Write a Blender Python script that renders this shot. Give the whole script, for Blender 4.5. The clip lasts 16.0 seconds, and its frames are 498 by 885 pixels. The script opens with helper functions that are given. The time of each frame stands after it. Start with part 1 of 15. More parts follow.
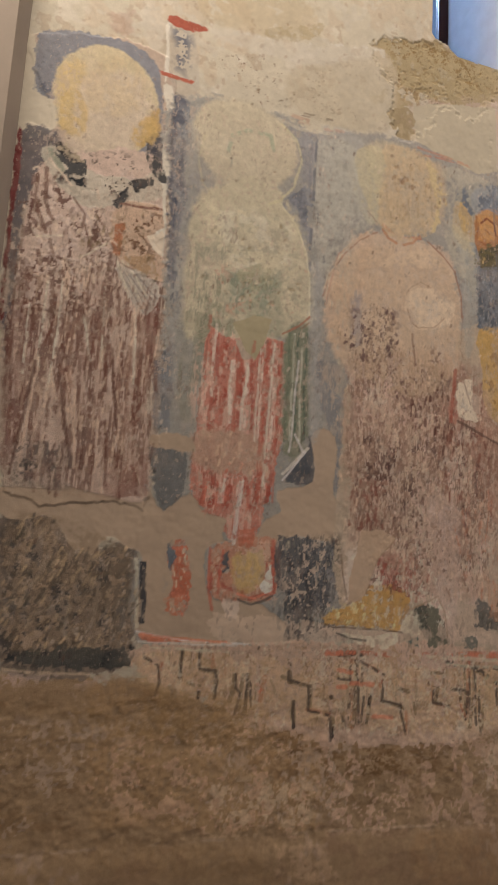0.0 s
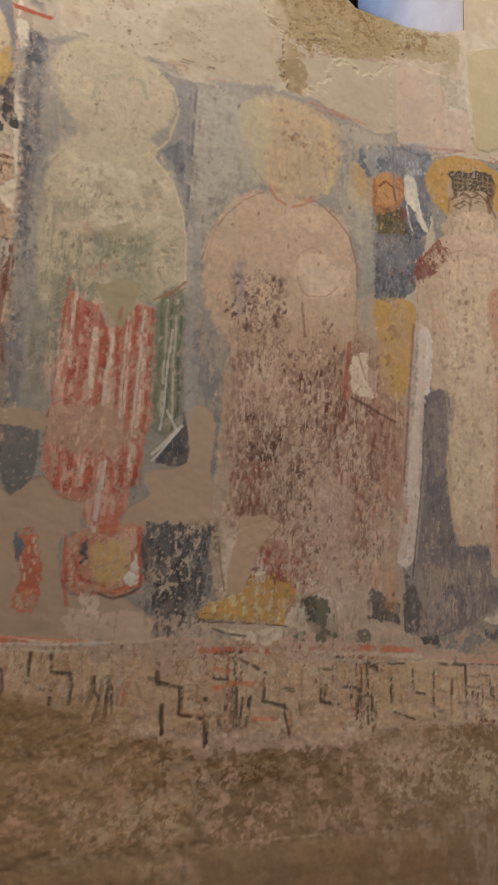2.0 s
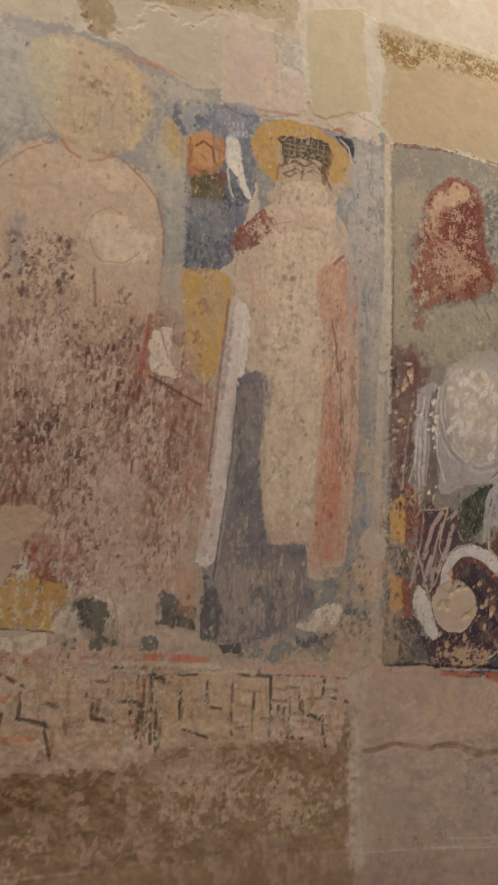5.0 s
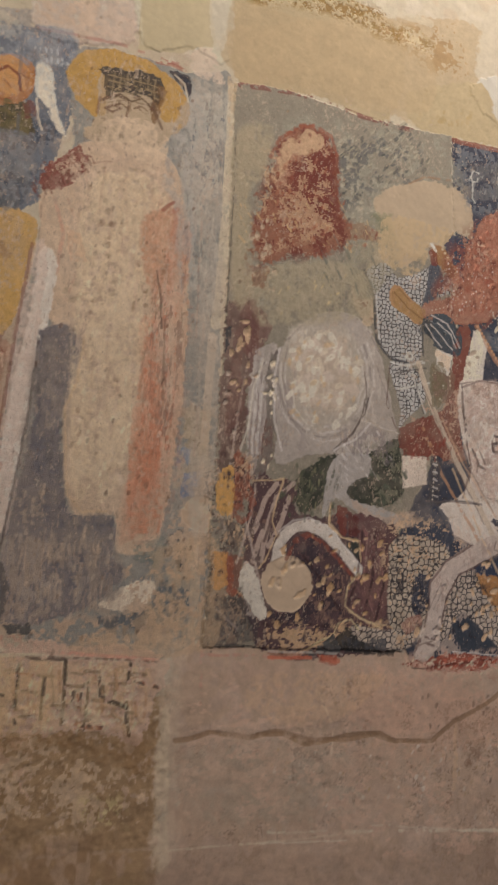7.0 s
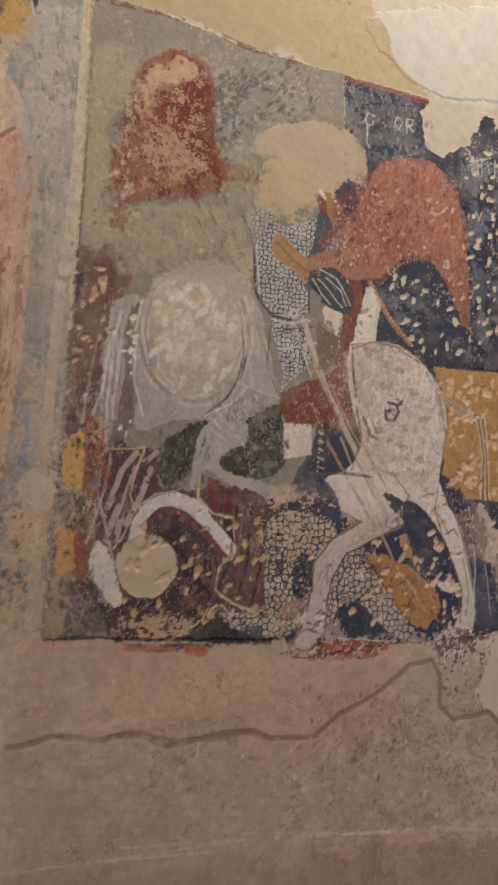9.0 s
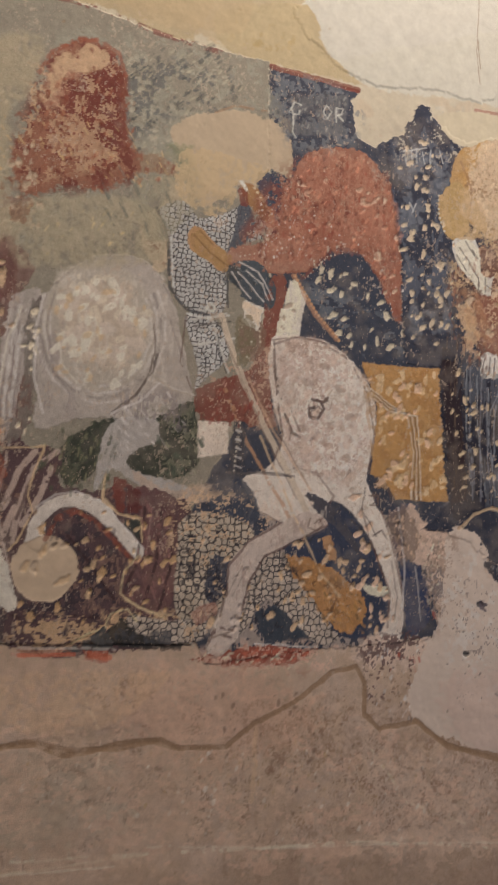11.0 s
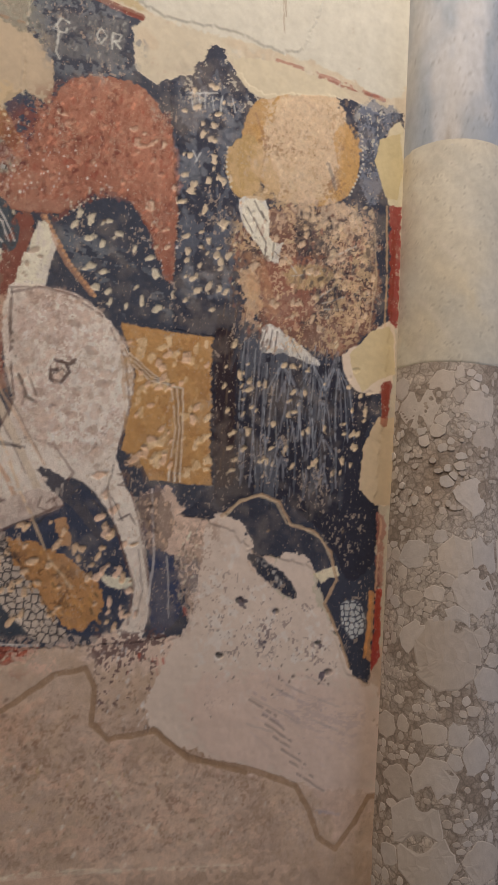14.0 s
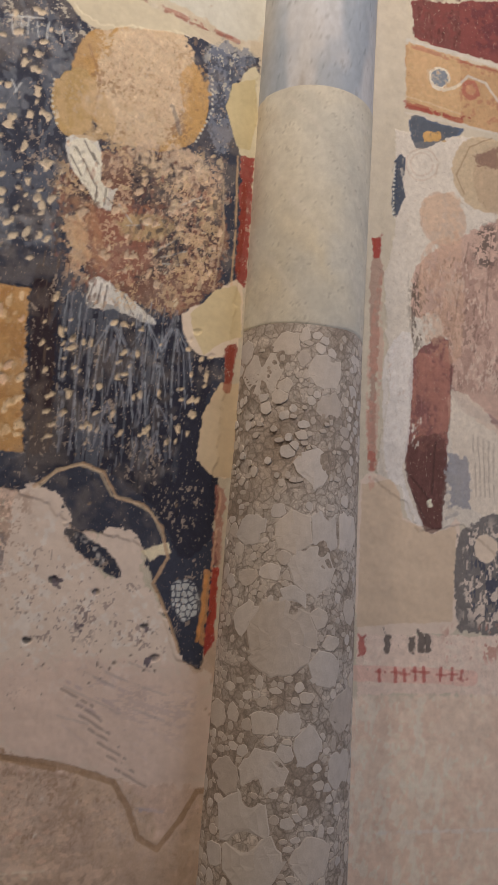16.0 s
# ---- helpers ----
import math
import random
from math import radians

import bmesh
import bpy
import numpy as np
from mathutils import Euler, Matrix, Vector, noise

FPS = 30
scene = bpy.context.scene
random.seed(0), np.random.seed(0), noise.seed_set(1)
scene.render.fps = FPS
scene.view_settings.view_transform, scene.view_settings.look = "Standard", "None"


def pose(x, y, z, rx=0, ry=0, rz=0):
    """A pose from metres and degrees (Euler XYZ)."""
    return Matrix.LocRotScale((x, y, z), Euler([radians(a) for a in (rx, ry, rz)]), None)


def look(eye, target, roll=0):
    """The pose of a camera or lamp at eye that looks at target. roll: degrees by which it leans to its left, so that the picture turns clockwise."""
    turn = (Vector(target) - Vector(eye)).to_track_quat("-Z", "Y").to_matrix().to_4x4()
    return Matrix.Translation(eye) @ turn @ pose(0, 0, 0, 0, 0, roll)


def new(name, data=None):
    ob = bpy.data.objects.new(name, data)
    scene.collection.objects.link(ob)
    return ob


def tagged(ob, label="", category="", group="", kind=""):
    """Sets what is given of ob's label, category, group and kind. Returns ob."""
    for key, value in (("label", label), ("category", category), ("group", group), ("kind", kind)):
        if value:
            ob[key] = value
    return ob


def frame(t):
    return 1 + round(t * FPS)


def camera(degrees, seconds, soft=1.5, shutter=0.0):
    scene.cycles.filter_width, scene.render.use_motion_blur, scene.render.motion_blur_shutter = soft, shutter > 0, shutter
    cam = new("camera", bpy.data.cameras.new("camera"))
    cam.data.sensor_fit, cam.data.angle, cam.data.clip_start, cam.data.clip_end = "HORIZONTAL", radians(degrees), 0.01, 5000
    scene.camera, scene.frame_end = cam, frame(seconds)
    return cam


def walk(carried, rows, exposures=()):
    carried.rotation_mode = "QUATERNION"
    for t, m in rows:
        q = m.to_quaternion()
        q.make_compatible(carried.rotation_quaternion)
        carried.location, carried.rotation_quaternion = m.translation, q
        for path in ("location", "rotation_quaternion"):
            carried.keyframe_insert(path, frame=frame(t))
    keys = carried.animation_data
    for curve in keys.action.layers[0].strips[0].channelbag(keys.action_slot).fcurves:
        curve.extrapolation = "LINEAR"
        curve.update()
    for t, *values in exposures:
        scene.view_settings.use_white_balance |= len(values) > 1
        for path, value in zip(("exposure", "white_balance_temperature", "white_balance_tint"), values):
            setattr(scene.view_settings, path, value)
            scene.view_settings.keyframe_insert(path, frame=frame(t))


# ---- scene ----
cam = camera(36.9, 16.0, soft=1.0)
METRES, EYE, TILT, LEAN, TURN = 2.75, 1.6, 0.0, 0.0, 0.0
ROWS = [
    (0.0, 0.0, 0.0, 0.0, -0.57, 10.09, -3.19),
    (0.5, 0.0215, 0.0115, 0.0001, -1.71, 10.02, -3.32),
    (1.0, 0.0432, 0.0287, -0.0008, -2.74, 9.98, -3.16),
    (1.5, 0.066, 0.054, -0.0011, -3.44, 9.94, -2.73),
    (2.0, 0.0859, 0.0713, -0.0001, -3.79, 9.85, -2.34),
    (2.5, 0.1226, 0.0858, -0.0009, -4.03, 9.71, -2.26),
    (3.0, 0.1631, 0.0917, 0.0002, -4.31, 9.57, -2.46),
    (5.5, 0.2844, 0.1614, 0.0014, -8.43, 10.56, -2.84),
    (6.0, 0.3329, 0.1761, 0.0003, -8.83, 10.53, -2.88),
    (6.5, 0.3763, 0.1808, -0.0002, -9.51, 10.12, -2.97),
    (7.0, 0.4062, 0.1906, -0.002, -10.57, 9.59, -3.03),
    (7.5, 0.4235, 0.2092, -0.0051, -12.0, 9.25, -2.96),
    (8.0, 0.455, 0.2379, -0.0045, -13.47, 9.01, -2.67),
    (8.5, 0.4795, 0.2599, -0.0056, -14.54, 8.85, -2.3),
    (11.0, 0.6053, 0.2638, -0.0047, -13.4, 9.26, -2.2),
    (11.5, 0.6187, 0.2645, -0.0049, -15.05, 9.33, -2.51),
    (12.0, 0.6468, 0.2813, -0.0067, -17.13, 9.32, -2.85),
    (12.5, 0.678, 0.3044, -0.008, -19.18, 9.31, -3.13),
    (13.0, 0.696, 0.3201, -0.0065, -20.6, 9.34, -3.37),
    (13.5, 0.7247, 0.3218, -0.005, -21.43, 9.4, -3.59),
    (14.0, 0.7663, 0.3148, -0.0024, -21.96, 9.25, -3.84),
    (14.5, 0.8023, 0.3082, -0.004, -22.74, 9.04, -4.14),
    (15.0, 0.8287, 0.3058, -0.0068, -23.74, 8.78, -4.32),
    (15.5, 0.856, 0.3198, -0.0094, -25.08, 8.69, -4.23),
    (16.0, 0.8902, 0.3319, -0.0082, -26.52, 8.85, -3.8),
]
walk(cam, [(t, pose(0, 0, EYE, TILT, LEAN, TURN) @ pose(METRES * x, METRES * y, METRES * z, 90 + pitch, roll, yaw)) for t, x, y, z, yaw, pitch, roll in ROWS])

# ---- light ----
scene.view_settings.exposure = 0.0
sky_world = bpy.data.worlds.new("sky")
scene.world = sky_world
sky_world.use_nodes = True
wn = sky_world.node_tree.nodes
sky = wn.new("ShaderNodeTexSky")
sky.sky_type, sky.sun_disc, sky.sun_elevation, sky.sun_rotation = "NISHITA", False, radians(35), radians(140)
sky_world.node_tree.links.new(sky.outputs[0], wn["Background"].inputs[0])
wn["Background"].inputs[1].default_value = 0.15


def lamp(name, eye, target, wide, tall, watts, colour):
    data = bpy.data.lights.new(name, "AREA")
    data.shape, data.size, data.size_y, data.energy, data.color = "RECTANGLE", wide, tall, watts, colour
    ob = new(name, data)
    ob.matrix_world = look(eye, target)
    return ob


# warm floodlights under the vault, and cool daylight from an opening along the nave
lamp("floodlight", (-0.8, 0.65, 4.65), (-0.75, 2.05, 3.2), 0.9, 0.5, 66, (1.0, 0.82, 0.685))
lamp("floodlight", (2.75, 1.0, 4.7), (2.75, 2.7, 3.15), 0.9, 0.5, 55, (1.0, 0.82, 0.685))
lamp("daylight", (5.4, 0.3, 2.2), (3.4, 2.7, 1.8), 1.2, 1.8, 22, (0.78, 0.82, 1.0))
lamp("window_sky", (0.45, 3.45, 4.95), (0.95, 2.6, 3.6), 0.6, 0.5, 42, (0.42, 0.62, 1.0))

# ---- materials ----
def node(tree, kind, **values):
    n = tree.nodes.new(kind)
    for key, value in values.items():
        n.inputs[key.replace("_", " ")].default_value = value
    return n


def plaster(name, colour=None, grain=0.22, fine=420.0, coarse=38.0, bump=0.35, rough=0.92, distance=0.0016, coat=0.25, chips=0.0):
    """Lime plaster: its colour from the painted sheet, or one plain colour, broken by grain and stains at two scales."""
    m = bpy.data.materials.new(name)
    m.use_nodes = True
    t = m.node_tree
    bsdf = t.nodes["Principled BSDF"]
    bsdf.inputs["Roughness"].default_value = rough
    bsdf.inputs["Specular IOR Level"].default_value = coat
    where = t.nodes.new("ShaderNodeNewGeometry").outputs["Position"]
    a, b = node(t, "ShaderNodeTexNoise", Scale=fine, Detail=3.0, Roughness=0.6), node(t, "ShaderNodeTexNoise", Scale=coarse, Detail=6.0, Roughness=0.65)
    for n in (a, b):
        t.links.new(where, n.inputs["Vector"])
    both = t.nodes.new("ShaderNodeMath")
    both.operation = "ADD"
    t.links.new(a.outputs[0], both.inputs[0])
    t.links.new(b.outputs[0], both.inputs[1])
    span = node(t, "ShaderNodeMapRange", From_Min=0.6, From_Max=1.4, To_Min=1 - grain, To_Max=1 + grain)
    t.links.new(both.outputs[0], span.inputs["Value"])
    if colour is None:
        ink = t.nodes.new("ShaderNodeAttribute")
        ink.attribute_name = "pigment"
        source = ink.outputs["Color"]
    else:
        rgb = t.nodes.new("ShaderNodeRGB")
        rgb.outputs[0].default_value = (*colour, 1)
        source = rgb.outputs[0]
    if chips:
        # small losses that bare the pale plaster, and dark specks of grime
        for scale, low, high, tint, stretch in ((150.0, 0.63, 0.66, (0.60, 0.50, 0.41, 1), 0.6), (210.0, 0.66, 0.69, (0.12, 0.09, 0.075, 1), 0.5)):
            flat = node(t, "ShaderNodeMapping", Scale=(1, 1, stretch))
            t.links.new(where, flat.inputs["Vector"])
            spots = node(t, "ShaderNodeTexNoise", Scale=scale, Detail=4.0, Roughness=0.62)
            t.links.new(flat.outputs[0], spots.inputs["Vector"])
            cut = node(t, "ShaderNodeMapRange", From_Min=low, From_Max=high, To_Max=chips)
            t.links.new(spots.outputs[0], cut.inputs["Value"])
            over = t.nodes.new("ShaderNodeMix")
            over.data_type = "RGBA"
            over.inputs[7].default_value = tint
            t.links.new(cut.outputs[0], over.inputs[0])
            t.links.new(source, over.inputs[6])
            source = over.outputs[2]
    mul = t.nodes.new("ShaderNodeVectorMath")
    mul.operation = "SCALE"
    t.links.new(source, mul.inputs[0])
    t.links.new(span.outputs[0], mul.inputs["Scale"])
    t.links.new(mul.outputs[0], bsdf.inputs["Base Color"])
    bp = node(t, "ShaderNodeBump", Strength=bump, Distance=distance)
    t.links.new(both.outputs[0], bp.inputs["Height"])
    t.links.new(bp.outputs[0], bsdf.inputs["Normal"])
    return m


FRESCO = plaster("painted_plaster", grain=0.22, coarse=60, bump=0.45, chips=0.40)
WALL = plaster("lime_plaster", grain=0.16, coarse=30, bump=0.3)
PATCH = plaster("smooth_repair_plaster", grain=0.07, coarse=18, bump=0.15)
RENDER = plaster("rough_render", grain=0.20, coarse=46, bump=0.45)
COLUMN = plaster("column_plaster", grain=0.15, coarse=24, bump=0.25, rough=0.7, coat=0.4)
PLAIN = plaster("whitewash", (0.44, 0.39, 0.33), grain=0.12, coarse=6, bump=0.4, distance=0.004)
REVEAL = plaster("reveal_plaster", (0.70, 0.72, 0.76), grain=0.14, coarse=16, bump=0.5, distance=0.004)
FLOOR = plaster("stone_floor", (0.16, 0.13, 0.11), grain=0.2, coarse=5, bump=0.3, distance=0.003)
MORTAR = plaster("dark_mortar", (0.20, 0.17, 0.15), grain=0.3, coarse=60, bump=0.7, distance=0.003)


def breccia(name):
    """Crumbled breccia: pale angular fragments at two sizes in a web of dark mortar."""
    m = plaster(name, grain=0.14, coarse=60, bump=0.3, rough=0.75, coat=0.35)
    t = m.node_tree
    where = next(n for n in t.nodes if n.type == "NEW_GEOMETRY").outputs["Position"]
    scale = next(n for n in t.nodes if n.type == "VECT_MATH")
    source = scale.inputs[0].links[0].from_socket
    bent = node(t, "ShaderNodeTexNoise", Scale=55.0, Detail=3.0)
    t.links.new(where, bent.inputs["Vector"])
    push = t.nodes.new("ShaderNodeVectorMath")
    push.operation = "MULTIPLY_ADD"
    push.inputs[1].default_value = (0.022, 0.022, 0.022)
    t.links.new(bent.outputs["Color"], push.inputs[0])
    t.links.new(where, push.inputs[2])
    for size, width, share in ((34.0, 0.10, 0.75), (85.0, 0.13, 0.5)):
        cell = node(t, "ShaderNodeTexVoronoi", Scale=size)
        cell.feature = "DISTANCE_TO_EDGE"
        tone = node(t, "ShaderNodeTexVoronoi", Scale=size)
        for n in (cell, tone):
            t.links.new(push.outputs[0], n.inputs["Vector"])
        shade = node(t, "ShaderNodeMapRange", To_Min=0.80, To_Max=1.16)
        t.links.new(tone.outputs["Color"], shade.inputs["Value"])
        dim = t.nodes.new("ShaderNodeVectorMath")
        dim.operation = "SCALE"
        t.links.new(source, dim.inputs[0])
        t.links.new(shade.outputs[0], dim.inputs["Scale"])
        web = node(t, "ShaderNodeMapRange", From_Min=0.0, From_Max=width, To_Min=share, To_Max=0.0)
        t.links.new(cell.outputs["Distance"], web.inputs["Value"])
        over = t.nodes.new("ShaderNodeMix")
        over.data_type = "RGBA"
        over.inputs[7].default_value = (0.21, 0.18, 0.155, 1)
        t.links.new(web.outputs[0], over.inputs[0])
        t.links.new(dim.outputs[0], over.inputs[6])
        source = over.outputs[2]
    t.links.new(source, scale.inputs[0])
    return m


BRECCIA = breccia("breccia")


def plain(name, colour, rough=0.5):
    m = bpy.data.materials.new(name)
    m.use_nodes = True
    m.node_tree.nodes["Principled BSDF"].inputs["Base Color"].default_value = (*colour, 1)
    m.node_tree.nodes["Principled BSDF"].inputs["Roughness"].default_value = rough
    return m


FRAME_WOOD = plain("dark_red_paint", (0.05, 0.008, 0.008), 0.55)
GLASS = plain("window_glass", (0.9, 0.95, 1.0), 0.02)
GLASS.node_tree.nodes["Principled BSDF"].inputs["Transmission Weight"].default_value = 1.0
# ---- the painted wall: a fine sheet of plaster, whose relief and pigments are laid on stroke by stroke ----
CELL = 0.0032
X0, X1, Z0, Z1 = -0.74, 3.38, 0.70, 3.73


def wall_y(x):
    return 2.0706 + 0.39765 * x - 0.035313 * x ** 2 - 0.0079186 * x ** 3


def value_noise(shape, size, rng, octaves=1, stretch=1.0):
    """Smooth noise from -1 to 1 on the sheet; size in metres, stretch lengthens it upwards."""
    total, weight, amp = np.zeros(shape, np.float32), 0, 1.0
    for _ in range(octaves):
        sz, sx = max(size * stretch / CELL, 1.0), max(size / CELL, 1.0)
        grid = rng.random((int(shape[0] / sz) + 4, int(shape[1] / sx) + 4)).astype(np.float32) * 2 - 1
        a, b = np.arange(shape[0]) / sz + rng.random(), np.arange(shape[1]) / sx + rng.random()
        ia, ib = a.astype(int), b.astype(int)
        fa, fb = (a - ia)[:, None], (b - ib)[None]
        fa, fb = (fa * fa * (3 - 2 * fa)).astype(np.float32), (fb * fb * (3 - 2 * fb)).astype(np.float32)
        g = grid[:, ib] * (1 - fb) + grid[:, ib + 1] * fb
        total += amp * (g[ia] * (1 - fa) + g[ia + 1] * fa)
        weight, amp, size = weight + amp, amp * 0.55, size / 2
    return total / weight


class Sheet:
    """The wall's plaster as a fine grid: its colour, relief, and which part each spot belongs to."""

    def __init__(self, x0, x1, z0, z1, seed, base):
        self.rng = np.random.default_rng(seed)
        self.xs, self.zs = np.arange(x0, x1, CELL), np.arange(z0, z1, CELL)
        self.X, self.Z = [a.astype(np.float32) for a in np.meshgrid(self.xs, self.zs)]
        s, r = self.X.shape, self.rng
        self.fine, self.mid, self.big = value_noise(s, 0.011, r, 2), value_noise(s, 0.05, r, 3), value_noise(s, 0.35, r, 3)
        self.tall = value_noise(s, 0.012, r, 2, 9.0)
        self.WX = self.X + 0.0032 * value_noise(s, 0.04, r, 3)
        self.WZ = self.Z + 0.0032 * value_noise(s, 0.04, r, 3)
        self.col = np.empty(s + (3,), np.float32)
        self.col[:] = base
        self.relief = (0.004 * self.big + 0.0012 * self.mid + 0.0003 * self.fine).astype(np.float32)
        self.part = np.zeros(s, np.int16)
        self.hole = np.zeros(s, bool)
        self.smooth = np.zeros(s, bool)

    def window_of(self, x0, x1, z0, z1, margin):
        a = slice(max(int((z0 - margin - self.zs[0]) / CELL), 0), max(int((z1 + margin - self.zs[0]) / CELL) + 1, 0))
        b = slice(max(int((x0 - margin - self.xs[0]) / CELL), 0), max(int((x1 + margin - self.xs[0]) / CELL) + 1, 0))
        return a, b

    def inside(self, points, margin, rounded=True):
        """How deep each spot lies inside the outline, in metres, and the part of the sheet that it touches."""
        p = np.array(points, np.float32)
        if rounded and len(p) > 4:
            q, n, d = [], np.roll(p, -1, 0), np.roll(p, -2, 0)
            b = np.roll(p, 1, 0)
            for k in (0.0, 1 / 3, 2 / 3):
                q.append(0.5 * (2 * p + (n - b) * k + (2 * b - 5 * p + 4 * n - d) * k * k + (3 * p - b - 3 * n + d) * k ** 3))
            p = np.stack(q, 1).reshape(-1, 2)
        w = self.window_of(p[:, 0].min(), p[:, 0].max(), p[:, 1].min(), p[:, 1].max(), margin)
        x, z = self.WX[w], self.WZ[w]
        near, odd = np.full(x.shape, 9.0, np.float32), np.zeros(x.shape, bool)
        for (ax, az), (bx, bz) in zip(p, np.roll(p, -1, 0)):
            dx, dz = bx - ax, bz - az
            k = np.clip(((x - ax) * dx + (z - az) * dz) / (dx * dx + dz * dz + 1e-9), 0, 1)
            np.minimum(near, (x - ax - k * dx) ** 2 + (z - az - k * dz) ** 2, out=near)
            if az != bz:
                odd ^= ((az > z) != (bz > z)) & (x < (z - az) * dx / dz + ax)
        near = np.sqrt(near)
        return np.where(odd, near, -near), w

    def along(self, points, margin):
        p = np.array(points, np.float32)
        w = self.window_of(p[:, 0].min(), p[:, 0].max(), p[:, 1].min(), p[:, 1].max(), margin)
        x, z = self.WX[w], self.WZ[w]
        near = np.full(x.shape, 9.0, np.float32)
        for (ax, az), (bx, bz) in zip(p[:-1], p[1:]):
            dx, dz = bx - ax, bz - az
            k = np.clip(((x - ax) * dx + (z - az) * dz) / (dx * dx + dz * dz + 1e-9), 0, 1)
            np.minimum(near, (x - ax - k * dx) ** 2 + (z - az - k * dz) ** 2, out=near)
        return np.sqrt(near), w

    def lay(self, w, mask, colour, part=None, relief=None, tone=0.08):
        c = np.array(colour, np.float32) * (1 + tone * (0.6 * self.mid[w] + 0.5 * self.fine[w]))[..., None]
        self.col[w] = self.col[w] * (1 - mask[..., None]) + c * mask[..., None]
        if part is not None:
            self.part[w][mask > 0.5] = part
        if relief is not None:
            self.relief[w] += relief * mask


SHEET = Sheet(X0, X1, Z0, Z1, 5, (0.63, 0.60, 0.49))
PARTS = [("wall", None, None)]
PANEL = [None]
ON = [SHEET]
SINGLE = {"border", "halo", "drapery", "footwear", "cloth", "horse_tail", "fret", "stripe", "repair_patch", "scaled_body", "lance", "veil", "crack_filling", "mail_coat"}


def panel(label):
    """A painted panel of the wall: an Empty, under which its painted parts come."""
    PANEL[0] = tagged(new("fresco_panel"), label, "fresco", "frescoes along the wall")
    return PANEL[0]


def part_id(name, thing=None):
    if name is None:
        return None
    key = (name, thing or PANEL[0])
    if name in SINGLE:
        PARTS.append((name, key[1], ON[0]))
        return len(PARTS) - 1
    for k, (n, p, _) in enumerate(PARTS):
        if n == name and p == key[1]:
            return k
    PARTS.append((name, key[1], ON[0]))
    return len(PARTS) - 1


def fill(colour, points, part=None, op=1.0, fray=0.006, soft=0.005, relief=None, tone=0.10, round=True, streak=0.0, worn=0.0):
    s = ON[0]
    d, w = s.inside(points, 0.03, round)
    m = np.clip((d + fray * (s.fine[w] + s.mid[w])) / (0.7 * soft) + 0.5, 0, 1) * op
    if streak:
        m = m * np.clip(1 - streak * (0.5 + 1.2 * s.tall[w]), 0, 1)
    if worn:
        m = m * np.clip(1.4 - worn + 1.3 * worn * (s.fine[w] + s.mid[w] + 0.8 * s.tall[w]) * 2, 0, 1)
    s.lay(w, m, colour, part_id(part), relief, tone)
    s.smooth[w][m > 0.5] = part == "repair_patch"


def touch(colour, points, op=1.0, fray=0.004, soft=0.003, streak=0.0, worn=0.5, round=True):
    """A worn touch of thin paint, broken by losses."""
    fill(colour, points, None, op, fray, soft, None, 0.10, round, streak, worn)


def oval(colour, centre, rx, rz, part=None, op=1.0, fray=0.004, soft=0.005, relief=None, tone=0.10):
    ring = [(centre[0] + rx * math.cos(a * math.pi / 10), centre[1] + rz * math.sin(a * math.pi / 10)) for a in range(20)]
    fill(colour, ring, part, op, fray, soft, relief, tone, False)


def line(colour, wide, points, part=None, op=1.0, fray=0.0015, relief=None, broken=0.0, close=False):
    s = ON[0]
    d, w = s.along(points + points[:1] if close else points, 0.02)
    m = np.clip((wide / 2 - d + fray * s.fine[w]) / 0.003 + 0.5, 0, 1) * op
    if part:
        s.part[w][m > 0.5 * op] = part_id(part)
    if broken:
        m = m * np.clip((s.mid[w] + 0.6 * s.fine[w] + 0.7 - broken * 1.4) * 4, 0, 1)
    s.lay(w, m, colour, None, relief)


def wear(colour, points, amount, size, stretch=1.0, op=1.0, relief=None, soft=0.12, part=None, spare=False):
    """Colour that shows, or stays, in flecks: amount is the share of the area, size the flecks' width."""
    s = ON[0]
    d, w = s.inside(points, 0.05)
    n = value_noise(d.shape, size, s.rng, 3, stretch)
    n = n + 0.7 * value_noise(d.shape, max(size * 0.3, 0.0055), s.rng, 2, stretch) + 0.7 * value_noise(d.shape, size * 7, s.rng, 2, min(stretch, 2.0))
    level = np.quantile(n[::3, ::3], 1 - amount) if 0 < amount < 1 else -1
    m = np.clip((n - level) / soft, 0, 1) * np.clip((d + 0.02 * s.mid[w]) / 0.03 + 0.3, 0, 1) * op
    if spare:
        m = m * ~s.smooth[w]
    s.lay(w, m, colour, part_id(part), relief)


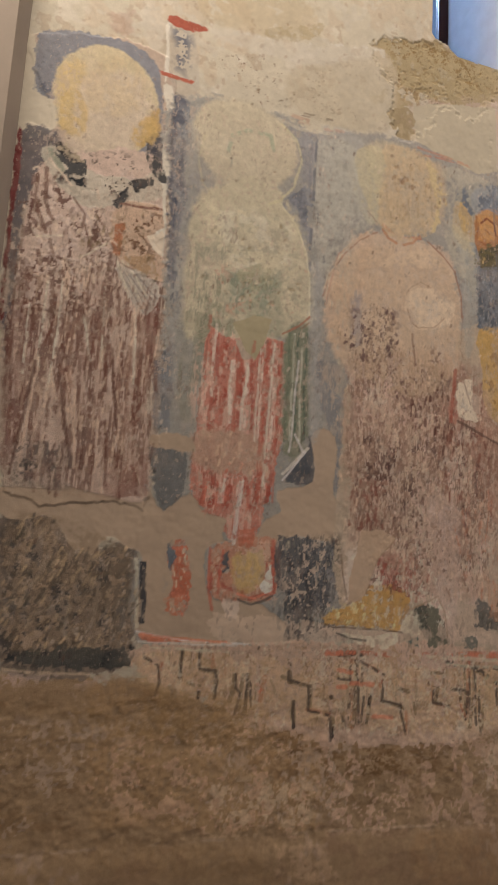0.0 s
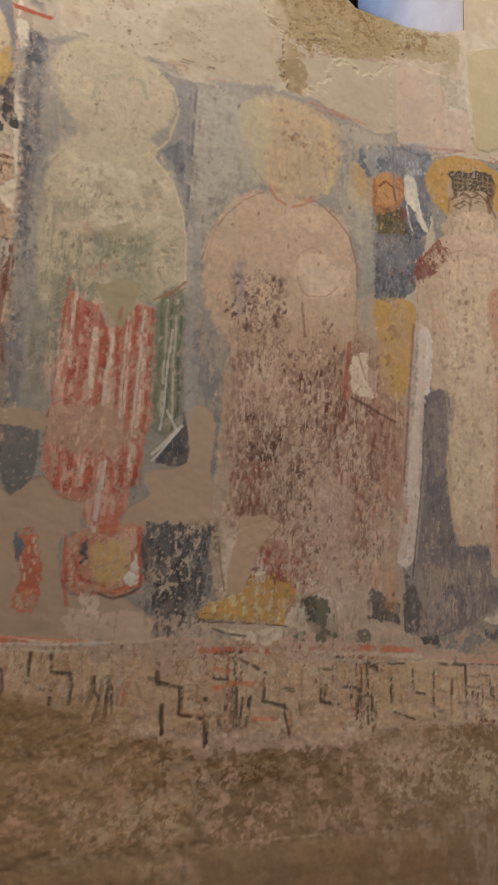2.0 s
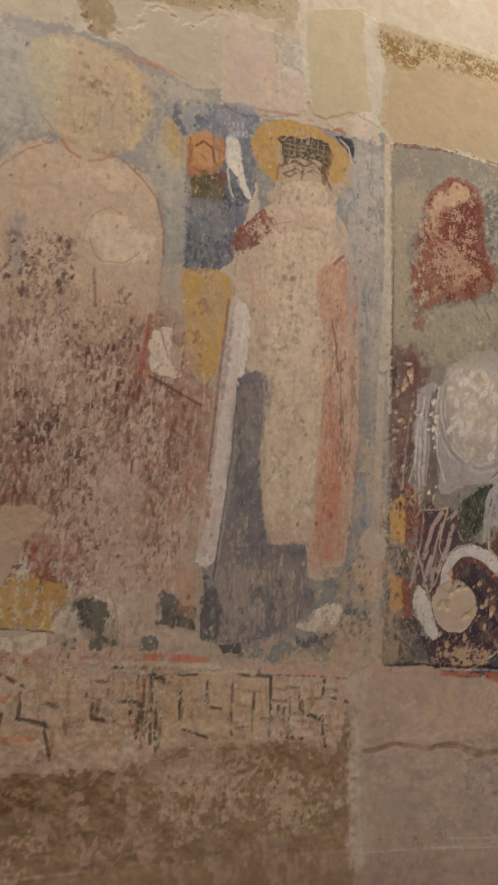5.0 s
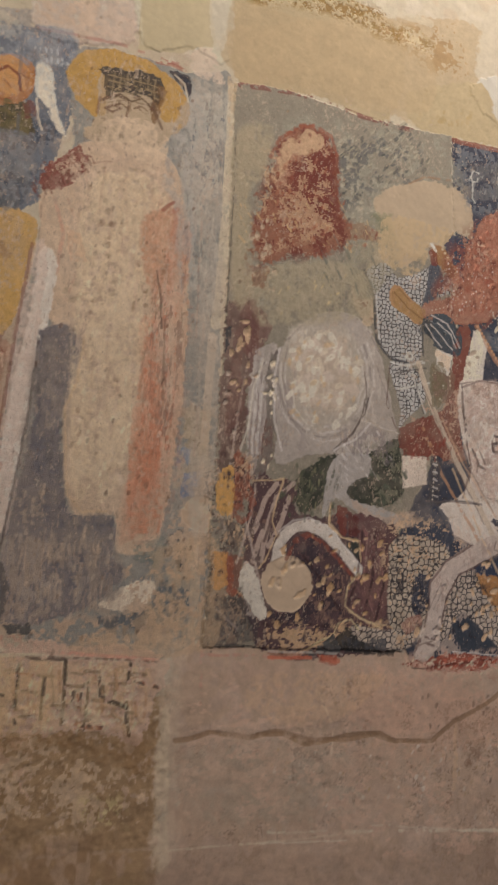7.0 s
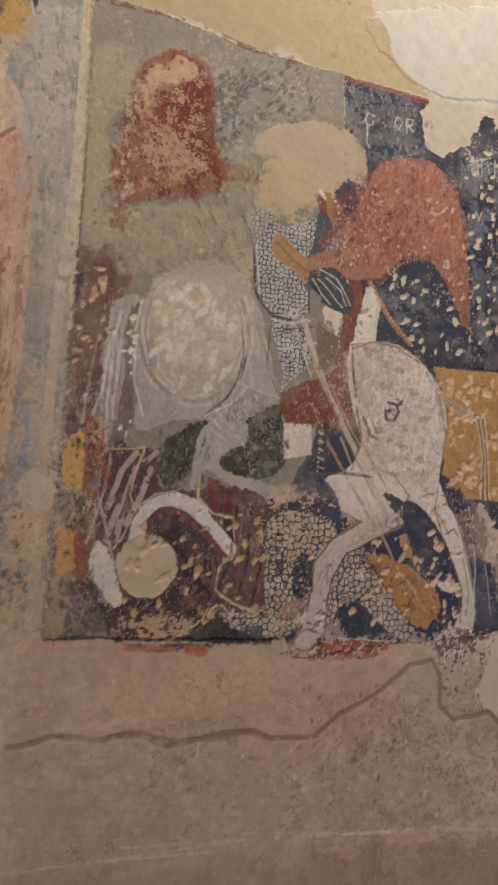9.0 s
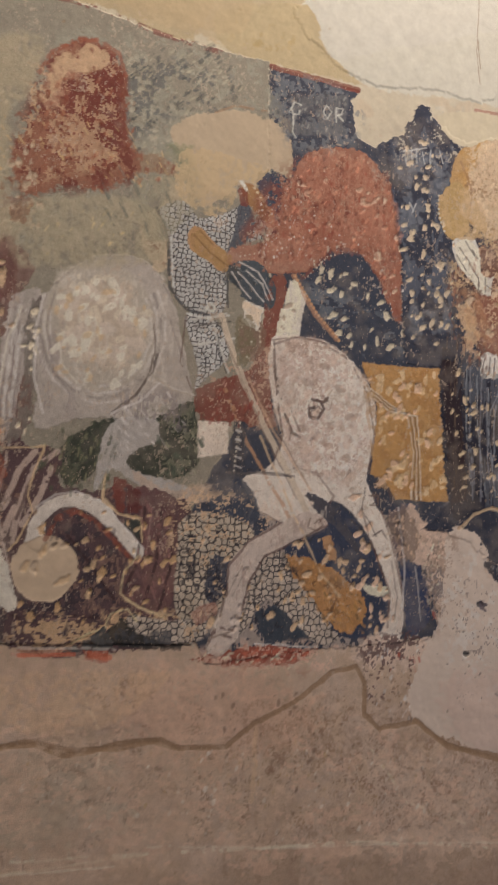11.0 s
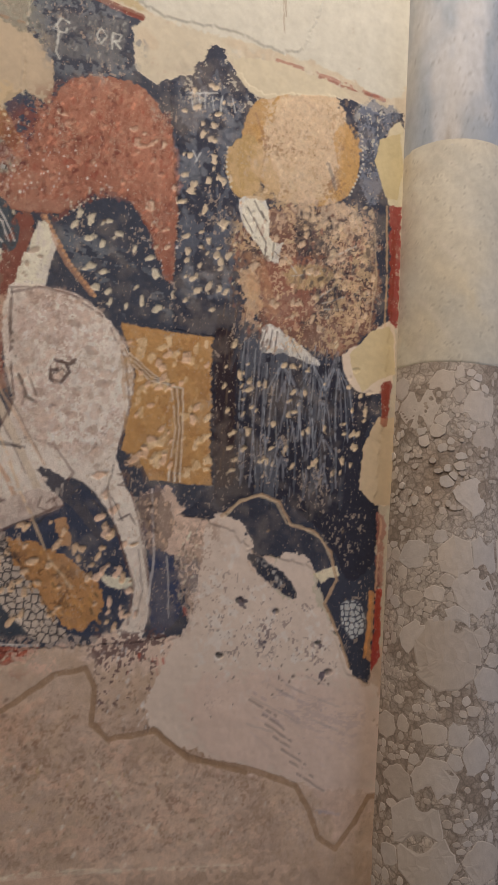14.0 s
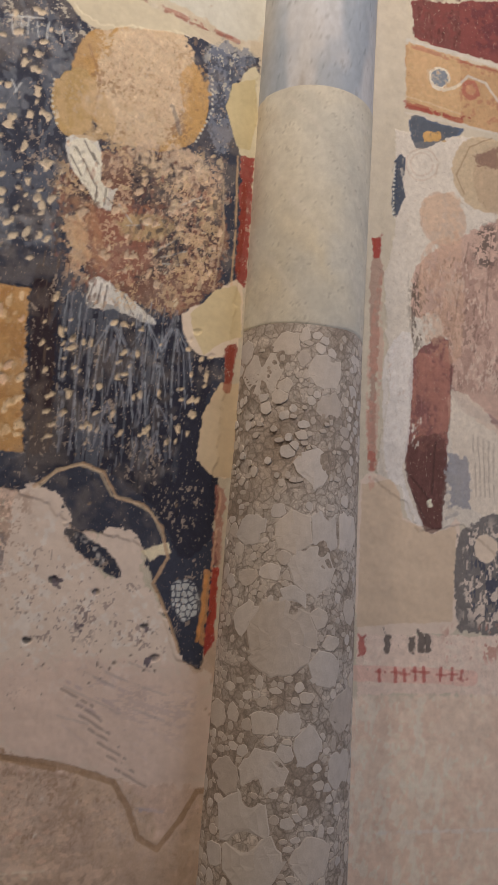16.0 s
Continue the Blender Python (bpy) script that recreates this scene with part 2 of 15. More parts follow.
def pecks(colour, points, count, size, op=1.0, relief=-0.0025, part=None, spare=False):
    """Marks of a pick in the paint: short slanting chips that bare the plaster."""
    s, r = ON[0], ON[0].rng
    p = np.array(points)
    lo, hi = p.min(0), p.max(0)
    d, w0 = s.inside(points, 0.0)
    x, z = s.X[w0], s.Z[w0]
    made = tries = 0
    while made < count and tries < count * 6:
        tries += 1
        cx, cz = r.uniform(lo[0], hi[0]), r.uniform(lo[1], hi[1])
        i, j = int((cz - z[0, 0]) / CELL), int((cx - x[0, 0]) / CELL)
        if not (0 <= i < d.shape[0] and 0 <= j < d.shape[1]) or d[i, j] < 0 or (spare and s.smooth[w0][i, j]):
            continue
        made += 1
        a, k = r.uniform(0.3, 1.7), size * r.uniform(0.4, 1.05)
        w = s.window_of(cx, cx, cz, cz, k * 1.6)
        u, v = s.X[w] - cx, s.Z[w] - cz
        e = np.hypot(u * math.sin(a) - v * math.cos(a), (u * math.cos(a) + v * math.sin(a)) * 0.55) * (1 + 0.55 * s.fine[w] + 0.4 * s.mid[w])
        m = np.clip((k * 0.62 - e) / 0.003 + 0.5, 0, 1) * op
        s.lay(w, m, colour, part_id(part), relief)


def scales(colour, ground, points, size, part=None, op=1.0):
    """Rounded pale scales with dark lines between, as painted mail."""
    s = ON[0]
    d, w = s.inside(points, 0.01)
    x, z = s.X[w], s.Z[w]
    rng = np.random.default_rng(11)
    tab = rng.random((64, 64, 2))
    gx, gz = np.floor(x / size).astype(int), np.floor(z / size).astype(int)
    f1, f2 = np.full(x.shape, 9.0), np.full(x.shape, 9.0)
    for a in (-1, 0, 1):
        for b in (-1, 0, 1):
            t = tab[(gx + a) % 64, (gz + b) % 64] * 0.75
            e = np.hypot((gx + a + t[..., 0]) * size - x, (gz + b + t[..., 1]) * size - z)
            f2 = np.minimum(f2, np.maximum(f1, e))
            f1 = np.minimum(f1, e)
    m = np.clip((d + 0.004 * s.fine[w]) / 0.005 + 0.5, 0, 1).astype(np.float32) * op
    s.lay(w, m, ground, part_id(part))
    edge = np.clip((f2 - f1 - size * 0.10 + 0.0012 * s.fine[w]) / (size * 0.14), 0, 1).astype(np.float32)
    s.lay(w, m * edge * (0.82 + 0.18 * s.mid[w]), colour, None, 0.0004)


def dabs(colour, points, count, wide, long, lean=0.0, op=0.8):
    """Short brush marks and losses along one direction: lean is their slant from upright."""
    s, r = ON[0], ON[0].rng
    d, w0 = s.inside(points, 0.0)
    if not d.size:
        return
    rows, cols = np.nonzero(d > 0)
    for k in r.integers(0, len(rows), count):
        cx, cz = s.X[w0][rows[k], cols[k]], s.Z[w0][rows[k], cols[k]]
        if s.smooth[w0][rows[k], cols[k]]:
            continue
        a = math.atan(lean) + r.normal(0, 0.12)
        half, thick = 0.5 * long * r.uniform(0.4, 1.25), 0.5 * wide * r.uniform(0.35, 1.0)
        w = s.window_of(cx, cx, cz, cz, half + thick + 0.006)
        u, v = s.WX[w] - cx, s.WZ[w] - cz
        run = u * math.sin(a) + v * math.cos(a)
        off = np.hypot(u * math.cos(a) - v * math.sin(a), np.maximum(np.abs(run) - half, 0))
        m = np.clip((thick * (1 + 0.7 * s.fine[w] + 0.6 * s.mid[w]) - off) / 0.0025 + 0.5, 0, 1) * op * r.uniform(0.35, 0.95)
        m = m * np.clip(0.75 + 1.6 * s.fine[w] + 1.2 * s.mid[w], 0, 1)
        s.lay(w, m, np.array(colour) * r.uniform(0.85, 1.15), None, None)


def pearls(colour, radius, gap, points, part=None, op=0.9):
    """A row of painted dots."""
    p = np.array(points)
    run = np.concatenate([[0], np.cumsum(np.hypot(*np.diff(p, axis=0).T))])
    s = ON[0]
    for q in np.arange(0, run[-1], gap):
        cx, cz = np.interp(q, run, p[:, 0]), np.interp(q, run, p[:, 1])
        w = s.window_of(cx, cx, cz, cz, radius * 2)
        m = np.clip((radius - np.hypot(s.X[w] - cx, s.Z[w] - cz) + 0.0008 * s.fine[w]) / 0.003 + 0.5, 0, 1) * op
        s.lay(w, m, colour, part_id(part), None)


# bare plaster: cream above, rough brown render below
everywhere = [(X0 - 0.1, Z0 - 0.1), (X1 + 0.1, Z0 - 0.1), (X1 + 0.1, Z1 + 0.1), (X0 - 0.1, Z1 + 0.1)]
wear((0.60, 0.52, 0.40), everywhere, 0.35, 0.22, op=0.5)
wear((0.70, 0.67, 0.58), everywhere, 0.30, 0.12, op=0.5)
fill((0.47, 0.345, 0.215), [(-1, 0.4), (1.30, 0.4), (1.31, 1.28), (0.6, 1.25), (-0.05, 1.27), (-0.2, 1.33), (-1, 1.36)], part="rough_render", fray=0.02, soft=0.03, round=False, tone=0.16)
rough = np.clip((1.30 - SHEET.Z) / 0.06, 0, 1) * np.clip((1.32 - SHEET.X) / 0.03, 0, 1) * np.clip((SHEET.Z - 0.88) / 0.05, 0.25, 1)
SHEET.relief += rough * (0.0022 * value_noise(SHEET.X.shape, 0.035, SHEET.rng, 3) + 0.0006 * SHEET.fine - 0.002)
wear((0.33, 0.22, 0.12), [(-1, 1.0), (1.3, 1.0), (1.3, 1.27), (0.5, 1.24), (0, 1.28), (-1, 1.35)], 0.36, 0.045, 0.6, op=0.55, soft=0.3)
wear((0.30, 0.19, 0.10), [(0.1, 1.05), (0.62, 1.05), (0.6, 1.25), (0.1, 1.27)], 0.40, 0.040, 0.7, op=0.7)
wear((0.66, 0.53, 0.41), [(-1, 0.95), (1.3, 0.95), (1.3, 1.2), (-1, 1.25)], 0.20, 0.026, 1.2, op=0.7, soft=0.2)
wear((0.62, 0.48, 0.37), [(-1, 1.1), (1.3, 1.1), (1.3, 1.27), (-1, 1.33)], 0.10, 0.012, 0.8, op=0.6)
wear((0.40, 0.28, 0.18), [(-1, 0.4), (1.3, 0.4), (1.3, 0.95), (-1, 0.95)], 0.45, 0.12, 1.0, op=0.7, soft=0.3)
wear((0.60, 0.47, 0.36), [(-1, 0.4), (1.3, 0.4), (1.3, 0.95), (-1, 0.95)], 0.14, 0.05, 1.8, op=0.6, soft=0.3)
fill((0.64, 0.51, 0.40), [(1.30, 0.4), (3.5, 0.4), (3.5, 1.40), (1.30, 1.40)], part="plaster_dado", fray=0.02, soft=0.03, round=False, tone=0.12)
wear((0.66, 0.54, 0.46), [(1.3, 0.5), (3.5, 0.5), (3.5, 1.4), (1.3, 1.4)], 0.4, 0.10, 1.0, op=0.6, soft=0.3)
wear((0.46, 0.34, 0.27), [(1.35, 0.6), (3.4, 0.6), (3.4, 1.25), (1.35, 1.2)], 0.20, 0.018, 1.0, op=0.45)
wear((0.44, 0.32, 0.24), [(1.9, 0.6), (3.0, 0.6), (3.0, 1.25), (1.9, 1.1)], 0.16, 0.030, 1.0, op=0.5)
wear((0.68, 0.57, 0.49), [(1.35, 0.6), (3.4, 0.6), (3.4, 1.25), (1.35, 1.2)], 0.16, 0.014, 1.3, op=0.5)
fill((0.44, 0.33, 0.25), [(1.28, 0.4), (3.5, 0.4), (3.5, 0.86), (1.28, 0.90)], fray=0.02, soft=0.06, op=0.4, round=False)
wear((0.40, 0.27, 0.19), [(2.0, 0.95), (3.0, 0.9), (3.0, 1.28), (2.3, 1.28), (2.0, 1.15)], 0.12, 0.010, 1.0, op=0.6)
wear((0.54, 0.47, 0.40), [(1.4, 0.90), (2.0, 0.90), (2.0, 1.2), (1.4, 1.2)], 0.5, 0.05, 1.0, op=0.08, soft=0.4)
wear((0.48, 0.36, 0.28), [(1.3, 0.6), (3.5, 0.6), (3.5, 1.3), (1.3, 1.25)], 0.30, 0.12, 1.0, op=0.45, soft=0.4)
wear((0.70, 0.58, 0.49), [(1.3, 0.6), (3.5, 0.6), (3.5, 1.4), (1.3, 1.4)], 0.22, 0.05, 1.3, op=0.4, soft=0.3)
line((0.66, 0.54, 0.44), 0.008, [(-0.76, 0.935), (0.0, 0.93), (0.6, 0.925), (1.4, 0.90), (2.2, 0.89), (3.3, 0.875)], op=0.3, broken=0.5)
SHEET.relief += 0.003 * np.clip((0.925 - 0.015 * SHEET.X - SHEET.Z) / 0.05, 0, 1)
# upper plaster: rough olive stone, pink and smooth patches
fill((0.538, 0.457, 0.298), [(-0.213, 3.298), (0.099, 3.426), (0.141, 3.320), (-0.020, 3.243), (-0.176, 3.236)], op=0.5, fray=0.02, soft=0.03)
fill((0.502, 0.427, 0.285), [(0.334, 3.366), (0.582, 3.439), (0.757, 3.425), (0.806, 3.352), (0.713, 3.183), (0.606, 3.205), (0.493, 3.047), (0.422, 3.057), (0.398, 3.224)], fray=0.02, soft=0.02, relief=-0.004)
wear((0.304, 0.211, 0.096), [(0.354, 3.366), (0.625, 3.438), (0.802, 3.372), (0.627, 3.211), (0.419, 3.189)], 0.22, 0.02, 1, op=0.6, relief=-0.003)
fill((0.568, 0.464, 0.429), [(0.470, 3.174), (0.627, 3.243), (0.806, 3.307), (0.805, 3.155), (0.628, 3.085), (0.493, 3.077)], op=0.55, fray=0.01, soft=0.02)
fill((0.617, 0.548, 0.497), [(0.783, 3.242), (0.903, 3.272), (1.049, 3.235), (1.065, 3.034), (0.806, 2.966)], op=0.8, fray=0.012, soft=0.01, relief=0.002)
wear((0.522, 0.334, 0.280), [(0.783, 3.242), (1.049, 3.235), (1.059, 3.032), (0.806, 2.970)], 0.25, 0.05, 1, op=0.25, soft=0.4)
fill((0.515, 0.511, 0.439), [(0.944, 3.265), (1.053, 3.279), (1.059, 3.166), (0.986, 3.155)], op=0.8)
wear((0.196, 0.188, 0.150), [(0.944, 3.244), (1.049, 3.277), (1.053, 3.164), (0.986, 3.155)], 0.2, 0.012, 1)
wear((0.466, 0.398, 0.251), [(0.343, 3.225), (0.780, 3.394), (0.944, 3.348), (0.705, 3.206), (0.434, 3.091)], 0.35, 0.03, 1, op=0.6)
fill((0.639, 0.635, 0.525), [(1.058, 3.373), (1.330, 3.445), (1.350, 3.084), (1.242, 3.087), (1.093, 3.036)], fray=0.006, soft=0.008, relief=0.002)
fill((0.528, 0.462, 0.314), [(1.310, 3.447), (1.905, 3.425), (1.900, 3.054), (1.631, 3.067), (1.382, 3.024), (1.351, 3.287)], fray=0.01, soft=0.012)
wear((0.302, 0.200, 0.076), [(1.315, 3.422), (1.541, 3.450), (1.905, 3.470), (1.904, 3.369), (1.629, 3.351), (1.345, 3.305)], 0.48, 0.022, 1, op=0.85, relief=-0.003)
fill((0.539, 0.457, 0.306), [(1.373, 3.214), (2.182, 3.523), (2.229, 3.323), (2.385, 3.121), (2.144, 3.091), (1.618, 3.065), (1.385, 3.034)], op=0.8, fray=0.01, soft=0.012)
wear((0.386, 0.242, 0.097), [(1.801, 3.388), (2.160, 3.495), (2.207, 3.296), (2.055, 3.270)], 0.4, 0.03, 1, op=0.6)
fill((0.651, 0.666, 0.614), [(2.243, 3.309), (2.932, 3.499), (2.926, 3.142), (2.677, 3.115), (2.479, 3.084), (2.304, 3.153)], fray=0.01, soft=0.008, relief=0.003, tone=0.05)
fill((0.642, 0.656, 0.592), [(2.399, 3.156), (3.262, 3.463), (3.267, 3.076), (3.003, 3.106), (2.730, 3.097), (2.475, 3.075)], fray=0.01, soft=0.008, tone=0.05)
fill((0.537, 0.470, 0.311), [(1.975, 3.179), (2.253, 3.293), (2.323, 3.149), (2.440, 3.074), (2.363, 3.074), (2.140, 3.057), (1.998, 3.058)], fray=0.01, soft=0.012)
line((0.308, 0.231, 0.161), 0.0033, [(2.856, 3.333), (2.864, 3.228)], op=0.7, relief=-0.002)
line((0.308, 0.231, 0.161), 0.0033, [(2.861, 3.483), (2.852, 3.292), (2.861, 3.170)], op=0.6, relief=-0.002)
wear((0.443, 0.353, 0.253), [(-0.653, 3.109), (0.537, 3.595), (0.543, 3.165), (-0.241, 2.986), (-0.644, 3.009)], 0.16, 0.05, 1, op=0.45)
wear((0.636, 0.614, 0.527), [(-0.653, 3.109), (0.537, 3.595), (0.544, 3.082), (-0.241, 2.986), (-0.644, 3.009)], 0.22, 0.06, 1, op=0.6)
wear((0.191, 0.134, 0.090), [(-0.170, 3.143), (0.416, 3.314), (0.422, 3.067), (-0.091, 2.963)], 0.05, 0.012, 1, op=0.7)
fill((0.659, 0.637, 0.562), [(-0.188, 3.224), (-0.003, 3.253), (0.143, 3.280), (0.335, 3.341), (0.396, 3.307), (0.298, 3.232), (0.001, 3.187), (-0.156, 3.187)], op=0.45, fray=0.012, soft=0.02)
fill((0.504, 0.381, 0.316), [(-0.471, 3.152), (-0.405, 3.180), (-0.392, 3.112), (-0.443, 3.091)], op=0.5, fray=0.012, soft=0.02)
line((0.736, 0.730, 0.679), 0.0083, [(-0.306, 3.174), (-0.255, 3.189), (-0.175, 3.233), (-0.038, 3.240), (0.143, 3.284), (0.375, 3.346)], op=0.5, broken=0.4)
wear((0.711, 0.704, 0.626), [(0.498, 3.116), (1.329, 3.487), (1.301, 3.068), (0.769, 2.970)], 0.25, 0.06, 1, op=0.5)
saint_one = panel('faded painted saint in a brown robe, lower part lost')
fill((0.548, 0.461, 0.383), [(-0.644, 3.009), (-0.303, 3.073), (-0.270, 2.725), (-0.245, 2.162), (-0.254, 1.789), (-0.343, 1.773), (-0.588, 1.770), (-0.638, 2.149), (-0.648, 2.705), (-0.578, 2.746), (-0.610, 2.869)], part='background', relief=0.002, tone=0.12)
fill((0.248, 0.278, 0.331), [(-0.633, 3.010), (-0.550, 3.056), (-0.449, 3.074), (-0.333, 3.044), (-0.298, 2.893), (-0.296, 2.752), (-0.452, 2.754), (-0.574, 2.772), (-0.627, 2.862)], part='background', fray=0.008, op=0.9)
wear((0.105, 0.126, 0.179), [(-0.638, 2.977), (-0.586, 2.981), (-0.568, 2.783), (-0.622, 2.847)], 0.5, 0.02, 1, op=0.8)
fill((0.649, 0.612, 0.498), [(-0.614, 2.842), (-0.575, 2.831), (-0.575, 2.743), (-0.653, 2.717), (-0.680, 2.994), (-0.641, 3.010), (-0.627, 2.862)], part='repair_patch')
oval((0.677, 0.609, 0.422), (-0.448, 2.876), 0.140, 0.168, part='halo', soft=0.008)
fill((0.676, 0.531, 0.249), [(-0.575, 2.933), (-0.514, 2.974), (-0.494, 2.740), (-0.540, 2.750), (-0.571, 2.815)], op=0.7, fray=0.01, soft=0.03)
fill((0.572, 0.396, 0.157), [(-0.381, 2.812), (-0.312, 2.907), (-0.300, 2.839), (-0.349, 2.750)], op=0.85, fray=0.008, soft=0.012)
fill((0.679, 0.605, 0.491), [(-0.510, 2.923), (-0.375, 2.991), (-0.340, 2.879), (-0.377, 2.727), (-0.489, 2.675), (-0.535, 2.727)], part='head', op=0.85, fray=0.01, soft=0.03)
fill((0.107, 0.110, 0.135), [(-0.650, 2.711), (-0.575, 2.743), (-0.554, 2.701), (-0.603, 2.574), (-0.620, 2.427), (-0.611, 2.125), (-0.629, 2.121), (-0.640, 2.390)], part='background', fray=0.01, soft=0.012, op=0.85)
fill((0.212, 0.060, 0.059), [(-0.655, 2.706), (-0.642, 2.711), (-0.641, 2.563), (-0.642, 2.359), (-0.637, 2.209), (-0.647, 2.236), (-0.651, 2.450)], part='border', fray=0.004)
fill((0.054, 0.057, 0.076), [(-0.344, 2.789), (-0.293, 2.824), (-0.274, 2.724), (-0.312, 2.661), (-0.329, 2.725)], op=0.85, fray=0.01)
fill((0.675, 0.552, 0.477), [(-0.564, 2.668), (-0.319, 2.762), (-0.270, 2.553), (-0.269, 2.287), (-0.279, 2.062), (-0.258, 1.789), (-0.357, 1.782), (-0.465, 1.797), (-0.554, 1.801), (-0.598, 1.867), (-0.616, 2.153), (-0.615, 2.428), (-0.604, 2.590)], part='robe', fray=0.008)
wear((0.126, 0.058, 0.049), [(-0.622, 2.568), (-0.469, 2.614), (-0.393, 2.389), (-0.411, 2.257), (-0.613, 2.214), (-0.627, 2.394)], 0.5, 0.022, 1.6, op=0.85)
wear((0.159, 0.074, 0.059), [(-0.633, 2.346), (-0.264, 2.419), (-0.253, 2.066), (-0.268, 1.788), (-0.451, 1.784), (-0.598, 1.867)], 0.5, 0.014, 9.0, op=0.7)
wear((0.407, 0.261, 0.203), [(-0.518, 2.234), (-0.284, 2.284), (-0.277, 1.817), (-0.455, 1.827)], 0.5, 0.016, 6.0, op=0.6)
fill((0.213, 0.106, 0.090), [(-0.620, 2.213), (-0.584, 2.266), (-0.558, 2.135), (-0.566, 1.986), (-0.580, 1.869), (-0.598, 1.810), (-0.618, 1.949)], op=0.8, streak=0.5, fray=0.01)
fill((0.219, 0.089, 0.070), [(-0.293, 2.314), (-0.263, 2.304), (-0.281, 2.092), (-0.303, 1.965), (-0.321, 2.024), (-0.305, 2.183)], op=0.8, streak=0.4)
fill((0.261, 0.115, 0.093), [(-0.373, 1.807), (-0.267, 1.909), (-0.258, 1.789), (-0.357, 1.779)], op=0.7, streak=0.6)
line((0.151, 0.075, 0.069), 0.0083, [(-0.606, 2.606), (-0.604, 2.384), (-0.569, 2.223)], op=0.75, broken=0.35)
line((0.166, 0.083, 0.076), 0.0083, [(-0.520, 2.327), (-0.487, 2.118), (-0.452, 1.944), (-0.427, 1.815)], op=0.75, broken=0.35)
line((0.174, 0.087, 0.079), 0.0083, [(-0.425, 1.948), (-0.430, 1.844)], op=0.75, broken=0.35)
line((0.168, 0.084, 0.076), 0.0083, [(-0.557, 2.226), (-0.575, 2.014), (-0.592, 1.811)], op=0.75, broken=0.35)
line((0.163, 0.081, 0.074), 0.0083, [(-0.418, 2.255), (-0.428, 2.129), (-0.407, 2.011)], op=0.75, broken=0.35)
line((0.840, 0.741, 0.673), 0.0066, [(-0.540, 2.260), (-0.553, 2.047), (-0.573, 1.870)], op=0.7, broken=0.4)
line((0.806, 0.711, 0.646), 0.0066, [(-0.504, 2.299), (-0.513, 2.113)], op=0.7, broken=0.4)
line((0.823, 0.726, 0.660), 0.0066, [(-0.388, 2.325), (-0.389, 2.167), (-0.346, 1.899)], op=0.7, broken=0.4)
line((0.778, 0.686, 0.623), 0.0066, [(-0.379, 2.392), (-0.327, 2.274)], op=0.7, broken=0.4)
wear((0.708, 0.601, 0.541), [(-0.607, 2.621), (-0.286, 2.721), (-0.254, 2.290), (-0.607, 2.215)], 0.34, 0.022, 1.2, op=0.9, relief=0.001)
fill((0.612, 0.597, 0.503), [(-0.598, 2.665), (-0.561, 2.705), (-0.487, 2.659), (-0.357, 2.664), (-0.283, 2.721), (-0.276, 2.636), (-0.409, 2.574), (-0.506, 2.554)], op=0.8, part='collar')
fill((0.024, 0.026, 0.032), [(-0.567, 2.703), (-0.545, 2.714), (-0.488, 2.672), (-0.494, 2.653), (-0.526, 2.653)], part='collar')
fill((0.317, 0.356, 0.283), [(-0.584, 2.691), (-0.567, 2.696), (-0.534, 2.636), (-0.546, 2.621)], op=0.8)
fill((0.034, 0.041, 0.049), [(-0.537, 2.623), (-0.485, 2.633), (-0.471, 2.597), (-0.503, 2.601)])
fill((0.034, 0.040, 0.048), [(-0.372, 2.660), (-0.316, 2.683), (-0.312, 2.661), (-0.354, 2.623)])
fill((0.045, 0.048, 0.057), [(-0.410, 2.590), (-0.377, 2.633), (-0.378, 2.587), (-0.400, 2.571)])
wear((0.072, 0.062, 0.059), [(-0.491, 2.708), (-0.363, 2.740), (-0.340, 2.635), (-0.453, 2.586)], 0.18, 0.01, 1.0)
fill((0.661, 0.510, 0.390), [(-0.392, 2.587), (-0.274, 2.599), (-0.271, 2.518), (-0.296, 2.495), (-0.262, 2.437), (-0.269, 2.385), (-0.397, 2.436)], part='book', relief=0.0008)
line((0.209, 0.084, 0.060), 0.0083, [(-0.389, 2.584), (-0.273, 2.596)], op=0.9)
fill((0.460, 0.198, 0.105), [(-0.397, 2.519), (-0.376, 2.533), (-0.380, 2.433), (-0.403, 2.435)], op=0.9)
wear((0.219, 0.131, 0.084), [(-0.386, 2.568), (-0.283, 2.583), (-0.294, 2.429), (-0.376, 2.442)], 0.25, 0.01, 1.3)
fill((0.459, 0.321, 0.185), [(-0.376, 2.434), (-0.297, 2.461), (-0.274, 2.400), (-0.337, 2.402)], op=0.7)
fill((0.631, 0.613, 0.551), [(-0.387, 2.398), (-0.330, 2.404), (-0.272, 2.368), (-0.284, 2.292), (-0.328, 2.290)], op=0.8, part='sleeve')
line((0.201, 0.191, 0.185), 0.0041, [(-0.380, 2.400), (-0.339, 2.336), (-0.306, 2.287)], op=0.7)
line((0.200, 0.190, 0.185), 0.0041, [(-0.368, 2.398), (-0.327, 2.339), (-0.298, 2.298)], op=0.7)
line((0.200, 0.190, 0.185), 0.0041, [(-0.357, 2.396), (-0.316, 2.342), (-0.290, 2.310)], op=0.7)
line((0.200, 0.190, 0.185), 0.0041, [(-0.345, 2.394), (-0.304, 2.344), (-0.282, 2.321)], op=0.7)
line((0.200, 0.190, 0.185), 0.0041, [(-0.333, 2.392), (-0.293, 2.347), (-0.274, 2.333)], op=0.7)
wear((0.082, 0.083, 0.084), [(-0.596, 1.909), (-0.475, 1.912), (-0.458, 1.798), (-0.583, 1.781)], 0.5, 0.02, 1.5, op=0.9)
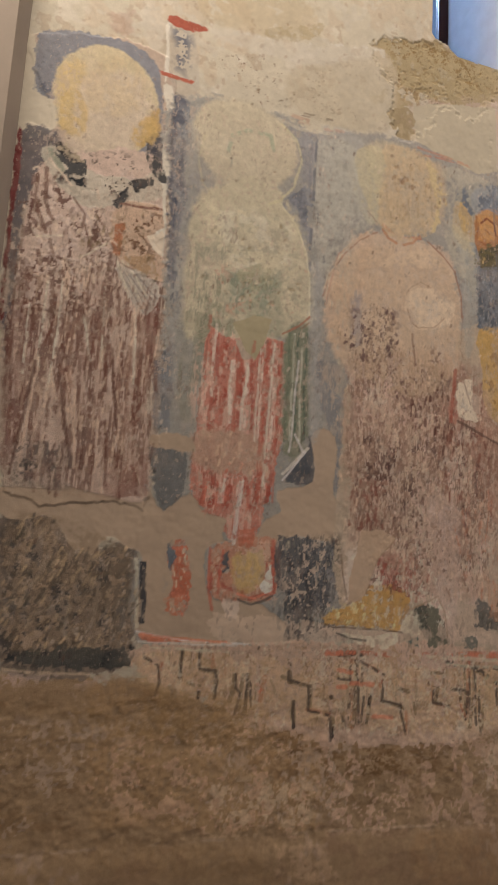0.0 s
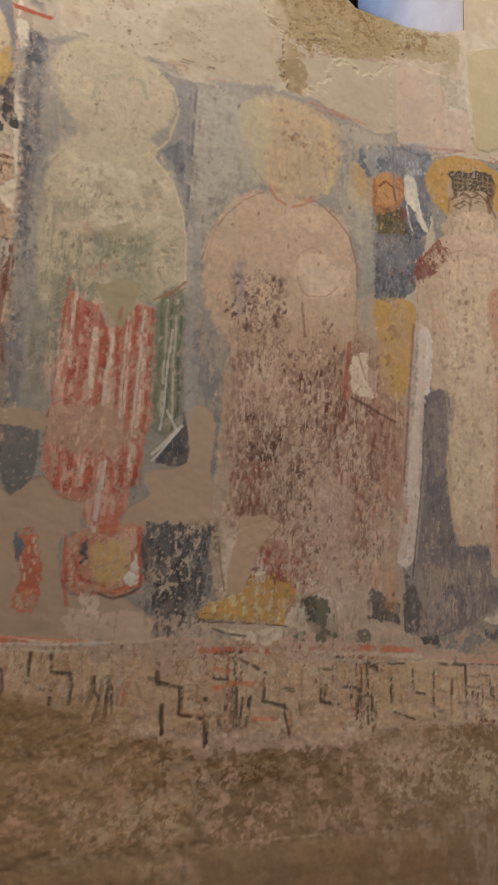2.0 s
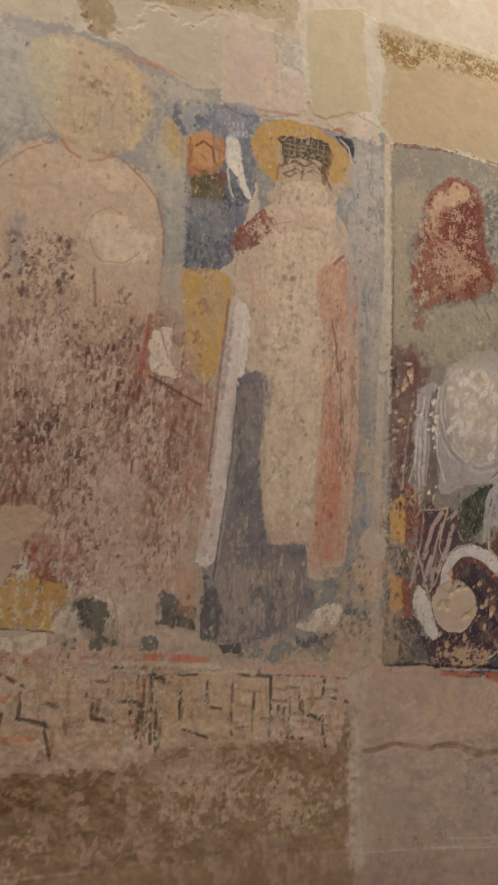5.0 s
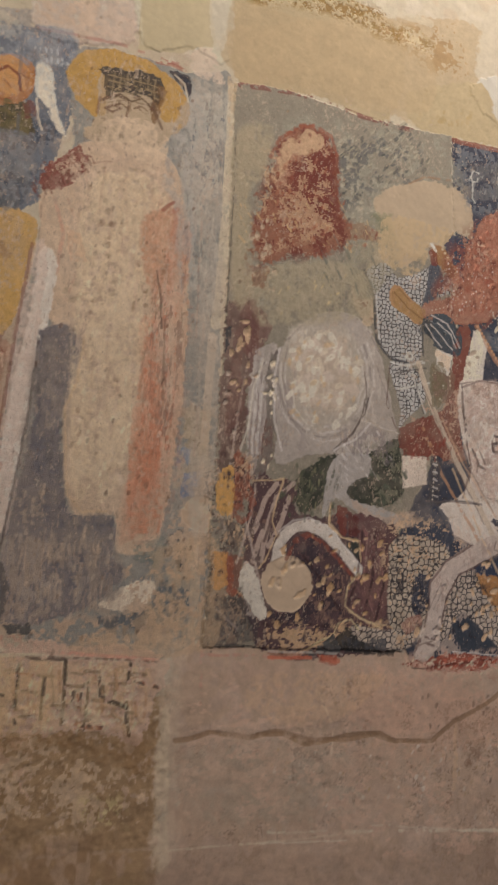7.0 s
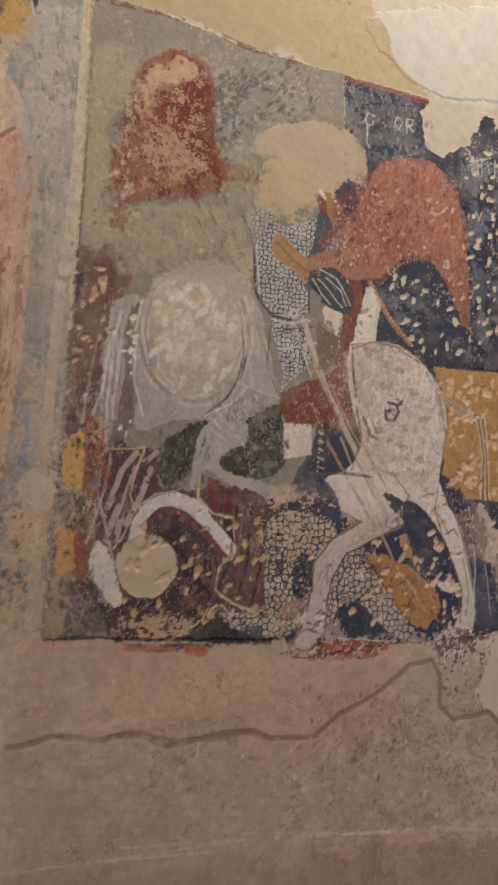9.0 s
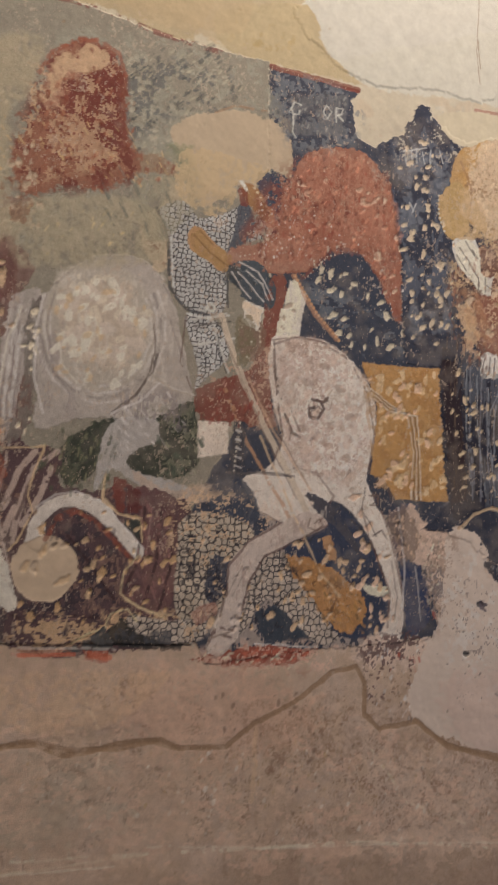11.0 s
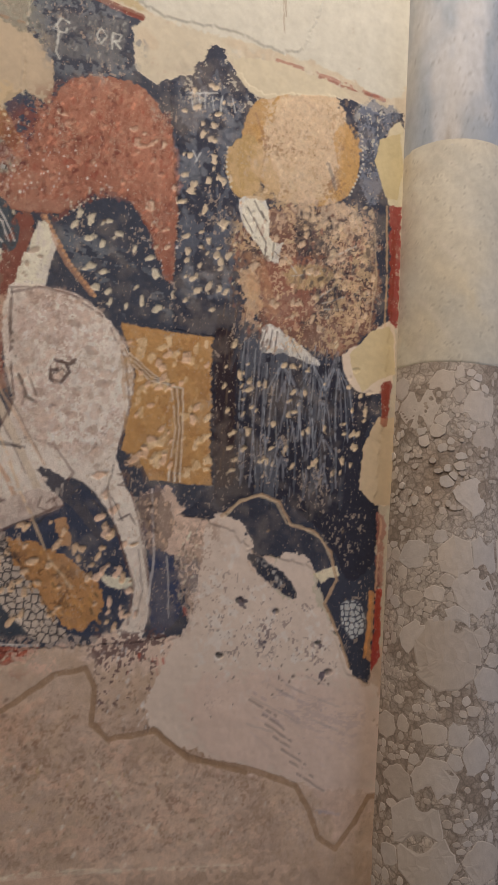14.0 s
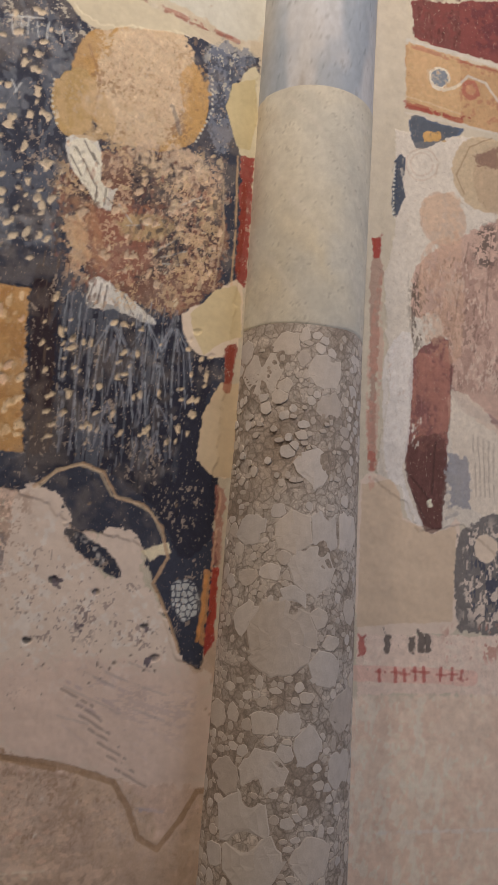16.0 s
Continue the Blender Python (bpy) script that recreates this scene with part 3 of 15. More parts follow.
fill((0.782, 0.764, 0.671), [(-0.310, 3.182), (-0.300, 3.186), (-0.292, 3.022), (-0.305, 2.981)], part='repair_patch', fray=0.002)
fill((0.758, 0.735, 0.638), [(-0.308, 2.980), (-0.271, 2.957), (-0.264, 2.745), (-0.273, 2.672), (-0.267, 2.503), (-0.292, 2.719), (-0.288, 2.879)], part='repair_patch', fray=0.002)
fill((0.746, 0.734, 0.645), [(-0.294, 2.529), (-0.270, 2.549), (-0.267, 2.461), (-0.298, 2.478)], part='repair_patch', fray=0.002)
fill((0.678, 0.617, 0.525), [(-0.285, 2.076), (-0.272, 2.126), (-0.262, 2.033), (-0.274, 2.000)], fray=0.002)
line((0.829, 0.708, 0.626), 0.0051, [(-0.618, 2.323), (-0.599, 2.039), (-0.578, 1.799)], op=0.6, broken=0.38)
line((0.150, 0.068, 0.058), 0.0068, [(-0.607, 2.335), (-0.579, 2.042), (-0.573, 1.873)], op=0.6, broken=0.48)
line((0.830, 0.709, 0.627), 0.0071, [(-0.580, 2.223), (-0.564, 2.045), (-0.558, 1.873)], op=0.6, broken=0.45)
line((0.152, 0.070, 0.059), 0.0065, [(-0.559, 2.242), (-0.548, 2.048), (-0.537, 1.810)], op=0.6, broken=0.43)
line((0.827, 0.707, 0.625), 0.0082, [(-0.546, 2.325), (-0.527, 2.051), (-0.521, 1.798)], op=0.6, broken=0.35)
line((0.151, 0.069, 0.058), 0.0064, [(-0.529, 2.328), (-0.520, 2.052), (-0.509, 1.852)], op=0.6, broken=0.34)
line((0.818, 0.698, 0.618), 0.0077, [(-0.516, 2.344), (-0.504, 2.055), (-0.500, 1.899)], op=0.6, broken=0.41)
line((0.152, 0.069, 0.059), 0.0067, [(-0.494, 2.261), (-0.483, 2.058), (-0.469, 1.820)], op=0.6, broken=0.41)
line((0.827, 0.706, 0.624), 0.0081, [(-0.478, 2.300), (-0.463, 2.062), (-0.458, 1.821)], op=0.6, broken=0.48)
line((0.150, 0.069, 0.058), 0.0082, [(-0.456, 2.293), (-0.450, 2.064), (-0.437, 1.883)], op=0.6, broken=0.32)
line((0.819, 0.700, 0.619), 0.0064, [(-0.444, 2.331), (-0.431, 2.067), (-0.422, 1.876)], op=0.6, broken=0.38)
line((0.150, 0.068, 0.058), 0.0044, [(-0.428, 2.344), (-0.416, 2.070), (-0.408, 1.846)], op=0.6, broken=0.49)
line((0.829, 0.708, 0.626), 0.0064, [(-0.402, 2.275), (-0.394, 2.073), (-0.382, 1.811)], op=0.6, broken=0.36)
line((0.150, 0.068, 0.058), 0.0069, [(-0.393, 2.379), (-0.386, 2.075), (-0.365, 1.808)], op=0.6, broken=0.36)
line((0.816, 0.697, 0.616), 0.0065, [(-0.374, 2.331), (-0.358, 2.080), (-0.364, 1.910)], op=0.6, broken=0.54)
line((0.151, 0.069, 0.058), 0.0066, [(-0.349, 2.270), (-0.349, 2.081), (-0.329, 1.823)], op=0.6, broken=0.39)
line((0.824, 0.704, 0.622), 0.0058, [(-0.326, 2.281), (-0.325, 2.085), (-0.309, 1.854)], op=0.6, broken=0.46)
line((0.148, 0.068, 0.057), 0.0064, [(-0.314, 2.379), (-0.310, 2.088), (-0.300, 1.905)], op=0.6, broken=0.34)
line((0.812, 0.693, 0.613), 0.0057, [(-0.299, 2.365), (-0.297, 2.090), (-0.285, 1.920)], op=0.6, broken=0.44)
line((0.149, 0.068, 0.058), 0.0062, [(-0.282, 2.357), (-0.279, 2.093), (-0.261, 1.871)], op=0.6, broken=0.33)
fill((0.322, 0.274, 0.225), [(-0.595, 1.721), (-0.471, 1.718), (-0.386, 1.647), (-0.293, 1.661), (-0.261, 1.612), (-0.263, 1.455), (-0.295, 1.350), (-0.558, 1.349)], part='lower_field', fray=0.012)
wear((0.099, 0.096, 0.092), [(-0.595, 1.721), (-0.470, 1.711), (-0.434, 1.601), (-0.500, 1.489), (-0.572, 1.486)], 0.5, 0.02, 1.6, op=0.8)
wear((0.081, 0.082, 0.082), [(-0.583, 1.592), (-0.279, 1.654), (-0.271, 1.469), (-0.308, 1.350), (-0.558, 1.349)], 0.5, 0.022, 1.3, op=0.85)
fill((0.255, 0.234, 0.203), [(-0.333, 1.651), (-0.278, 1.647), (-0.273, 1.497), (-0.306, 1.398), (-0.329, 1.439)], op=0.8, streak=0.4)
fill((0.049, 0.055, 0.062), [(-0.561, 1.375), (-0.491, 1.396), (-0.326, 1.398), (-0.260, 1.413), (-0.263, 1.371), (-0.322, 1.350), (-0.488, 1.363)], fray=0.012, soft=0.012)
wear((0.562, 0.445, 0.334), [(-0.596, 1.727), (-0.280, 1.669), (-0.258, 1.385), (-0.559, 1.356)], 0.22, 0.025, 1.0, op=0.8)
line((0.513, 0.457, 0.374), 0.0083, [(-0.449, 1.477), (-0.365, 1.398)], op=0.6, broken=0.3)
line((0.492, 0.438, 0.359), 0.0083, [(-0.485, 1.598), (-0.526, 1.515)], op=0.6, broken=0.3)
line((0.510, 0.455, 0.372), 0.0083, [(-0.414, 1.519), (-0.432, 1.437), (-0.403, 1.397)], op=0.6, broken=0.3)
line((0.502, 0.447, 0.366), 0.0083, [(-0.427, 1.519), (-0.498, 1.475)], op=0.6, broken=0.3)
line((0.495, 0.441, 0.361), 0.0083, [(-0.356, 1.606), (-0.364, 1.466)], op=0.6, broken=0.3)
wear((0.790, 0.635, 0.569), [(-0.558, 1.346), (-0.308, 1.344), (-0.318, 1.310), (-0.554, 1.311)], 0.5, 0.03, 1, op=0.6)
saint_two = panel('pale painted saint with green mantle and red-striped tunic')
fill((0.384, 0.394, 0.376), [(-0.268, 2.961), (0.155, 2.982), (0.186, 2.670), (0.256, 2.250), (0.293, 1.711), (0.286, 1.440), (0.155, 1.421), (-0.260, 1.413), (-0.258, 1.789), (-0.252, 2.161), (-0.267, 2.674)], part='background', relief=0.0004, fray=0.016, soft=0.02)
fill((0.527, 0.501, 0.439), [(-0.296, 3.188), (-0.230, 3.177), (-0.209, 2.979), (-0.272, 2.966), (-0.296, 3.039)], op=0.5)
wear((0.120, 0.144, 0.201), [(-0.298, 3.178), (-0.230, 3.177), (-0.244, 3.022), (-0.292, 3.031)], 0.6, 0.02, 1, op=0.85)
fill((0.422, 0.126, 0.086), [(-0.299, 3.209), (-0.216, 3.216), (-0.193, 3.201), (-0.230, 3.180), (-0.303, 3.185)], part='border', fray=0.005)
fill((0.487, 0.156, 0.106), [(-0.317, 3.020), (-0.220, 3.023), (-0.227, 3.009), (-0.313, 3.007)], fray=0.004)
fill((0.109, 0.126, 0.179), [(-0.274, 2.947), (-0.230, 2.944), (-0.226, 2.756), (-0.229, 2.529), (-0.246, 2.390), (-0.270, 2.673)], op=0.85, fray=0.008, soft=0.015)
wear((0.080, 0.097, 0.149), [(-0.268, 2.691), (-0.205, 2.692), (-0.201, 2.400), (-0.240, 2.293)], 0.45, 0.016, 2.0, op=0.8)
fill((0.231, 0.259, 0.291), [(-0.274, 2.157), (-0.217, 2.232), (-0.216, 1.962), (-0.261, 1.986)], op=0.8, streak=0.4)
fill((0.194, 0.210, 0.219), [(-0.257, 1.925), (-0.169, 1.921), (-0.178, 1.797), (-0.215, 1.756), (-0.245, 1.805)], op=0.9)
wear((0.360, 0.384, 0.401), [(-0.270, 2.939), (-0.190, 2.948), (-0.190, 2.696), (-0.226, 2.428)], 0.4, 0.02, 2.0, op=0.7)
oval((0.632, 0.594, 0.461), (-0.059, 2.871), 0.160, 0.144, part='halo', fray=0.008, soft=0.024)
fill((0.609, 0.571, 0.449), [(-0.178, 2.879), (0.048, 2.961), (0.066, 2.769), (-0.142, 2.710)], op=0.6, soft=0.03, part='head')
line((0.360, 0.478, 0.351), 0.0115, [(-0.109, 2.832), (-0.100, 2.886), (-0.055, 2.916), (0.014, 2.922), (0.027, 2.874)], op=0.55, broken=0.2)
fill((0.168, 0.195, 0.242), [(0.064, 2.728), (0.124, 2.785), (0.145, 2.697), (0.134, 2.639)], op=0.9)
fill((0.630, 0.602, 0.460), [(-0.202, 2.640), (-0.111, 2.737), (0.022, 2.766), (0.114, 2.680), (0.156, 2.534), (0.164, 2.357), (0.080, 2.288), (-0.175, 2.240), (-0.211, 2.365)], part='mantle', fray=0.012, soft=0.022)
wear((0.427, 0.436, 0.341), [(-0.202, 2.640), (0.114, 2.689), (0.156, 2.337), (-0.190, 2.237)], 0.4, 0.05, 1.0, op=0.5)
wear((0.755, 0.715, 0.538), [(-0.189, 2.679), (0.114, 2.689), (0.145, 2.371), (-0.179, 2.305)], 0.35, 0.05, 1.0, op=0.6)
wear((0.290, 0.317, 0.233), [(-0.173, 2.441), (0.071, 2.479), (0.080, 2.288), (-0.158, 2.210)], 0.35, 0.03, 3.0, op=0.6)
fill((0.395, 0.422, 0.317), [(-0.044, 2.436), (0.072, 2.462), (0.080, 2.288), (-0.018, 2.270)], op=0.6, fray=0.01, soft=0.02)
wear((0.632, 0.396, 0.297), [(-0.159, 2.461), (0.139, 2.512), (0.154, 2.372), (-0.133, 2.315)], 0.15, 0.03, 1.0, op=0.7)
pecks((0.367, 0.309, 0.201), [(-0.155, 2.653), (0.115, 2.653), (0.128, 2.367), (-0.166, 2.341)], 26, 0.009, op=0.7, relief=-0.001)
wear((0.244, 0.323, 0.262), [(-0.095, 2.459), (0.070, 2.497), (0.080, 2.288), (-0.082, 2.258)], 0.4, 0.03, 2.0, op=0.55)
wear((0.245, 0.283, 0.225), [(-0.209, 2.517), (-0.100, 2.545), (-0.082, 2.258), (-0.190, 2.237)], 0.35, 0.012, 5.0, op=0.5)
wear((0.748, 0.737, 0.609), [(-0.140, 2.675), (0.097, 2.666), (0.105, 2.505), (-0.095, 2.459)], 0.4, 0.05, 1, op=0.6)
fill((0.295, 0.312, 0.234), [(-0.213, 2.298), (-0.130, 2.315), (-0.128, 2.183), (-0.145, 2.019), (-0.193, 2.012), (-0.213, 2.168)], op=0.8, streak=0.7, part='mantle')
fill((0.602, 0.276, 0.218), [(-0.129, 2.290), (-0.082, 2.258), (0.081, 2.280), (0.098, 2.205), (0.093, 1.970), (0.056, 1.788), (0.017, 1.629), (-0.032, 1.687), (-0.113, 1.765), (-0.155, 1.830), (-0.147, 2.050), (-0.133, 2.182)], part='tunic', fray=0.008)
wear((0.754, 0.558, 0.458), [(-0.143, 2.229), (-0.034, 2.250), (-0.032, 1.938), (-0.146, 1.924)], 0.4, 0.03, 4.0, op=0.7)
line((0.452, 0.127, 0.093), 0.0115, [(-0.116, 2.235), (-0.111, 2.056), (-0.115, 1.928), (-0.129, 1.779)], op=0.8, broken=0.22)
line((0.451, 0.127, 0.093), 0.0149, [(-0.084, 2.241), (-0.080, 2.060), (-0.084, 1.932), (-0.099, 1.782)], op=0.8, broken=0.22)
line((0.450, 0.127, 0.093), 0.0198, [(-0.040, 2.249), (-0.036, 2.067), (-0.041, 1.937), (-0.057, 1.786)], op=0.8, broken=0.22)
line((0.450, 0.126, 0.093), 0.0099, [(-0.005, 2.255), (-0.001, 2.072), (-0.006, 1.941), (-0.023, 1.789)], op=0.8, broken=0.22)
line((0.449, 0.126, 0.092), 0.0264, [(0.041, 2.264), (0.044, 2.079), (0.038, 1.947), (0.021, 1.793)], op=0.8, broken=0.22)
line((0.448, 0.126, 0.092), 0.0132, [(0.078, 2.271), (0.080, 2.084), (0.074, 1.951), (0.056, 1.796)], op=0.8, broken=0.22)
line((0.449, 0.126, 0.093), 0.0099, [(0.017, 2.259), (0.020, 2.075), (0.014, 1.944), (-0.003, 1.791)], op=0.8, broken=0.22)
line((0.855, 0.687, 0.605), 0.0099, [(-0.061, 2.195), (-0.062, 1.998), (-0.074, 1.792)], op=0.75, broken=0.25)
line((0.854, 0.686, 0.604), 0.0083, [(-0.018, 2.202), (-0.020, 2.004), (-0.033, 1.796)], op=0.75, broken=0.25)
line((0.852, 0.685, 0.603), 0.0066, [(0.028, 2.210), (0.025, 2.010), (0.011, 1.800)], op=0.75, broken=0.25)
line((0.851, 0.684, 0.602), 0.0083, [(0.064, 2.217), (0.061, 2.015), (0.046, 1.803)], op=0.75, broken=0.25)
wear((0.849, 0.625, 0.519), [(-0.166, 2.225), (0.081, 2.271), (0.089, 1.953), (0.014, 1.691), (-0.129, 1.771)], 0.34, 0.012, 5.0, op=0.6)
wear((0.557, 0.439, 0.356), [(-0.166, 2.225), (0.081, 2.271), (0.089, 1.953), (0.014, 1.691), (-0.129, 1.771)], 0.2, 0.014, 1.5, op=0.7)
line((0.425, 0.110, 0.082), 0.0099, [(-0.106, 2.233), (-0.101, 2.057), (-0.106, 1.929), (-0.118, 1.788)], op=0.8, broken=0.36)
line((0.425, 0.109, 0.082), 0.0115, [(-0.078, 2.238), (-0.074, 2.061), (-0.078, 1.932), (-0.091, 1.790)], op=0.8, broken=0.36)
line((0.424, 0.109, 0.082), 0.0149, [(-0.037, 2.246), (-0.033, 2.067), (-0.038, 1.937), (-0.051, 1.794)], op=0.8, broken=0.36)
line((0.424, 0.109, 0.082), 0.0083, [(0.002, 2.253), (0.006, 2.073), (-0.000, 1.942), (-0.014, 1.797)], op=0.8, broken=0.36)
line((0.423, 0.109, 0.082), 0.0198, [(0.045, 2.261), (0.048, 2.079), (0.041, 1.947), (0.027, 1.801)], op=0.8, broken=0.36)
line((0.422, 0.109, 0.081), 0.0099, [(0.078, 2.267), (0.080, 2.084), (0.074, 1.951), (0.059, 1.804)], op=0.8, broken=0.36)
line((0.860, 0.739, 0.655), 0.0066, [(-0.056, 2.196), (-0.057, 1.999), (-0.067, 1.800)], op=0.75, broken=0.4)
line((0.860, 0.737, 0.654), 0.0066, [(-0.015, 2.203), (-0.016, 2.005), (-0.027, 1.804)], op=0.75, broken=0.4)
line((0.860, 0.736, 0.653), 0.0066, [(0.028, 2.210), (0.025, 2.010), (0.014, 1.808)], op=0.75, broken=0.4)
line((0.860, 0.735, 0.652), 0.0066, [(0.064, 2.217), (0.061, 2.015), (0.049, 1.811)], op=0.75, broken=0.4)
fill((0.474, 0.139, 0.109), [(-0.115, 2.268), (-0.089, 2.263), (-0.093, 2.123), (-0.122, 2.184)], op=0.8, streak=0.3)
fill((0.524, 0.457, 0.376), [(-0.050, 2.260), (0.006, 2.268), (0.001, 2.209), (-0.034, 2.208)], op=0.95)
fill((0.573, 0.407, 0.317), [(-0.157, 1.970), (-0.035, 2.002), (0.047, 1.964), (0.019, 1.880), (-0.136, 1.878)], op=0.85, fray=0.012, soft=0.02)
fill((0.261, 0.292, 0.224), [(0.093, 2.308), (0.156, 2.329), (0.173, 2.132), (0.155, 1.961), (0.105, 1.955), (0.087, 2.153)], part='mantle', fray=0.012, soft=0.022)
line((0.098, 0.163, 0.127), 0.0058, [(0.100, 2.306), (0.105, 2.138), (0.099, 1.987)], op=0.75, broken=0.25)
line((0.643, 0.678, 0.572), 0.0058, [(0.114, 2.308), (0.116, 2.140), (0.113, 1.989)], op=0.75, broken=0.25)
line((0.098, 0.163, 0.127), 0.0058, [(0.127, 2.311), (0.128, 2.142), (0.128, 1.991)], op=0.75, broken=0.25)
line((0.642, 0.677, 0.571), 0.0058, [(0.141, 2.314), (0.140, 2.144), (0.143, 1.993)], op=0.75, broken=0.25)
line((0.098, 0.163, 0.127), 0.0058, [(0.155, 2.316), (0.152, 2.146), (0.159, 1.995)], op=0.75, broken=0.25)
fill((0.158, 0.164, 0.178), [(0.104, 1.881), (0.164, 1.945), (0.182, 2.014), (0.194, 1.883), (0.151, 1.862)])
line((0.749, 0.746, 0.690), 0.0083, [(0.100, 1.889), (0.172, 1.971)], op=0.9)
fill((0.523, 0.429, 0.327), [(-0.259, 1.956), (-0.172, 1.968), (-0.146, 1.924), (-0.213, 1.923), (-0.260, 1.925)], part='repair_patch', fray=0.004)
fill((0.239, 0.260, 0.293), [(0.177, 2.236), (0.275, 2.235), (0.306, 2.117), (0.287, 1.892), (0.253, 1.856), (0.238, 2.022), (0.190, 2.135)], op=0.7, streak=0.3)
wear((0.371, 0.377, 0.372), [(0.156, 2.966), (0.251, 2.917), (0.256, 2.250), (0.186, 2.238)], 0.4, 0.03, 3.0, op=0.7)
line((0.309, 0.337, 0.296), 0.0049, [(-0.207, 2.834), (-0.193, 2.748), (-0.139, 2.714)], op=0.5, broken=0.35)
line((0.303, 0.331, 0.290), 0.0049, [(0.093, 2.956), (0.119, 2.879), (0.100, 2.797), (0.058, 2.739)], op=0.5, broken=0.35)
line((0.322, 0.352, 0.309), 0.0049, [(0.059, 2.730), (0.123, 2.673), (0.154, 2.570), (0.166, 2.375)], op=0.5, broken=0.35)
line((0.330, 0.360, 0.316), 0.0049, [(-0.201, 2.623), (-0.217, 2.515), (-0.217, 2.363)], op=0.5, broken=0.35)
line((0.306, 0.335, 0.294), 0.0049, [(-0.111, 2.737), (-0.098, 2.795), (-0.110, 2.846)], op=0.5, broken=0.35)
line((0.119, 0.103, 0.096), 0.0041, [(0.114, 2.303), (0.097, 2.120), (0.097, 1.954)], op=0.55, broken=0.35)
line((0.119, 0.103, 0.096), 0.0041, [(0.162, 2.321), (0.170, 2.131), (0.147, 1.960)], op=0.55, broken=0.35)
line((0.122, 0.105, 0.098), 0.0041, [(-0.129, 2.290), (-0.138, 2.149), (-0.150, 1.986), (-0.162, 1.829)], op=0.55, broken=0.35)
fill((0.562, 0.460, 0.351), [(-0.601, 1.775), (-0.477, 1.784), (-0.452, 1.795), (-0.357, 1.779), (-0.274, 1.773), (-0.255, 1.807), (-0.215, 1.756), (-0.153, 1.807), (-0.105, 1.758), (-0.051, 1.747), (-0.056, 1.693), (0.021, 1.699), (0.058, 1.757), (0.102, 1.784), (0.089, 1.839), (0.193, 1.879), (0.182, 2.006), (0.221, 2.033), (0.262, 1.991), (0.254, 1.839), (0.293, 1.810), (0.293, 1.719), (0.217, 1.709), (0.149, 1.716), (0.093, 1.696), (0.030, 1.692), (-0.078, 1.681), (-0.104, 1.622), (-0.071, 1.531), (0.023, 1.538), (0.120, 1.481), (0.163, 1.429), (-0.061, 1.417), (-0.241, 1.434), (-0.264, 1.469), (-0.262, 1.627), (-0.299, 1.656), (-0.349, 1.678), (-0.385, 1.633), (-0.439, 1.657), (-0.483, 1.717), (-0.545, 1.704), (-0.595, 1.716)], part='repair_patch', relief=-0.0006, fray=0.003, tone=0.04)
fill((0.661, 0.245, 0.162), [(-0.200, 1.638), (-0.170, 1.685), (-0.146, 1.641), (-0.135, 1.531), (-0.153, 1.487), (-0.190, 1.500), (-0.177, 1.573)], part='tunic', fray=0.006)
wear((0.486, 0.421, 0.354), [(-0.210, 1.674), (-0.145, 1.679), (-0.139, 1.487), (-0.196, 1.486)], 0.35, 0.02, 1)
fill((0.168, 0.188, 0.237), [(-0.202, 1.675), (-0.188, 1.668), (-0.182, 1.610), (-0.190, 1.602)], part='background')
fill((0.607, 0.340, 0.245), [(-0.096, 1.622), (-0.070, 1.681), (0.093, 1.704), (0.097, 1.557), (0.023, 1.531), (-0.068, 1.534)], part='tunic', fray=0.006)
wear((0.761, 0.575, 0.452), [(-0.100, 1.682), (0.093, 1.704), (0.098, 1.541), (-0.083, 1.534)], 0.4, 0.02, 1.0, op=0.8)
line((0.442, 0.111, 0.082), 0.0099, [(-0.083, 1.646), (-0.082, 1.563)], op=0.8, broken=0.2)
line((0.446, 0.112, 0.082), 0.0099, [(-0.067, 1.624), (-0.048, 1.565), (0.006, 1.553)], op=0.8, broken=0.2)
line((0.444, 0.111, 0.082), 0.0099, [(0.081, 1.688), (0.092, 1.557), (0.023, 1.538)], op=0.8, broken=0.2)
line((0.443, 0.111, 0.082), 0.0099, [(0.065, 1.632), (0.080, 1.571)], op=0.8, broken=0.2)
fill((0.640, 0.505, 0.299), [(-0.030, 1.649), (0.055, 1.670), (0.064, 1.578), (-0.010, 1.567)], op=0.8)
fill((0.170, 0.163, 0.162), [(-0.060, 1.647), (-0.040, 1.664), (-0.040, 1.611)], op=0.8)
fill((0.841, 0.728, 0.626), [(-0.046, 1.535), (-0.000, 1.530), (-0.005, 1.485), (-0.036, 1.491)], op=0.8)
fill((0.126, 0.135, 0.152), [(0.090, 1.696), (0.141, 1.716), (0.225, 1.706), (0.277, 1.694), (0.282, 1.549), (0.216, 1.515), (0.154, 1.436), (0.129, 1.466), (0.141, 1.543), (0.099, 1.572)], op=0.85, part='background', fray=0.01)
wear((0.061, 0.069, 0.082), [(0.101, 1.705), (0.208, 1.713), (0.209, 1.484), (0.121, 1.466)], 0.4, 0.02, 2.0, op=0.8)
wear((0.351, 0.362, 0.372), [(0.175, 1.702), (0.277, 1.694), (0.283, 1.518), (0.217, 1.500)], 0.5, 0.02, 2.0, op=0.7)
fill((0.081, 0.086, 0.097), [(-0.267, 1.619), (-0.251, 1.620), (-0.242, 1.463), (-0.253, 1.462)], fray=0.003)
line((0.860, 0.860, 0.705), 0.0083, [(-0.276, 1.626), (-0.260, 1.455)], op=0.6)
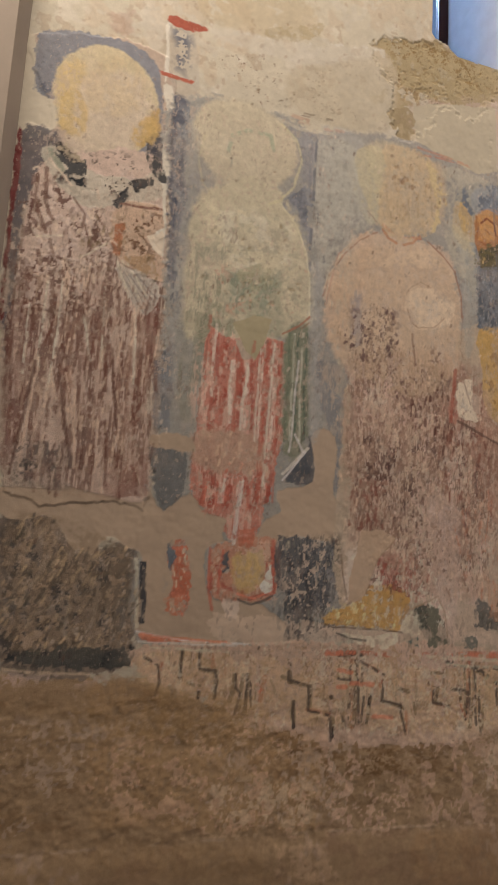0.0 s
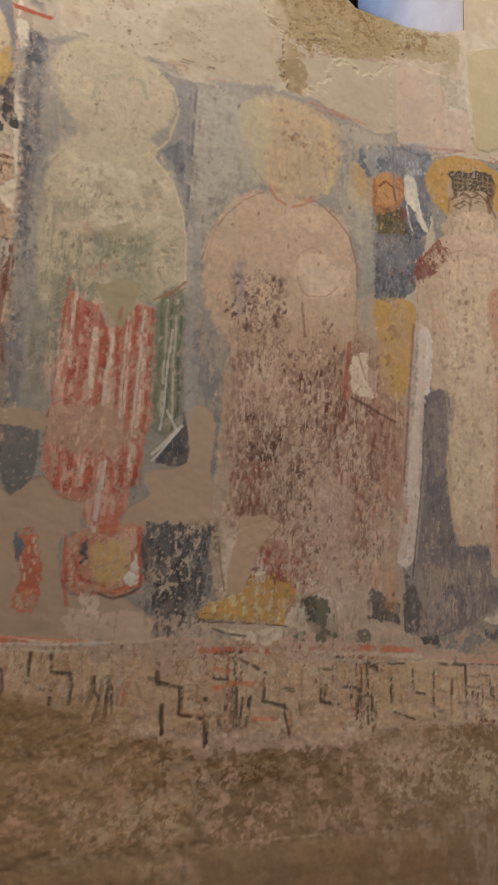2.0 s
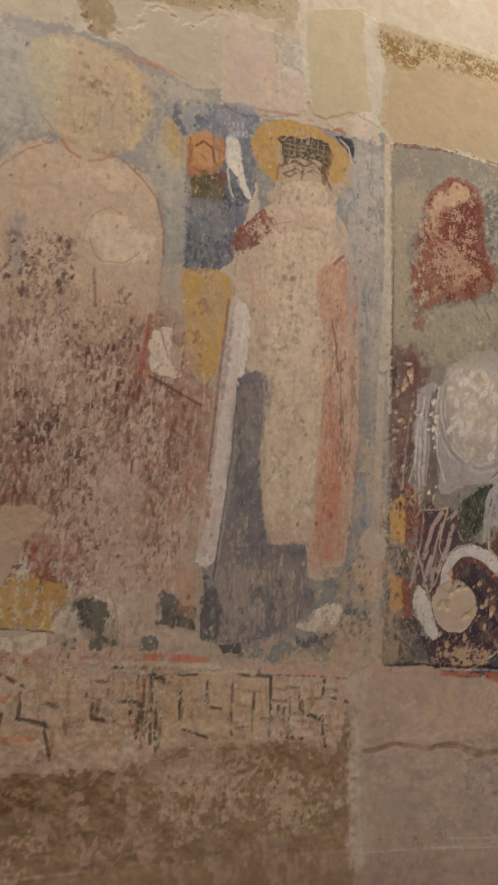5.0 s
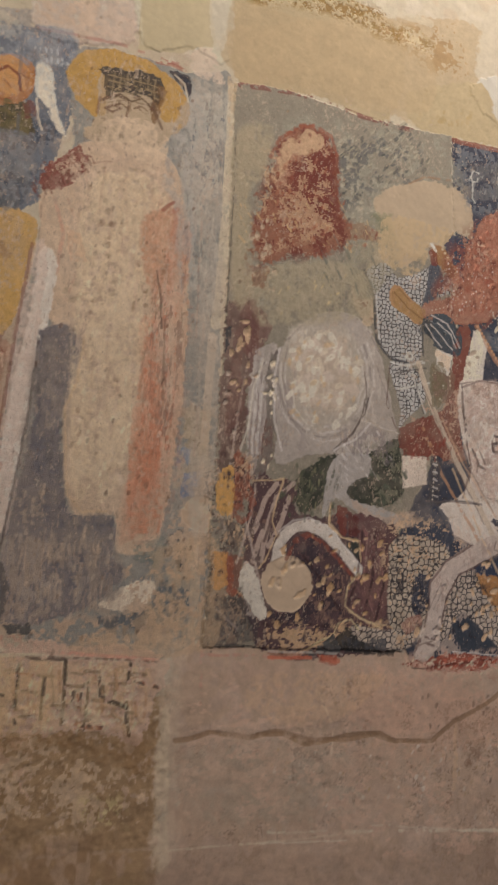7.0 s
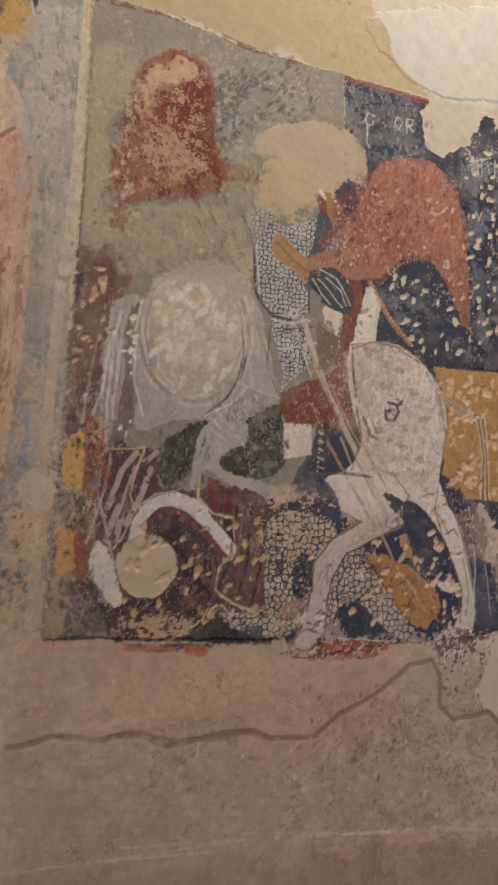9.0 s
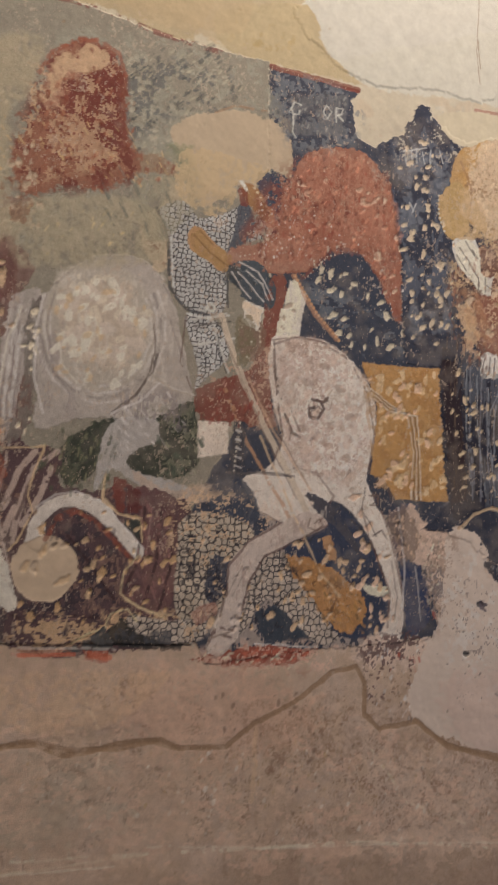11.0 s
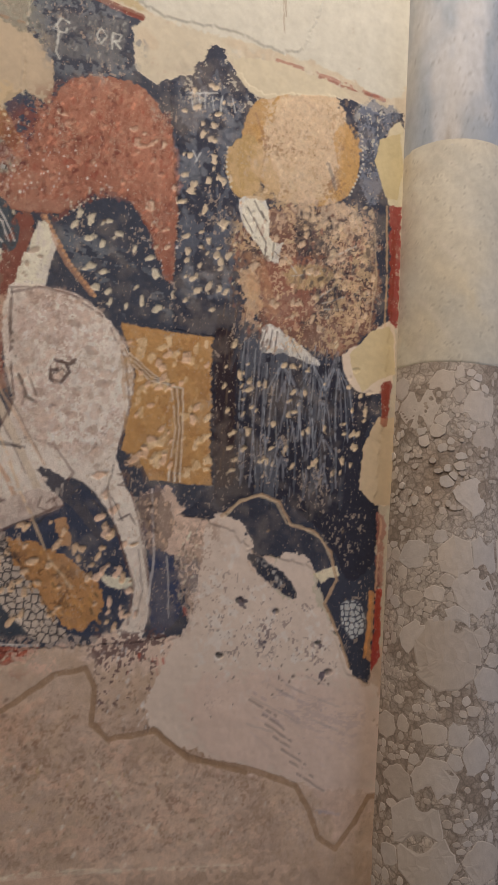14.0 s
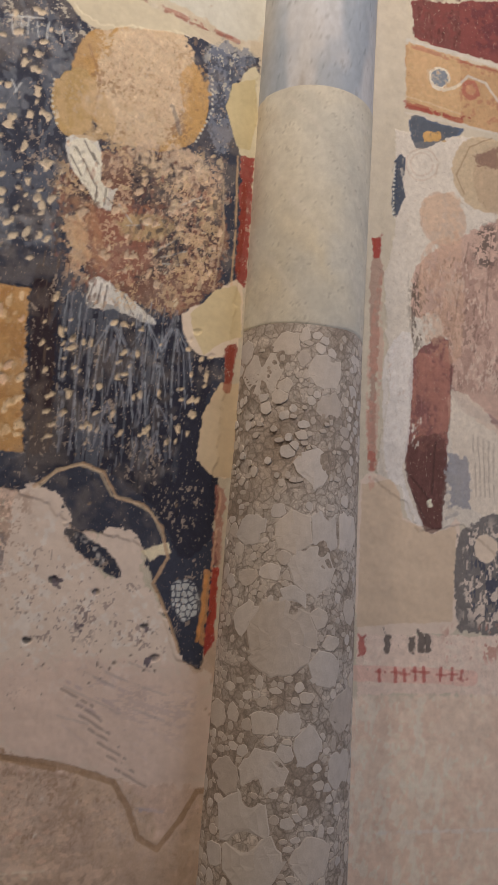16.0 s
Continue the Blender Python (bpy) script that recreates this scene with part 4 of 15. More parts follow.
fill((0.812, 0.675, 0.539), [(-0.066, 1.490), (0.152, 1.482), (0.285, 1.471), (0.287, 1.424), (-0.031, 1.417)], op=0.6, fray=0.01)
fill((0.649, 0.255, 0.161), [(-0.255, 1.441), (-0.178, 1.429), (-0.054, 1.420), (-0.177, 1.415), (-0.230, 1.416)], part='border', fray=0.003)
line((0.860, 0.860, 0.860), 0.0049, [(-0.262, 1.444), (-0.149, 1.424), (0.029, 1.416)], op=0.8)
saint_three = panel('faded painted saint in a brown mottled robe')
fill((0.394, 0.394, 0.377), [(0.155, 2.982), (0.801, 3.014), (0.803, 2.455), (0.800, 1.453), (0.294, 1.440), (0.290, 1.809), (0.296, 2.150), (0.256, 2.250), (0.186, 2.670)], part='background', relief=0.0004, fray=0.016, soft=0.02)
fill((0.574, 0.490, 0.382), [(0.617, 2.385), (0.850, 2.428), (0.847, 1.451), (0.310, 1.442), (0.279, 2.087), (0.306, 2.190)], part='background')
fill((0.511, 0.526, 0.461), [(0.230, 2.970), (0.325, 2.988), (0.350, 2.808), (0.241, 2.684), (0.185, 2.708)], op=0.4, soft=0.03)
line((0.501, 0.252, 0.197), 0.0083, [(0.484, 2.999), (0.587, 3.011), (0.705, 3.005)], op=0.7, broken=0.35)
line((0.541, 0.393, 0.301), 0.0132, [(0.081, 3.011), (0.154, 3.005), (0.229, 2.999)], op=0.7, broken=0.3)
line((0.196, 0.133, 0.122), 0.0041, [(0.108, 3.019), (0.190, 3.028)], op=0.7, broken=0.3)
oval((0.562, 0.524, 0.408), (0.427, 2.867), 0.157, 0.155, part='halo', fray=0.008, soft=0.024)
fill((0.559, 0.555, 0.435), [(0.280, 2.906), (0.346, 2.964), (0.375, 2.756), (0.333, 2.716), (0.293, 2.793)], op=0.8, soft=0.012)
fill((0.602, 0.518, 0.392), [(0.405, 2.941), (0.587, 2.990), (0.610, 2.833), (0.549, 2.739), (0.430, 2.701), (0.370, 2.793)], op=0.8, soft=0.02, part='head')
wear((0.471, 0.348, 0.217), [(0.405, 2.941), (0.608, 2.996), (0.610, 2.793), (0.410, 2.726)], 0.22, 0.022, 1.8, op=0.6)
wear((0.758, 0.704, 0.604), [(0.243, 2.628), (0.632, 2.698), (0.675, 2.356), (0.255, 2.285)], 0.4, 0.05, 1.0, op=0.6)
line((0.435, 0.217, 0.163), 0.0066, [(0.316, 2.680), (0.266, 2.596), (0.229, 2.496), (0.209, 2.383)], op=0.5, broken=0.3)
line((0.527, 0.373, 0.279), 0.0066, [(0.550, 2.699), (0.632, 2.639), (0.664, 2.469)], op=0.5, broken=0.3)
line((0.649, 0.661, 0.591), 0.0049, [(0.156, 2.966), (0.161, 2.664), (0.160, 2.535)], op=0.5, broken=0.3)
line((0.111, 0.129, 0.170), 0.0099, [(0.141, 2.962), (0.149, 2.624)], op=0.45, broken=0.35)
pecks((0.379, 0.260, 0.161), [(0.405, 2.941), (0.608, 2.996), (0.610, 2.793), (0.410, 2.726)], 24, 0.01, op=0.6, relief=-0.001)
line((0.556, 0.231, 0.155), 0.0132, [(0.391, 2.721), (0.440, 2.690), (0.519, 2.708)], op=0.8, broken=0.1)
fill((0.681, 0.568, 0.455), [(0.244, 2.591), (0.334, 2.688), (0.550, 2.699), (0.632, 2.639), (0.664, 2.469), (0.655, 2.353), (0.737, 2.214), (0.798, 2.110), (0.800, 1.504), (0.643, 1.432), (0.586, 1.530), (0.457, 1.557), (0.352, 1.505), (0.299, 1.550), (0.299, 1.810), (0.305, 2.152), (0.237, 2.282), (0.196, 2.417)], part='robe', fray=0.012, soft=0.022)
fill((0.677, 0.524, 0.392), [(0.265, 2.615), (0.354, 2.674), (0.322, 2.479), (0.254, 2.320), (0.207, 2.383)], op=0.6, soft=0.03)
line((0.588, 0.329, 0.241), 0.0049, [(0.205, 2.418), (0.244, 2.591), (0.334, 2.684)], op=0.6)
fill((0.757, 0.676, 0.563), [(0.483, 2.530), (0.552, 2.525), (0.633, 2.502), (0.604, 2.411), (0.515, 2.404)], op=0.8, soft=0.03)
fill((0.337, 0.340, 0.403), [(0.282, 2.452), (0.322, 2.479), (0.326, 2.351), (0.294, 2.327)], op=0.6, soft=0.012)
wear((0.170, 0.111, 0.120), [(0.268, 2.431), (0.455, 2.459), (0.469, 2.285), (0.293, 2.238)], 0.42, 0.01, 1.4, op=0.9)
wear((0.252, 0.145, 0.127), [(0.303, 2.222), (0.517, 2.256), (0.757, 2.105), (0.699, 1.671), (0.346, 1.715), (0.302, 1.979)], 0.5, 0.01, 2.2, op=0.85)
wear((0.417, 0.276, 0.232), [(0.254, 2.320), (0.757, 2.331), (0.777, 1.589), (0.313, 1.647)], 0.5, 0.03, 2.0, op=0.5)
wear((0.141, 0.085, 0.077), [(0.317, 2.049), (0.598, 2.049), (0.620, 1.839), (0.328, 1.730)], 0.42, 0.01, 2.0, op=0.9)
wear((0.157, 0.077, 0.070), [(0.440, 2.280), (0.757, 2.217), (0.802, 1.999), (0.619, 1.962), (0.521, 2.075)], 0.45, 0.01, 2.5, op=0.85)
wear((0.787, 0.608, 0.526), [(0.292, 2.256), (0.803, 2.223), (0.777, 1.503), (0.351, 1.553)], 0.28, 0.012, 2.0, op=0.8, relief=-0.001)
wear((0.540, 0.275, 0.216), [(0.595, 2.305), (0.778, 2.182), (0.797, 1.677), (0.603, 1.665)], 0.4, 0.016, 7.0, op=0.6)
wear((0.214, 0.133, 0.109), [(0.283, 2.254), (0.635, 2.350), (0.802, 2.073), (0.801, 1.677), (0.642, 1.565), (0.348, 1.649)], 0.26, 0.008, 2.2, op=0.75)
wear((0.155, 0.079, 0.068), [(0.556, 2.299), (0.803, 2.223), (0.801, 1.747), (0.564, 1.730)], 0.25, 0.008, 4.0, op=0.7)
wear((0.860, 0.741, 0.627), [(0.283, 2.254), (0.803, 2.223), (0.801, 1.538), (0.350, 1.585)], 0.18, 0.007, 3.0, op=0.6)
fill((0.505, 0.160, 0.127), [(0.622, 2.155), (0.658, 2.213), (0.665, 2.250), (0.677, 2.181), (0.645, 2.107)], op=0.8, fray=0.006)
wear((0.291, 0.130, 0.113), [(0.638, 2.281), (0.811, 2.273), (0.823, 2.059), (0.738, 1.979), (0.642, 2.106)], 0.4, 0.014, 5.0, op=0.75)
fill((0.775, 0.745, 0.651), [(0.661, 2.249), (0.744, 2.205), (0.735, 2.133), (0.659, 2.161)], op=0.9, part='sleeve')
line((0.238, 0.105, 0.081), 0.0066, [(0.655, 2.160), (0.773, 2.138), (0.823, 2.086)], op=0.8)
fill((0.780, 0.636, 0.562), [(0.558, 1.860), (0.666, 1.836), (0.656, 1.479), (0.639, 1.432), (0.565, 1.602)], op=0.7, soft=0.03)
wear((0.518, 0.217, 0.181), [(0.362, 1.685), (0.545, 1.697), (0.549, 1.570), (0.400, 1.549)], 0.4, 0.02, 1.6, op=0.7)
fill((0.809, 0.724, 0.633), [(0.298, 1.681), (0.393, 1.718), (0.381, 1.609), (0.305, 1.546)], op=0.8, fray=0.012)
fill((0.627, 0.395, 0.178), [(0.239, 1.499), (0.321, 1.531), (0.382, 1.594), (0.498, 1.576), (0.476, 1.490), (0.355, 1.473)], part='footwear', fray=0.006)
wear((0.860, 0.778, 0.427), [(0.245, 1.514), (0.481, 1.583), (0.476, 1.483), (0.278, 1.471)], 0.35, 0.016, 0.7, op=0.8)
fill((0.050, 0.075, 0.070), [(0.513, 1.522), (0.567, 1.547), (0.602, 1.509), (0.639, 1.432), (0.553, 1.446)], op=0.85, fray=0.01)
fill((0.049, 0.070, 0.069), [(0.726, 1.553), (0.818, 1.523), (0.828, 1.467), (0.727, 1.481)], op=0.85, fray=0.008)
fill((0.755, 0.622, 0.504), [(0.263, 1.471), (0.501, 1.476), (0.745, 1.481), (0.856, 1.451), (0.746, 1.425), (0.503, 1.430), (0.280, 1.435)], op=0.6, fray=0.02, soft=0.02)
fill((0.612, 0.321, 0.186), [(0.752, 1.644), (0.817, 1.614), (0.809, 1.491), (0.772, 1.514)], op=0.6, streak=0.6)
fill((0.067, 0.070, 0.094), [(0.845, 1.632), (0.870, 1.599), (0.864, 1.451), (0.837, 1.483)], op=0.8, fray=0.006)
wear((0.549, 0.543, 0.486), [(0.119, 2.974), (0.306, 2.972), (0.292, 2.256), (0.186, 2.238)], 0.35, 0.018, 4.0, op=0.55)
wear((0.143, 0.155, 0.180), [(0.129, 2.958), (0.231, 2.950), (0.254, 2.320), (0.175, 2.306)], 0.2, 0.012, 3.0, op=0.5)
wear((0.587, 0.492, 0.396), [(0.169, 2.235), (0.283, 2.254), (0.289, 1.842), (0.195, 2.033)], 0.35, 0.012, 4.0, op=0.5)
line((0.252, 0.161, 0.134), 0.0049, [(0.275, 2.885), (0.313, 2.779), (0.368, 2.725)], op=0.5, broken=0.35)
line((0.247, 0.158, 0.132), 0.0049, [(0.608, 2.975), (0.622, 2.876), (0.569, 2.763)], op=0.5, broken=0.35)
line((0.287, 0.183, 0.153), 0.0049, [(0.674, 2.471), (0.665, 2.354), (0.737, 2.214), (0.802, 2.111)], op=0.5, broken=0.35)
line((0.292, 0.186, 0.155), 0.0049, [(0.326, 2.351), (0.365, 2.268), (0.442, 2.190), (0.521, 2.075)], op=0.5, broken=0.35)
line((0.303, 0.193, 0.161), 0.0049, [(0.635, 2.293), (0.617, 2.088), (0.581, 1.905)], op=0.5, broken=0.35)
line((0.287, 0.183, 0.152), 0.0049, [(0.496, 2.363), (0.508, 2.218)], op=0.5, broken=0.35)
line((0.319, 0.203, 0.170), 0.0049, [(0.424, 2.169), (0.376, 1.885), (0.346, 1.715)], op=0.5, broken=0.35)
line((0.326, 0.208, 0.173), 0.0049, [(0.737, 2.029), (0.728, 1.672)], op=0.5, broken=0.35)
line((0.795, 0.681, 0.590), 0.0049, [(0.525, 2.369), (0.523, 2.184)], op=0.5, broken=0.35)
line((0.860, 0.749, 0.650), 0.0049, [(0.445, 2.066), (0.432, 1.822)], op=0.5, broken=0.35)
line((0.860, 0.787, 0.682), 0.0049, [(0.600, 1.907), (0.593, 1.664)], op=0.5, broken=0.35)
line((0.860, 0.764, 0.662), 0.0049, [(0.677, 2.022), (0.663, 1.738)], op=0.5, broken=0.35)
wear((0.078, 0.075, 0.079), [(0.086, 1.711), (0.281, 1.725), (0.295, 1.442), (0.133, 1.433)], 0.25, 0.009, 1.6, op=0.7)
wear((0.782, 0.665, 0.547), [(0.086, 1.711), (0.281, 1.725), (0.295, 1.442), (0.133, 1.433)], 0.2, 0.01, 1.6, op=0.7)
wear((0.174, 0.098, 0.081), [(0.294, 1.772), (0.631, 1.800), (0.654, 1.542), (0.321, 1.531)], 0.16, 0.009, 1.6, op=0.7)
wear((0.860, 0.858, 0.729), [(0.297, 1.711), (0.632, 1.735), (0.656, 1.463), (0.325, 1.457)], 0.2, 0.016, 1.6, op=0.6)
line((0.182, 0.113, 0.081), 0.0049, [(0.306, 1.531), (0.382, 1.594), (0.498, 1.576), (0.476, 1.490)], op=0.6, broken=0.3)
line((0.186, 0.116, 0.083), 0.0049, [(0.247, 1.492), (0.340, 1.472), (0.468, 1.475)], op=0.6, broken=0.3)
line((0.180, 0.112, 0.080), 0.0049, [(0.397, 1.610), (0.433, 1.535)], op=0.6, broken=0.3)
line((0.184, 0.115, 0.082), 0.0049, [(0.517, 1.522), (0.602, 1.509)], op=0.6, broken=0.3)
line((0.178, 0.111, 0.079), 0.0049, [(0.283, 1.680), (0.305, 1.546)], op=0.6, broken=0.3)
fill((0.199, 0.236, 0.291), [(0.644, 2.898), (0.784, 2.967), (0.931, 2.956), (0.910, 2.671), (0.869, 2.508), (0.809, 2.440), (0.730, 2.443), (0.707, 2.702), (0.647, 2.744)], part='background', fray=0.008)
fill((0.478, 0.513, 0.503), [(0.647, 2.744), (0.726, 2.745), (0.740, 2.482), (0.691, 2.472)], op=0.7, soft=0.02)
wear((0.079, 0.101, 0.147), [(0.708, 2.645), (0.910, 2.730), (0.869, 2.584), (0.809, 2.440), (0.730, 2.443)], 0.5, 0.02, 1.3, op=0.85)
fill((0.610, 0.459, 0.253), [(0.644, 2.869), (0.704, 2.836), (0.746, 2.750), (0.686, 2.735), (0.636, 2.780)], op=0.8, fray=0.006)
fill((0.462, 0.227, 0.104), [(0.709, 2.818), (0.754, 2.865), (0.816, 2.866), (0.830, 2.810), (0.796, 2.733), (0.726, 2.706)], part='small_head', fray=0.004)
oval((0.597, 0.359, 0.185), (0.769, 2.798), 0.037, 0.044, part='small_head')
line((0.199, 0.092, 0.056), 0.0049, [(0.725, 2.774), (0.741, 2.817), (0.775, 2.835), (0.806, 2.819)], op=0.8)
fill((0.109, 0.103, 0.073), [(0.726, 2.706), (0.817, 2.757), (0.838, 2.674), (0.737, 2.648)], fray=0.006)
wear((0.345, 0.258, 0.152), [(0.726, 2.726), (0.827, 2.750), (0.828, 2.668), (0.737, 2.648)], 0.3, 0.012, 1)
fill((0.719, 0.749, 0.707), [(0.826, 2.868), (0.867, 2.869), (0.885, 2.763), (0.914, 2.701), (0.885, 2.714), (0.858, 2.777), (0.831, 2.780)], part='wing', fray=0.003)
line((0.566, 0.633, 0.671), 0.0066, [(0.840, 2.908), (0.844, 2.877)], op=0.6, broken=0.2)
line((0.565, 0.633, 0.670), 0.0066, [(0.855, 2.912), (0.859, 2.881)], op=0.6, broken=0.2)
line((0.565, 0.632, 0.669), 0.0066, [(0.869, 2.916), (0.874, 2.884)], op=0.6, broken=0.2)
line((0.564, 0.632, 0.669), 0.0066, [(0.884, 2.919), (0.888, 2.888)], op=0.6, broken=0.2)
line((0.564, 0.631, 0.668), 0.0066, [(0.899, 2.923), (0.903, 2.892)], op=0.6, broken=0.2)
fill((0.641, 0.442, 0.178), [(0.731, 2.434), (0.860, 2.449), (0.870, 2.357), (0.836, 2.168), (0.803, 2.128), (0.754, 2.175), (0.742, 2.299)], part='mantle_lining', fray=0.005)
wear((0.373, 0.216, 0.087), [(0.731, 2.434), (0.860, 2.439), (0.832, 2.150), (0.754, 2.175)], 0.2, 0.03, 1.6, op=0.7)
fill((0.397, 0.187, 0.138), [(0.714, 2.258), (0.783, 2.125), (0.842, 2.097), (0.835, 1.817), (0.758, 1.844), (0.717, 2.081)], op=0.55, streak=0.6)
saint_four = panel('crowned painted saint in a pale pink robe')
fill((0.345, 0.362, 0.351), [(0.904, 2.931), (1.058, 2.995), (1.235, 2.998), (1.383, 2.995), (1.372, 2.266), (1.373, 1.410), (0.876, 1.441), (0.846, 2.080), (0.885, 2.440), (0.863, 2.534), (0.936, 2.675)], part='background', relief=0.0004, fray=0.005)
fill((0.226, 0.268, 0.347), [(0.771, 2.944), (0.902, 2.967), (0.939, 2.907), (0.822, 2.901)], op=0.8, fray=0.008)
line((0.501, 0.253, 0.210), 0.0099, [(0.802, 2.965), (0.934, 2.993), (1.057, 3.014), (1.150, 3.008), (1.225, 3.019)], op=0.6, broken=0.3)
wear((0.551, 0.568, 0.535), [(1.171, 2.948), (1.367, 2.990), (1.362, 2.300), (1.270, 2.284)], 0.4, 0.04, 2.0, op=0.7)
oval((0.564, 0.381, 0.141), (1.071, 2.875), 0.171, 0.121, part='halo', soft=0.006)
fill((0.552, 0.470, 0.348), [(0.991, 2.907), (1.137, 2.956), (1.157, 2.831), (1.204, 2.826), (1.161, 2.740), (1.073, 2.688), (1.020, 2.699), (0.959, 2.708), (0.990, 2.780)], part='head', fray=0.006)
fill((0.103, 0.094, 0.084), [(0.994, 2.923), (1.155, 2.958), (1.152, 2.867), (1.126, 2.877), (1.064, 2.872), (1.011, 2.863), (1.006, 2.894)], part='crown', fray=0.006)
wear((0.474, 0.397, 0.264), [(1.001, 2.918), (1.152, 2.950), (1.146, 2.874), (1.012, 2.855)], 0.34, 0.01, 0.6)
line((0.169, 0.119, 0.083), 0.0041, [(1.013, 2.827), (1.065, 2.854), (1.128, 2.856)], op=0.5)
fill((0.237, 0.144, 0.072), [(1.138, 2.928), (1.172, 2.920), (1.156, 2.849), (1.143, 2.805), (1.129, 2.841)], op=0.8, fray=0.005)
fill((0.495, 0.350, 0.167), [(0.992, 2.898), (1.010, 2.895), (1.008, 2.785), (0.995, 2.781)], op=0.6)
fill((0.055, 0.078, 0.121), [(1.197, 2.991), (1.238, 2.973), (1.240, 2.913), (1.220, 2.945)], fray=0.004)
fill((0.716, 0.589, 0.453), [(0.960, 2.691), (1.180, 2.727), (1.250, 2.599), (1.275, 2.389), (1.278, 2.047), (1.240, 1.658), (1.133, 1.622), (1.121, 1.712), (1.033, 1.691), (0.988, 1.793), (0.968, 2.005), (0.934, 2.173), (0.884, 2.212), (0.881, 2.373), (0.872, 2.520)], part='robe', fray=0.006)
fill((0.291, 0.117, 0.102), [(0.875, 2.588), (0.953, 2.680), (0.973, 2.616), (0.927, 2.551), (0.876, 2.529)], part='sleeve', fray=0.008)
wear((0.644, 0.497, 0.389), [(0.872, 2.596), (0.961, 2.682), (0.974, 2.599), (0.879, 2.530)], 0.3, 0.015, 1)
fill((0.624, 0.352, 0.252), [(1.149, 2.503), (1.241, 2.578), (1.273, 2.460), (1.252, 2.280), (1.179, 2.301)], op=0.55, soft=0.02, streak=0.4)
line((0.545, 0.187, 0.124), 0.0132, [(1.173, 2.534), (1.226, 2.575)], op=0.8)
line((0.652, 0.344, 0.253), 0.0099, [(0.905, 2.512), (0.935, 2.418), (0.925, 2.317)], op=0.5)
fill((0.701, 0.320, 0.198), [(1.147, 2.228), (1.201, 2.203), (1.228, 1.975), (1.229, 1.720), (1.173, 1.654), (1.141, 1.638), (1.133, 1.728), (1.162, 1.887)], op=0.7, streak=0.6, soft=0.012)
line((0.535, 0.198, 0.126), 0.0099, [(1.204, 2.341), (1.215, 2.206)], op=0.6, broken=0.3)
line((0.575, 0.213, 0.135), 0.0099, [(1.230, 2.141), (1.245, 1.896)], op=0.6, broken=0.3)
line((0.580, 0.215, 0.137), 0.0099, [(1.186, 2.134), (1.207, 1.844)], op=0.6, broken=0.3)
pecks((0.429, 0.348, 0.232), [(0.972, 2.633), (1.200, 2.677), (1.217, 2.240), (0.946, 2.224)], 46, 0.01, op=0.6, relief=-0.001)
pecks((0.855, 0.745, 0.617), [(0.980, 2.198), (1.149, 2.194), (1.170, 1.716), (1.025, 1.706)], 26, 0.012, op=0.5, relief=-0.001)
oval((0.063, 0.053, 0.049), (1.114, 2.022), 0.007, 0.006)
fill((0.860, 0.848, 0.794), [(0.882, 2.357), (0.923, 2.349), (0.920, 2.187), (0.900, 2.088), (0.882, 1.783), (0.862, 1.637), (0.807, 1.648), (0.832, 1.749), (0.850, 2.019), (0.871, 2.162)], part='stole', fray=0.005, relief=0.0008)
fill((0.212, 0.215, 0.250), [(0.906, 2.152), (0.990, 2.175), (1.011, 2.122), (0.990, 2.039), (0.971, 1.943), (0.988, 1.793), (1.025, 1.706), (1.121, 1.705), (1.129, 1.607), (1.160, 1.563), (1.084, 1.487), (1.008, 1.457), (0.876, 1.441), (0.874, 1.637), (0.889, 1.784), (0.905, 1.996)], part='mantle', fray=0.008)
wear((0.119, 0.128, 0.170), [(0.903, 2.152), (0.998, 2.169), (0.965, 1.912), (0.982, 1.762), (0.891, 1.638), (0.898, 1.995)], 0.4, 0.03, 2.0, op=0.7)
wear((0.568, 0.513, 0.467), [(0.869, 1.637), (1.138, 1.683), (1.148, 1.474), (0.889, 1.455)], 0.5, 0.02, 4.0, op=0.6)
fill((0.174, 0.188, 0.219), [(1.017, 1.705), (1.121, 1.712), (1.112, 1.561), (1.046, 1.603)], op=0.5, streak=0.5)
fill((0.860, 0.800, 0.672), [(1.100, 1.487), (1.162, 1.533), (1.227, 1.558), (1.245, 1.521), (1.197, 1.475), (1.132, 1.471)], part='footwear')
fill((0.156, 0.196, 0.230), [(1.104, 1.466), (1.214, 1.475), (1.253, 1.551), (1.347, 1.563), (1.353, 1.493), (1.283, 1.431), (1.134, 1.430)], op=0.85, fray=0.01)
fill((0.538, 0.443, 0.301), [(1.279, 2.014), (1.370, 2.025), (1.366, 1.842), (1.303, 1.837)], op=0.6, fray=0.015)
fill((0.175, 0.271, 0.480), [(1.294, 1.836), (1.348, 1.844), (1.344, 1.776), (1.292, 1.764)], op=0.8, fray=0.008)
fill((0.197, 0.317, 0.517), [(1.274, 1.915), (1.310, 1.902), (1.303, 1.853), (1.271, 1.850)], op=0.6)
fill((0.062, 0.073, 0.092), [(1.266, 1.660), (1.308, 1.686), (1.325, 1.585), (1.295, 1.576), (1.289, 1.630), (1.259, 1.613)], op=0.9, fray=0.006)
fill((0.176, 0.251, 0.246), [(1.174, 1.639), (1.257, 1.659), (1.252, 1.582), (1.184, 1.594)], op=0.6, fray=0.015)
fill((0.800, 0.639, 0.473), [(1.318, 1.663), (1.379, 1.682), (1.368, 1.571), (1.320, 1.577)], op=0.8)
oval((0.680, 0.627, 0.489), (1.353, 1.733), 0.054, 0.048, part='repair_patch', relief=-0.0006, fray=0.002)
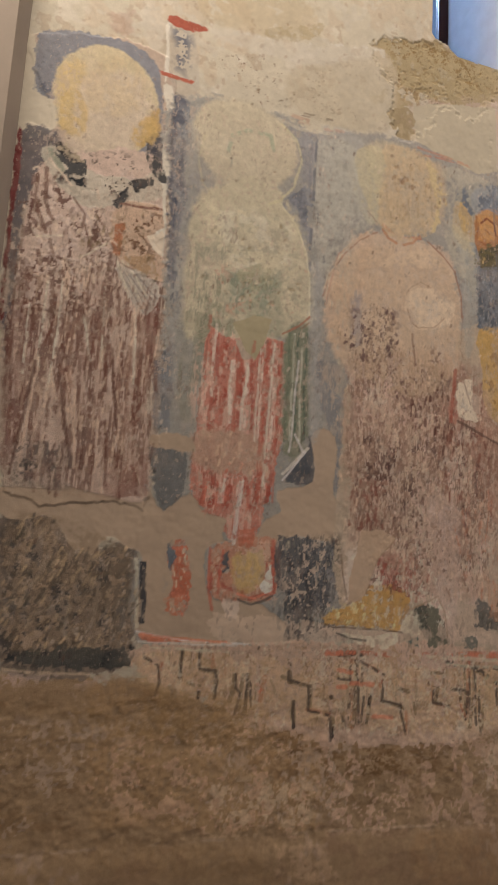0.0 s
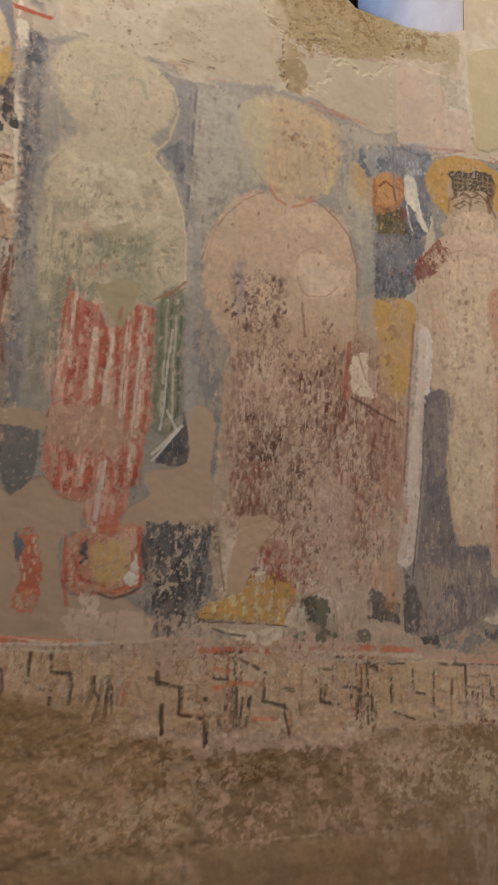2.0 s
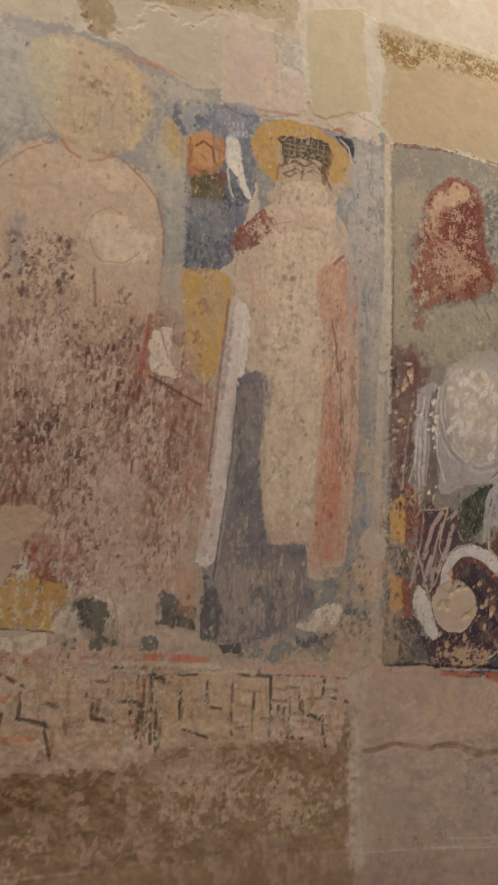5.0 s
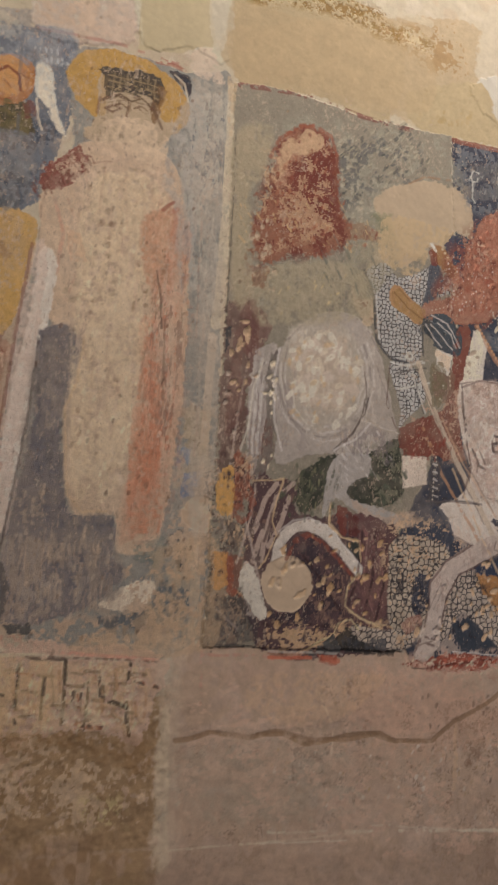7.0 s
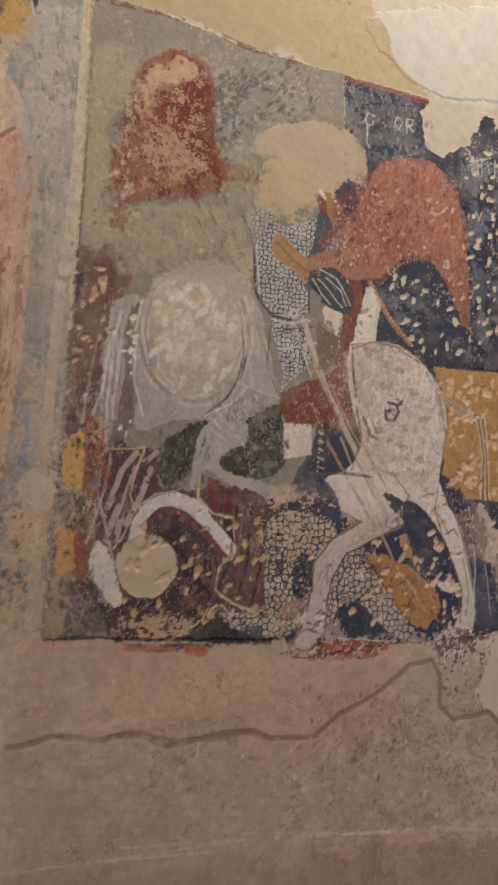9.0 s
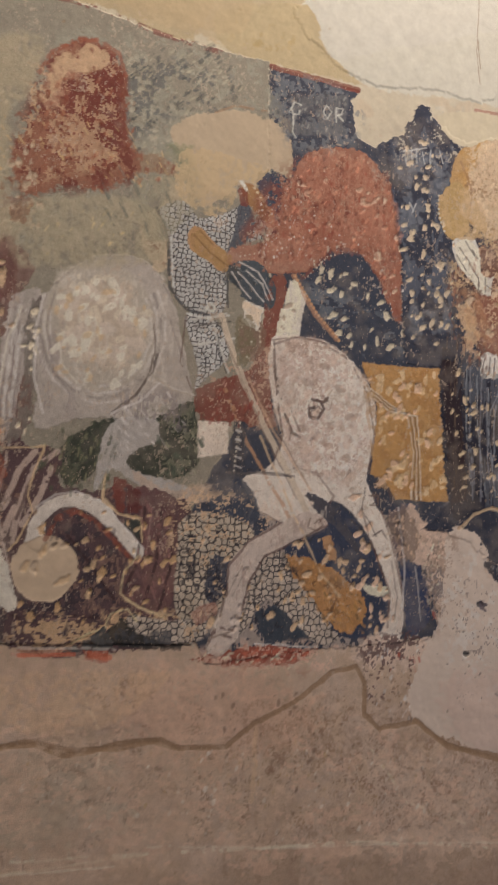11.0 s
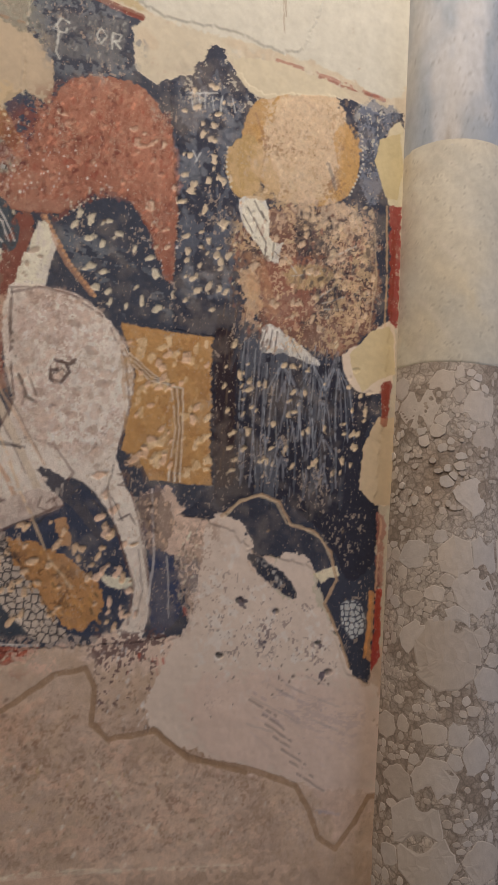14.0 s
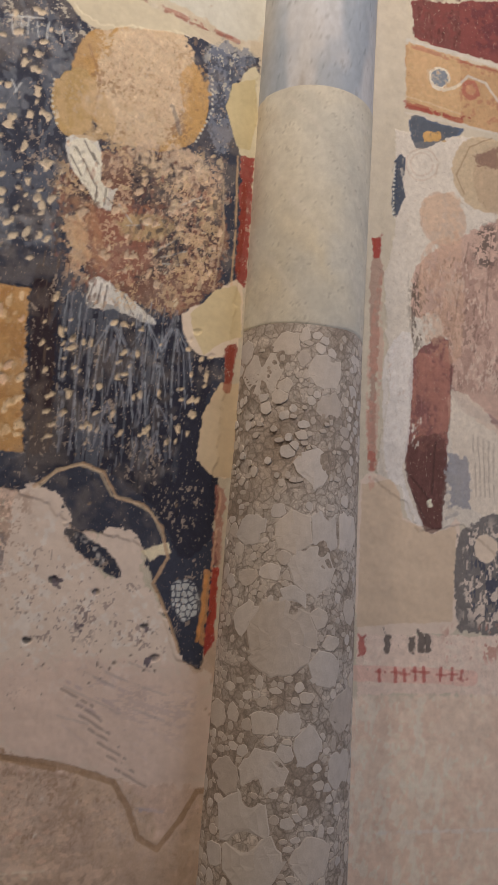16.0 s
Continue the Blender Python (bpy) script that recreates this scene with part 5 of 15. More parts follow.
line((0.738, 0.685, 0.537), 0.0297, [(1.367, 3.000), (1.370, 2.702), (1.367, 2.407), (1.359, 2.264)], op=0.85, part='border')
line((0.807, 0.681, 0.528), 0.0248, [(1.353, 2.228), (1.347, 1.857), (1.348, 1.417)], op=0.6)
line((0.084, 0.085, 0.101), 0.0049, [(1.376, 1.410), (1.422, 1.410)], op=0.6)
wear((0.593, 0.601, 0.543), [(1.180, 2.951), (1.373, 2.992), (1.363, 2.265), (1.271, 2.249)], 0.3, 0.014, 4.0, op=0.6)
wear((0.132, 0.164, 0.220), [(1.191, 2.916), (1.363, 2.969), (1.356, 2.514), (1.271, 2.531)], 0.16, 0.014, 2.0, op=0.6)
wear((0.556, 0.410, 0.297), [(0.956, 2.628), (1.238, 2.669), (1.286, 1.819), (1.004, 1.794)], 0.22, 0.01, 3.0, op=0.5)
wear((0.790, 0.689, 0.570), [(0.956, 2.628), (1.238, 2.669), (1.269, 1.818), (1.004, 1.794)], 0.22, 0.014, 3.0, op=0.5)
line((0.476, 0.267, 0.192), 0.0049, [(1.076, 2.626), (1.103, 2.423), (1.147, 2.228)], op=0.45, broken=0.35)
line((0.460, 0.257, 0.186), 0.0049, [(1.023, 2.647), (1.015, 2.471)], op=0.45, broken=0.35)
line((0.468, 0.262, 0.189), 0.0049, [(1.130, 2.605), (1.150, 2.364)], op=0.45, broken=0.35)
line((0.498, 0.279, 0.201), 0.0049, [(0.973, 2.327), (0.948, 2.192)], op=0.45, broken=0.35)
line((0.479, 0.268, 0.194), 0.0049, [(1.295, 2.646), (1.307, 2.152)], op=0.45, broken=0.35)
line((0.525, 0.294, 0.212), 0.0049, [(1.326, 2.259), (1.323, 1.887)], op=0.45, broken=0.35)
wear((0.610, 0.545, 0.427), [(1.260, 2.045), (1.378, 2.060), (1.372, 1.417), (1.249, 1.431)], 0.4, 0.03, 1.5, op=0.7)
wear((0.652, 0.516, 0.386), [(1.140, 1.653), (1.272, 1.723), (1.374, 1.859), (1.373, 1.402), (0.878, 1.407), (0.875, 1.458), (1.148, 1.474)], 0.5, 0.03, 1.0, op=0.85)
wear((0.489, 0.412, 0.345), [(0.862, 1.637), (1.139, 1.668), (1.149, 1.459), (0.875, 1.448)], 0.4, 0.01, 4.0, op=0.7)
line((0.605, 0.223, 0.138), 0.0099, [(1.162, 2.367), (1.176, 2.132), (1.176, 1.888), (1.166, 1.669)], op=0.6, broken=0.45)
line((0.604, 0.223, 0.138), 0.0083, [(1.183, 2.371), (1.197, 2.135), (1.196, 1.891), (1.186, 1.671)], op=0.6, broken=0.45)
line((0.604, 0.222, 0.138), 0.0115, [(1.212, 2.377), (1.225, 2.140), (1.224, 1.893), (1.212, 1.672)], op=0.6, broken=0.45)
line((0.603, 0.222, 0.138), 0.0066, [(1.241, 2.383), (1.253, 2.144), (1.252, 1.896), (1.239, 1.674)], op=0.6, broken=0.45)
line((0.439, 0.273, 0.199), 0.0049, [(0.954, 2.662), (0.984, 2.567), (0.964, 2.476)], op=0.55, broken=0.3)
line((0.447, 0.278, 0.202), 0.0049, [(0.937, 2.520), (0.956, 2.474)], op=0.55, broken=0.3)
line((0.430, 0.268, 0.195), 0.0049, [(1.200, 2.695), (1.240, 2.596)], op=0.55, broken=0.3)
line((0.428, 0.266, 0.194), 0.0049, [(0.989, 2.638), (1.074, 2.675), (1.163, 2.682)], op=0.55, broken=0.3)
line((0.500, 0.311, 0.227), 0.0049, [(1.062, 2.213), (1.084, 1.957)], op=0.55, broken=0.3)
line((0.515, 0.321, 0.233), 0.0049, [(1.034, 2.110), (1.045, 1.859)], op=0.55, broken=0.3)
pecks((0.315, 0.222, 0.137), [(0.972, 2.633), (1.200, 2.677), (1.217, 2.240), (0.979, 2.230)], 40, 0.007, op=0.65, relief=-0.001)
line((0.165, 0.119, 0.106), 0.0049, [(0.870, 2.178), (0.850, 2.019), (0.832, 1.749), (0.807, 1.648)], op=0.6, broken=0.25)
line((0.134, 0.139, 0.170), 0.0049, [(0.906, 2.105), (0.885, 1.783), (0.865, 1.637)], op=0.6, broken=0.2)
line((0.269, 0.171, 0.127), 0.0049, [(0.966, 2.684), (0.892, 2.576), (0.875, 2.487), (0.876, 2.372)], op=0.5, broken=0.25)
line((0.312, 0.205, 0.151), 0.0049, [(1.180, 2.718), (1.244, 2.597), (1.274, 2.389), (1.275, 2.147)], op=0.5, broken=0.3)
border_band = panel('painted meander border band in faded black and red')
fill((0.700, 0.537, 0.422), [(-0.253, 1.413), (0.155, 1.421), (0.800, 1.419), (0.799, 1.172), (0.297, 1.150), (0.166, 1.183), (0.040, 1.222), (-0.241, 1.344)], part='band_ground', fray=0.015, relief=0.0)
fill((0.731, 0.563, 0.458), [(0.489, 1.413), (0.879, 1.400), (1.268, 1.364), (1.264, 1.255), (1.227, 1.149), (1.115, 1.182), (0.936, 1.184), (0.733, 1.169), (0.584, 1.166), (0.512, 1.195)], part='band_ground', fray=0.012, relief=0.0)
wear((0.604, 0.433, 0.275), [(-0.245, 1.399), (0.796, 1.419), (0.796, 1.188), (0.165, 1.198), (-0.169, 1.302)], 0.35, 0.02, 1, op=0.7)
wear((0.610, 0.437, 0.287), [(0.493, 1.376), (1.260, 1.357), (1.227, 1.170), (0.510, 1.206)], 0.3, 0.02, 1, op=0.7)
line((0.604, 0.227, 0.151), 0.0132, [(0.254, 1.400), (0.443, 1.396)], op=0.8, broken=0.3, part='stripe')
line((0.646, 0.298, 0.215), 0.0149, [(0.551, 1.398), (0.800, 1.386)], op=0.7, broken=0.4, part='stripe')
line((0.642, 0.277, 0.205), 0.0198, [(0.562, 1.398), (0.741, 1.394), (0.922, 1.403)], op=0.6, broken=0.4, part='stripe')
line((0.848, 0.475, 0.369), 0.0099, [(1.028, 1.372), (1.265, 1.351)], op=0.7, broken=0.3, part='stripe')
line((0.055, 0.047, 0.046), 0.0066, [(0.550, 1.378), (0.678, 1.367), (0.839, 1.367), (0.924, 1.370)], op=0.8, broken=0.35)
line((0.055, 0.048, 0.046), 0.0049, [(0.924, 1.365), (1.138, 1.355), (1.260, 1.348)], op=0.6, broken=0.4)
line((0.494, 0.199, 0.137), 0.0099, [(-0.194, 1.365), (-0.198, 1.330)], op=0.95, broken=0.18, part='fret')
line((0.055, 0.047, 0.046), 0.0111, [(-0.144, 1.394), (-0.145, 1.330)], op=0.95, broken=0.18, part='fret')
line((0.056, 0.048, 0.047), 0.0122, [(-0.089, 1.352), (-0.051, 1.345), (-0.052, 1.280)], op=0.95, broken=0.18, part='fret')
line((0.056, 0.048, 0.047), 0.0099, [(-0.120, 1.316), (-0.095, 1.309), (-0.096, 1.280)], op=0.95, broken=0.18, part='fret')
line((0.490, 0.197, 0.136), 0.0111, [(-0.067, 1.388), (-0.060, 1.352)], op=0.95, broken=0.18, part='fret')
line((0.056, 0.048, 0.047), 0.0122, [(-0.003, 1.338), (-0.003, 1.316), (-0.011, 1.273)], op=0.95, broken=0.18, part='fret')
line((0.057, 0.049, 0.047), 0.0099, [(0.019, 1.338), (0.012, 1.244)], op=0.95, broken=0.18, part='fret')
line((0.057, 0.049, 0.047), 0.0111, [(0.037, 1.338), (0.027, 1.236)], op=0.95, broken=0.18, part='fret')
line((0.502, 0.202, 0.140), 0.0122, [(0.080, 1.331), (0.071, 1.272)], op=0.95, broken=0.18, part='fret')
line((0.055, 0.048, 0.046), 0.0099, [(0.127, 1.331), (0.151, 1.323), (0.144, 1.391)], op=0.95, broken=0.18, part='fret')
line((0.056, 0.049, 0.047), 0.0111, [(0.147, 1.319), (0.208, 1.308), (0.208, 1.249)], op=0.95, broken=0.18, part='fret')
line((0.058, 0.050, 0.048), 0.0122, [(0.162, 1.264), (0.168, 1.200)], op=0.95, broken=0.18, part='fret')
line((0.515, 0.207, 0.143), 0.0099, [(0.203, 1.244), (0.269, 1.233)], op=0.95, broken=0.18, part='fret')
line((0.057, 0.049, 0.048), 0.0111, [(0.267, 1.278), (0.300, 1.273), (0.312, 1.195)], op=0.95, broken=0.18, part='fret')
line((0.054, 0.047, 0.046), 0.0122, [(0.288, 1.393), (0.356, 1.391)], op=0.95, broken=0.18, part='fret')
line((0.056, 0.048, 0.047), 0.0099, [(0.290, 1.331), (0.344, 1.324)], op=0.95, broken=0.18, part='fret')
line((0.505, 0.203, 0.141), 0.0111, [(0.325, 1.378), (0.335, 1.194)], op=0.95, broken=0.18, part='fret')
line((0.056, 0.049, 0.047), 0.0122, [(0.342, 1.394), (0.341, 1.202)], op=0.95, broken=0.18, part='fret')
line((0.055, 0.048, 0.046), 0.0099, [(0.360, 1.379), (0.359, 1.301)], op=0.95, broken=0.18, part='fret')
line((0.058, 0.050, 0.049), 0.0111, [(0.277, 1.233), (0.276, 1.173)], op=0.95, broken=0.18, part='fret')
line((0.495, 0.199, 0.138), 0.0122, [(0.356, 1.375), (0.418, 1.340), (0.414, 1.309)], op=0.95, broken=0.18, part='fret')
line((0.057, 0.049, 0.048), 0.0099, [(0.420, 1.270), (0.491, 1.246)], op=0.95, broken=0.18, part='fret')
line((0.057, 0.049, 0.048), 0.0111, [(0.385, 1.285), (0.378, 1.209)], op=0.95, broken=0.18, part='fret')
line((0.056, 0.049, 0.047), 0.0122, [(0.472, 1.301), (0.502, 1.293)], op=0.95, broken=0.18, part='fret')
line((0.521, 0.209, 0.145), 0.0099, [(0.500, 1.238), (0.497, 1.176)], op=0.95, broken=0.18, part='fret')
line((0.055, 0.047, 0.046), 0.0111, [(0.560, 1.382), (0.643, 1.380)], op=0.95, broken=0.18, part='fret')
line((0.057, 0.049, 0.047), 0.0122, [(0.570, 1.317), (0.598, 1.310), (0.593, 1.262), (0.635, 1.254)], op=0.95, broken=0.18, part='fret')
line((0.057, 0.049, 0.048), 0.0099, [(0.644, 1.302), (0.693, 1.294), (0.686, 1.221)], op=0.95, broken=0.18, part='fret')
line((0.501, 0.202, 0.140), 0.0111, [(0.700, 1.384), (0.693, 1.229)], op=0.95, broken=0.18, part='fret')
line((0.055, 0.048, 0.046), 0.0122, [(0.719, 1.360), (0.796, 1.319)], op=0.95, broken=0.18, part='fret')
line((0.058, 0.050, 0.048), 0.0099, [(0.716, 1.270), (0.705, 1.189)], op=0.95, broken=0.18, part='fret')
line((0.058, 0.050, 0.049), 0.0111, [(0.750, 1.253), (0.742, 1.173)], op=0.95, broken=0.18, part='fret')
line((0.505, 0.203, 0.141), 0.0066, [(0.546, 1.320), (0.575, 1.313), (0.583, 1.261), (0.619, 1.252)], op=0.95, broken=0.18, part='fret')
line((0.055, 0.048, 0.046), 0.0078, [(0.567, 1.344), (0.614, 1.347)], op=0.95, broken=0.18, part='fret')
line((0.057, 0.049, 0.047), 0.0089, [(0.643, 1.301), (0.671, 1.295), (0.674, 1.266)], op=0.95, broken=0.18, part='fret')
line((0.057, 0.049, 0.047), 0.0066, [(0.685, 1.362), (0.690, 1.221)], op=0.95, broken=0.18, part='fret')
line((0.500, 0.201, 0.139), 0.0078, [(0.704, 1.361), (0.696, 1.272)], op=0.95, broken=0.18, part='fret')
line((0.056, 0.048, 0.047), 0.0089, [(0.724, 1.361), (0.794, 1.314), (0.794, 1.262)], op=0.95, broken=0.18, part='fret')
line((0.057, 0.049, 0.048), 0.0066, [(0.705, 1.271), (0.738, 1.268)], op=0.95, broken=0.18, part='fret')
line((0.058, 0.050, 0.048), 0.0078, [(0.736, 1.296), (0.739, 1.194)], op=0.95, broken=0.18, part='fret')
line((0.515, 0.207, 0.144), 0.0089, [(0.675, 1.253), (0.693, 1.215)], op=0.95, broken=0.18, part='fret')
line((0.058, 0.050, 0.049), 0.0066, [(0.805, 1.229), (0.871, 1.210)], op=0.95, broken=0.18, part='fret')
line((0.056, 0.048, 0.047), 0.0078, [(0.865, 1.346), (0.866, 1.282), (0.902, 1.276)], op=0.95, broken=0.18, part='fret')
line((0.057, 0.049, 0.047), 0.0089, [(0.933, 1.345), (0.933, 1.237)], op=0.95, broken=0.18, part='fret')
line((0.498, 0.200, 0.139), 0.0066, [(0.927, 1.325), (0.964, 1.320)], op=0.95, broken=0.18, part='fret')
line((0.057, 0.049, 0.048), 0.0078, [(0.989, 1.317), (0.992, 1.221)], op=0.95, broken=0.18, part='fret')
line((0.057, 0.049, 0.047), 0.0089, [(1.037, 1.351), (1.041, 1.206)], op=0.95, broken=0.18, part='fret')
line((0.057, 0.049, 0.047), 0.0066, [(1.064, 1.281), (1.094, 1.301)], op=0.95, broken=0.18, part='fret')
line((0.518, 0.208, 0.144), 0.0078, [(1.072, 1.274), (1.076, 1.198), (1.133, 1.191)], op=0.95, broken=0.18, part='fret')
line((0.057, 0.049, 0.048), 0.0089, [(1.128, 1.294), (1.133, 1.258), (1.191, 1.240)], op=0.95, broken=0.18, part='fret')
line((0.058, 0.050, 0.048), 0.0066, [(1.094, 1.287), (1.093, 1.190)], op=0.95, broken=0.18, part='fret')
line((0.058, 0.050, 0.049), 0.0078, [(1.191, 1.250), (1.202, 1.171)], op=0.95, broken=0.18, part='fret')
line((0.504, 0.203, 0.140), 0.0089, [(1.221, 1.299), (1.268, 1.284)], op=0.95, broken=0.18, part='fret')
line((0.056, 0.048, 0.047), 0.0066, [(1.195, 1.343), (1.189, 1.300)], op=0.95, broken=0.18, part='fret')
line((0.058, 0.050, 0.048), 0.0078, [(0.522, 1.260), (0.529, 1.229)], op=0.95, broken=0.18, part='fret')
line((0.496, 0.251, 0.174), 0.0049, [(-0.227, 1.386), (-0.217, 1.358)], op=0.7, broken=0.22, part='fret')
line((0.197, 0.148, 0.121), 0.0066, [(-0.176, 1.400), (-0.175, 1.351)], op=0.7, broken=0.22, part='fret')
line((0.197, 0.148, 0.121), 0.0049, [(-0.118, 1.394), (-0.119, 1.358)], op=0.7, broken=0.22, part='fret')
line((0.499, 0.252, 0.175), 0.0066, [(-0.038, 1.403), (-0.029, 1.337), (-0.050, 1.330)], op=0.7, broken=0.22, part='fret')
line((0.203, 0.153, 0.124), 0.0049, [(0.057, 1.338), (0.054, 1.258)], op=0.7, broken=0.22, part='fret')
line((0.202, 0.152, 0.124), 0.0066, [(0.096, 1.323), (0.114, 1.286)], op=0.7, broken=0.22, part='fret')
line((0.499, 0.252, 0.175), 0.0049, [(0.173, 1.376), (0.198, 1.361), (0.191, 1.331)], op=0.7, broken=0.22, part='fret')
line((0.203, 0.153, 0.124), 0.0066, [(0.224, 1.316), (0.249, 1.308), (0.243, 1.256)], op=0.7, broken=0.22, part='fret')
line((0.205, 0.154, 0.125), 0.0049, [(0.314, 1.309), (0.320, 1.240)], op=0.7, broken=0.22, part='fret')
line((0.509, 0.257, 0.178), 0.0066, [(0.375, 1.309), (0.396, 1.301)], op=0.7, broken=0.22, part='fret')
line((0.203, 0.152, 0.124), 0.0049, [(0.444, 1.332), (0.464, 1.270)], op=0.7, broken=0.22, part='fret')
line((0.204, 0.153, 0.125), 0.0066, [(0.525, 1.333), (0.532, 1.238)], op=0.7, broken=0.22, part='fret')
line((0.499, 0.252, 0.175), 0.0049, [(0.542, 1.365), (0.570, 1.350)], op=0.7, broken=0.22, part='fret')
line((0.201, 0.151, 0.123), 0.0066, [(0.616, 1.366), (0.615, 1.286)], op=0.7, broken=0.22, part='fret')
line((0.200, 0.151, 0.123), 0.0049, [(0.662, 1.351), (0.666, 1.310)], op=0.7, broken=0.22, part='fret')
line((0.509, 0.257, 0.178), 0.0066, [(0.777, 1.352), (0.769, 1.253)], op=0.7, broken=0.22, part='fret')
line((0.504, 0.255, 0.176), 0.0049, [(0.524, 1.357), (0.526, 1.302)], op=0.7, broken=0.22, part='fret')
line((0.202, 0.152, 0.124), 0.0066, [(0.593, 1.331), (0.600, 1.287)], op=0.7, broken=0.22, part='fret')
line((0.200, 0.150, 0.122), 0.0049, [(0.621, 1.362), (0.629, 1.318)], op=0.7, broken=0.22, part='fret')
line((0.505, 0.255, 0.177), 0.0066, [(0.652, 1.343), (0.652, 1.311)], op=0.7, broken=0.22, part='fret')
line((0.205, 0.154, 0.125), 0.0049, [(0.755, 1.308), (0.759, 1.231)], op=0.7, broken=0.22, part='fret')
line((0.201, 0.151, 0.123), 0.0066, [(0.765, 1.341), (0.772, 1.308)], op=0.7, broken=0.22, part='fret')
line((0.511, 0.258, 0.179), 0.0049, [(0.820, 1.340), (0.831, 1.241)], op=0.7, broken=0.22, part='fret')
line((0.201, 0.151, 0.123), 0.0066, [(0.842, 1.326), (0.884, 1.316)], op=0.7, broken=0.22, part='fret')
line((0.207, 0.155, 0.126), 0.0049, [(0.889, 1.252), (0.925, 1.248)], op=0.7, broken=0.22, part='fret')
line((0.519, 0.262, 0.182), 0.0066, [(0.958, 1.290), (0.966, 1.216)], op=0.7, broken=0.22, part='fret')
line((0.204, 0.153, 0.125), 0.0049, [(1.007, 1.338), (1.018, 1.234)], op=0.7, broken=0.22, part='fret')
line((0.201, 0.151, 0.123), 0.0066, [(1.049, 1.323), (1.077, 1.318)], op=0.7, broken=0.22, part='fret')
line((0.506, 0.256, 0.177), 0.0049, [(1.107, 1.336), (1.112, 1.301)], op=0.7, broken=0.22, part='fret')
line((0.203, 0.153, 0.124), 0.0066, [(1.156, 1.322), (1.161, 1.272)], op=0.7, broken=0.22, part='fret')
line((0.209, 0.158, 0.128), 0.0049, [(1.152, 1.230), (1.177, 1.201)], op=0.7, broken=0.22, part='fret')
line((0.521, 0.263, 0.182), 0.0066, [(1.239, 1.270), (1.238, 1.213)], op=0.7, broken=0.22, part='fret')
wear((0.320, 0.208, 0.137), [(-0.245, 1.399), (0.796, 1.419), (0.796, 1.172), (0.165, 1.198), (-0.169, 1.302)], 0.14, 0.012, 1.4, op=0.6)
wear((0.860, 0.801, 0.650), [(-0.245, 1.399), (0.796, 1.419), (0.796, 1.172), (0.166, 1.183), (-0.168, 1.288)], 0.2, 0.016, 1.2, op=0.6)
wear((0.860, 0.806, 0.654), [(0.493, 1.376), (1.260, 1.357), (1.227, 1.163), (0.511, 1.200)], 0.2, 0.016, 1.2, op=0.6)
line((0.054, 0.047, 0.046), 0.0049, [(-0.238, 1.399), (-0.238, 1.383)], op=0.6, broken=0.4)
line((0.054, 0.047, 0.046), 0.0049, [(-0.215, 1.400), (-0.215, 1.383)], op=0.6, broken=0.4)
line((0.054, 0.047, 0.046), 0.0049, [(-0.191, 1.401), (-0.191, 1.383)], op=0.6, broken=0.4)
line((0.054, 0.047, 0.046), 0.0049, [(-0.167, 1.402), (-0.167, 1.384)], op=0.6, broken=0.4)
line((0.054, 0.047, 0.046), 0.0049, [(-0.143, 1.403), (-0.143, 1.384)], op=0.6, broken=0.4)
line((0.054, 0.047, 0.046), 0.0049, [(-0.119, 1.404), (-0.119, 1.384)], op=0.6, broken=0.4)
line((0.054, 0.047, 0.045), 0.0049, [(-0.094, 1.405), (-0.094, 1.384)], op=0.6, broken=0.4)
line((0.054, 0.047, 0.045), 0.0049, [(-0.069, 1.406), (-0.069, 1.385)], op=0.6, broken=0.4)
line((0.054, 0.047, 0.045), 0.0049, [(-0.044, 1.407), (-0.044, 1.385)], op=0.6, broken=0.4)
line((0.054, 0.047, 0.045), 0.0049, [(-0.019, 1.408), (-0.019, 1.385)], op=0.6, broken=0.4)
line((0.054, 0.047, 0.045), 0.0049, [(0.007, 1.409), (0.007, 1.386)], op=0.6, broken=0.4)
line((0.054, 0.047, 0.045), 0.0049, [(0.033, 1.410), (0.033, 1.386)], op=0.6, broken=0.4)
line((0.054, 0.047, 0.045), 0.0049, [(0.059, 1.411), (0.059, 1.387)], op=0.6, broken=0.4)
line((0.054, 0.047, 0.045), 0.0049, [(0.085, 1.413), (0.085, 1.387)], op=0.6, broken=0.4)
line((0.056, 0.048, 0.046), 0.0049, [(0.289, 1.362), (0.287, 1.316)], op=0.5, broken=0.5)
line((0.317, 0.190, 0.147), 0.0049, [(0.317, 1.362), (0.318, 1.260)], op=0.5, broken=0.5)
line((0.056, 0.048, 0.047), 0.0049, [(0.346, 1.363), (0.346, 1.264)], op=0.5, broken=0.5)
line((0.316, 0.190, 0.146), 0.0049, [(0.376, 1.363), (0.375, 1.269)], op=0.5, broken=0.5)
line((0.056, 0.048, 0.047), 0.0049, [(0.405, 1.364), (0.404, 1.273)], op=0.5, broken=0.5)
line((0.316, 0.190, 0.146), 0.0049, [(0.435, 1.364), (0.434, 1.278)], op=0.5, broken=0.5)
line((0.056, 0.048, 0.047), 0.0049, [(0.465, 1.364), (0.463, 1.282)], op=0.5, broken=0.5)
line((0.315, 0.189, 0.146), 0.0049, [(0.495, 1.365), (0.493, 1.287)], op=0.5, broken=0.5)
line((0.056, 0.048, 0.047), 0.0049, [(0.526, 1.365), (0.524, 1.292)], op=0.5, broken=0.5)
line((0.315, 0.189, 0.145), 0.0049, [(0.557, 1.365), (0.554, 1.297)], op=0.5, broken=0.5)
line((0.056, 0.048, 0.047), 0.0049, [(0.588, 1.366), (0.585, 1.302)], op=0.5, broken=0.5)
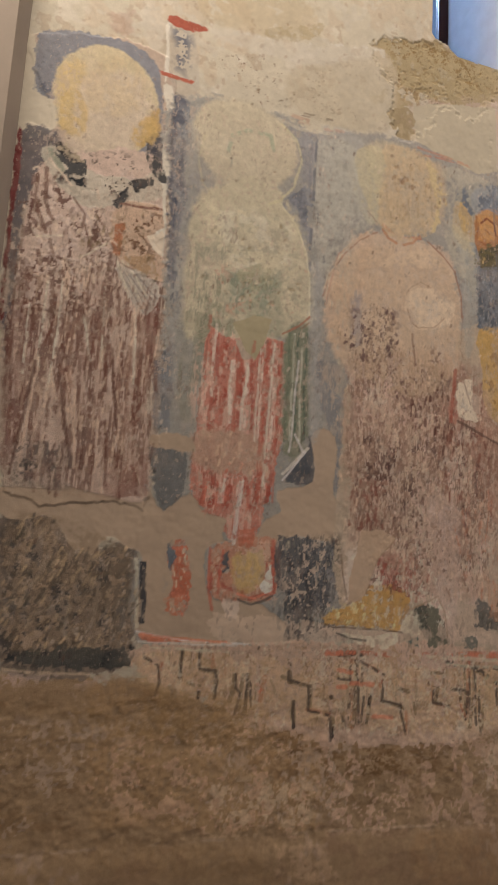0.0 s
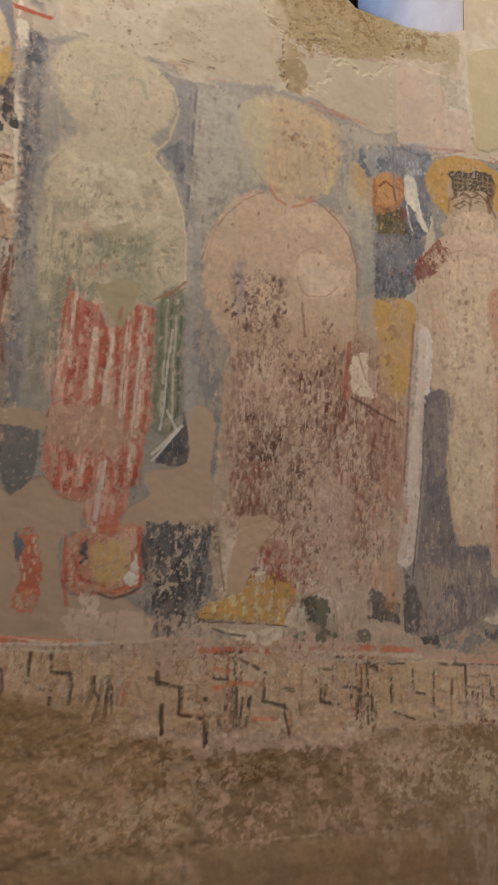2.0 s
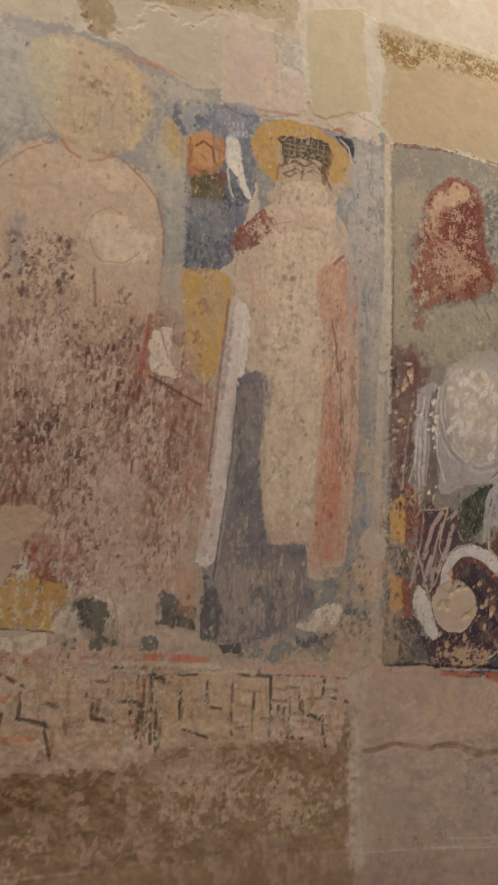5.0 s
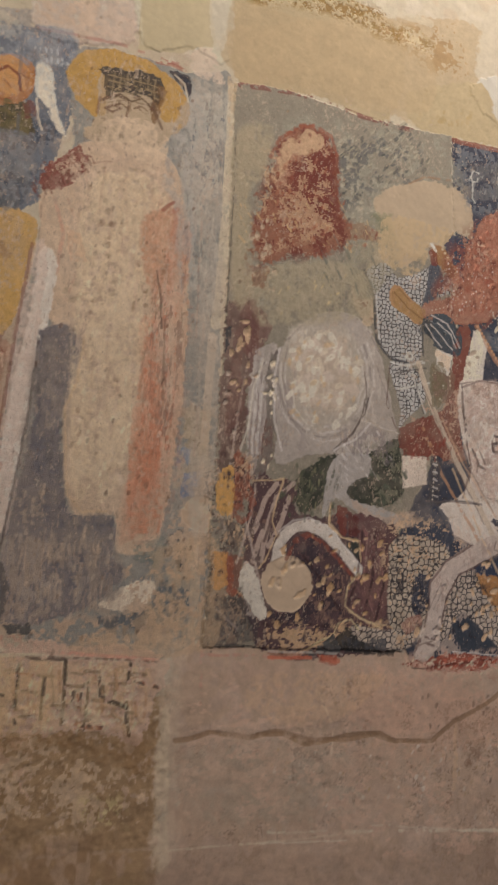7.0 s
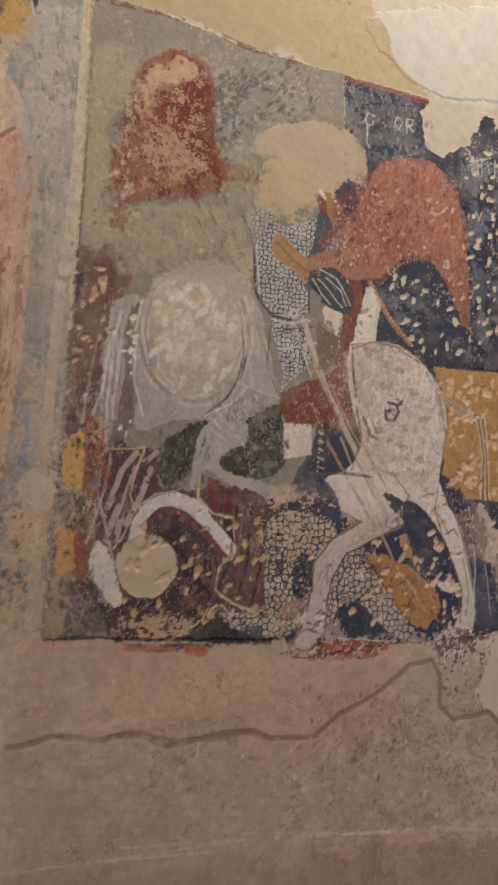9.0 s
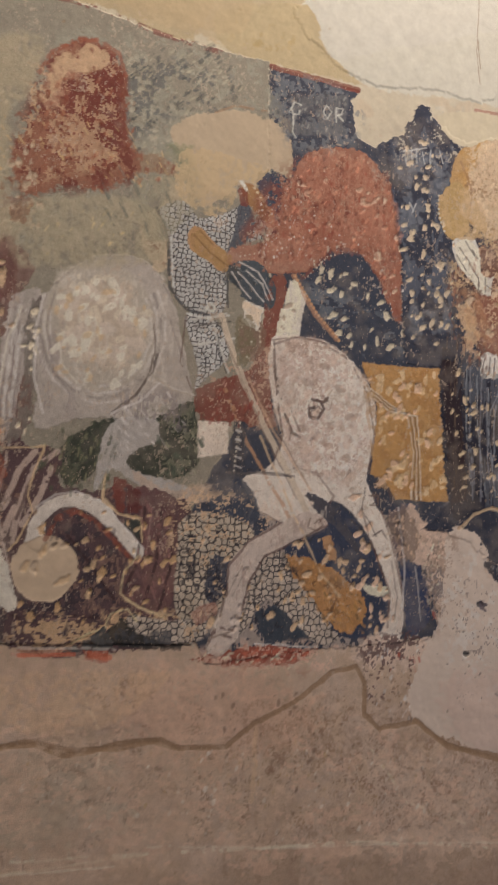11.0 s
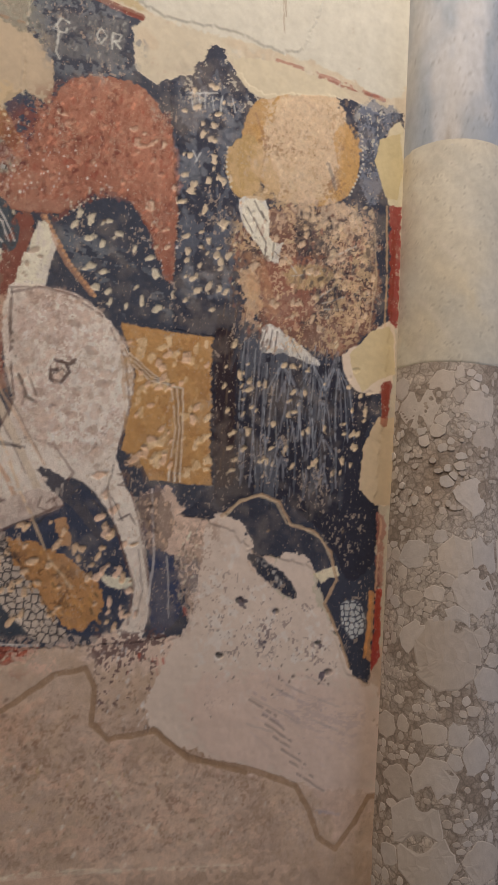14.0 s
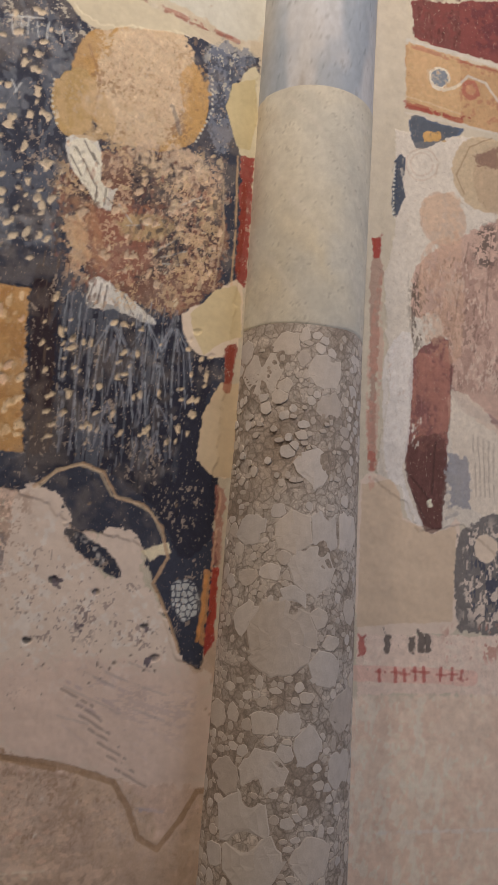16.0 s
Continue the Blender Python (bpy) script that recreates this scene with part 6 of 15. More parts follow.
line((0.314, 0.189, 0.145), 0.0049, [(0.619, 1.366), (0.616, 1.306)], op=0.5, broken=0.5)
line((0.055, 0.048, 0.046), 0.0049, [(0.651, 1.367), (0.648, 1.312)], op=0.5, broken=0.5)
line((0.313, 0.188, 0.145), 0.0049, [(0.683, 1.367), (0.680, 1.317)], op=0.5, broken=0.5)
line((0.056, 0.048, 0.047), 0.0049, [(0.715, 1.368), (0.712, 1.257)], op=0.5, broken=0.5)
line((0.317, 0.190, 0.146), 0.0049, [(0.748, 1.368), (0.744, 1.261)], op=0.5, broken=0.5)
riders = panel('two painted riders on a grey and a white horse')
fill((0.335, 0.325, 0.275), [(1.372, 3.015), (1.377, 3.019), (1.472, 3.046), (1.581, 3.056), (1.813, 3.043), (2.134, 3.063), (2.149, 2.315), (2.051, 1.607), (1.982, 1.379), (1.380, 1.387), (1.379, 1.390), (1.380, 1.825), (1.388, 2.345)], part='background', relief=0.003, fray=0.004, round=False)
fill((0.071, 0.084, 0.120), [(2.133, 3.046), (2.140, 3.055), (2.433, 3.042), (2.407, 3.008), (2.424, 2.889), (2.491, 2.872), (2.559, 2.929), (2.757, 2.970), (2.753, 2.221), (2.741, 1.723), (2.677, 1.622), (2.731, 1.512), (2.694, 1.400), (2.332, 1.368), (2.017, 1.327), (1.966, 1.439), (1.966, 1.726), (2.173, 2.150)], part='background', relief=0.002, fray=0.006, round=False)
wear((0.384, 0.400, 0.347), [(1.396, 2.887), (2.122, 3.061), (2.155, 2.637), (1.904, 2.595), (1.446, 2.310)], 0.45, 0.035, 1, op=0.55)
wear((0.630, 0.544, 0.393), [(1.844, 2.798), (2.209, 2.901), (2.216, 2.686), (1.923, 2.549)], 0.3, 0.03, 1, op=0.5)
line((0.515, 0.509, 0.434), 0.0030, [(1.819, 2.885), (1.806, 2.863)], op=0.6)
line((0.554, 0.548, 0.467), 0.0030, [(1.755, 2.592), (1.747, 2.549)], op=0.6)
line((0.526, 0.520, 0.443), 0.0030, [(1.584, 2.795), (1.594, 2.779)], op=0.6)
line((0.528, 0.522, 0.445), 0.0030, [(1.481, 2.782), (1.491, 2.755)], op=0.6)
line((0.519, 0.513, 0.437), 0.0030, [(2.036, 2.849), (2.053, 2.834)], op=0.6)
line((0.538, 0.532, 0.454), 0.0030, [(1.945, 2.700), (1.946, 2.676)], op=0.6)
line((0.521, 0.515, 0.439), 0.0030, [(1.756, 2.834), (1.754, 2.807)], op=0.6)
line((0.547, 0.541, 0.461), 0.0030, [(1.826, 2.632), (1.836, 2.612)], op=0.6)
line((0.560, 0.554, 0.472), 0.0030, [(1.642, 2.547), (1.640, 2.511)], op=0.6)
line((0.510, 0.505, 0.430), 0.0030, [(1.979, 2.928), (1.985, 2.890)], op=0.6)
line((0.503, 0.497, 0.424), 0.0030, [(2.039, 2.981), (2.052, 2.962)], op=0.6)
line((0.539, 0.533, 0.454), 0.0030, [(1.513, 2.693), (1.517, 2.678)], op=0.6)
line((0.559, 0.553, 0.471), 0.0030, [(1.596, 2.550), (1.589, 2.528)], op=0.6)
line((0.539, 0.533, 0.455), 0.0030, [(1.987, 2.692), (1.998, 2.670)], op=0.6)
line((0.515, 0.509, 0.434), 0.0030, [(1.953, 2.889), (1.962, 2.850)], op=0.6)
line((0.541, 0.535, 0.456), 0.0030, [(1.869, 2.676), (1.865, 2.657)], op=0.6)
line((0.525, 0.519, 0.442), 0.0030, [(1.777, 2.806), (1.766, 2.776)], op=0.6)
line((0.504, 0.498, 0.425), 0.0030, [(1.959, 2.976), (1.962, 2.949)], op=0.6)
line((0.543, 0.537, 0.458), 0.0030, [(1.679, 2.661), (1.674, 2.642)], op=0.6)
line((0.554, 0.547, 0.467), 0.0030, [(1.697, 2.586), (1.692, 2.567)], op=0.6)
line((0.534, 0.528, 0.450), 0.0030, [(1.600, 2.736), (1.591, 2.704)], op=0.6)
line((0.528, 0.522, 0.445), 0.0030, [(1.924, 2.778), (1.932, 2.760)], op=0.6)
line((0.519, 0.513, 0.438), 0.0030, [(1.645, 2.855), (1.635, 2.818)], op=0.6)
line((0.532, 0.526, 0.449), 0.0030, [(1.866, 2.746), (1.855, 2.723)], op=0.6)
line((0.530, 0.524, 0.446), 0.0030, [(1.628, 2.768), (1.633, 2.740)], op=0.6)
line((0.515, 0.509, 0.434), 0.0030, [(1.516, 2.887), (1.511, 2.859)], op=0.6)
wear((0.148, 0.166, 0.180), [(1.679, 2.931), (2.002, 2.987), (2.007, 2.863), (1.845, 2.781), (1.740, 2.700)], 0.5, 0.03, 1, op=0.7)
pecks((0.490, 0.483, 0.399), [(1.693, 2.953), (2.002, 2.987), (2.041, 2.873), (1.759, 2.639)], 60, 0.009, op=0.7, relief=-0.001)
fill((0.57, 0.49, 0.37), [(1.846, 2.773), (1.990, 2.859), (2.111, 2.884), (2.211, 2.829), (2.215, 2.704), (2.152, 2.725), (2.102, 2.660), (2.051, 2.648), (1.955, 2.557), (1.900, 2.678)], op=0.95, part='repair_patch', fray=0.006)
fill((0.259, 0.290, 0.187), [(1.849, 2.714), (1.905, 2.722), (1.925, 2.651), (1.883, 2.623)], op=0.7, soft=0.03, fray=0.015)
line((0.248, 0.119, 0.105), 0.0181, [(1.389, 3.018), (1.581, 3.056), (1.813, 3.043), (1.996, 3.045)], op=0.85, broken=0.4, part='border')
line((0.265, 0.118, 0.091), 0.0198, [(2.144, 3.049), (2.288, 3.053), (2.429, 3.052)], op=0.9, broken=0.15, part='border')
line((0.226, 0.076, 0.063), 0.0132, [(2.345, 3.046), (2.429, 3.047)], op=0.9)
fill((0.334, 0.169, 0.122), [(1.508, 2.723), (1.510, 2.836), (1.546, 2.915), (1.602, 2.956), (1.662, 2.950), (1.716, 2.876), (1.731, 2.747), (1.749, 2.682), (1.851, 2.673), (1.870, 2.636), (1.777, 2.611), (1.669, 2.534), (1.590, 2.528), (1.511, 2.475), (1.469, 2.494), (1.449, 2.579)], part='red_cloak', fray=0.012, soft=0.012)
wear((0.200, 0.066, 0.057), [(1.483, 2.825), (1.602, 2.956), (1.720, 2.894), (1.734, 2.681), (1.853, 2.648), (1.676, 2.536), (1.458, 2.476)], 0.42, 0.03, 1, op=0.85)
fill((0.192, 0.058, 0.052), [(1.568, 2.824), (1.681, 2.898), (1.723, 2.777), (1.742, 2.667), (1.661, 2.547), (1.638, 2.653)], op=0.6, fray=0.02, soft=0.03)
wear((0.576, 0.408, 0.279), [(1.452, 2.862), (1.693, 2.953), (1.730, 2.615), (1.458, 2.476)], 0.34, 0.018, 1, op=0.75, relief=-0.001)
fill((0.547, 0.366, 0.268), [(1.513, 2.837), (1.606, 2.904), (1.665, 2.909), (1.568, 2.824), (1.539, 2.733), (1.511, 2.740)], op=0.65, fray=0.015, soft=0.02)
fill((0.269, 0.153, 0.130), [(1.432, 2.468), (1.511, 2.483), (1.497, 2.404), (1.439, 2.381)], op=0.7, fray=0.02, streak=0.3)
pecks((0.594, 0.494, 0.374), [(1.448, 2.594), (1.500, 2.611), (1.544, 2.408), (1.442, 2.353)], 34, 0.009, relief=-0.001)
fill((0.210, 0.110, 0.107), [(1.448, 2.281), (1.482, 2.348), (1.525, 2.299), (1.491, 2.161), (1.526, 2.053), (1.554, 1.944), (1.512, 1.829), (1.487, 1.827)], part='drapery', op=0.8, fray=0.012, streak=0.2)
fill((0.542, 0.519, 0.504), [(1.459, 2.155), (1.492, 2.219), (1.544, 2.237), (1.546, 2.171), (1.529, 2.054), (1.505, 1.910), (1.485, 1.853)], part='horse_tail', fray=0.006, streak=0.25)
fill((0.524, 0.501, 0.473), [(1.540, 2.113), (1.558, 2.232), (1.633, 2.331), (1.731, 2.376), (1.823, 2.364), (1.890, 2.266), (1.911, 2.175), (1.949, 2.041), (1.940, 1.933), (1.852, 1.878), (1.746, 1.940), (1.649, 1.921), (1.559, 1.889), (1.556, 2.001)], part='grey_horse', fray=0.004, relief=0.0006)
oval((0.555, 0.533, 0.471), (1.698, 2.177), 0.143, 0.178, op=0.8, soft=0.02)
fill((0.668, 0.583, 0.483), [(1.612, 2.243), (1.751, 2.302), (1.803, 2.188), (1.766, 2.076), (1.652, 2.073), (1.605, 2.153)], op=0.7, soft=0.04, fray=0.02)
pecks((0.826, 0.783, 0.658), [(1.608, 2.288), (1.780, 2.308), (1.819, 2.176), (1.766, 2.076), (1.638, 2.071)], 34, 0.017, op=0.6, relief=0.0)
line((0.730, 0.727, 0.720), 0.0066, [(1.823, 2.280), (1.844, 2.222), (1.846, 2.158), (1.829, 2.096), (1.797, 2.045), (1.752, 2.010), (1.703, 1.996), (1.654, 2.003), (1.611, 2.030), (1.579, 2.074), (1.562, 2.129), (1.561, 2.189)], op=0.6, broken=0.25)
line((0.297, 0.280, 0.277), 0.0066, [(1.832, 2.287), (1.854, 2.225), (1.856, 2.157), (1.838, 2.091), (1.803, 2.036), (1.756, 1.999), (1.703, 1.985), (1.651, 1.992), (1.605, 2.021), (1.571, 2.068), (1.553, 2.126), (1.552, 2.190)], op=0.6, broken=0.25)
line((0.729, 0.726, 0.719), 0.0066, [(1.810, 2.268), (1.829, 2.216), (1.831, 2.159), (1.816, 2.104), (1.787, 2.058), (1.747, 2.027), (1.702, 2.014), (1.658, 2.020), (1.620, 2.044), (1.591, 2.083), (1.575, 2.133), (1.575, 2.187)], op=0.6, broken=0.25)
line((0.732, 0.729, 0.722), 0.0066, [(1.842, 2.296), (1.866, 2.230), (1.868, 2.156), (1.849, 2.085), (1.811, 2.026), (1.760, 1.987), (1.703, 1.972), (1.647, 1.980), (1.599, 2.011), (1.563, 2.061), (1.543, 2.123), (1.542, 2.192)], op=0.6, broken=0.25)
line((0.257, 0.224, 0.228), 0.0066, [(1.530, 2.212), (1.516, 2.094), (1.507, 1.924)], op=0.55, broken=0.2)
line((0.774, 0.789, 0.784), 0.0066, [(1.520, 2.204), (1.507, 2.092), (1.500, 1.915)], op=0.55, broken=0.2)
line((0.258, 0.225, 0.228), 0.0066, [(1.510, 2.196), (1.498, 2.091), (1.493, 1.906)], op=0.55, broken=0.2)
line((0.777, 0.792, 0.787), 0.0066, [(1.500, 2.188), (1.489, 2.089), (1.486, 1.897)], op=0.55, broken=0.2)
line((0.259, 0.226, 0.229), 0.0066, [(1.490, 2.181), (1.480, 2.088), (1.479, 1.888)], op=0.55, broken=0.2)
line((0.780, 0.794, 0.790), 0.0066, [(1.481, 2.173), (1.471, 2.086), (1.473, 1.879)], op=0.55, broken=0.2)
line((0.260, 0.227, 0.230), 0.0066, [(1.471, 2.165), (1.463, 2.085), (1.466, 1.870)], op=0.55, broken=0.2)
line((0.134, 0.108, 0.111), 0.0115, [(1.546, 2.215), (1.532, 2.180)], op=0.9)
line((0.145, 0.123, 0.121), 0.0066, [(1.525, 2.167), (1.532, 2.054)], op=0.7)
pecks((0.495, 0.485, 0.416), [(1.465, 2.388), (1.857, 2.583), (1.852, 2.386), (1.527, 2.285)], 30, 0.006, op=0.5, relief=0)
wear((0.183, 0.185, 0.161), [(1.458, 2.476), (1.856, 2.599), (1.851, 2.402), (1.605, 2.332), (1.499, 2.293)], 0.25, 0.02, 1.0, op=0.5)
line((0.123, 0.112, 0.115), 0.0066, [(1.738, 1.951), (1.800, 2.006), (1.840, 2.079), (1.855, 2.135)], op=0.9)
line((0.779, 0.778, 0.756), 0.0049, [(1.829, 2.052), (1.958, 2.026)], op=0.7)
wear((0.704, 0.699, 0.674), [(1.740, 2.028), (1.934, 2.039), (1.925, 1.916), (1.775, 1.944)], 0.4, 0.02, 2.0, op=0.5)
fill((0.064, 0.076, 0.064), [(1.627, 1.855), (1.678, 1.903), (1.746, 1.937), (1.805, 1.918), (1.936, 2.008), (1.969, 1.966), (1.968, 1.830), (1.828, 1.789), (1.752, 1.854), (1.707, 1.793), (1.635, 1.759)], part='background', fray=0.008)
wear((0.230, 0.242, 0.184), [(1.802, 1.976), (1.967, 2.012), (1.977, 1.801), (1.843, 1.790)], 0.45, 0.02, 1, op=0.8)
wear((0.177, 0.184, 0.138), [(1.613, 1.868), (1.721, 1.894), (1.716, 1.765), (1.636, 1.745)], 0.4, 0.02, 1, op=0.6)
fill((0.530, 0.529, 0.525), [(1.740, 1.925), (1.847, 1.952), (1.866, 1.895), (1.802, 1.859), (1.797, 1.815), (1.917, 1.789), (1.980, 1.756), (1.889, 1.750), (1.799, 1.786), (1.755, 1.811), (1.729, 1.780), (1.710, 1.751), (1.713, 1.807)], part='horse_leg', fray=0.004)
fill((0.598, 0.496, 0.417), [(1.797, 1.815), (1.918, 1.767), (2.056, 1.807), (2.121, 1.766), (1.996, 1.743), (1.875, 1.734)], op=0.8, fray=0.008)
line((0.273, 0.247, 0.243), 0.0049, [(1.540, 2.113), (1.557, 2.001), (1.596, 1.915)], op=0.5, broken=0.25)
line((0.253, 0.229, 0.225), 0.0049, [(1.542, 2.127), (1.560, 2.233), (1.633, 2.329), (1.731, 2.376), (1.823, 2.364), (1.890, 2.266)], op=0.5, broken=0.25)
line((0.266, 0.241, 0.237), 0.0049, [(1.582, 2.267), (1.567, 2.146), (1.593, 2.035), (1.660, 1.958)], op=0.5, broken=0.25)
line((0.263, 0.238, 0.234), 0.0049, [(1.877, 2.232), (1.910, 2.144), (1.946, 2.040)], op=0.5, broken=0.25)
wear((0.344, 0.308, 0.326), [(1.540, 2.113), (1.616, 2.185), (1.663, 1.930), (1.559, 1.889)], 0.4, 0.02, 4.0, op=0.45)
wear((0.747, 0.731, 0.680), [(1.579, 2.311), (1.869, 2.358), (1.918, 2.052), (1.633, 1.955)], 0.3, 0.012, 3.0, op=0.4)
wear((0.267, 0.241, 0.270), [(1.712, 2.024), (1.949, 2.041), (1.940, 1.917), (1.747, 1.926)], 0.4, 0.02, 3.0, op=0.55)
wear((0.725, 0.721, 0.714), [(1.455, 2.197), (1.532, 2.212), (1.532, 2.054), (1.508, 1.883), (1.483, 1.880)], 0.35, 0.008, 7.0, op=0.6)
fill((0.134, 0.091, 0.102), [(1.487, 1.827), (1.562, 1.848), (1.628, 1.841), (1.635, 1.759), (1.731, 1.752), (1.829, 1.774), (1.950, 1.739), (1.986, 1.639), (1.936, 1.452), (1.954, 1.383), (1.525, 1.386)], part='drapery', fray=0.01, relief=0.0006)
wear((0.060, 0.052, 0.071), [(1.574, 1.699), (1.761, 1.712), (1.808, 1.438), (1.547, 1.411)], 0.45, 0.03, 1, op=0.8)
wear((0.290, 0.196, 0.167), [(1.487, 1.827), (1.949, 1.754), (1.938, 1.411), (1.524, 1.399)], 0.28, 0.022, 1.5, op=0.75)
fill((0.209, 0.119, 0.122), [(1.814, 1.773), (1.935, 1.738), (1.956, 1.638), (1.920, 1.480), (1.849, 1.452), (1.795, 1.519), (1.838, 1.632), (1.825, 1.717)], op=0.8, streak=0.5)
fill((0.227, 0.075, 0.064), [(1.756, 1.790), (1.788, 1.785), (1.790, 1.700), (1.769, 1.706)], op=0.9)
fill((0.164, 0.052, 0.051), [(1.792, 1.779), (1.830, 1.760), (1.826, 1.702), (1.799, 1.703)], op=0.8)
line((0.778, 0.636, 0.437), 0.0066, [(1.735, 1.795), (1.732, 1.738), (1.776, 1.699), (1.827, 1.688), (1.838, 1.632)], op=0.7, relief=-0.002)
fill((0.812, 0.791, 0.748), [(1.561, 1.619), (1.575, 1.686), (1.611, 1.722), (1.676, 1.741), (1.740, 1.722), (1.793, 1.665), (1.846, 1.611), (1.823, 1.592), (1.758, 1.656), (1.693, 1.701), (1.639, 1.704), (1.602, 1.668), (1.597, 1.601)], part='horse_tail', fray=0.003, relief=0.0006)
line((0.385, 0.132, 0.098), 0.0083, [(1.609, 1.621), (1.622, 1.669), (1.680, 1.698), (1.745, 1.648), (1.804, 1.596)], op=0.7, broken=0.3)
line((0.671, 0.564, 0.507), 0.0149, [(1.615, 1.840), (1.566, 1.794), (1.546, 1.724), (1.530, 1.617)], op=0.75, broken=0.15)
line((0.665, 0.559, 0.502), 0.0149, [(1.563, 1.835), (1.529, 1.777), (1.505, 1.695)], op=0.75, broken=0.15)
line((0.674, 0.567, 0.509), 0.0149, [(1.605, 1.797), (1.585, 1.727), (1.552, 1.658)], op=0.75, broken=0.15)
line((0.690, 0.580, 0.521), 0.0149, [(1.505, 1.616), (1.530, 1.696)], op=0.75, broken=0.15)
line((0.124, 0.078, 0.083), 0.0083, [(1.591, 1.817), (1.557, 1.752), (1.538, 1.670)], op=0.8, broken=0.1)
line((0.123, 0.078, 0.083), 0.0083, [(1.547, 1.792), (1.521, 1.722)], op=0.8, broken=0.1)
fill((0.057, 0.071, 0.067), [(1.791, 1.686), (1.835, 1.681), (1.835, 1.632), (1.815, 1.645)], op=0.9)
line((0.057, 0.035, 0.042), 0.0083, [(1.840, 1.718), (1.827, 1.576), (1.803, 1.506)], op=0.7, broken=0.2)
line((0.057, 0.035, 0.042), 0.0083, [(1.884, 1.720), (1.877, 1.577), (1.848, 1.465)], op=0.7, broken=0.2)
line((0.057, 0.035, 0.042), 0.0083, [(1.922, 1.694), (1.915, 1.564), (1.891, 1.466)], op=0.7, broken=0.2)
line((0.057, 0.035, 0.042), 0.0083, [(1.657, 1.637), (1.716, 1.572), (1.776, 1.492)], op=0.7, broken=0.2)
line((0.060, 0.036, 0.044), 0.0083, [(1.685, 1.450), (1.808, 1.438)], op=0.7, broken=0.2)
line((0.060, 0.037, 0.044), 0.0083, [(1.544, 1.449), (1.634, 1.424)], op=0.7, broken=0.2)
line((0.397, 0.262, 0.248), 0.0049, [(1.859, 1.719), (1.850, 1.576)], op=0.6, broken=0.25)
line((0.399, 0.264, 0.249), 0.0049, [(1.904, 1.707), (1.897, 1.564)], op=0.6, broken=0.25)
line((0.402, 0.266, 0.251), 0.0049, [(1.696, 1.653), (1.757, 1.573)], op=0.6, broken=0.25)
line((0.427, 0.282, 0.267), 0.0049, [(1.595, 1.437), (1.698, 1.444)], op=0.6, broken=0.25)
oval((0.714, 0.614, 0.473), (1.610, 1.557), 0.074, 0.077, part='repair_patch', fray=0.003, relief=-0.0006)
pecks((0.713, 0.504, 0.289), [(1.574, 1.699), (1.936, 1.724), (1.953, 1.411), (1.549, 1.399)], 40, 0.012, op=0.9)
wear((0.716, 0.528, 0.341), [(1.519, 1.456), (1.965, 1.467), (1.969, 1.383), (1.526, 1.374)], 0.42, 0.03, 0.7, op=0.85)
fill((0.048, 0.054, 0.057), [(1.716, 1.384), (1.781, 1.424), (1.834, 1.458), (1.857, 1.431), (1.967, 1.425), (1.955, 1.369), (1.784, 1.373)], op=0.9, fray=0.01)
line((0.846, 0.614, 0.378), 0.0066, [(1.651, 1.372), (1.754, 1.411), (1.779, 1.451), (1.799, 1.465)], op=0.8, relief=-0.002)
line((0.747, 0.600, 0.399), 0.0066, [(1.804, 1.492), (1.863, 1.459), (1.921, 1.452)], op=0.7)
fill((0.424, 0.133, 0.094), [(1.710, 1.371), (1.778, 1.368), (1.773, 1.341), (1.719, 1.348)], part='border', fray=0.006)
fill((0.429, 0.199, 0.120), [(1.563, 1.373), (1.691, 1.369), (1.685, 1.359), (1.576, 1.360)], op=0.7, fray=0.008)
fill((0.166, 0.097, 0.094), [(1.390, 2.313), (1.478, 2.365), (1.479, 2.200), (1.464, 2.037), (1.450, 1.879), (1.391, 1.827), (1.388, 2.104)], op=0.85, part='drapery', fray=0.012)
fill((0.545, 0.348, 0.160), [(1.389, 1.849), (1.436, 1.847), (1.428, 1.740), (1.396, 1.752)], op=0.85, part='border')
fill((0.562, 0.315, 0.147), [(1.384, 1.633), (1.434, 1.636), (1.433, 1.545), (1.387, 1.546)], op=0.8)
fill((0.317, 0.146, 0.116), [(1.433, 1.892), (1.482, 1.883), (1.480, 1.790), (1.444, 1.726), (1.431, 1.801)], op=0.75, fray=0.01)
fill((0.245, 0.106, 0.083), [(1.434, 1.636), (1.482, 1.624), (1.465, 1.520), (1.437, 1.534)], op=0.8)
fill((0.842, 0.770, 0.707), [(1.476, 1.602), (1.508, 1.596), (1.536, 1.523), (1.555, 1.471), (1.499, 1.477)], op=0.8)
pecks((0.547, 0.488, 0.426), [(1.385, 2.263), (1.450, 2.276), (1.438, 1.939), (1.399, 1.934)], 14, 0.008)
wear((0.093, 0.065, 0.064), [(1.347, 1.897), (1.496, 1.916), (1.528, 1.394), (1.380, 1.393)], 0.38, 0.014, 1.4, op=0.8)
wear((0.679, 0.504, 0.347), [(1.347, 1.897), (1.496, 1.916), (1.528, 1.394), (1.380, 1.393)], 0.2, 0.012, 1.2, op=0.8)
line((0.681, 0.607, 0.553), 0.0066, [(1.463, 2.197), (1.440, 2.034), (1.426, 1.876)], op=0.6, broken=0.25)
line((0.749, 0.667, 0.608), 0.0066, [(1.508, 1.855), (1.492, 1.730), (1.460, 1.608)], op=0.6, broken=0.25)
line((0.772, 0.688, 0.627), 0.0066, [(1.465, 1.773), (1.505, 1.640), (1.546, 1.493)], op=0.6, broken=0.25)
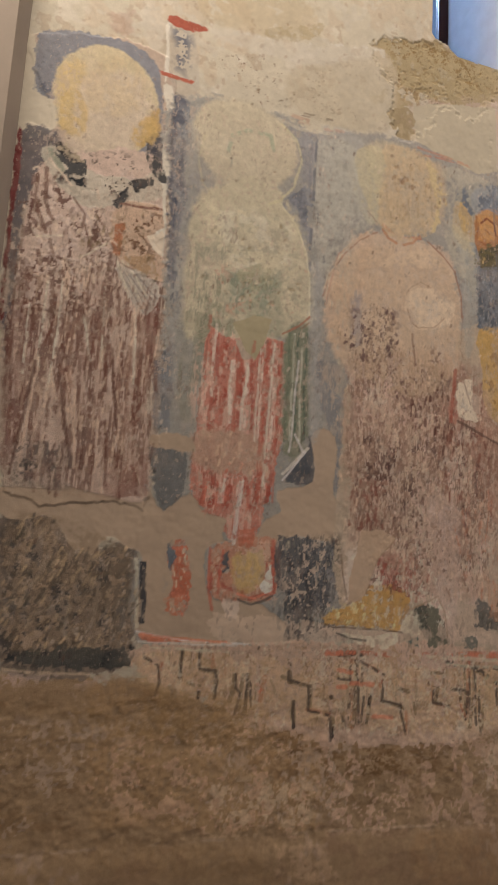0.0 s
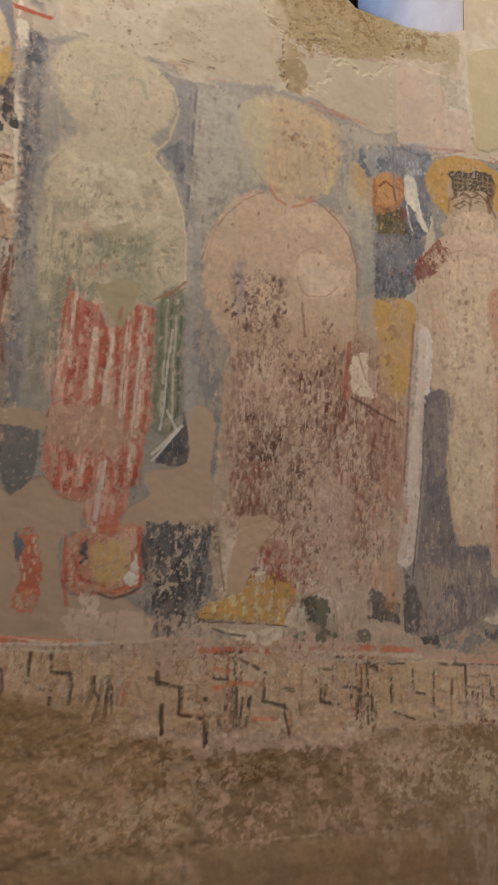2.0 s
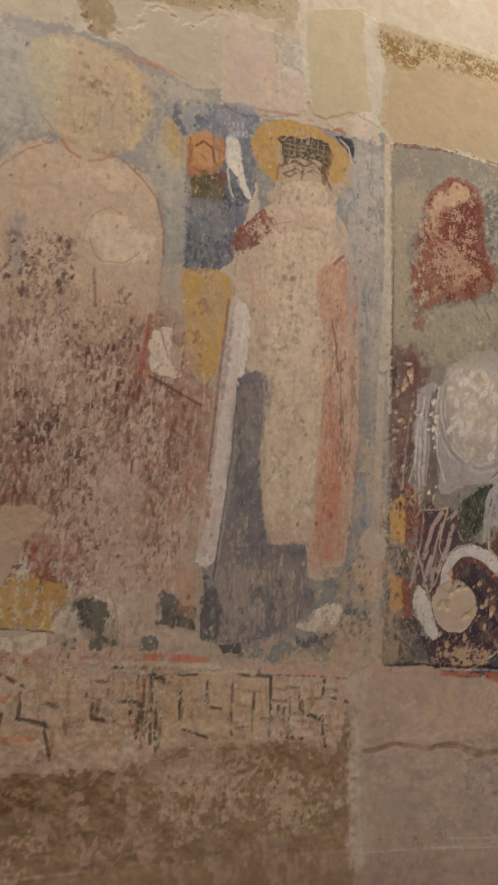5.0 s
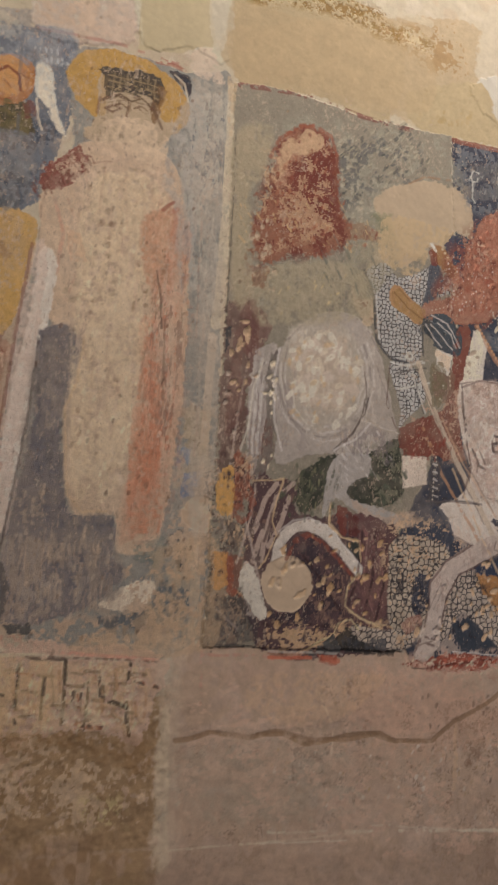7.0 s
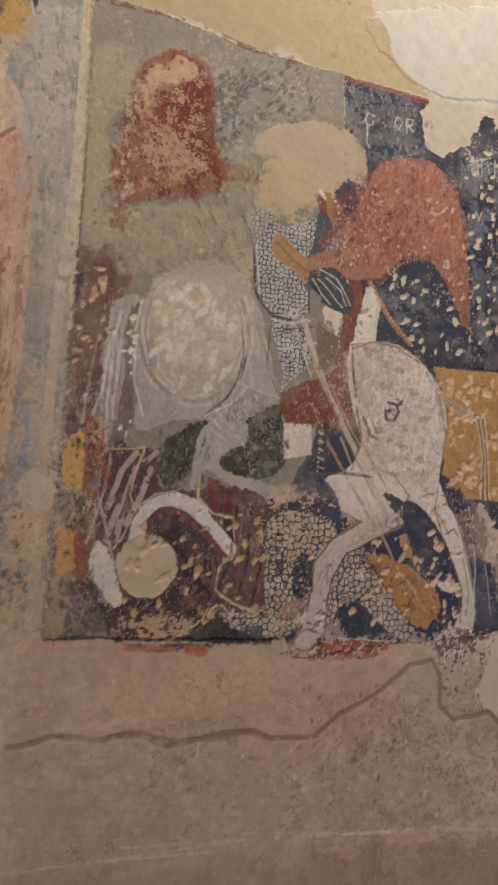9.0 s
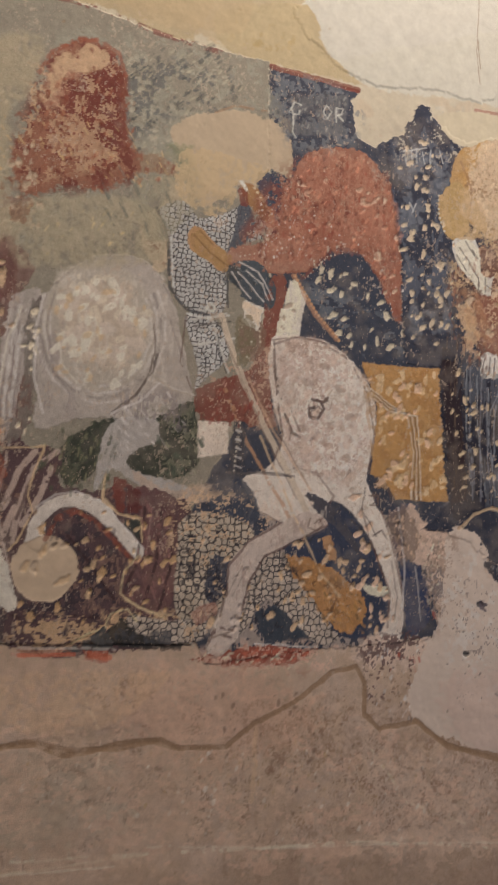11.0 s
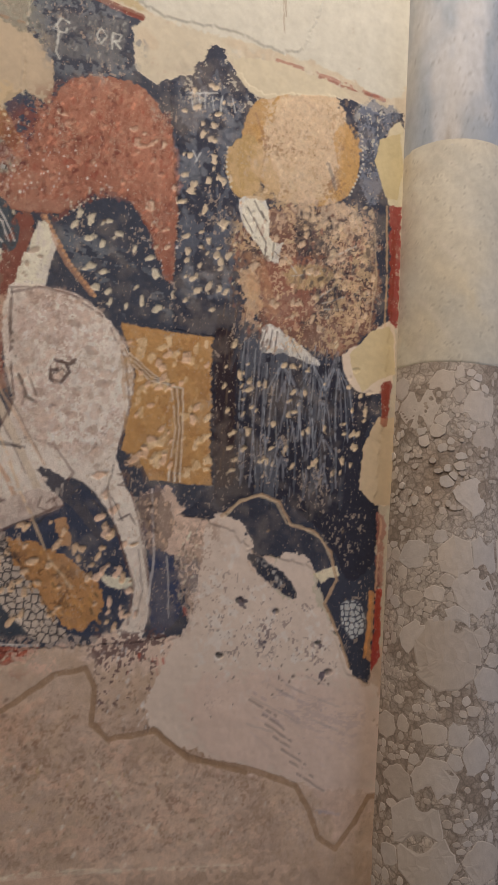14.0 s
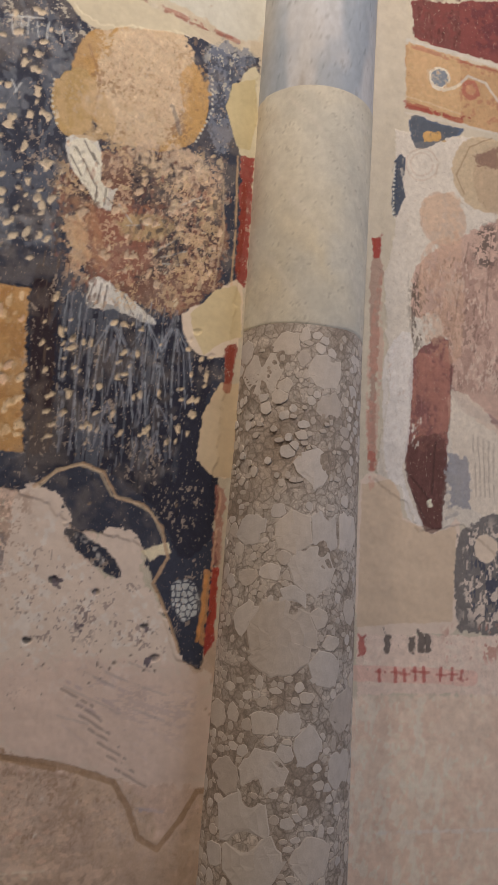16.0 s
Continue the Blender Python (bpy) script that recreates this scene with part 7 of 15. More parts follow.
line((0.757, 0.675, 0.615), 0.0066, [(1.405, 1.723), (1.440, 1.666)], op=0.6, broken=0.25)
line((0.820, 0.730, 0.666), 0.0066, [(1.406, 1.489), (1.471, 1.433)], op=0.6, broken=0.25)
line((0.051, 0.054, 0.065), 0.0066, [(1.368, 1.574), (1.377, 1.393), (1.521, 1.388)], op=0.7, broken=0.2)
fill((0.077, 0.078, 0.093), [(1.374, 1.517), (1.528, 1.522), (1.536, 1.391), (1.383, 1.393)], op=0.55, fray=0.02)
line((0.657, 0.336, 0.272), 0.0066, [(1.385, 1.365), (1.570, 1.362)], op=0.5, broken=0.4)
fill((0.666, 0.563, 0.405), [(1.784, 2.499), (1.828, 2.526), (1.864, 2.585), (1.807, 2.619), (1.903, 2.611), (1.907, 2.545), (1.862, 2.485), (1.869, 2.374), (1.824, 2.348), (1.789, 2.420)], op=0.7, fray=0.012)
wear((0.217, 0.083, 0.062), [(1.785, 2.483), (1.860, 2.518), (1.866, 2.357), (1.799, 2.375)], 0.4, 0.02, 1, op=0.85)
scales((0.656, 0.693, 0.703), (0.091, 0.089, 0.096), [(1.832, 2.524), (1.905, 2.570), (1.940, 2.528), (2.013, 2.553), (2.087, 2.601), (2.081, 2.534), (2.027, 2.439), (2.037, 2.292), (1.986, 2.251), (1.922, 2.264), (1.880, 2.312), (1.862, 2.437)], 0.0135, part='mail_coat')
scales((0.677, 0.714, 0.723), (0.084, 0.086, 0.096), [(1.923, 2.248), (1.986, 2.251), (2.046, 2.196), (2.041, 2.132), (1.995, 2.086), (1.957, 2.042), (1.962, 2.105), (1.934, 2.179)], 0.0135, part='mail_coat')
scales((0.538, 0.554, 0.544), (0.076, 0.077, 0.083), [(2.089, 2.553), (2.140, 2.573), (2.134, 2.503), (2.092, 2.486)], 0.015, part='mail_coat')
fill((0.098, 0.114, 0.151), [(2.054, 2.583), (2.087, 2.601), (2.107, 2.540), (2.067, 2.464), (2.027, 2.439), (2.049, 2.510)], op=0.9, fray=0.003)
line((0.064, 0.071, 0.085), 0.0083, [(1.825, 2.526), (1.858, 2.452), (1.872, 2.310), (1.922, 2.259), (1.986, 2.251)], op=0.8)
line((0.705, 0.747, 0.744), 0.0049, [(1.836, 2.525), (1.867, 2.454), (1.881, 2.315)], op=0.8)
line((0.060, 0.067, 0.079), 0.0066, [(2.030, 2.439), (2.040, 2.285)], op=0.8)
line((0.774, 0.821, 0.804), 0.0049, [(1.923, 2.247), (1.984, 2.241), (2.035, 2.266)], op=0.8)
oval((0.683, 0.708, 0.672), (1.989, 2.274), 0.014, 0.014)
oval((0.107, 0.110, 0.113), (1.989, 2.274), 0.006, 0.006)
fill((0.516, 0.332, 0.182), [(1.916, 2.485), (1.945, 2.501), (1.992, 2.465), (2.044, 2.422), (2.021, 2.379), (1.970, 2.411), (1.921, 2.433)], part='forearm', fray=0.003)
line((0.220, 0.121, 0.070), 0.0041, [(1.927, 2.475), (1.969, 2.443)], op=0.6)
line((0.221, 0.122, 0.070), 0.0041, [(1.987, 2.414), (2.006, 2.451)], op=0.7)
fill((0.061, 0.075, 0.089), [(2.041, 2.417), (2.129, 2.417), (2.178, 2.383), (2.184, 2.325), (2.151, 2.295), (2.081, 2.333), (2.038, 2.366)], part='gauntlet', fray=0.003)
line((0.400, 0.458, 0.491), 0.0041, [(2.053, 2.411), (2.112, 2.402), (2.175, 2.374)], op=0.75)
line((0.401, 0.460, 0.492), 0.0041, [(2.063, 2.404), (2.121, 2.390), (2.169, 2.360)], op=0.75)
line((0.402, 0.461, 0.494), 0.0041, [(2.074, 2.398), (2.130, 2.378), (2.163, 2.345)], op=0.75)
line((0.403, 0.462, 0.495), 0.0041, [(2.084, 2.391), (2.139, 2.366), (2.156, 2.331)], op=0.75)
line((0.404, 0.464, 0.497), 0.0041, [(2.094, 2.385), (2.148, 2.355), (2.150, 2.316)], op=0.75)
fill((0.066, 0.085, 0.137), [(2.111, 2.688), (2.153, 2.710), (2.186, 2.679), (2.179, 2.572), (2.150, 2.549), (2.124, 2.630)], op=0.95, fray=0.006)
fill((0.396, 0.225, 0.107), [(2.059, 2.658), (2.094, 2.658), (2.153, 2.602), (2.162, 2.551), (2.123, 2.569), (2.079, 2.602)], op=0.9)
pearls((0.729, 0.637, 0.461), 0.0041, 0.0149, [(2.102, 2.651), (2.139, 2.607), (2.162, 2.560)])
fill((0.772, 0.791, 0.763), [(2.047, 2.664), (2.071, 2.666), (2.077, 2.640)])
fill((0.236, 0.073, 0.060), [(2.051, 2.648), (2.079, 2.628), (2.088, 2.584), (2.062, 2.590)], op=0.8)
line((0.688, 0.713, 0.692), 0.0066, [(1.939, 2.235), (2.043, 2.261)], op=0.85)
line((0.701, 0.727, 0.706), 0.0066, [(1.951, 2.163), (2.062, 2.199)], op=0.85)
line((0.704, 0.730, 0.709), 0.0066, [(1.995, 2.244), (2.027, 2.153), (2.050, 2.101)], op=0.85)
line((0.091, 0.089, 0.095), 0.0049, [(1.948, 2.216), (2.049, 2.245)], op=0.8)
fill((0.364, 0.182, 0.135), [(2.224, 2.724), (2.258, 2.795), (2.349, 2.840), (2.444, 2.847), (2.521, 2.788), (2.570, 2.704), (2.584, 2.595), (2.586, 2.343), (2.545, 2.337), (2.506, 2.438), (2.421, 2.531), (2.339, 2.498), (2.277, 2.435), (2.198, 2.412), (2.036, 2.407), (2.042, 2.459), (2.160, 2.508), (2.192, 2.593), (2.208, 2.666)], part='red_cloak', fray=0.006, relief=0.0006)
wear((0.255, 0.098, 0.076), [(2.204, 2.773), (2.540, 2.811), (2.584, 2.595), (2.586, 2.343), (2.198, 2.421), (2.044, 2.425)], 0.45, 0.035, 1, op=0.7)
wear((0.610, 0.397, 0.286), [(2.258, 2.804), (2.444, 2.847), (2.541, 2.754), (2.409, 2.673), (2.262, 2.661)], 0.35, 0.03, 1, op=0.55)
wear((0.477, 0.289, 0.217), [(2.204, 2.773), (2.540, 2.811), (2.584, 2.595), (2.586, 2.343), (2.198, 2.421), (2.044, 2.425)], 0.3, 0.014, 1.2, op=0.6)
wear((0.190, 0.053, 0.047), [(2.259, 2.750), (2.541, 2.773), (2.584, 2.595), (2.563, 2.375), (2.302, 2.509)], 0.18, 0.016, 1.4, op=0.5)
fill((0.442, 0.256, 0.194), [(2.042, 2.459), (2.195, 2.515), (2.302, 2.527), (2.303, 2.457), (2.198, 2.418), (2.044, 2.416)], op=0.7, soft=0.012)
fill((0.304, 0.119, 0.090), [(2.523, 2.621), (2.588, 2.596), (2.588, 2.316), (2.552, 2.338)], op=0.7, streak=0.3)
pearls((0.748, 0.695, 0.595), 0.0030, 0.0132, [(2.561, 2.702), (2.584, 2.595), (2.586, 2.343)])
pearls((0.768, 0.714, 0.612), 0.0026, 0.0132, [(2.278, 2.418), (2.339, 2.490), (2.430, 2.524), (2.506, 2.438), (2.545, 2.337)])
pearls((0.706, 0.626, 0.529), 0.0026, 0.0149, [(2.069, 2.439), (2.196, 2.489), (2.302, 2.527)])
pecks((0.725, 0.583, 0.456), [(2.259, 2.768), (2.540, 2.792), (2.582, 2.378), (2.375, 2.523), (2.196, 2.489)], 36, 0.013)
pecks((0.693, 0.652, 0.566), [(2.178, 2.503), (2.302, 2.527), (2.448, 2.554), (2.304, 2.440)], 40, 0.004, relief=0)
fill((0.062, 0.077, 0.116), [(2.278, 2.418), (2.357, 2.493), (2.449, 2.518), (2.515, 2.430), (2.563, 2.322), (2.586, 2.307), (2.734, 2.290), (2.743, 2.193), (2.454, 2.178), (2.380, 2.245), (2.325, 2.305)], part='background', fray=0.008)
wear((0.212, 0.253, 0.303), [(2.269, 2.399), (2.545, 2.337), (2.715, 2.288), (2.564, 2.200), (2.381, 2.228)], 0.4, 0.05, 0.6, op=0.6)
wear((0.217, 0.250, 0.290), [(2.141, 3.030), (2.421, 3.031), (2.424, 2.861), (2.221, 2.795), (2.165, 2.871)], 0.5, 0.04, 1, op=0.65)
line((0.560, 0.615, 0.637), 0.0041, [(2.216, 2.959), (2.203, 2.918), (2.227, 2.915), (2.215, 2.875)], op=0.7)
line((0.556, 0.610, 0.632), 0.0041, [(2.318, 2.967), (2.314, 2.925), (2.338, 2.925), (2.343, 2.969), (2.318, 2.967)], op=0.7)
line((0.555, 0.609, 0.631), 0.0041, [(2.361, 2.974), (2.366, 2.938), (2.388, 2.966)], op=0.7)
pecks((0.710, 0.681, 0.553), [(2.303, 2.474), (2.525, 2.441), (2.715, 2.360), (2.734, 2.201), (2.417, 2.199), (2.325, 2.305)], 32, 0.014)
fill((0.260, 0.108, 0.087), [(2.164, 2.398), (2.217, 2.390), (2.188, 2.218), (2.176, 2.053), (2.188, 1.959), (2.081, 1.963), (1.977, 1.959), (1.965, 2.043), (2.075, 2.104), (2.123, 2.143), (2.151, 2.278), (2.142, 2.310)], part='saddle_cloth', fray=0.008)
wear((0.612, 0.433, 0.324), [(1.963, 2.089), (2.171, 2.215), (2.180, 1.958), (1.978, 1.952)], 0.25, 0.02, 1, op=0.8)
fill((0.276, 0.186, 0.143), [(2.077, 2.250), (2.126, 2.274), (2.154, 2.213), (2.123, 2.143), (2.080, 2.161)], op=0.8)
pearls((0.758, 0.700, 0.568), 0.0033, 0.0149, [(2.077, 2.242), (2.101, 2.267), (2.132, 2.250), (2.141, 2.194)])
fill((0.804, 0.792, 0.728), [(2.196, 2.235), (2.220, 2.399), (2.275, 2.366), (2.253, 2.231)], part='cloth', fray=0.002)
fill((0.812, 0.800, 0.735), [(2.082, 2.316), (2.147, 2.303), (2.128, 2.225), (2.085, 2.251)], part='cloth')
pearls((0.711, 0.468, 0.259), 0.0049, 0.0132, [(2.237, 2.411), (2.307, 2.311), (2.381, 2.237)])
line((0.557, 0.325, 0.207), 0.0165, [(2.233, 2.410), (2.307, 2.303), (2.371, 2.244)], op=0.6)
fill((0.860, 0.819, 0.760), [(2.174, 2.216), (2.256, 2.233), (2.363, 2.222), (2.455, 2.152), (2.503, 2.056), (2.497, 1.939), (2.477, 1.855), (2.496, 1.791), (2.550, 1.697), (2.580, 1.587), (2.596, 1.477), (2.579, 1.384), (2.510, 1.386), (2.552, 1.476), (2.519, 1.600), (2.461, 1.709), (2.399, 1.761), (2.356, 1.766), (2.349, 1.703), (2.290, 1.669), (2.191, 1.641), (2.129, 1.572), (2.109, 1.498), (2.105, 1.397), (2.023, 1.347), (2.048, 1.461), (2.083, 1.555), (2.127, 1.631), (2.222, 1.696), (2.156, 1.723), (2.095, 1.810), (2.167, 1.847), (2.215, 1.929), (2.176, 2.053)], part='white_horse', fray=0.003, relief=0.0008)
wear((0.669, 0.568, 0.527), [(2.188, 2.201), (2.455, 2.152), (2.494, 1.938), (2.390, 1.784), (2.216, 1.898)], 0.35, 0.04, 1, op=0.5)
pecks((0.598, 0.489, 0.414), [(2.188, 2.201), (2.363, 2.217), (2.483, 2.088), (2.477, 1.839), (2.321, 1.795), (2.196, 1.991)], 60, 0.014, op=0.6, relief=-0.001)
wear((0.860, 0.860, 0.847), [(2.188, 2.201), (2.455, 2.152), (2.477, 1.839), (2.216, 1.898)], 0.25, 0.02, 1.0, op=0.5)
wear((0.860, 0.739, 0.647), [(2.087, 1.809), (2.321, 1.780), (2.551, 1.602), (2.570, 1.399), (2.031, 1.354)], 0.35, 0.02, 2.0, op=0.45)
line((0.219, 0.167, 0.160), 0.0041, [(2.174, 2.212), (2.256, 2.233), (2.363, 2.222), (2.455, 2.152), (2.503, 2.056), (2.497, 1.939), (2.480, 1.871), (2.499, 1.791), (2.550, 1.697), (2.583, 1.571), (2.596, 1.461)], op=0.7, broken=0.2)
line((0.243, 0.185, 0.177), 0.0041, [(2.091, 1.810), (2.147, 1.730), (2.231, 1.696), (2.127, 1.623), (2.083, 1.555), (2.048, 1.461), (2.023, 1.354)], op=0.7, broken=0.2)
line((0.156, 0.132, 0.129), 0.0049, [(2.287, 1.781), (2.348, 1.742), (2.354, 1.703), (2.290, 1.669), (2.191, 1.640)], op=0.8)
line((0.128, 0.102, 0.104), 0.0041, [(2.309, 2.039), (2.297, 2.018), (2.301, 1.999), (2.319, 2.001), (2.325, 2.018), (2.315, 2.023)], op=0.8)
line((0.127, 0.101, 0.103), 0.0041, [(2.331, 2.068), (2.349, 2.053), (2.328, 2.046)], op=0.8)
line((0.141, 0.112, 0.114), 0.0041, [(2.323, 1.709), (2.314, 1.729), (2.331, 1.736), (2.343, 1.721), (2.333, 1.702), (2.309, 1.707), (2.302, 1.731)], op=0.8)
line((0.153, 0.121, 0.124), 0.0041, [(2.098, 1.483), (2.107, 1.495), (2.117, 1.480), (2.105, 1.466), (2.089, 1.477)], op=0.8)
line((0.138, 0.109, 0.111), 0.0041, [(2.492, 1.791), (2.503, 1.805), (2.517, 1.786), (2.499, 1.772)], op=0.8)
line((0.142, 0.113, 0.115), 0.0041, [(2.497, 1.679), (2.524, 1.696), (2.540, 1.673)], op=0.8)
line((0.150, 0.132, 0.125), 0.0083, [(2.192, 2.104), (2.211, 2.025), (2.239, 1.956), (2.265, 1.942)], op=0.75, broken=0.25)
line((0.153, 0.135, 0.127), 0.0049, [(2.239, 1.956), (2.235, 1.931)], op=0.7)
line((0.105, 0.091, 0.097), 0.0041, [(2.026, 1.385), (2.067, 1.397), (2.099, 1.408)], op=0.8)
line((0.105, 0.092, 0.098), 0.0041, [(2.030, 1.373), (2.067, 1.384), (2.099, 1.395)], op=0.8)
line((0.106, 0.092, 0.098), 0.0041, [(2.033, 1.360), (2.068, 1.371), (2.100, 1.382)], op=0.8)
line((0.137, 0.117, 0.119), 0.0041, [(2.515, 1.402), (2.553, 1.393), (2.579, 1.399)], op=0.7)
fill((0.588, 0.357, 0.153), [(2.454, 2.183), (2.724, 2.191), (2.741, 1.790), (2.567, 1.787), (2.531, 1.842), (2.486, 1.855), (2.497, 1.939), (2.507, 2.056)], part='ochre_cloth', fray=0.003, round=False)
wear((0.404, 0.211, 0.085), [(2.463, 2.170), (2.724, 2.191), (2.732, 1.797), (2.549, 1.795)], 0.4, 0.05, 1, op=0.6)
pecks((0.851, 0.668, 0.418), [(2.473, 2.154), (2.715, 2.181), (2.732, 1.806), (2.531, 1.810)], 44, 0.017, relief=-0.001)
line((0.092, 0.055, 0.045), 0.0066, [(2.726, 2.191), (2.745, 1.790)], op=0.7)
line((0.860, 0.849, 0.779), 0.0049, [(2.482, 2.108), (2.547, 2.067), (2.606, 2.036), (2.625, 1.932), (2.618, 1.791)], op=0.8, broken=0.15, part='horse_tail')
line((0.124, 0.102, 0.095), 0.0049, [(2.486, 2.100), (2.547, 2.062), (2.614, 2.036), (2.631, 1.933), (2.626, 1.791)], op=0.8, broken=0.15, part='horse_tail')
line((0.860, 0.850, 0.780), 0.0049, [(2.490, 2.092), (2.547, 2.057), (2.621, 2.037), (2.636, 1.933), (2.633, 1.791)], op=0.8, broken=0.15, part='horse_tail')
line((0.124, 0.102, 0.095), 0.0049, [(2.494, 2.084), (2.547, 2.052), (2.628, 2.038), (2.642, 1.934), (2.640, 1.792)], op=0.8, broken=0.15, part='horse_tail')
line((0.860, 0.852, 0.781), 0.0049, [(2.497, 2.076), (2.547, 2.047), (2.636, 2.038), (2.647, 1.934), (2.647, 1.792)], op=0.8, broken=0.15, part='horse_tail')
line((0.732, 0.655, 0.545), 0.0181, [(2.022, 2.257), (2.074, 2.120), (2.163, 1.956), (2.270, 1.776), (2.341, 1.656)], op=0.85, part='lance')
line((0.215, 0.151, 0.126), 0.0041, [(2.035, 2.195), (2.164, 1.932), (2.262, 1.768)], op=0.6, broken=0.2)
line((0.624, 0.391, 0.242), 0.0099, [(2.044, 2.053), (2.116, 1.904), (2.203, 1.772), (2.291, 1.653), (2.361, 1.533)], op=0.7, broken=0.2, part='lance')
fill((0.169, 0.169, 0.175), [(2.335, 1.571), (2.364, 1.564), (2.396, 1.507), (2.370, 1.518)], op=0.95)
line((0.854, 0.860, 0.823), 0.0041, [(2.344, 1.563), (2.389, 1.511)], op=0.8)
fill((0.860, 0.791, 0.705), [(1.972, 1.959), (2.057, 1.961), (2.056, 1.876), (1.974, 1.860)], part='cloth', fray=0.003)
fill((0.091, 0.093, 0.109), [(2.072, 1.970), (2.105, 1.974), (2.095, 1.825), (2.058, 1.825)], op=0.9, part='strap')
pearls((0.806, 0.773, 0.671), 0.0033, 0.0132, [(2.087, 1.964), (2.075, 1.831)])
fill((0.083, 0.102, 0.146), [(2.017, 1.796), (2.103, 1.818), (2.155, 1.730), (2.125, 1.691), (2.044, 1.716), (2.011, 1.744)], op=0.9, part='background', fray=0.006)
line((0.173, 0.155, 0.160), 0.0066, [(2.055, 1.825), (2.151, 1.833), (2.252, 1.830)], op=0.7)
scales((0.712, 0.642, 0.539), (0.082, 0.075, 0.079), [(1.937, 1.695), (2.028, 1.715), (2.125, 1.691), (2.143, 1.632), (2.089, 1.585), (2.070, 1.497), (2.026, 1.453), (1.936, 1.452), (1.932, 1.579)], 0.018, part='scaled_body')
scales((0.739, 0.666, 0.588), (0.086, 0.083, 0.093), [(2.129, 1.586), (2.208, 1.627), (2.276, 1.576), (2.363, 1.457), (2.398, 1.398), (2.331, 1.382), (2.230, 1.456), (2.180, 1.499), (2.120, 1.411), (2.103, 1.440)], 0.0175, part='scaled_body')
scales((0.774, 0.700, 0.605), (0.088, 0.084, 0.095), [(1.814, 1.451), (1.922, 1.438), (2.011, 1.446), (2.013, 1.397), (1.940, 1.383), (1.837, 1.411)], 0.0165, part='scaled_body')
fill((0.060, 0.075, 0.117), [(2.022, 1.597), (2.073, 1.599), (2.080, 1.541), (2.047, 1.482), (2.016, 1.496)], op=0.9, fray=0.008)
fill((0.487, 0.283, 0.225), [(1.965, 1.460), (2.039, 1.489), (2.049, 1.453), (1.989, 1.425)], op=0.7)
fill((0.057, 0.075, 0.129), [(2.224, 1.643), (2.299, 1.661), (2.391, 1.753), (2.462, 1.693), (2.519, 1.600), (2.552, 1.476), (2.509, 1.414), (2.466, 1.398), (2.381, 1.413), (2.302, 1.547)], part='background', fray=0.006)
fill((0.544, 0.309, 0.141), [(2.233, 1.613), (2.300, 1.608), (2.377, 1.580), (2.464, 1.521), (2.466, 1.429), (2.398, 1.413), (2.329, 1.487), (2.260, 1.561)], part='ochre_beast', fray=0.008)
wear((0.244, 0.138, 0.075), [(2.242, 1.606), (2.464, 1.536), (2.466, 1.429), (2.364, 1.427)], 0.3, 0.02, 1, op=0.8)
fill((0.652, 0.397, 0.207), [(2.344, 1.664), (2.367, 1.672), (2.394, 1.596), (2.359, 1.610)], op=0.8)
fill((0.860, 0.857, 0.710), [(2.464, 1.544), (2.552, 1.539), (2.543, 1.510), (2.482, 1.518)], op=0.95)
fill((0.063, 0.083, 0.116), [(2.150, 1.455), (2.213, 1.485), (2.306, 1.397), (2.185, 1.385)], op=0.95, fray=0.004)
line((0.860, 0.860, 0.860), 0.0049, [(2.153, 1.382), (2.332, 1.373)], op=0.8)
fill((0.061, 0.085, 0.172), [(2.568, 1.763), (2.640, 1.775), (2.631, 1.669), (2.677, 1.510), (2.668, 1.431), (2.606, 1.415), (2.590, 1.571), (2.559, 1.682)], part='background', fray=0.006, op=0.9)
line((0.761, 0.769, 0.756), 0.0041, [(2.632, 1.597), (2.650, 1.447)], op=0.5)
pecks((0.757, 0.583, 0.400), [(2.224, 1.650), (2.551, 1.665), (2.553, 1.414), (2.232, 1.411), (1.998, 1.411), (1.968, 1.682), (2.125, 1.691)], 60, 0.012)
pecks((0.860, 0.665, 0.521), [(2.425, 1.787), (2.568, 1.763), (2.641, 1.446), (2.466, 1.398)], 22, 0.014)
fill((0.367, 0.122, 0.092), [(1.978, 1.348), (2.107, 1.368), (2.201, 1.375), (2.332, 1.368), (2.267, 1.331), (2.109, 1.323), (1.994, 1.334)], part='border', fray=0.01)
wear((0.860, 0.635, 0.520), [(1.969, 1.383), (2.398, 1.383), (2.383, 1.308), (1.973, 1.314)], 0.3, 0.02, 1, op=0.7)
fill((0.797, 0.663, 0.571), [(2.640, 1.718), (2.750, 1.707), (2.903, 1.782), (2.896, 1.355), (2.467, 1.323), (2.501, 1.398), (2.588, 1.399), (2.694, 1.432)], op=0.9, fray=0.02, soft=0.02)
wear((0.226, 0.205, 0.222), [(2.650, 1.629), (2.750, 1.650), (2.740, 1.464), (2.659, 1.415)], 0.45, 0.014, 1, op=0.8)
fill((0.238, 0.188, 0.188), [(2.550, 1.746), (2.613, 1.766), (2.622, 1.652), (2.587, 1.603), (2.559, 1.666)], op=0.8, fray=0.012)
wear((0.695, 0.558, 0.462), [(2.550, 1.762), (2.622, 1.766), (2.622, 1.620), (2.569, 1.618)], 0.4, 0.015, 1)
wear((0.157, 0.097, 0.103), [(2.466, 1.398), (2.730, 1.432), (2.694, 1.307), (2.503, 1.218), (2.468, 1.308)], 0.3, 0.014, 1, op=0.85)
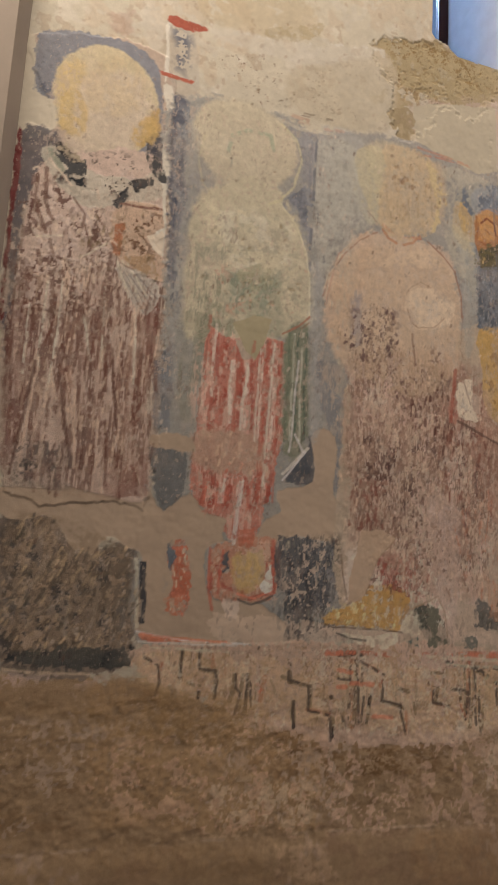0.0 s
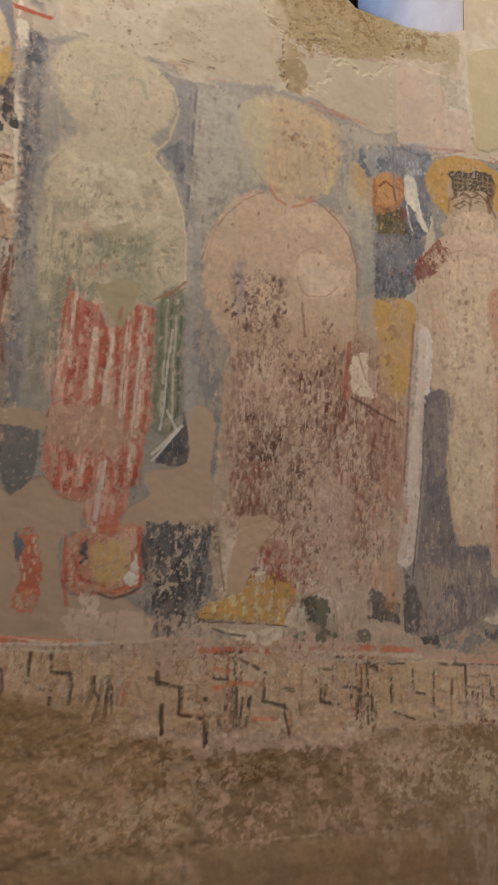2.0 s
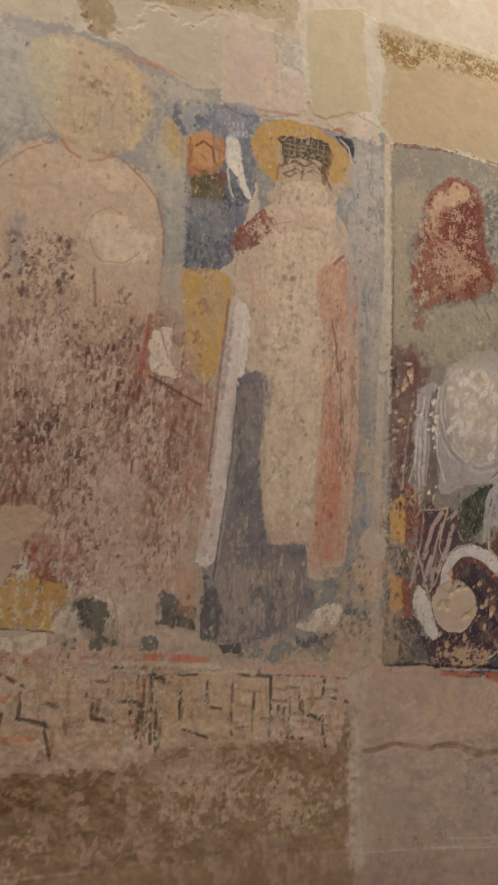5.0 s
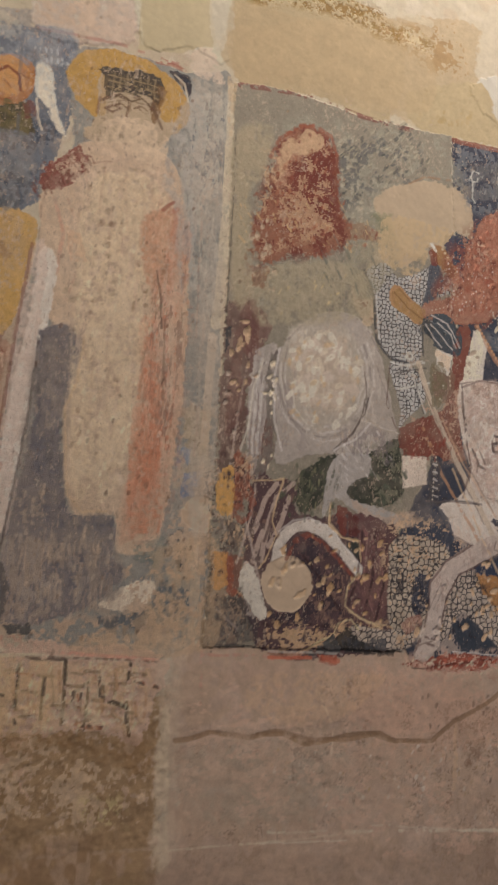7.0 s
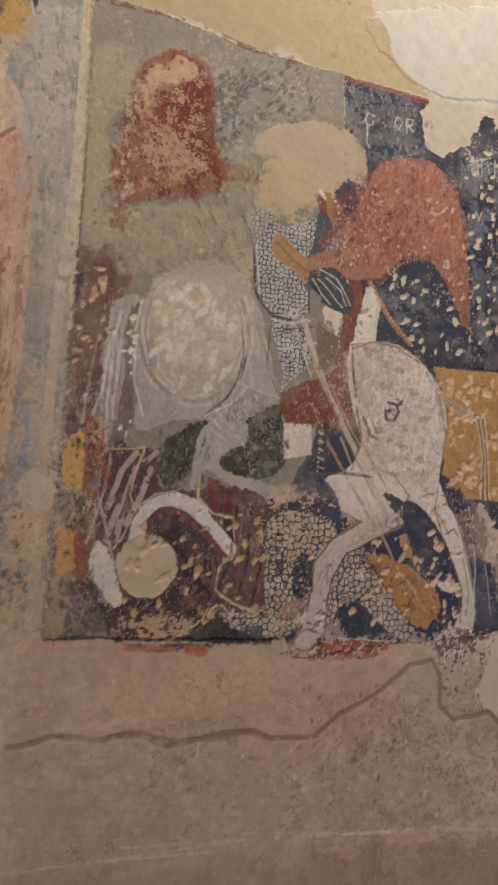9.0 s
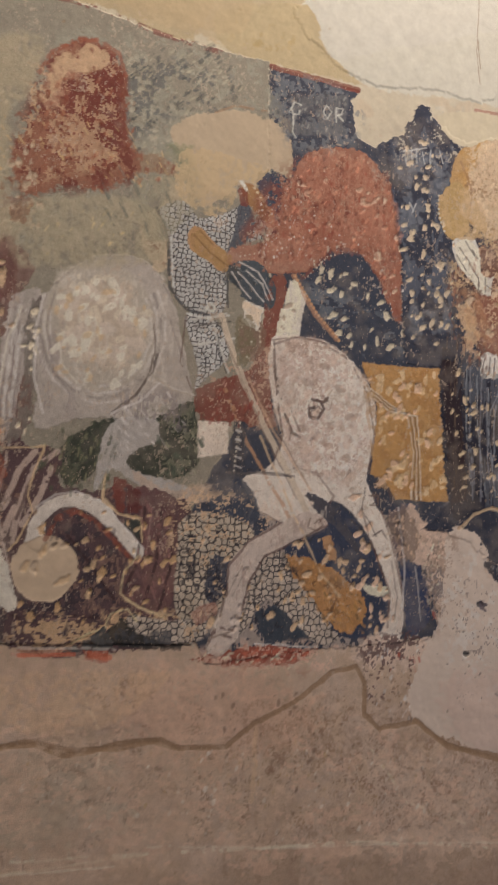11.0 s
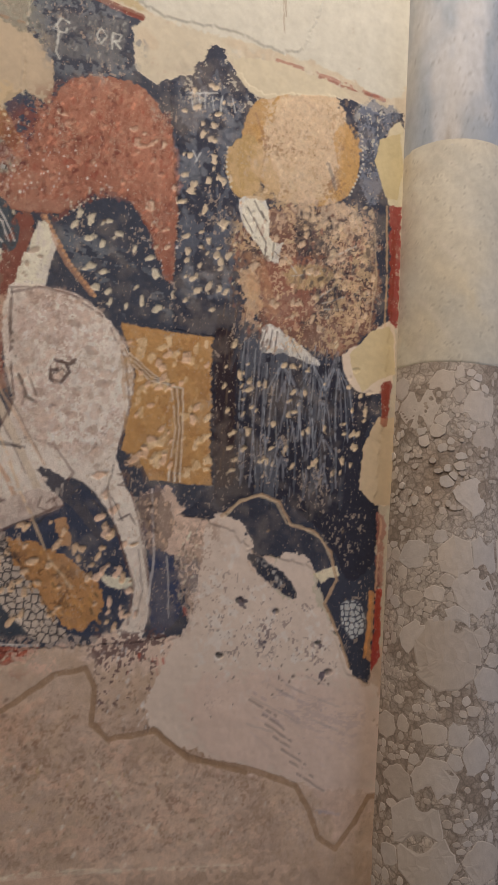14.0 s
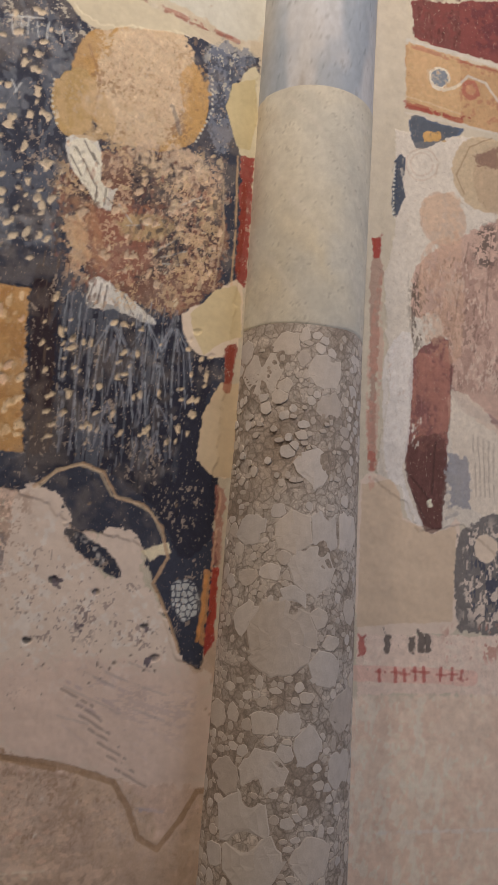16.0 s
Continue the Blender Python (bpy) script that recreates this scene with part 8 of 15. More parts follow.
fill((0.860, 0.683, 0.566), [(2.613, 1.782), (2.677, 1.720), (2.806, 1.718), (2.749, 1.609), (2.641, 1.605), (2.595, 1.643)], op=0.85, fray=0.008)
fill((0.750, 0.653, 0.524), [(1.259, 1.403), (1.327, 1.390), (1.328, 1.159), (1.340, 0.898), (1.285, 0.904), (1.272, 1.162)], op=0.5, fray=0.015, soft=0.02)
line((0.734, 0.435, 0.364), 0.0066, [(1.378, 1.376), (1.382, 1.238)], op=0.5, broken=0.3)
wear((0.510, 0.258, 0.200), [(2.047, 1.319), (2.333, 1.323), (2.334, 1.279), (2.079, 1.291)], 0.4, 0.03, 0.6, op=0.5)
mother = panel('painted dark-robed figure with an ochre halo, lower part lost')
fill((0.053, 0.063, 0.097), [(2.522, 2.896), (2.561, 2.902), (2.587, 2.935), (2.592, 2.977), (2.617, 2.992), (2.625, 3.032), (2.650, 3.055), (2.676, 3.053), (2.685, 3.019), (2.720, 3.001), (2.748, 2.969), (2.813, 2.955), (2.889, 2.977), (3.095, 3.024), (3.186, 3.007), (3.278, 3.029), (3.271, 2.727), (3.250, 2.123), (3.227, 1.782), (3.258, 1.540), (3.235, 1.289), (3.163, 1.318), (3.106, 1.471), (3.049, 1.593), (2.942, 1.618), (2.872, 1.622), (2.800, 1.686), (2.731, 1.696), (2.648, 1.705), (2.735, 1.788), (2.713, 2.198), (2.592, 2.194), (2.581, 2.520)], part='background', fray=0.008, relief=0.002, round=False)
wear((0.158, 0.189, 0.251), [(2.540, 2.888), (2.735, 3.005), (2.780, 2.853), (2.765, 2.392), (2.614, 2.262)], 0.4, 0.05, 1.5, op=0.6)
wear((0.570, 0.567, 0.502), [(2.531, 3.028), (2.807, 3.104), (2.816, 2.882), (2.561, 2.841)], 0.3, 0.02, 1.2, op=0.85)
wear((0.268, 0.308, 0.367), [(2.538, 2.922), (2.773, 2.999), (2.770, 2.291), (2.605, 2.260)], 0.3, 0.07, 1.0, op=0.55, soft=0.4)
line((0.640, 0.704, 0.747), 0.0041, [(2.591, 2.869), (2.597, 2.832)], op=0.7)
line((0.639, 0.702, 0.745), 0.0041, [(2.612, 2.884), (2.618, 2.838)], op=0.7)
line((0.637, 0.701, 0.744), 0.0041, [(2.630, 2.890), (2.632, 2.846)], op=0.7)
line((0.637, 0.701, 0.743), 0.0041, [(2.652, 2.888), (2.658, 2.850)], op=0.7)
line((0.636, 0.699, 0.742), 0.0041, [(2.681, 2.900), (2.679, 2.853)], op=0.7)
line((0.635, 0.698, 0.741), 0.0041, [(2.712, 2.906), (2.723, 2.863)], op=0.7)
line((0.634, 0.697, 0.740), 0.0041, [(2.585, 2.876), (2.665, 2.907)], op=0.7)
line((0.664, 0.730, 0.775), 0.0041, [(2.608, 2.712), (2.624, 2.685)], op=0.7)
line((0.664, 0.730, 0.775), 0.0041, [(2.631, 2.713), (2.620, 2.681)], op=0.7)
line((0.415, 0.214, 0.175), 0.0149, [(2.847, 3.074), (2.964, 3.075), (3.074, 3.067), (3.206, 3.052)], op=0.75, broken=0.35, part='border')
line((0.302, 0.112, 0.090), 0.0083, [(2.984, 3.065), (3.084, 3.058), (3.186, 3.056)], op=0.7, broken=0.2)
fill((0.221, 0.262, 0.349), [(3.126, 3.022), (3.267, 3.027), (3.218, 2.927), (3.211, 2.734), (3.152, 2.703), (3.125, 2.867)], op=0.75, fray=0.012)
wear((0.065, 0.080, 0.118), [(3.116, 3.019), (3.267, 3.027), (3.218, 2.927), (3.212, 2.715), (3.143, 2.701)], 0.4, 0.02, 1.3, op=0.8)
wear((0.556, 0.563, 0.509), [(3.116, 3.019), (3.267, 3.027), (3.218, 2.927), (3.212, 2.715), (3.143, 2.701)], 0.22, 0.016, 1.3, op=0.8)
fill((0.697, 0.661, 0.497), [(3.228, 2.949), (3.278, 2.970), (3.287, 2.711), (3.235, 2.710), (3.210, 2.810)], part='repair_patch', fray=0.004)
fill((0.339, 0.089, 0.076), [(3.242, 2.702), (3.283, 2.710), (3.280, 2.322), (3.253, 2.318)], part='border', fray=0.006)
oval((0.558, 0.365, 0.158), (2.944, 2.814), 0.195, 0.177, part='halo', fray=0.004)
fill((0.539, 0.395, 0.194), [(2.711, 2.744), (2.772, 2.815), (2.822, 2.756), (2.808, 2.645), (2.754, 2.614), (2.715, 2.657)], part='halo', fray=0.005)
fill((0.669, 0.535, 0.369), [(2.867, 2.952), (2.946, 3.016), (3.030, 3.012), (3.076, 2.932), (3.067, 2.797), (3.016, 2.678), (2.931, 2.627), (2.855, 2.641), (2.820, 2.719), (2.829, 2.849)], part='head', fray=0.024, soft=0.02)
wear((0.331, 0.192, 0.118), [(2.816, 2.882), (3.087, 2.954), (3.075, 2.668), (2.810, 2.610)], 0.16, 0.016, 1.0, op=0.6)
wear((0.499, 0.353, 0.221), [(2.793, 2.968), (3.086, 3.012), (3.055, 2.664), (2.809, 2.627)], 0.34, 0.03, 1, op=0.6)
wear((0.751, 0.637, 0.476), [(2.793, 2.968), (3.086, 3.012), (3.055, 2.664), (2.809, 2.627)], 0.3, 0.02, 1, op=0.6)
wear((0.736, 0.623, 0.453), [(2.813, 2.955), (3.066, 3.006), (3.055, 2.664), (2.810, 2.610)], 0.35, 0.02, 1.0, op=0.7)
wear((0.333, 0.214, 0.130), [(2.745, 2.807), (3.146, 2.988), (3.133, 2.699), (2.754, 2.614)], 0.12, 0.01, 1.0, op=0.7)
oval((0.720, 0.605, 0.458), (2.823, 2.724), 0.038, 0.035, op=0.7, soft=0.012)
pearls((0.733, 0.749, 0.692), 0.0036, 0.0149, [(2.710, 2.753), (2.710, 2.691), (2.732, 2.626)])
pearls((0.712, 0.728, 0.672), 0.0036, 0.0149, [(3.138, 2.909), (3.146, 2.815), (3.103, 2.702)])
fill((0.655, 0.619, 0.485), [(2.706, 3.024), (2.808, 3.066), (2.984, 3.065), (3.101, 3.031), (3.006, 3.010), (2.889, 2.977), (2.814, 2.937), (2.747, 2.957)], fray=0.006, part='repair_patch')
fill((0.221, 0.127, 0.102), [(2.866, 2.615), (2.940, 2.643), (3.026, 2.665), (3.114, 2.643), (3.184, 2.579), (3.207, 2.492), (3.199, 2.310), (3.106, 2.209), (2.919, 2.215), (2.844, 2.254), (2.785, 2.362), (2.760, 2.493), (2.793, 2.570)], part='mantle', fray=0.03, soft=0.02)
wear((0.060, 0.057, 0.072), [(2.922, 2.635), (3.193, 2.637), (3.198, 2.363), (2.954, 2.255)], 0.45, 0.03, 1, op=0.85)
wear((0.621, 0.451, 0.327), [(2.774, 2.584), (3.192, 2.674), (3.199, 2.292), (2.791, 2.228)], 0.36, 0.026, 1, op=0.8, relief=-0.001)
fill((0.363, 0.170, 0.126), [(2.854, 2.444), (3.022, 2.477), (3.008, 2.333), (2.918, 2.249), (2.842, 2.304)], op=0.7, fray=0.014, soft=0.02)
fill((0.683, 0.502, 0.342), [(2.765, 2.392), (2.818, 2.437), (2.851, 2.306), (2.816, 2.266)], op=0.8, fray=0.01)
fill((0.052, 0.052, 0.066), [(2.932, 2.610), (3.017, 2.647), (3.086, 2.597), (3.031, 2.496), (2.945, 2.506)], op=0.75, fray=0.02, soft=0.015)
fill((0.055, 0.055, 0.069), [(3.005, 2.411), (3.110, 2.421), (3.103, 2.331), (3.027, 2.310)], op=0.75, fray=0.02, soft=0.015)
fill((0.053, 0.053, 0.067), [(3.106, 2.601), (3.194, 2.581), (3.187, 2.434), (3.128, 2.460)], op=0.75, fray=0.02, soft=0.015)
fill((0.053, 0.053, 0.067), [(2.802, 2.573), (2.860, 2.532), (2.836, 2.440), (2.790, 2.448)], op=0.75, fray=0.02, soft=0.015)
wear((0.697, 0.518, 0.366), [(2.867, 2.587), (3.193, 2.655), (3.199, 2.292), (2.844, 2.254)], 0.2, 0.012, 1.0, op=0.8)
fill((0.542, 0.422, 0.240), [(2.911, 2.420), (3.004, 2.466), (3.077, 2.451), (3.025, 2.402), (2.949, 2.389)], op=0.8, fray=0.01, soft=0.01)
line((0.664, 0.702, 0.682), 0.0041, [(3.025, 2.371), (3.081, 2.416)], op=0.6, broken=0.2)
line((0.668, 0.706, 0.687), 0.0041, [(3.035, 2.355), (3.105, 2.384)], op=0.6, broken=0.2)
line((0.673, 0.711, 0.692), 0.0041, [(3.042, 2.338), (3.102, 2.345)], op=0.6, broken=0.2)
line((0.658, 0.695, 0.676), 0.0041, [(2.930, 2.415), (3.023, 2.441)], op=0.6, broken=0.2)
line((0.641, 0.677, 0.659), 0.0041, [(3.060, 2.502), (3.136, 2.552)], op=0.6, broken=0.2)
line((0.654, 0.691, 0.672), 0.0041, [(2.909, 2.472), (2.948, 2.427)], op=0.6, broken=0.2)
line((0.541, 0.443, 0.321), 0.0049, [(3.193, 2.618), (3.206, 2.473), (3.189, 2.309)], op=0.7, broken=0.2)
fill((0.740, 0.756, 0.726), [(2.758, 2.606), (2.809, 2.631), (2.847, 2.609), (2.848, 2.512), (2.824, 2.507), (2.777, 2.532)], part='veil', fray=0.003)
fill((0.722, 0.722, 0.676), [(2.843, 2.494), (2.903, 2.515), (2.891, 2.443), (2.858, 2.445)], part='veil')
fill((0.745, 0.758, 0.723), [(2.859, 2.256), (2.918, 2.249), (3.012, 2.195), (3.032, 2.164), (2.920, 2.182), (2.857, 2.175)], part='veil', fray=0.006)
line((0.075, 0.076, 0.086), 0.0041, [(2.783, 2.594), (2.830, 2.579)], op=0.8)
line((0.076, 0.077, 0.087), 0.0041, [(2.794, 2.553), (2.841, 2.537)], op=0.8)
line((0.075, 0.077, 0.086), 0.0041, [(2.809, 2.618), (2.832, 2.527)], op=0.8)
line((0.077, 0.078, 0.088), 0.0041, [(2.862, 2.489), (2.894, 2.469)], op=0.8)
line((0.083, 0.084, 0.095), 0.0041, [(2.881, 2.243), (2.869, 2.181)], op=0.8)
line((0.083, 0.084, 0.095), 0.0041, [(2.903, 2.247), (2.894, 2.185)], op=0.8)
line((0.083, 0.084, 0.095), 0.0041, [(2.946, 2.228), (2.975, 2.181)], op=0.8)
fill((0.035, 0.039, 0.062), [(2.712, 2.215), (2.773, 2.242), (2.848, 2.171), (3.032, 2.164), (3.125, 2.211), (3.203, 2.118), (3.189, 1.845), (3.246, 1.783), (3.230, 1.619), (3.158, 1.567), (3.083, 1.674), (2.936, 1.775), (2.797, 1.747), (2.740, 1.789)], part='robe', fray=0.006)
fill((0.047, 0.030, 0.034), [(2.717, 2.216), (2.773, 2.225), (2.805, 1.795), (2.743, 1.789)], op=0.8, streak=0.2, fray=0.008)
wear((0.158, 0.184, 0.231), [(2.773, 2.225), (3.144, 2.214), (3.117, 1.773), (2.813, 1.764)], 0.4, 0.014, 9.0, op=0.55)
line((0.327, 0.376, 0.435), 0.0041, [(2.802, 2.197), (2.801, 2.016), (2.815, 1.811)], op=0.7, broken=0.25)
line((0.327, 0.376, 0.435), 0.0041, [(2.838, 2.183), (2.837, 2.021), (2.862, 1.816)], op=0.7, broken=0.25)
line((0.327, 0.377, 0.436), 0.0041, [(2.875, 2.168), (2.872, 2.026), (2.893, 1.818)], op=0.7, broken=0.25)
line((0.326, 0.375, 0.433), 0.0041, [(2.910, 2.214), (2.908, 2.030), (2.925, 1.821)], op=0.7, broken=0.25)
line((0.326, 0.375, 0.434), 0.0041, [(2.947, 2.199), (2.944, 2.035), (2.957, 1.824)], op=0.7, broken=0.25)
line((0.326, 0.375, 0.434), 0.0041, [(2.985, 2.184), (2.980, 2.039), (3.006, 1.829)], op=0.7, broken=0.25)
line((0.324, 0.373, 0.432), 0.0041, [(3.020, 2.231), (3.017, 2.044), (3.038, 1.832)], op=0.7, broken=0.25)
line((0.325, 0.373, 0.432), 0.0041, [(3.058, 2.216), (3.054, 2.048), (3.071, 1.835)], op=0.7, broken=0.25)
line((0.325, 0.374, 0.432), 0.0041, [(3.096, 2.201), (3.091, 2.053), (3.104, 1.837)], op=0.7, broken=0.25)
line((0.381, 0.437, 0.518), 0.0041, [(2.890, 1.930), (2.896, 2.078), (2.921, 2.157), (2.952, 2.086), (2.969, 1.939)], op=0.5, broken=0.25)
line((0.381, 0.437, 0.518), 0.0041, [(2.869, 1.928), (2.881, 2.076), (2.921, 2.157), (2.967, 2.088), (2.991, 1.941)], op=0.5, broken=0.25)
line((0.380, 0.436, 0.517), 0.0041, [(2.980, 1.940), (2.987, 2.090), (3.013, 2.170), (3.044, 2.098), (3.060, 1.949)], op=0.5, broken=0.25)
line((0.380, 0.436, 0.517), 0.0041, [(2.958, 1.938), (2.972, 2.088), (3.013, 2.170), (3.059, 2.100), (3.083, 1.951)], op=0.5, broken=0.25)
line((0.379, 0.435, 0.515), 0.0041, [(3.053, 1.948), (3.061, 2.100), (3.088, 2.180), (3.118, 2.107), (3.134, 1.957)], op=0.5, broken=0.25)
line((0.379, 0.435, 0.515), 0.0041, [(3.031, 1.946), (3.045, 2.098), (3.088, 2.180), (3.134, 2.109), (3.157, 1.959)], op=0.5, broken=0.25)
pecks((0.764, 0.645, 0.453), [(2.722, 2.184), (3.201, 2.187), (3.189, 1.845), (2.760, 1.806)], 70, 0.011)
pecks((0.718, 0.639, 0.496), [(2.560, 2.859), (2.699, 2.976), (2.770, 2.291), (2.616, 2.230)], 56, 0.013)
pecks((0.702, 0.558, 0.411), [(2.755, 2.597), (3.213, 2.659), (3.218, 2.313), (2.773, 2.225)], 50, 0.012)
fill((0.810, 0.708, 0.575), [(3.106, 2.209), (3.200, 2.275), (3.218, 2.313), (3.272, 2.324), (3.271, 2.143), (3.184, 2.107), (3.136, 2.126)], part='repair_patch', fray=0.003, tone=0.03)
fill((0.812, 0.687, 0.548), [(3.205, 1.981), (3.265, 2.021), (3.275, 1.802), (3.227, 1.798), (3.180, 1.844)], part='repair_patch', fray=0.003, tone=0.03)
fill((0.332, 0.118, 0.096), [(3.233, 2.139), (3.267, 2.160), (3.261, 2.021), (3.239, 2.001)], part='border')
fill((0.447, 0.202, 0.161), [(3.238, 1.766), (3.268, 1.760), (3.264, 1.540), (3.245, 1.555)], op=0.75, part='border', fray=0.006)
fill((0.464, 0.087, 0.075), [(3.242, 1.547), (3.264, 1.556), (3.263, 1.351), (3.238, 1.319)], part='border', fray=0.004)
fill((0.605, 0.332, 0.160), [(3.224, 1.538), (3.242, 1.547), (3.234, 1.350), (3.216, 1.365)], op=0.9, part='border')
scales((0.607, 0.665, 0.680), (0.080, 0.094, 0.137), [(3.141, 1.503), (3.195, 1.509), (3.215, 1.443), (3.179, 1.411), (3.146, 1.449)], 0.016, part='background')
fill((0.860, 0.849, 0.719), [(2.872, 1.622), (2.944, 1.556), (3.002, 1.521), (2.990, 1.512), (2.910, 1.540), (2.856, 1.583)], op=0.01)
fill((0.777, 0.689, 0.610), [(2.739, 1.704), (2.807, 1.710), (2.872, 1.622), (2.856, 1.598), (2.945, 1.526), (3.007, 1.513), (2.943, 1.595), (2.977, 1.628), (3.039, 1.624), (3.060, 1.515), (3.116, 1.440), (3.172, 1.334), (3.218, 1.281), (3.262, 1.281), (3.266, 1.003), (2.649, 1.161), (2.668, 1.370), (2.711, 1.472), (2.729, 1.591)], fray=0.012, part='repair_patch', tone=0.08, relief=-0.0003)
fill((0.047, 0.056, 0.086), [(2.872, 1.622), (2.961, 1.573), (3.007, 1.525), (2.981, 1.512), (2.909, 1.555), (2.864, 1.598)], part='background', fray=0.005)
fill((0.860, 0.801, 0.600), [(3.050, 1.577), (3.121, 1.608), (3.130, 1.581), (3.077, 1.555)], fray=0.004)
line((0.586, 0.433, 0.287), 0.0083, [(2.773, 1.715), (2.822, 1.757), (2.882, 1.783), (2.936, 1.767), (2.974, 1.706), (3.046, 1.695), (3.102, 1.643), (3.122, 1.565), (3.088, 1.501), (3.125, 1.440), (3.172, 1.334)], op=0.8, relief=-0.002)
wear((0.293, 0.298, 0.383), [(2.885, 1.315), (3.236, 1.228), (3.203, 1.107), (2.924, 1.213)], 0.25, 0.03, 0.35, op=0.5)
line((0.304, 0.309, 0.409), 0.0083, [(2.896, 1.264), (2.957, 1.234), (3.044, 1.190)], op=0.75, broken=0.3)
line((0.310, 0.316, 0.418), 0.0083, [(2.924, 1.213), (3.063, 1.138)], op=0.75, broken=0.3)
line((0.302, 0.308, 0.407), 0.0083, [(2.973, 1.264), (3.095, 1.219)], op=0.75, broken=0.3)
line((0.339, 0.345, 0.457), 0.0083, [(3.094, 0.964), (3.163, 0.954)], op=0.75, broken=0.3)
wear((0.481, 0.361, 0.288), [(2.649, 1.690), (2.765, 1.699), (2.810, 1.475), (2.683, 1.385)], 0.35, 0.014, 1.0, op=0.7)
wear((0.860, 0.860, 0.832), [(2.733, 1.666), (3.052, 1.515), (3.164, 1.303), (2.823, 1.214), (2.716, 1.371)], 0.3, 0.04, 1.0, op=0.5, soft=0.3)
wear((0.317, 0.258, 0.251), [(2.737, 1.591), (3.052, 1.515), (3.164, 1.303), (2.758, 1.215)], 0.06, 0.01, 1.0, op=0.7)
line((0.507, 0.484, 0.544), 0.0049, [(3.122, 1.140), (3.200, 1.090)], op=0.45, broken=0.3)
line((0.484, 0.463, 0.520), 0.0049, [(3.165, 1.242), (3.226, 1.217)], op=0.45, broken=0.3)
line((0.493, 0.472, 0.530), 0.0049, [(3.070, 1.190), (3.145, 1.172)], op=0.45, broken=0.3)
line((0.501, 0.479, 0.539), 0.0049, [(2.895, 1.165), (2.959, 1.117)], op=0.45, broken=0.3)
line((0.493, 0.471, 0.530), 0.0049, [(2.954, 1.202), (3.003, 1.165)], op=0.45, broken=0.3)
line((0.506, 0.483, 0.543), 0.0049, [(3.135, 1.133), (3.193, 1.107)], op=0.45, broken=0.3)
line((0.475, 0.454, 0.511), 0.0049, [(3.099, 1.299), (3.205, 1.257)], op=0.45, broken=0.3)
line((0.490, 0.469, 0.527), 0.0049, [(3.089, 1.211), (3.185, 1.182)], op=0.45, broken=0.3)
line((0.505, 0.483, 0.543), 0.0049, [(2.982, 1.133), (3.040, 1.108)], op=0.45, broken=0.3)
line((0.504, 0.482, 0.542), 0.0049, [(3.063, 1.142), (3.114, 1.112)], op=0.45, broken=0.3)
line((0.477, 0.455, 0.512), 0.0049, [(2.980, 1.296), (3.029, 1.246)], op=0.45, broken=0.3)
line((0.503, 0.481, 0.540), 0.0049, [(3.000, 1.153), (3.085, 1.112)], op=0.45, broken=0.3)
line((0.501, 0.479, 0.538), 0.0049, [(3.069, 1.157), (3.160, 1.129)], op=0.45, broken=0.3)
line((0.511, 0.488, 0.549), 0.0049, [(3.056, 1.111), (3.112, 1.076)], op=0.45, broken=0.3)
line((0.493, 0.471, 0.529), 0.0049, [(3.167, 1.200), (3.215, 1.171)], op=0.45, broken=0.3)
line((0.492, 0.470, 0.528), 0.0049, [(2.904, 1.202), (2.969, 1.177)], op=0.45, broken=0.3)
line((0.500, 0.478, 0.537), 0.0049, [(3.162, 1.167), (3.211, 1.128)], op=0.45, broken=0.3)
line((0.478, 0.457, 0.514), 0.0049, [(3.007, 1.276), (3.083, 1.249)], op=0.45, broken=0.3)
oval((0.179, 0.172, 0.163), (2.840, 1.494), 0.010, 0.008, relief=-0.004)
oval((0.185, 0.178, 0.169), (3.076, 1.393), 0.011, 0.007, relief=-0.004)
oval((0.191, 0.183, 0.174), (3.110, 1.317), 0.011, 0.008, relief=-0.004)
oval((0.180, 0.173, 0.164), (2.948, 1.473), 0.010, 0.007, relief=-0.004)
oval((0.188, 0.180, 0.171), (2.796, 1.358), 0.010, 0.007, relief=-0.004)
wear((0.172, 0.139, 0.163), [(2.896, 1.463), (2.956, 1.480), (2.944, 1.345), (2.900, 1.374)], 0.3, 0.02, 1, op=0.7)
fill((0.738, 0.594, 0.525), [(2.753, 1.300), (3.253, 1.281), (3.258, 1.003), (3.173, 0.889), (3.067, 1.022), (2.829, 1.094), (2.728, 1.159)], fray=0.03, soft=0.05, op=0.6)
pecks((0.269, 0.230, 0.205), [(2.678, 1.471), (3.088, 1.485), (3.129, 1.272), (2.727, 1.187)], 40, 0.004, relief=-0.001)
wear((0.749, 0.577, 0.407), [(1.904, 1.751), (2.155, 1.753), (2.191, 1.649), (2.105, 1.411), (1.939, 1.397)], 0.16, 0.014, 1.0, op=0.85)
wear((0.046, 0.048, 0.067), [(1.951, 1.725), (2.141, 1.692), (2.397, 1.443), (2.331, 1.382), (1.968, 1.397)], 0.12, 0.012, 1.0, op=0.8)
line((0.053, 0.049, 0.055), 0.0049, [(2.225, 1.620), (2.303, 1.517), (2.381, 1.413)], op=0.6, broken=0.3)
line((0.053, 0.049, 0.055), 0.0049, [(2.193, 1.604), (2.132, 1.498), (2.112, 1.425)], op=0.6, broken=0.3)
line((0.050, 0.046, 0.052), 0.0049, [(2.299, 1.654), (2.391, 1.745), (2.479, 1.686), (2.534, 1.569)], op=0.6, broken=0.3)
line((0.049, 0.045, 0.051), 0.0049, [(2.477, 1.839), (2.461, 1.757), (2.506, 1.679)], op=0.6, broken=0.3)
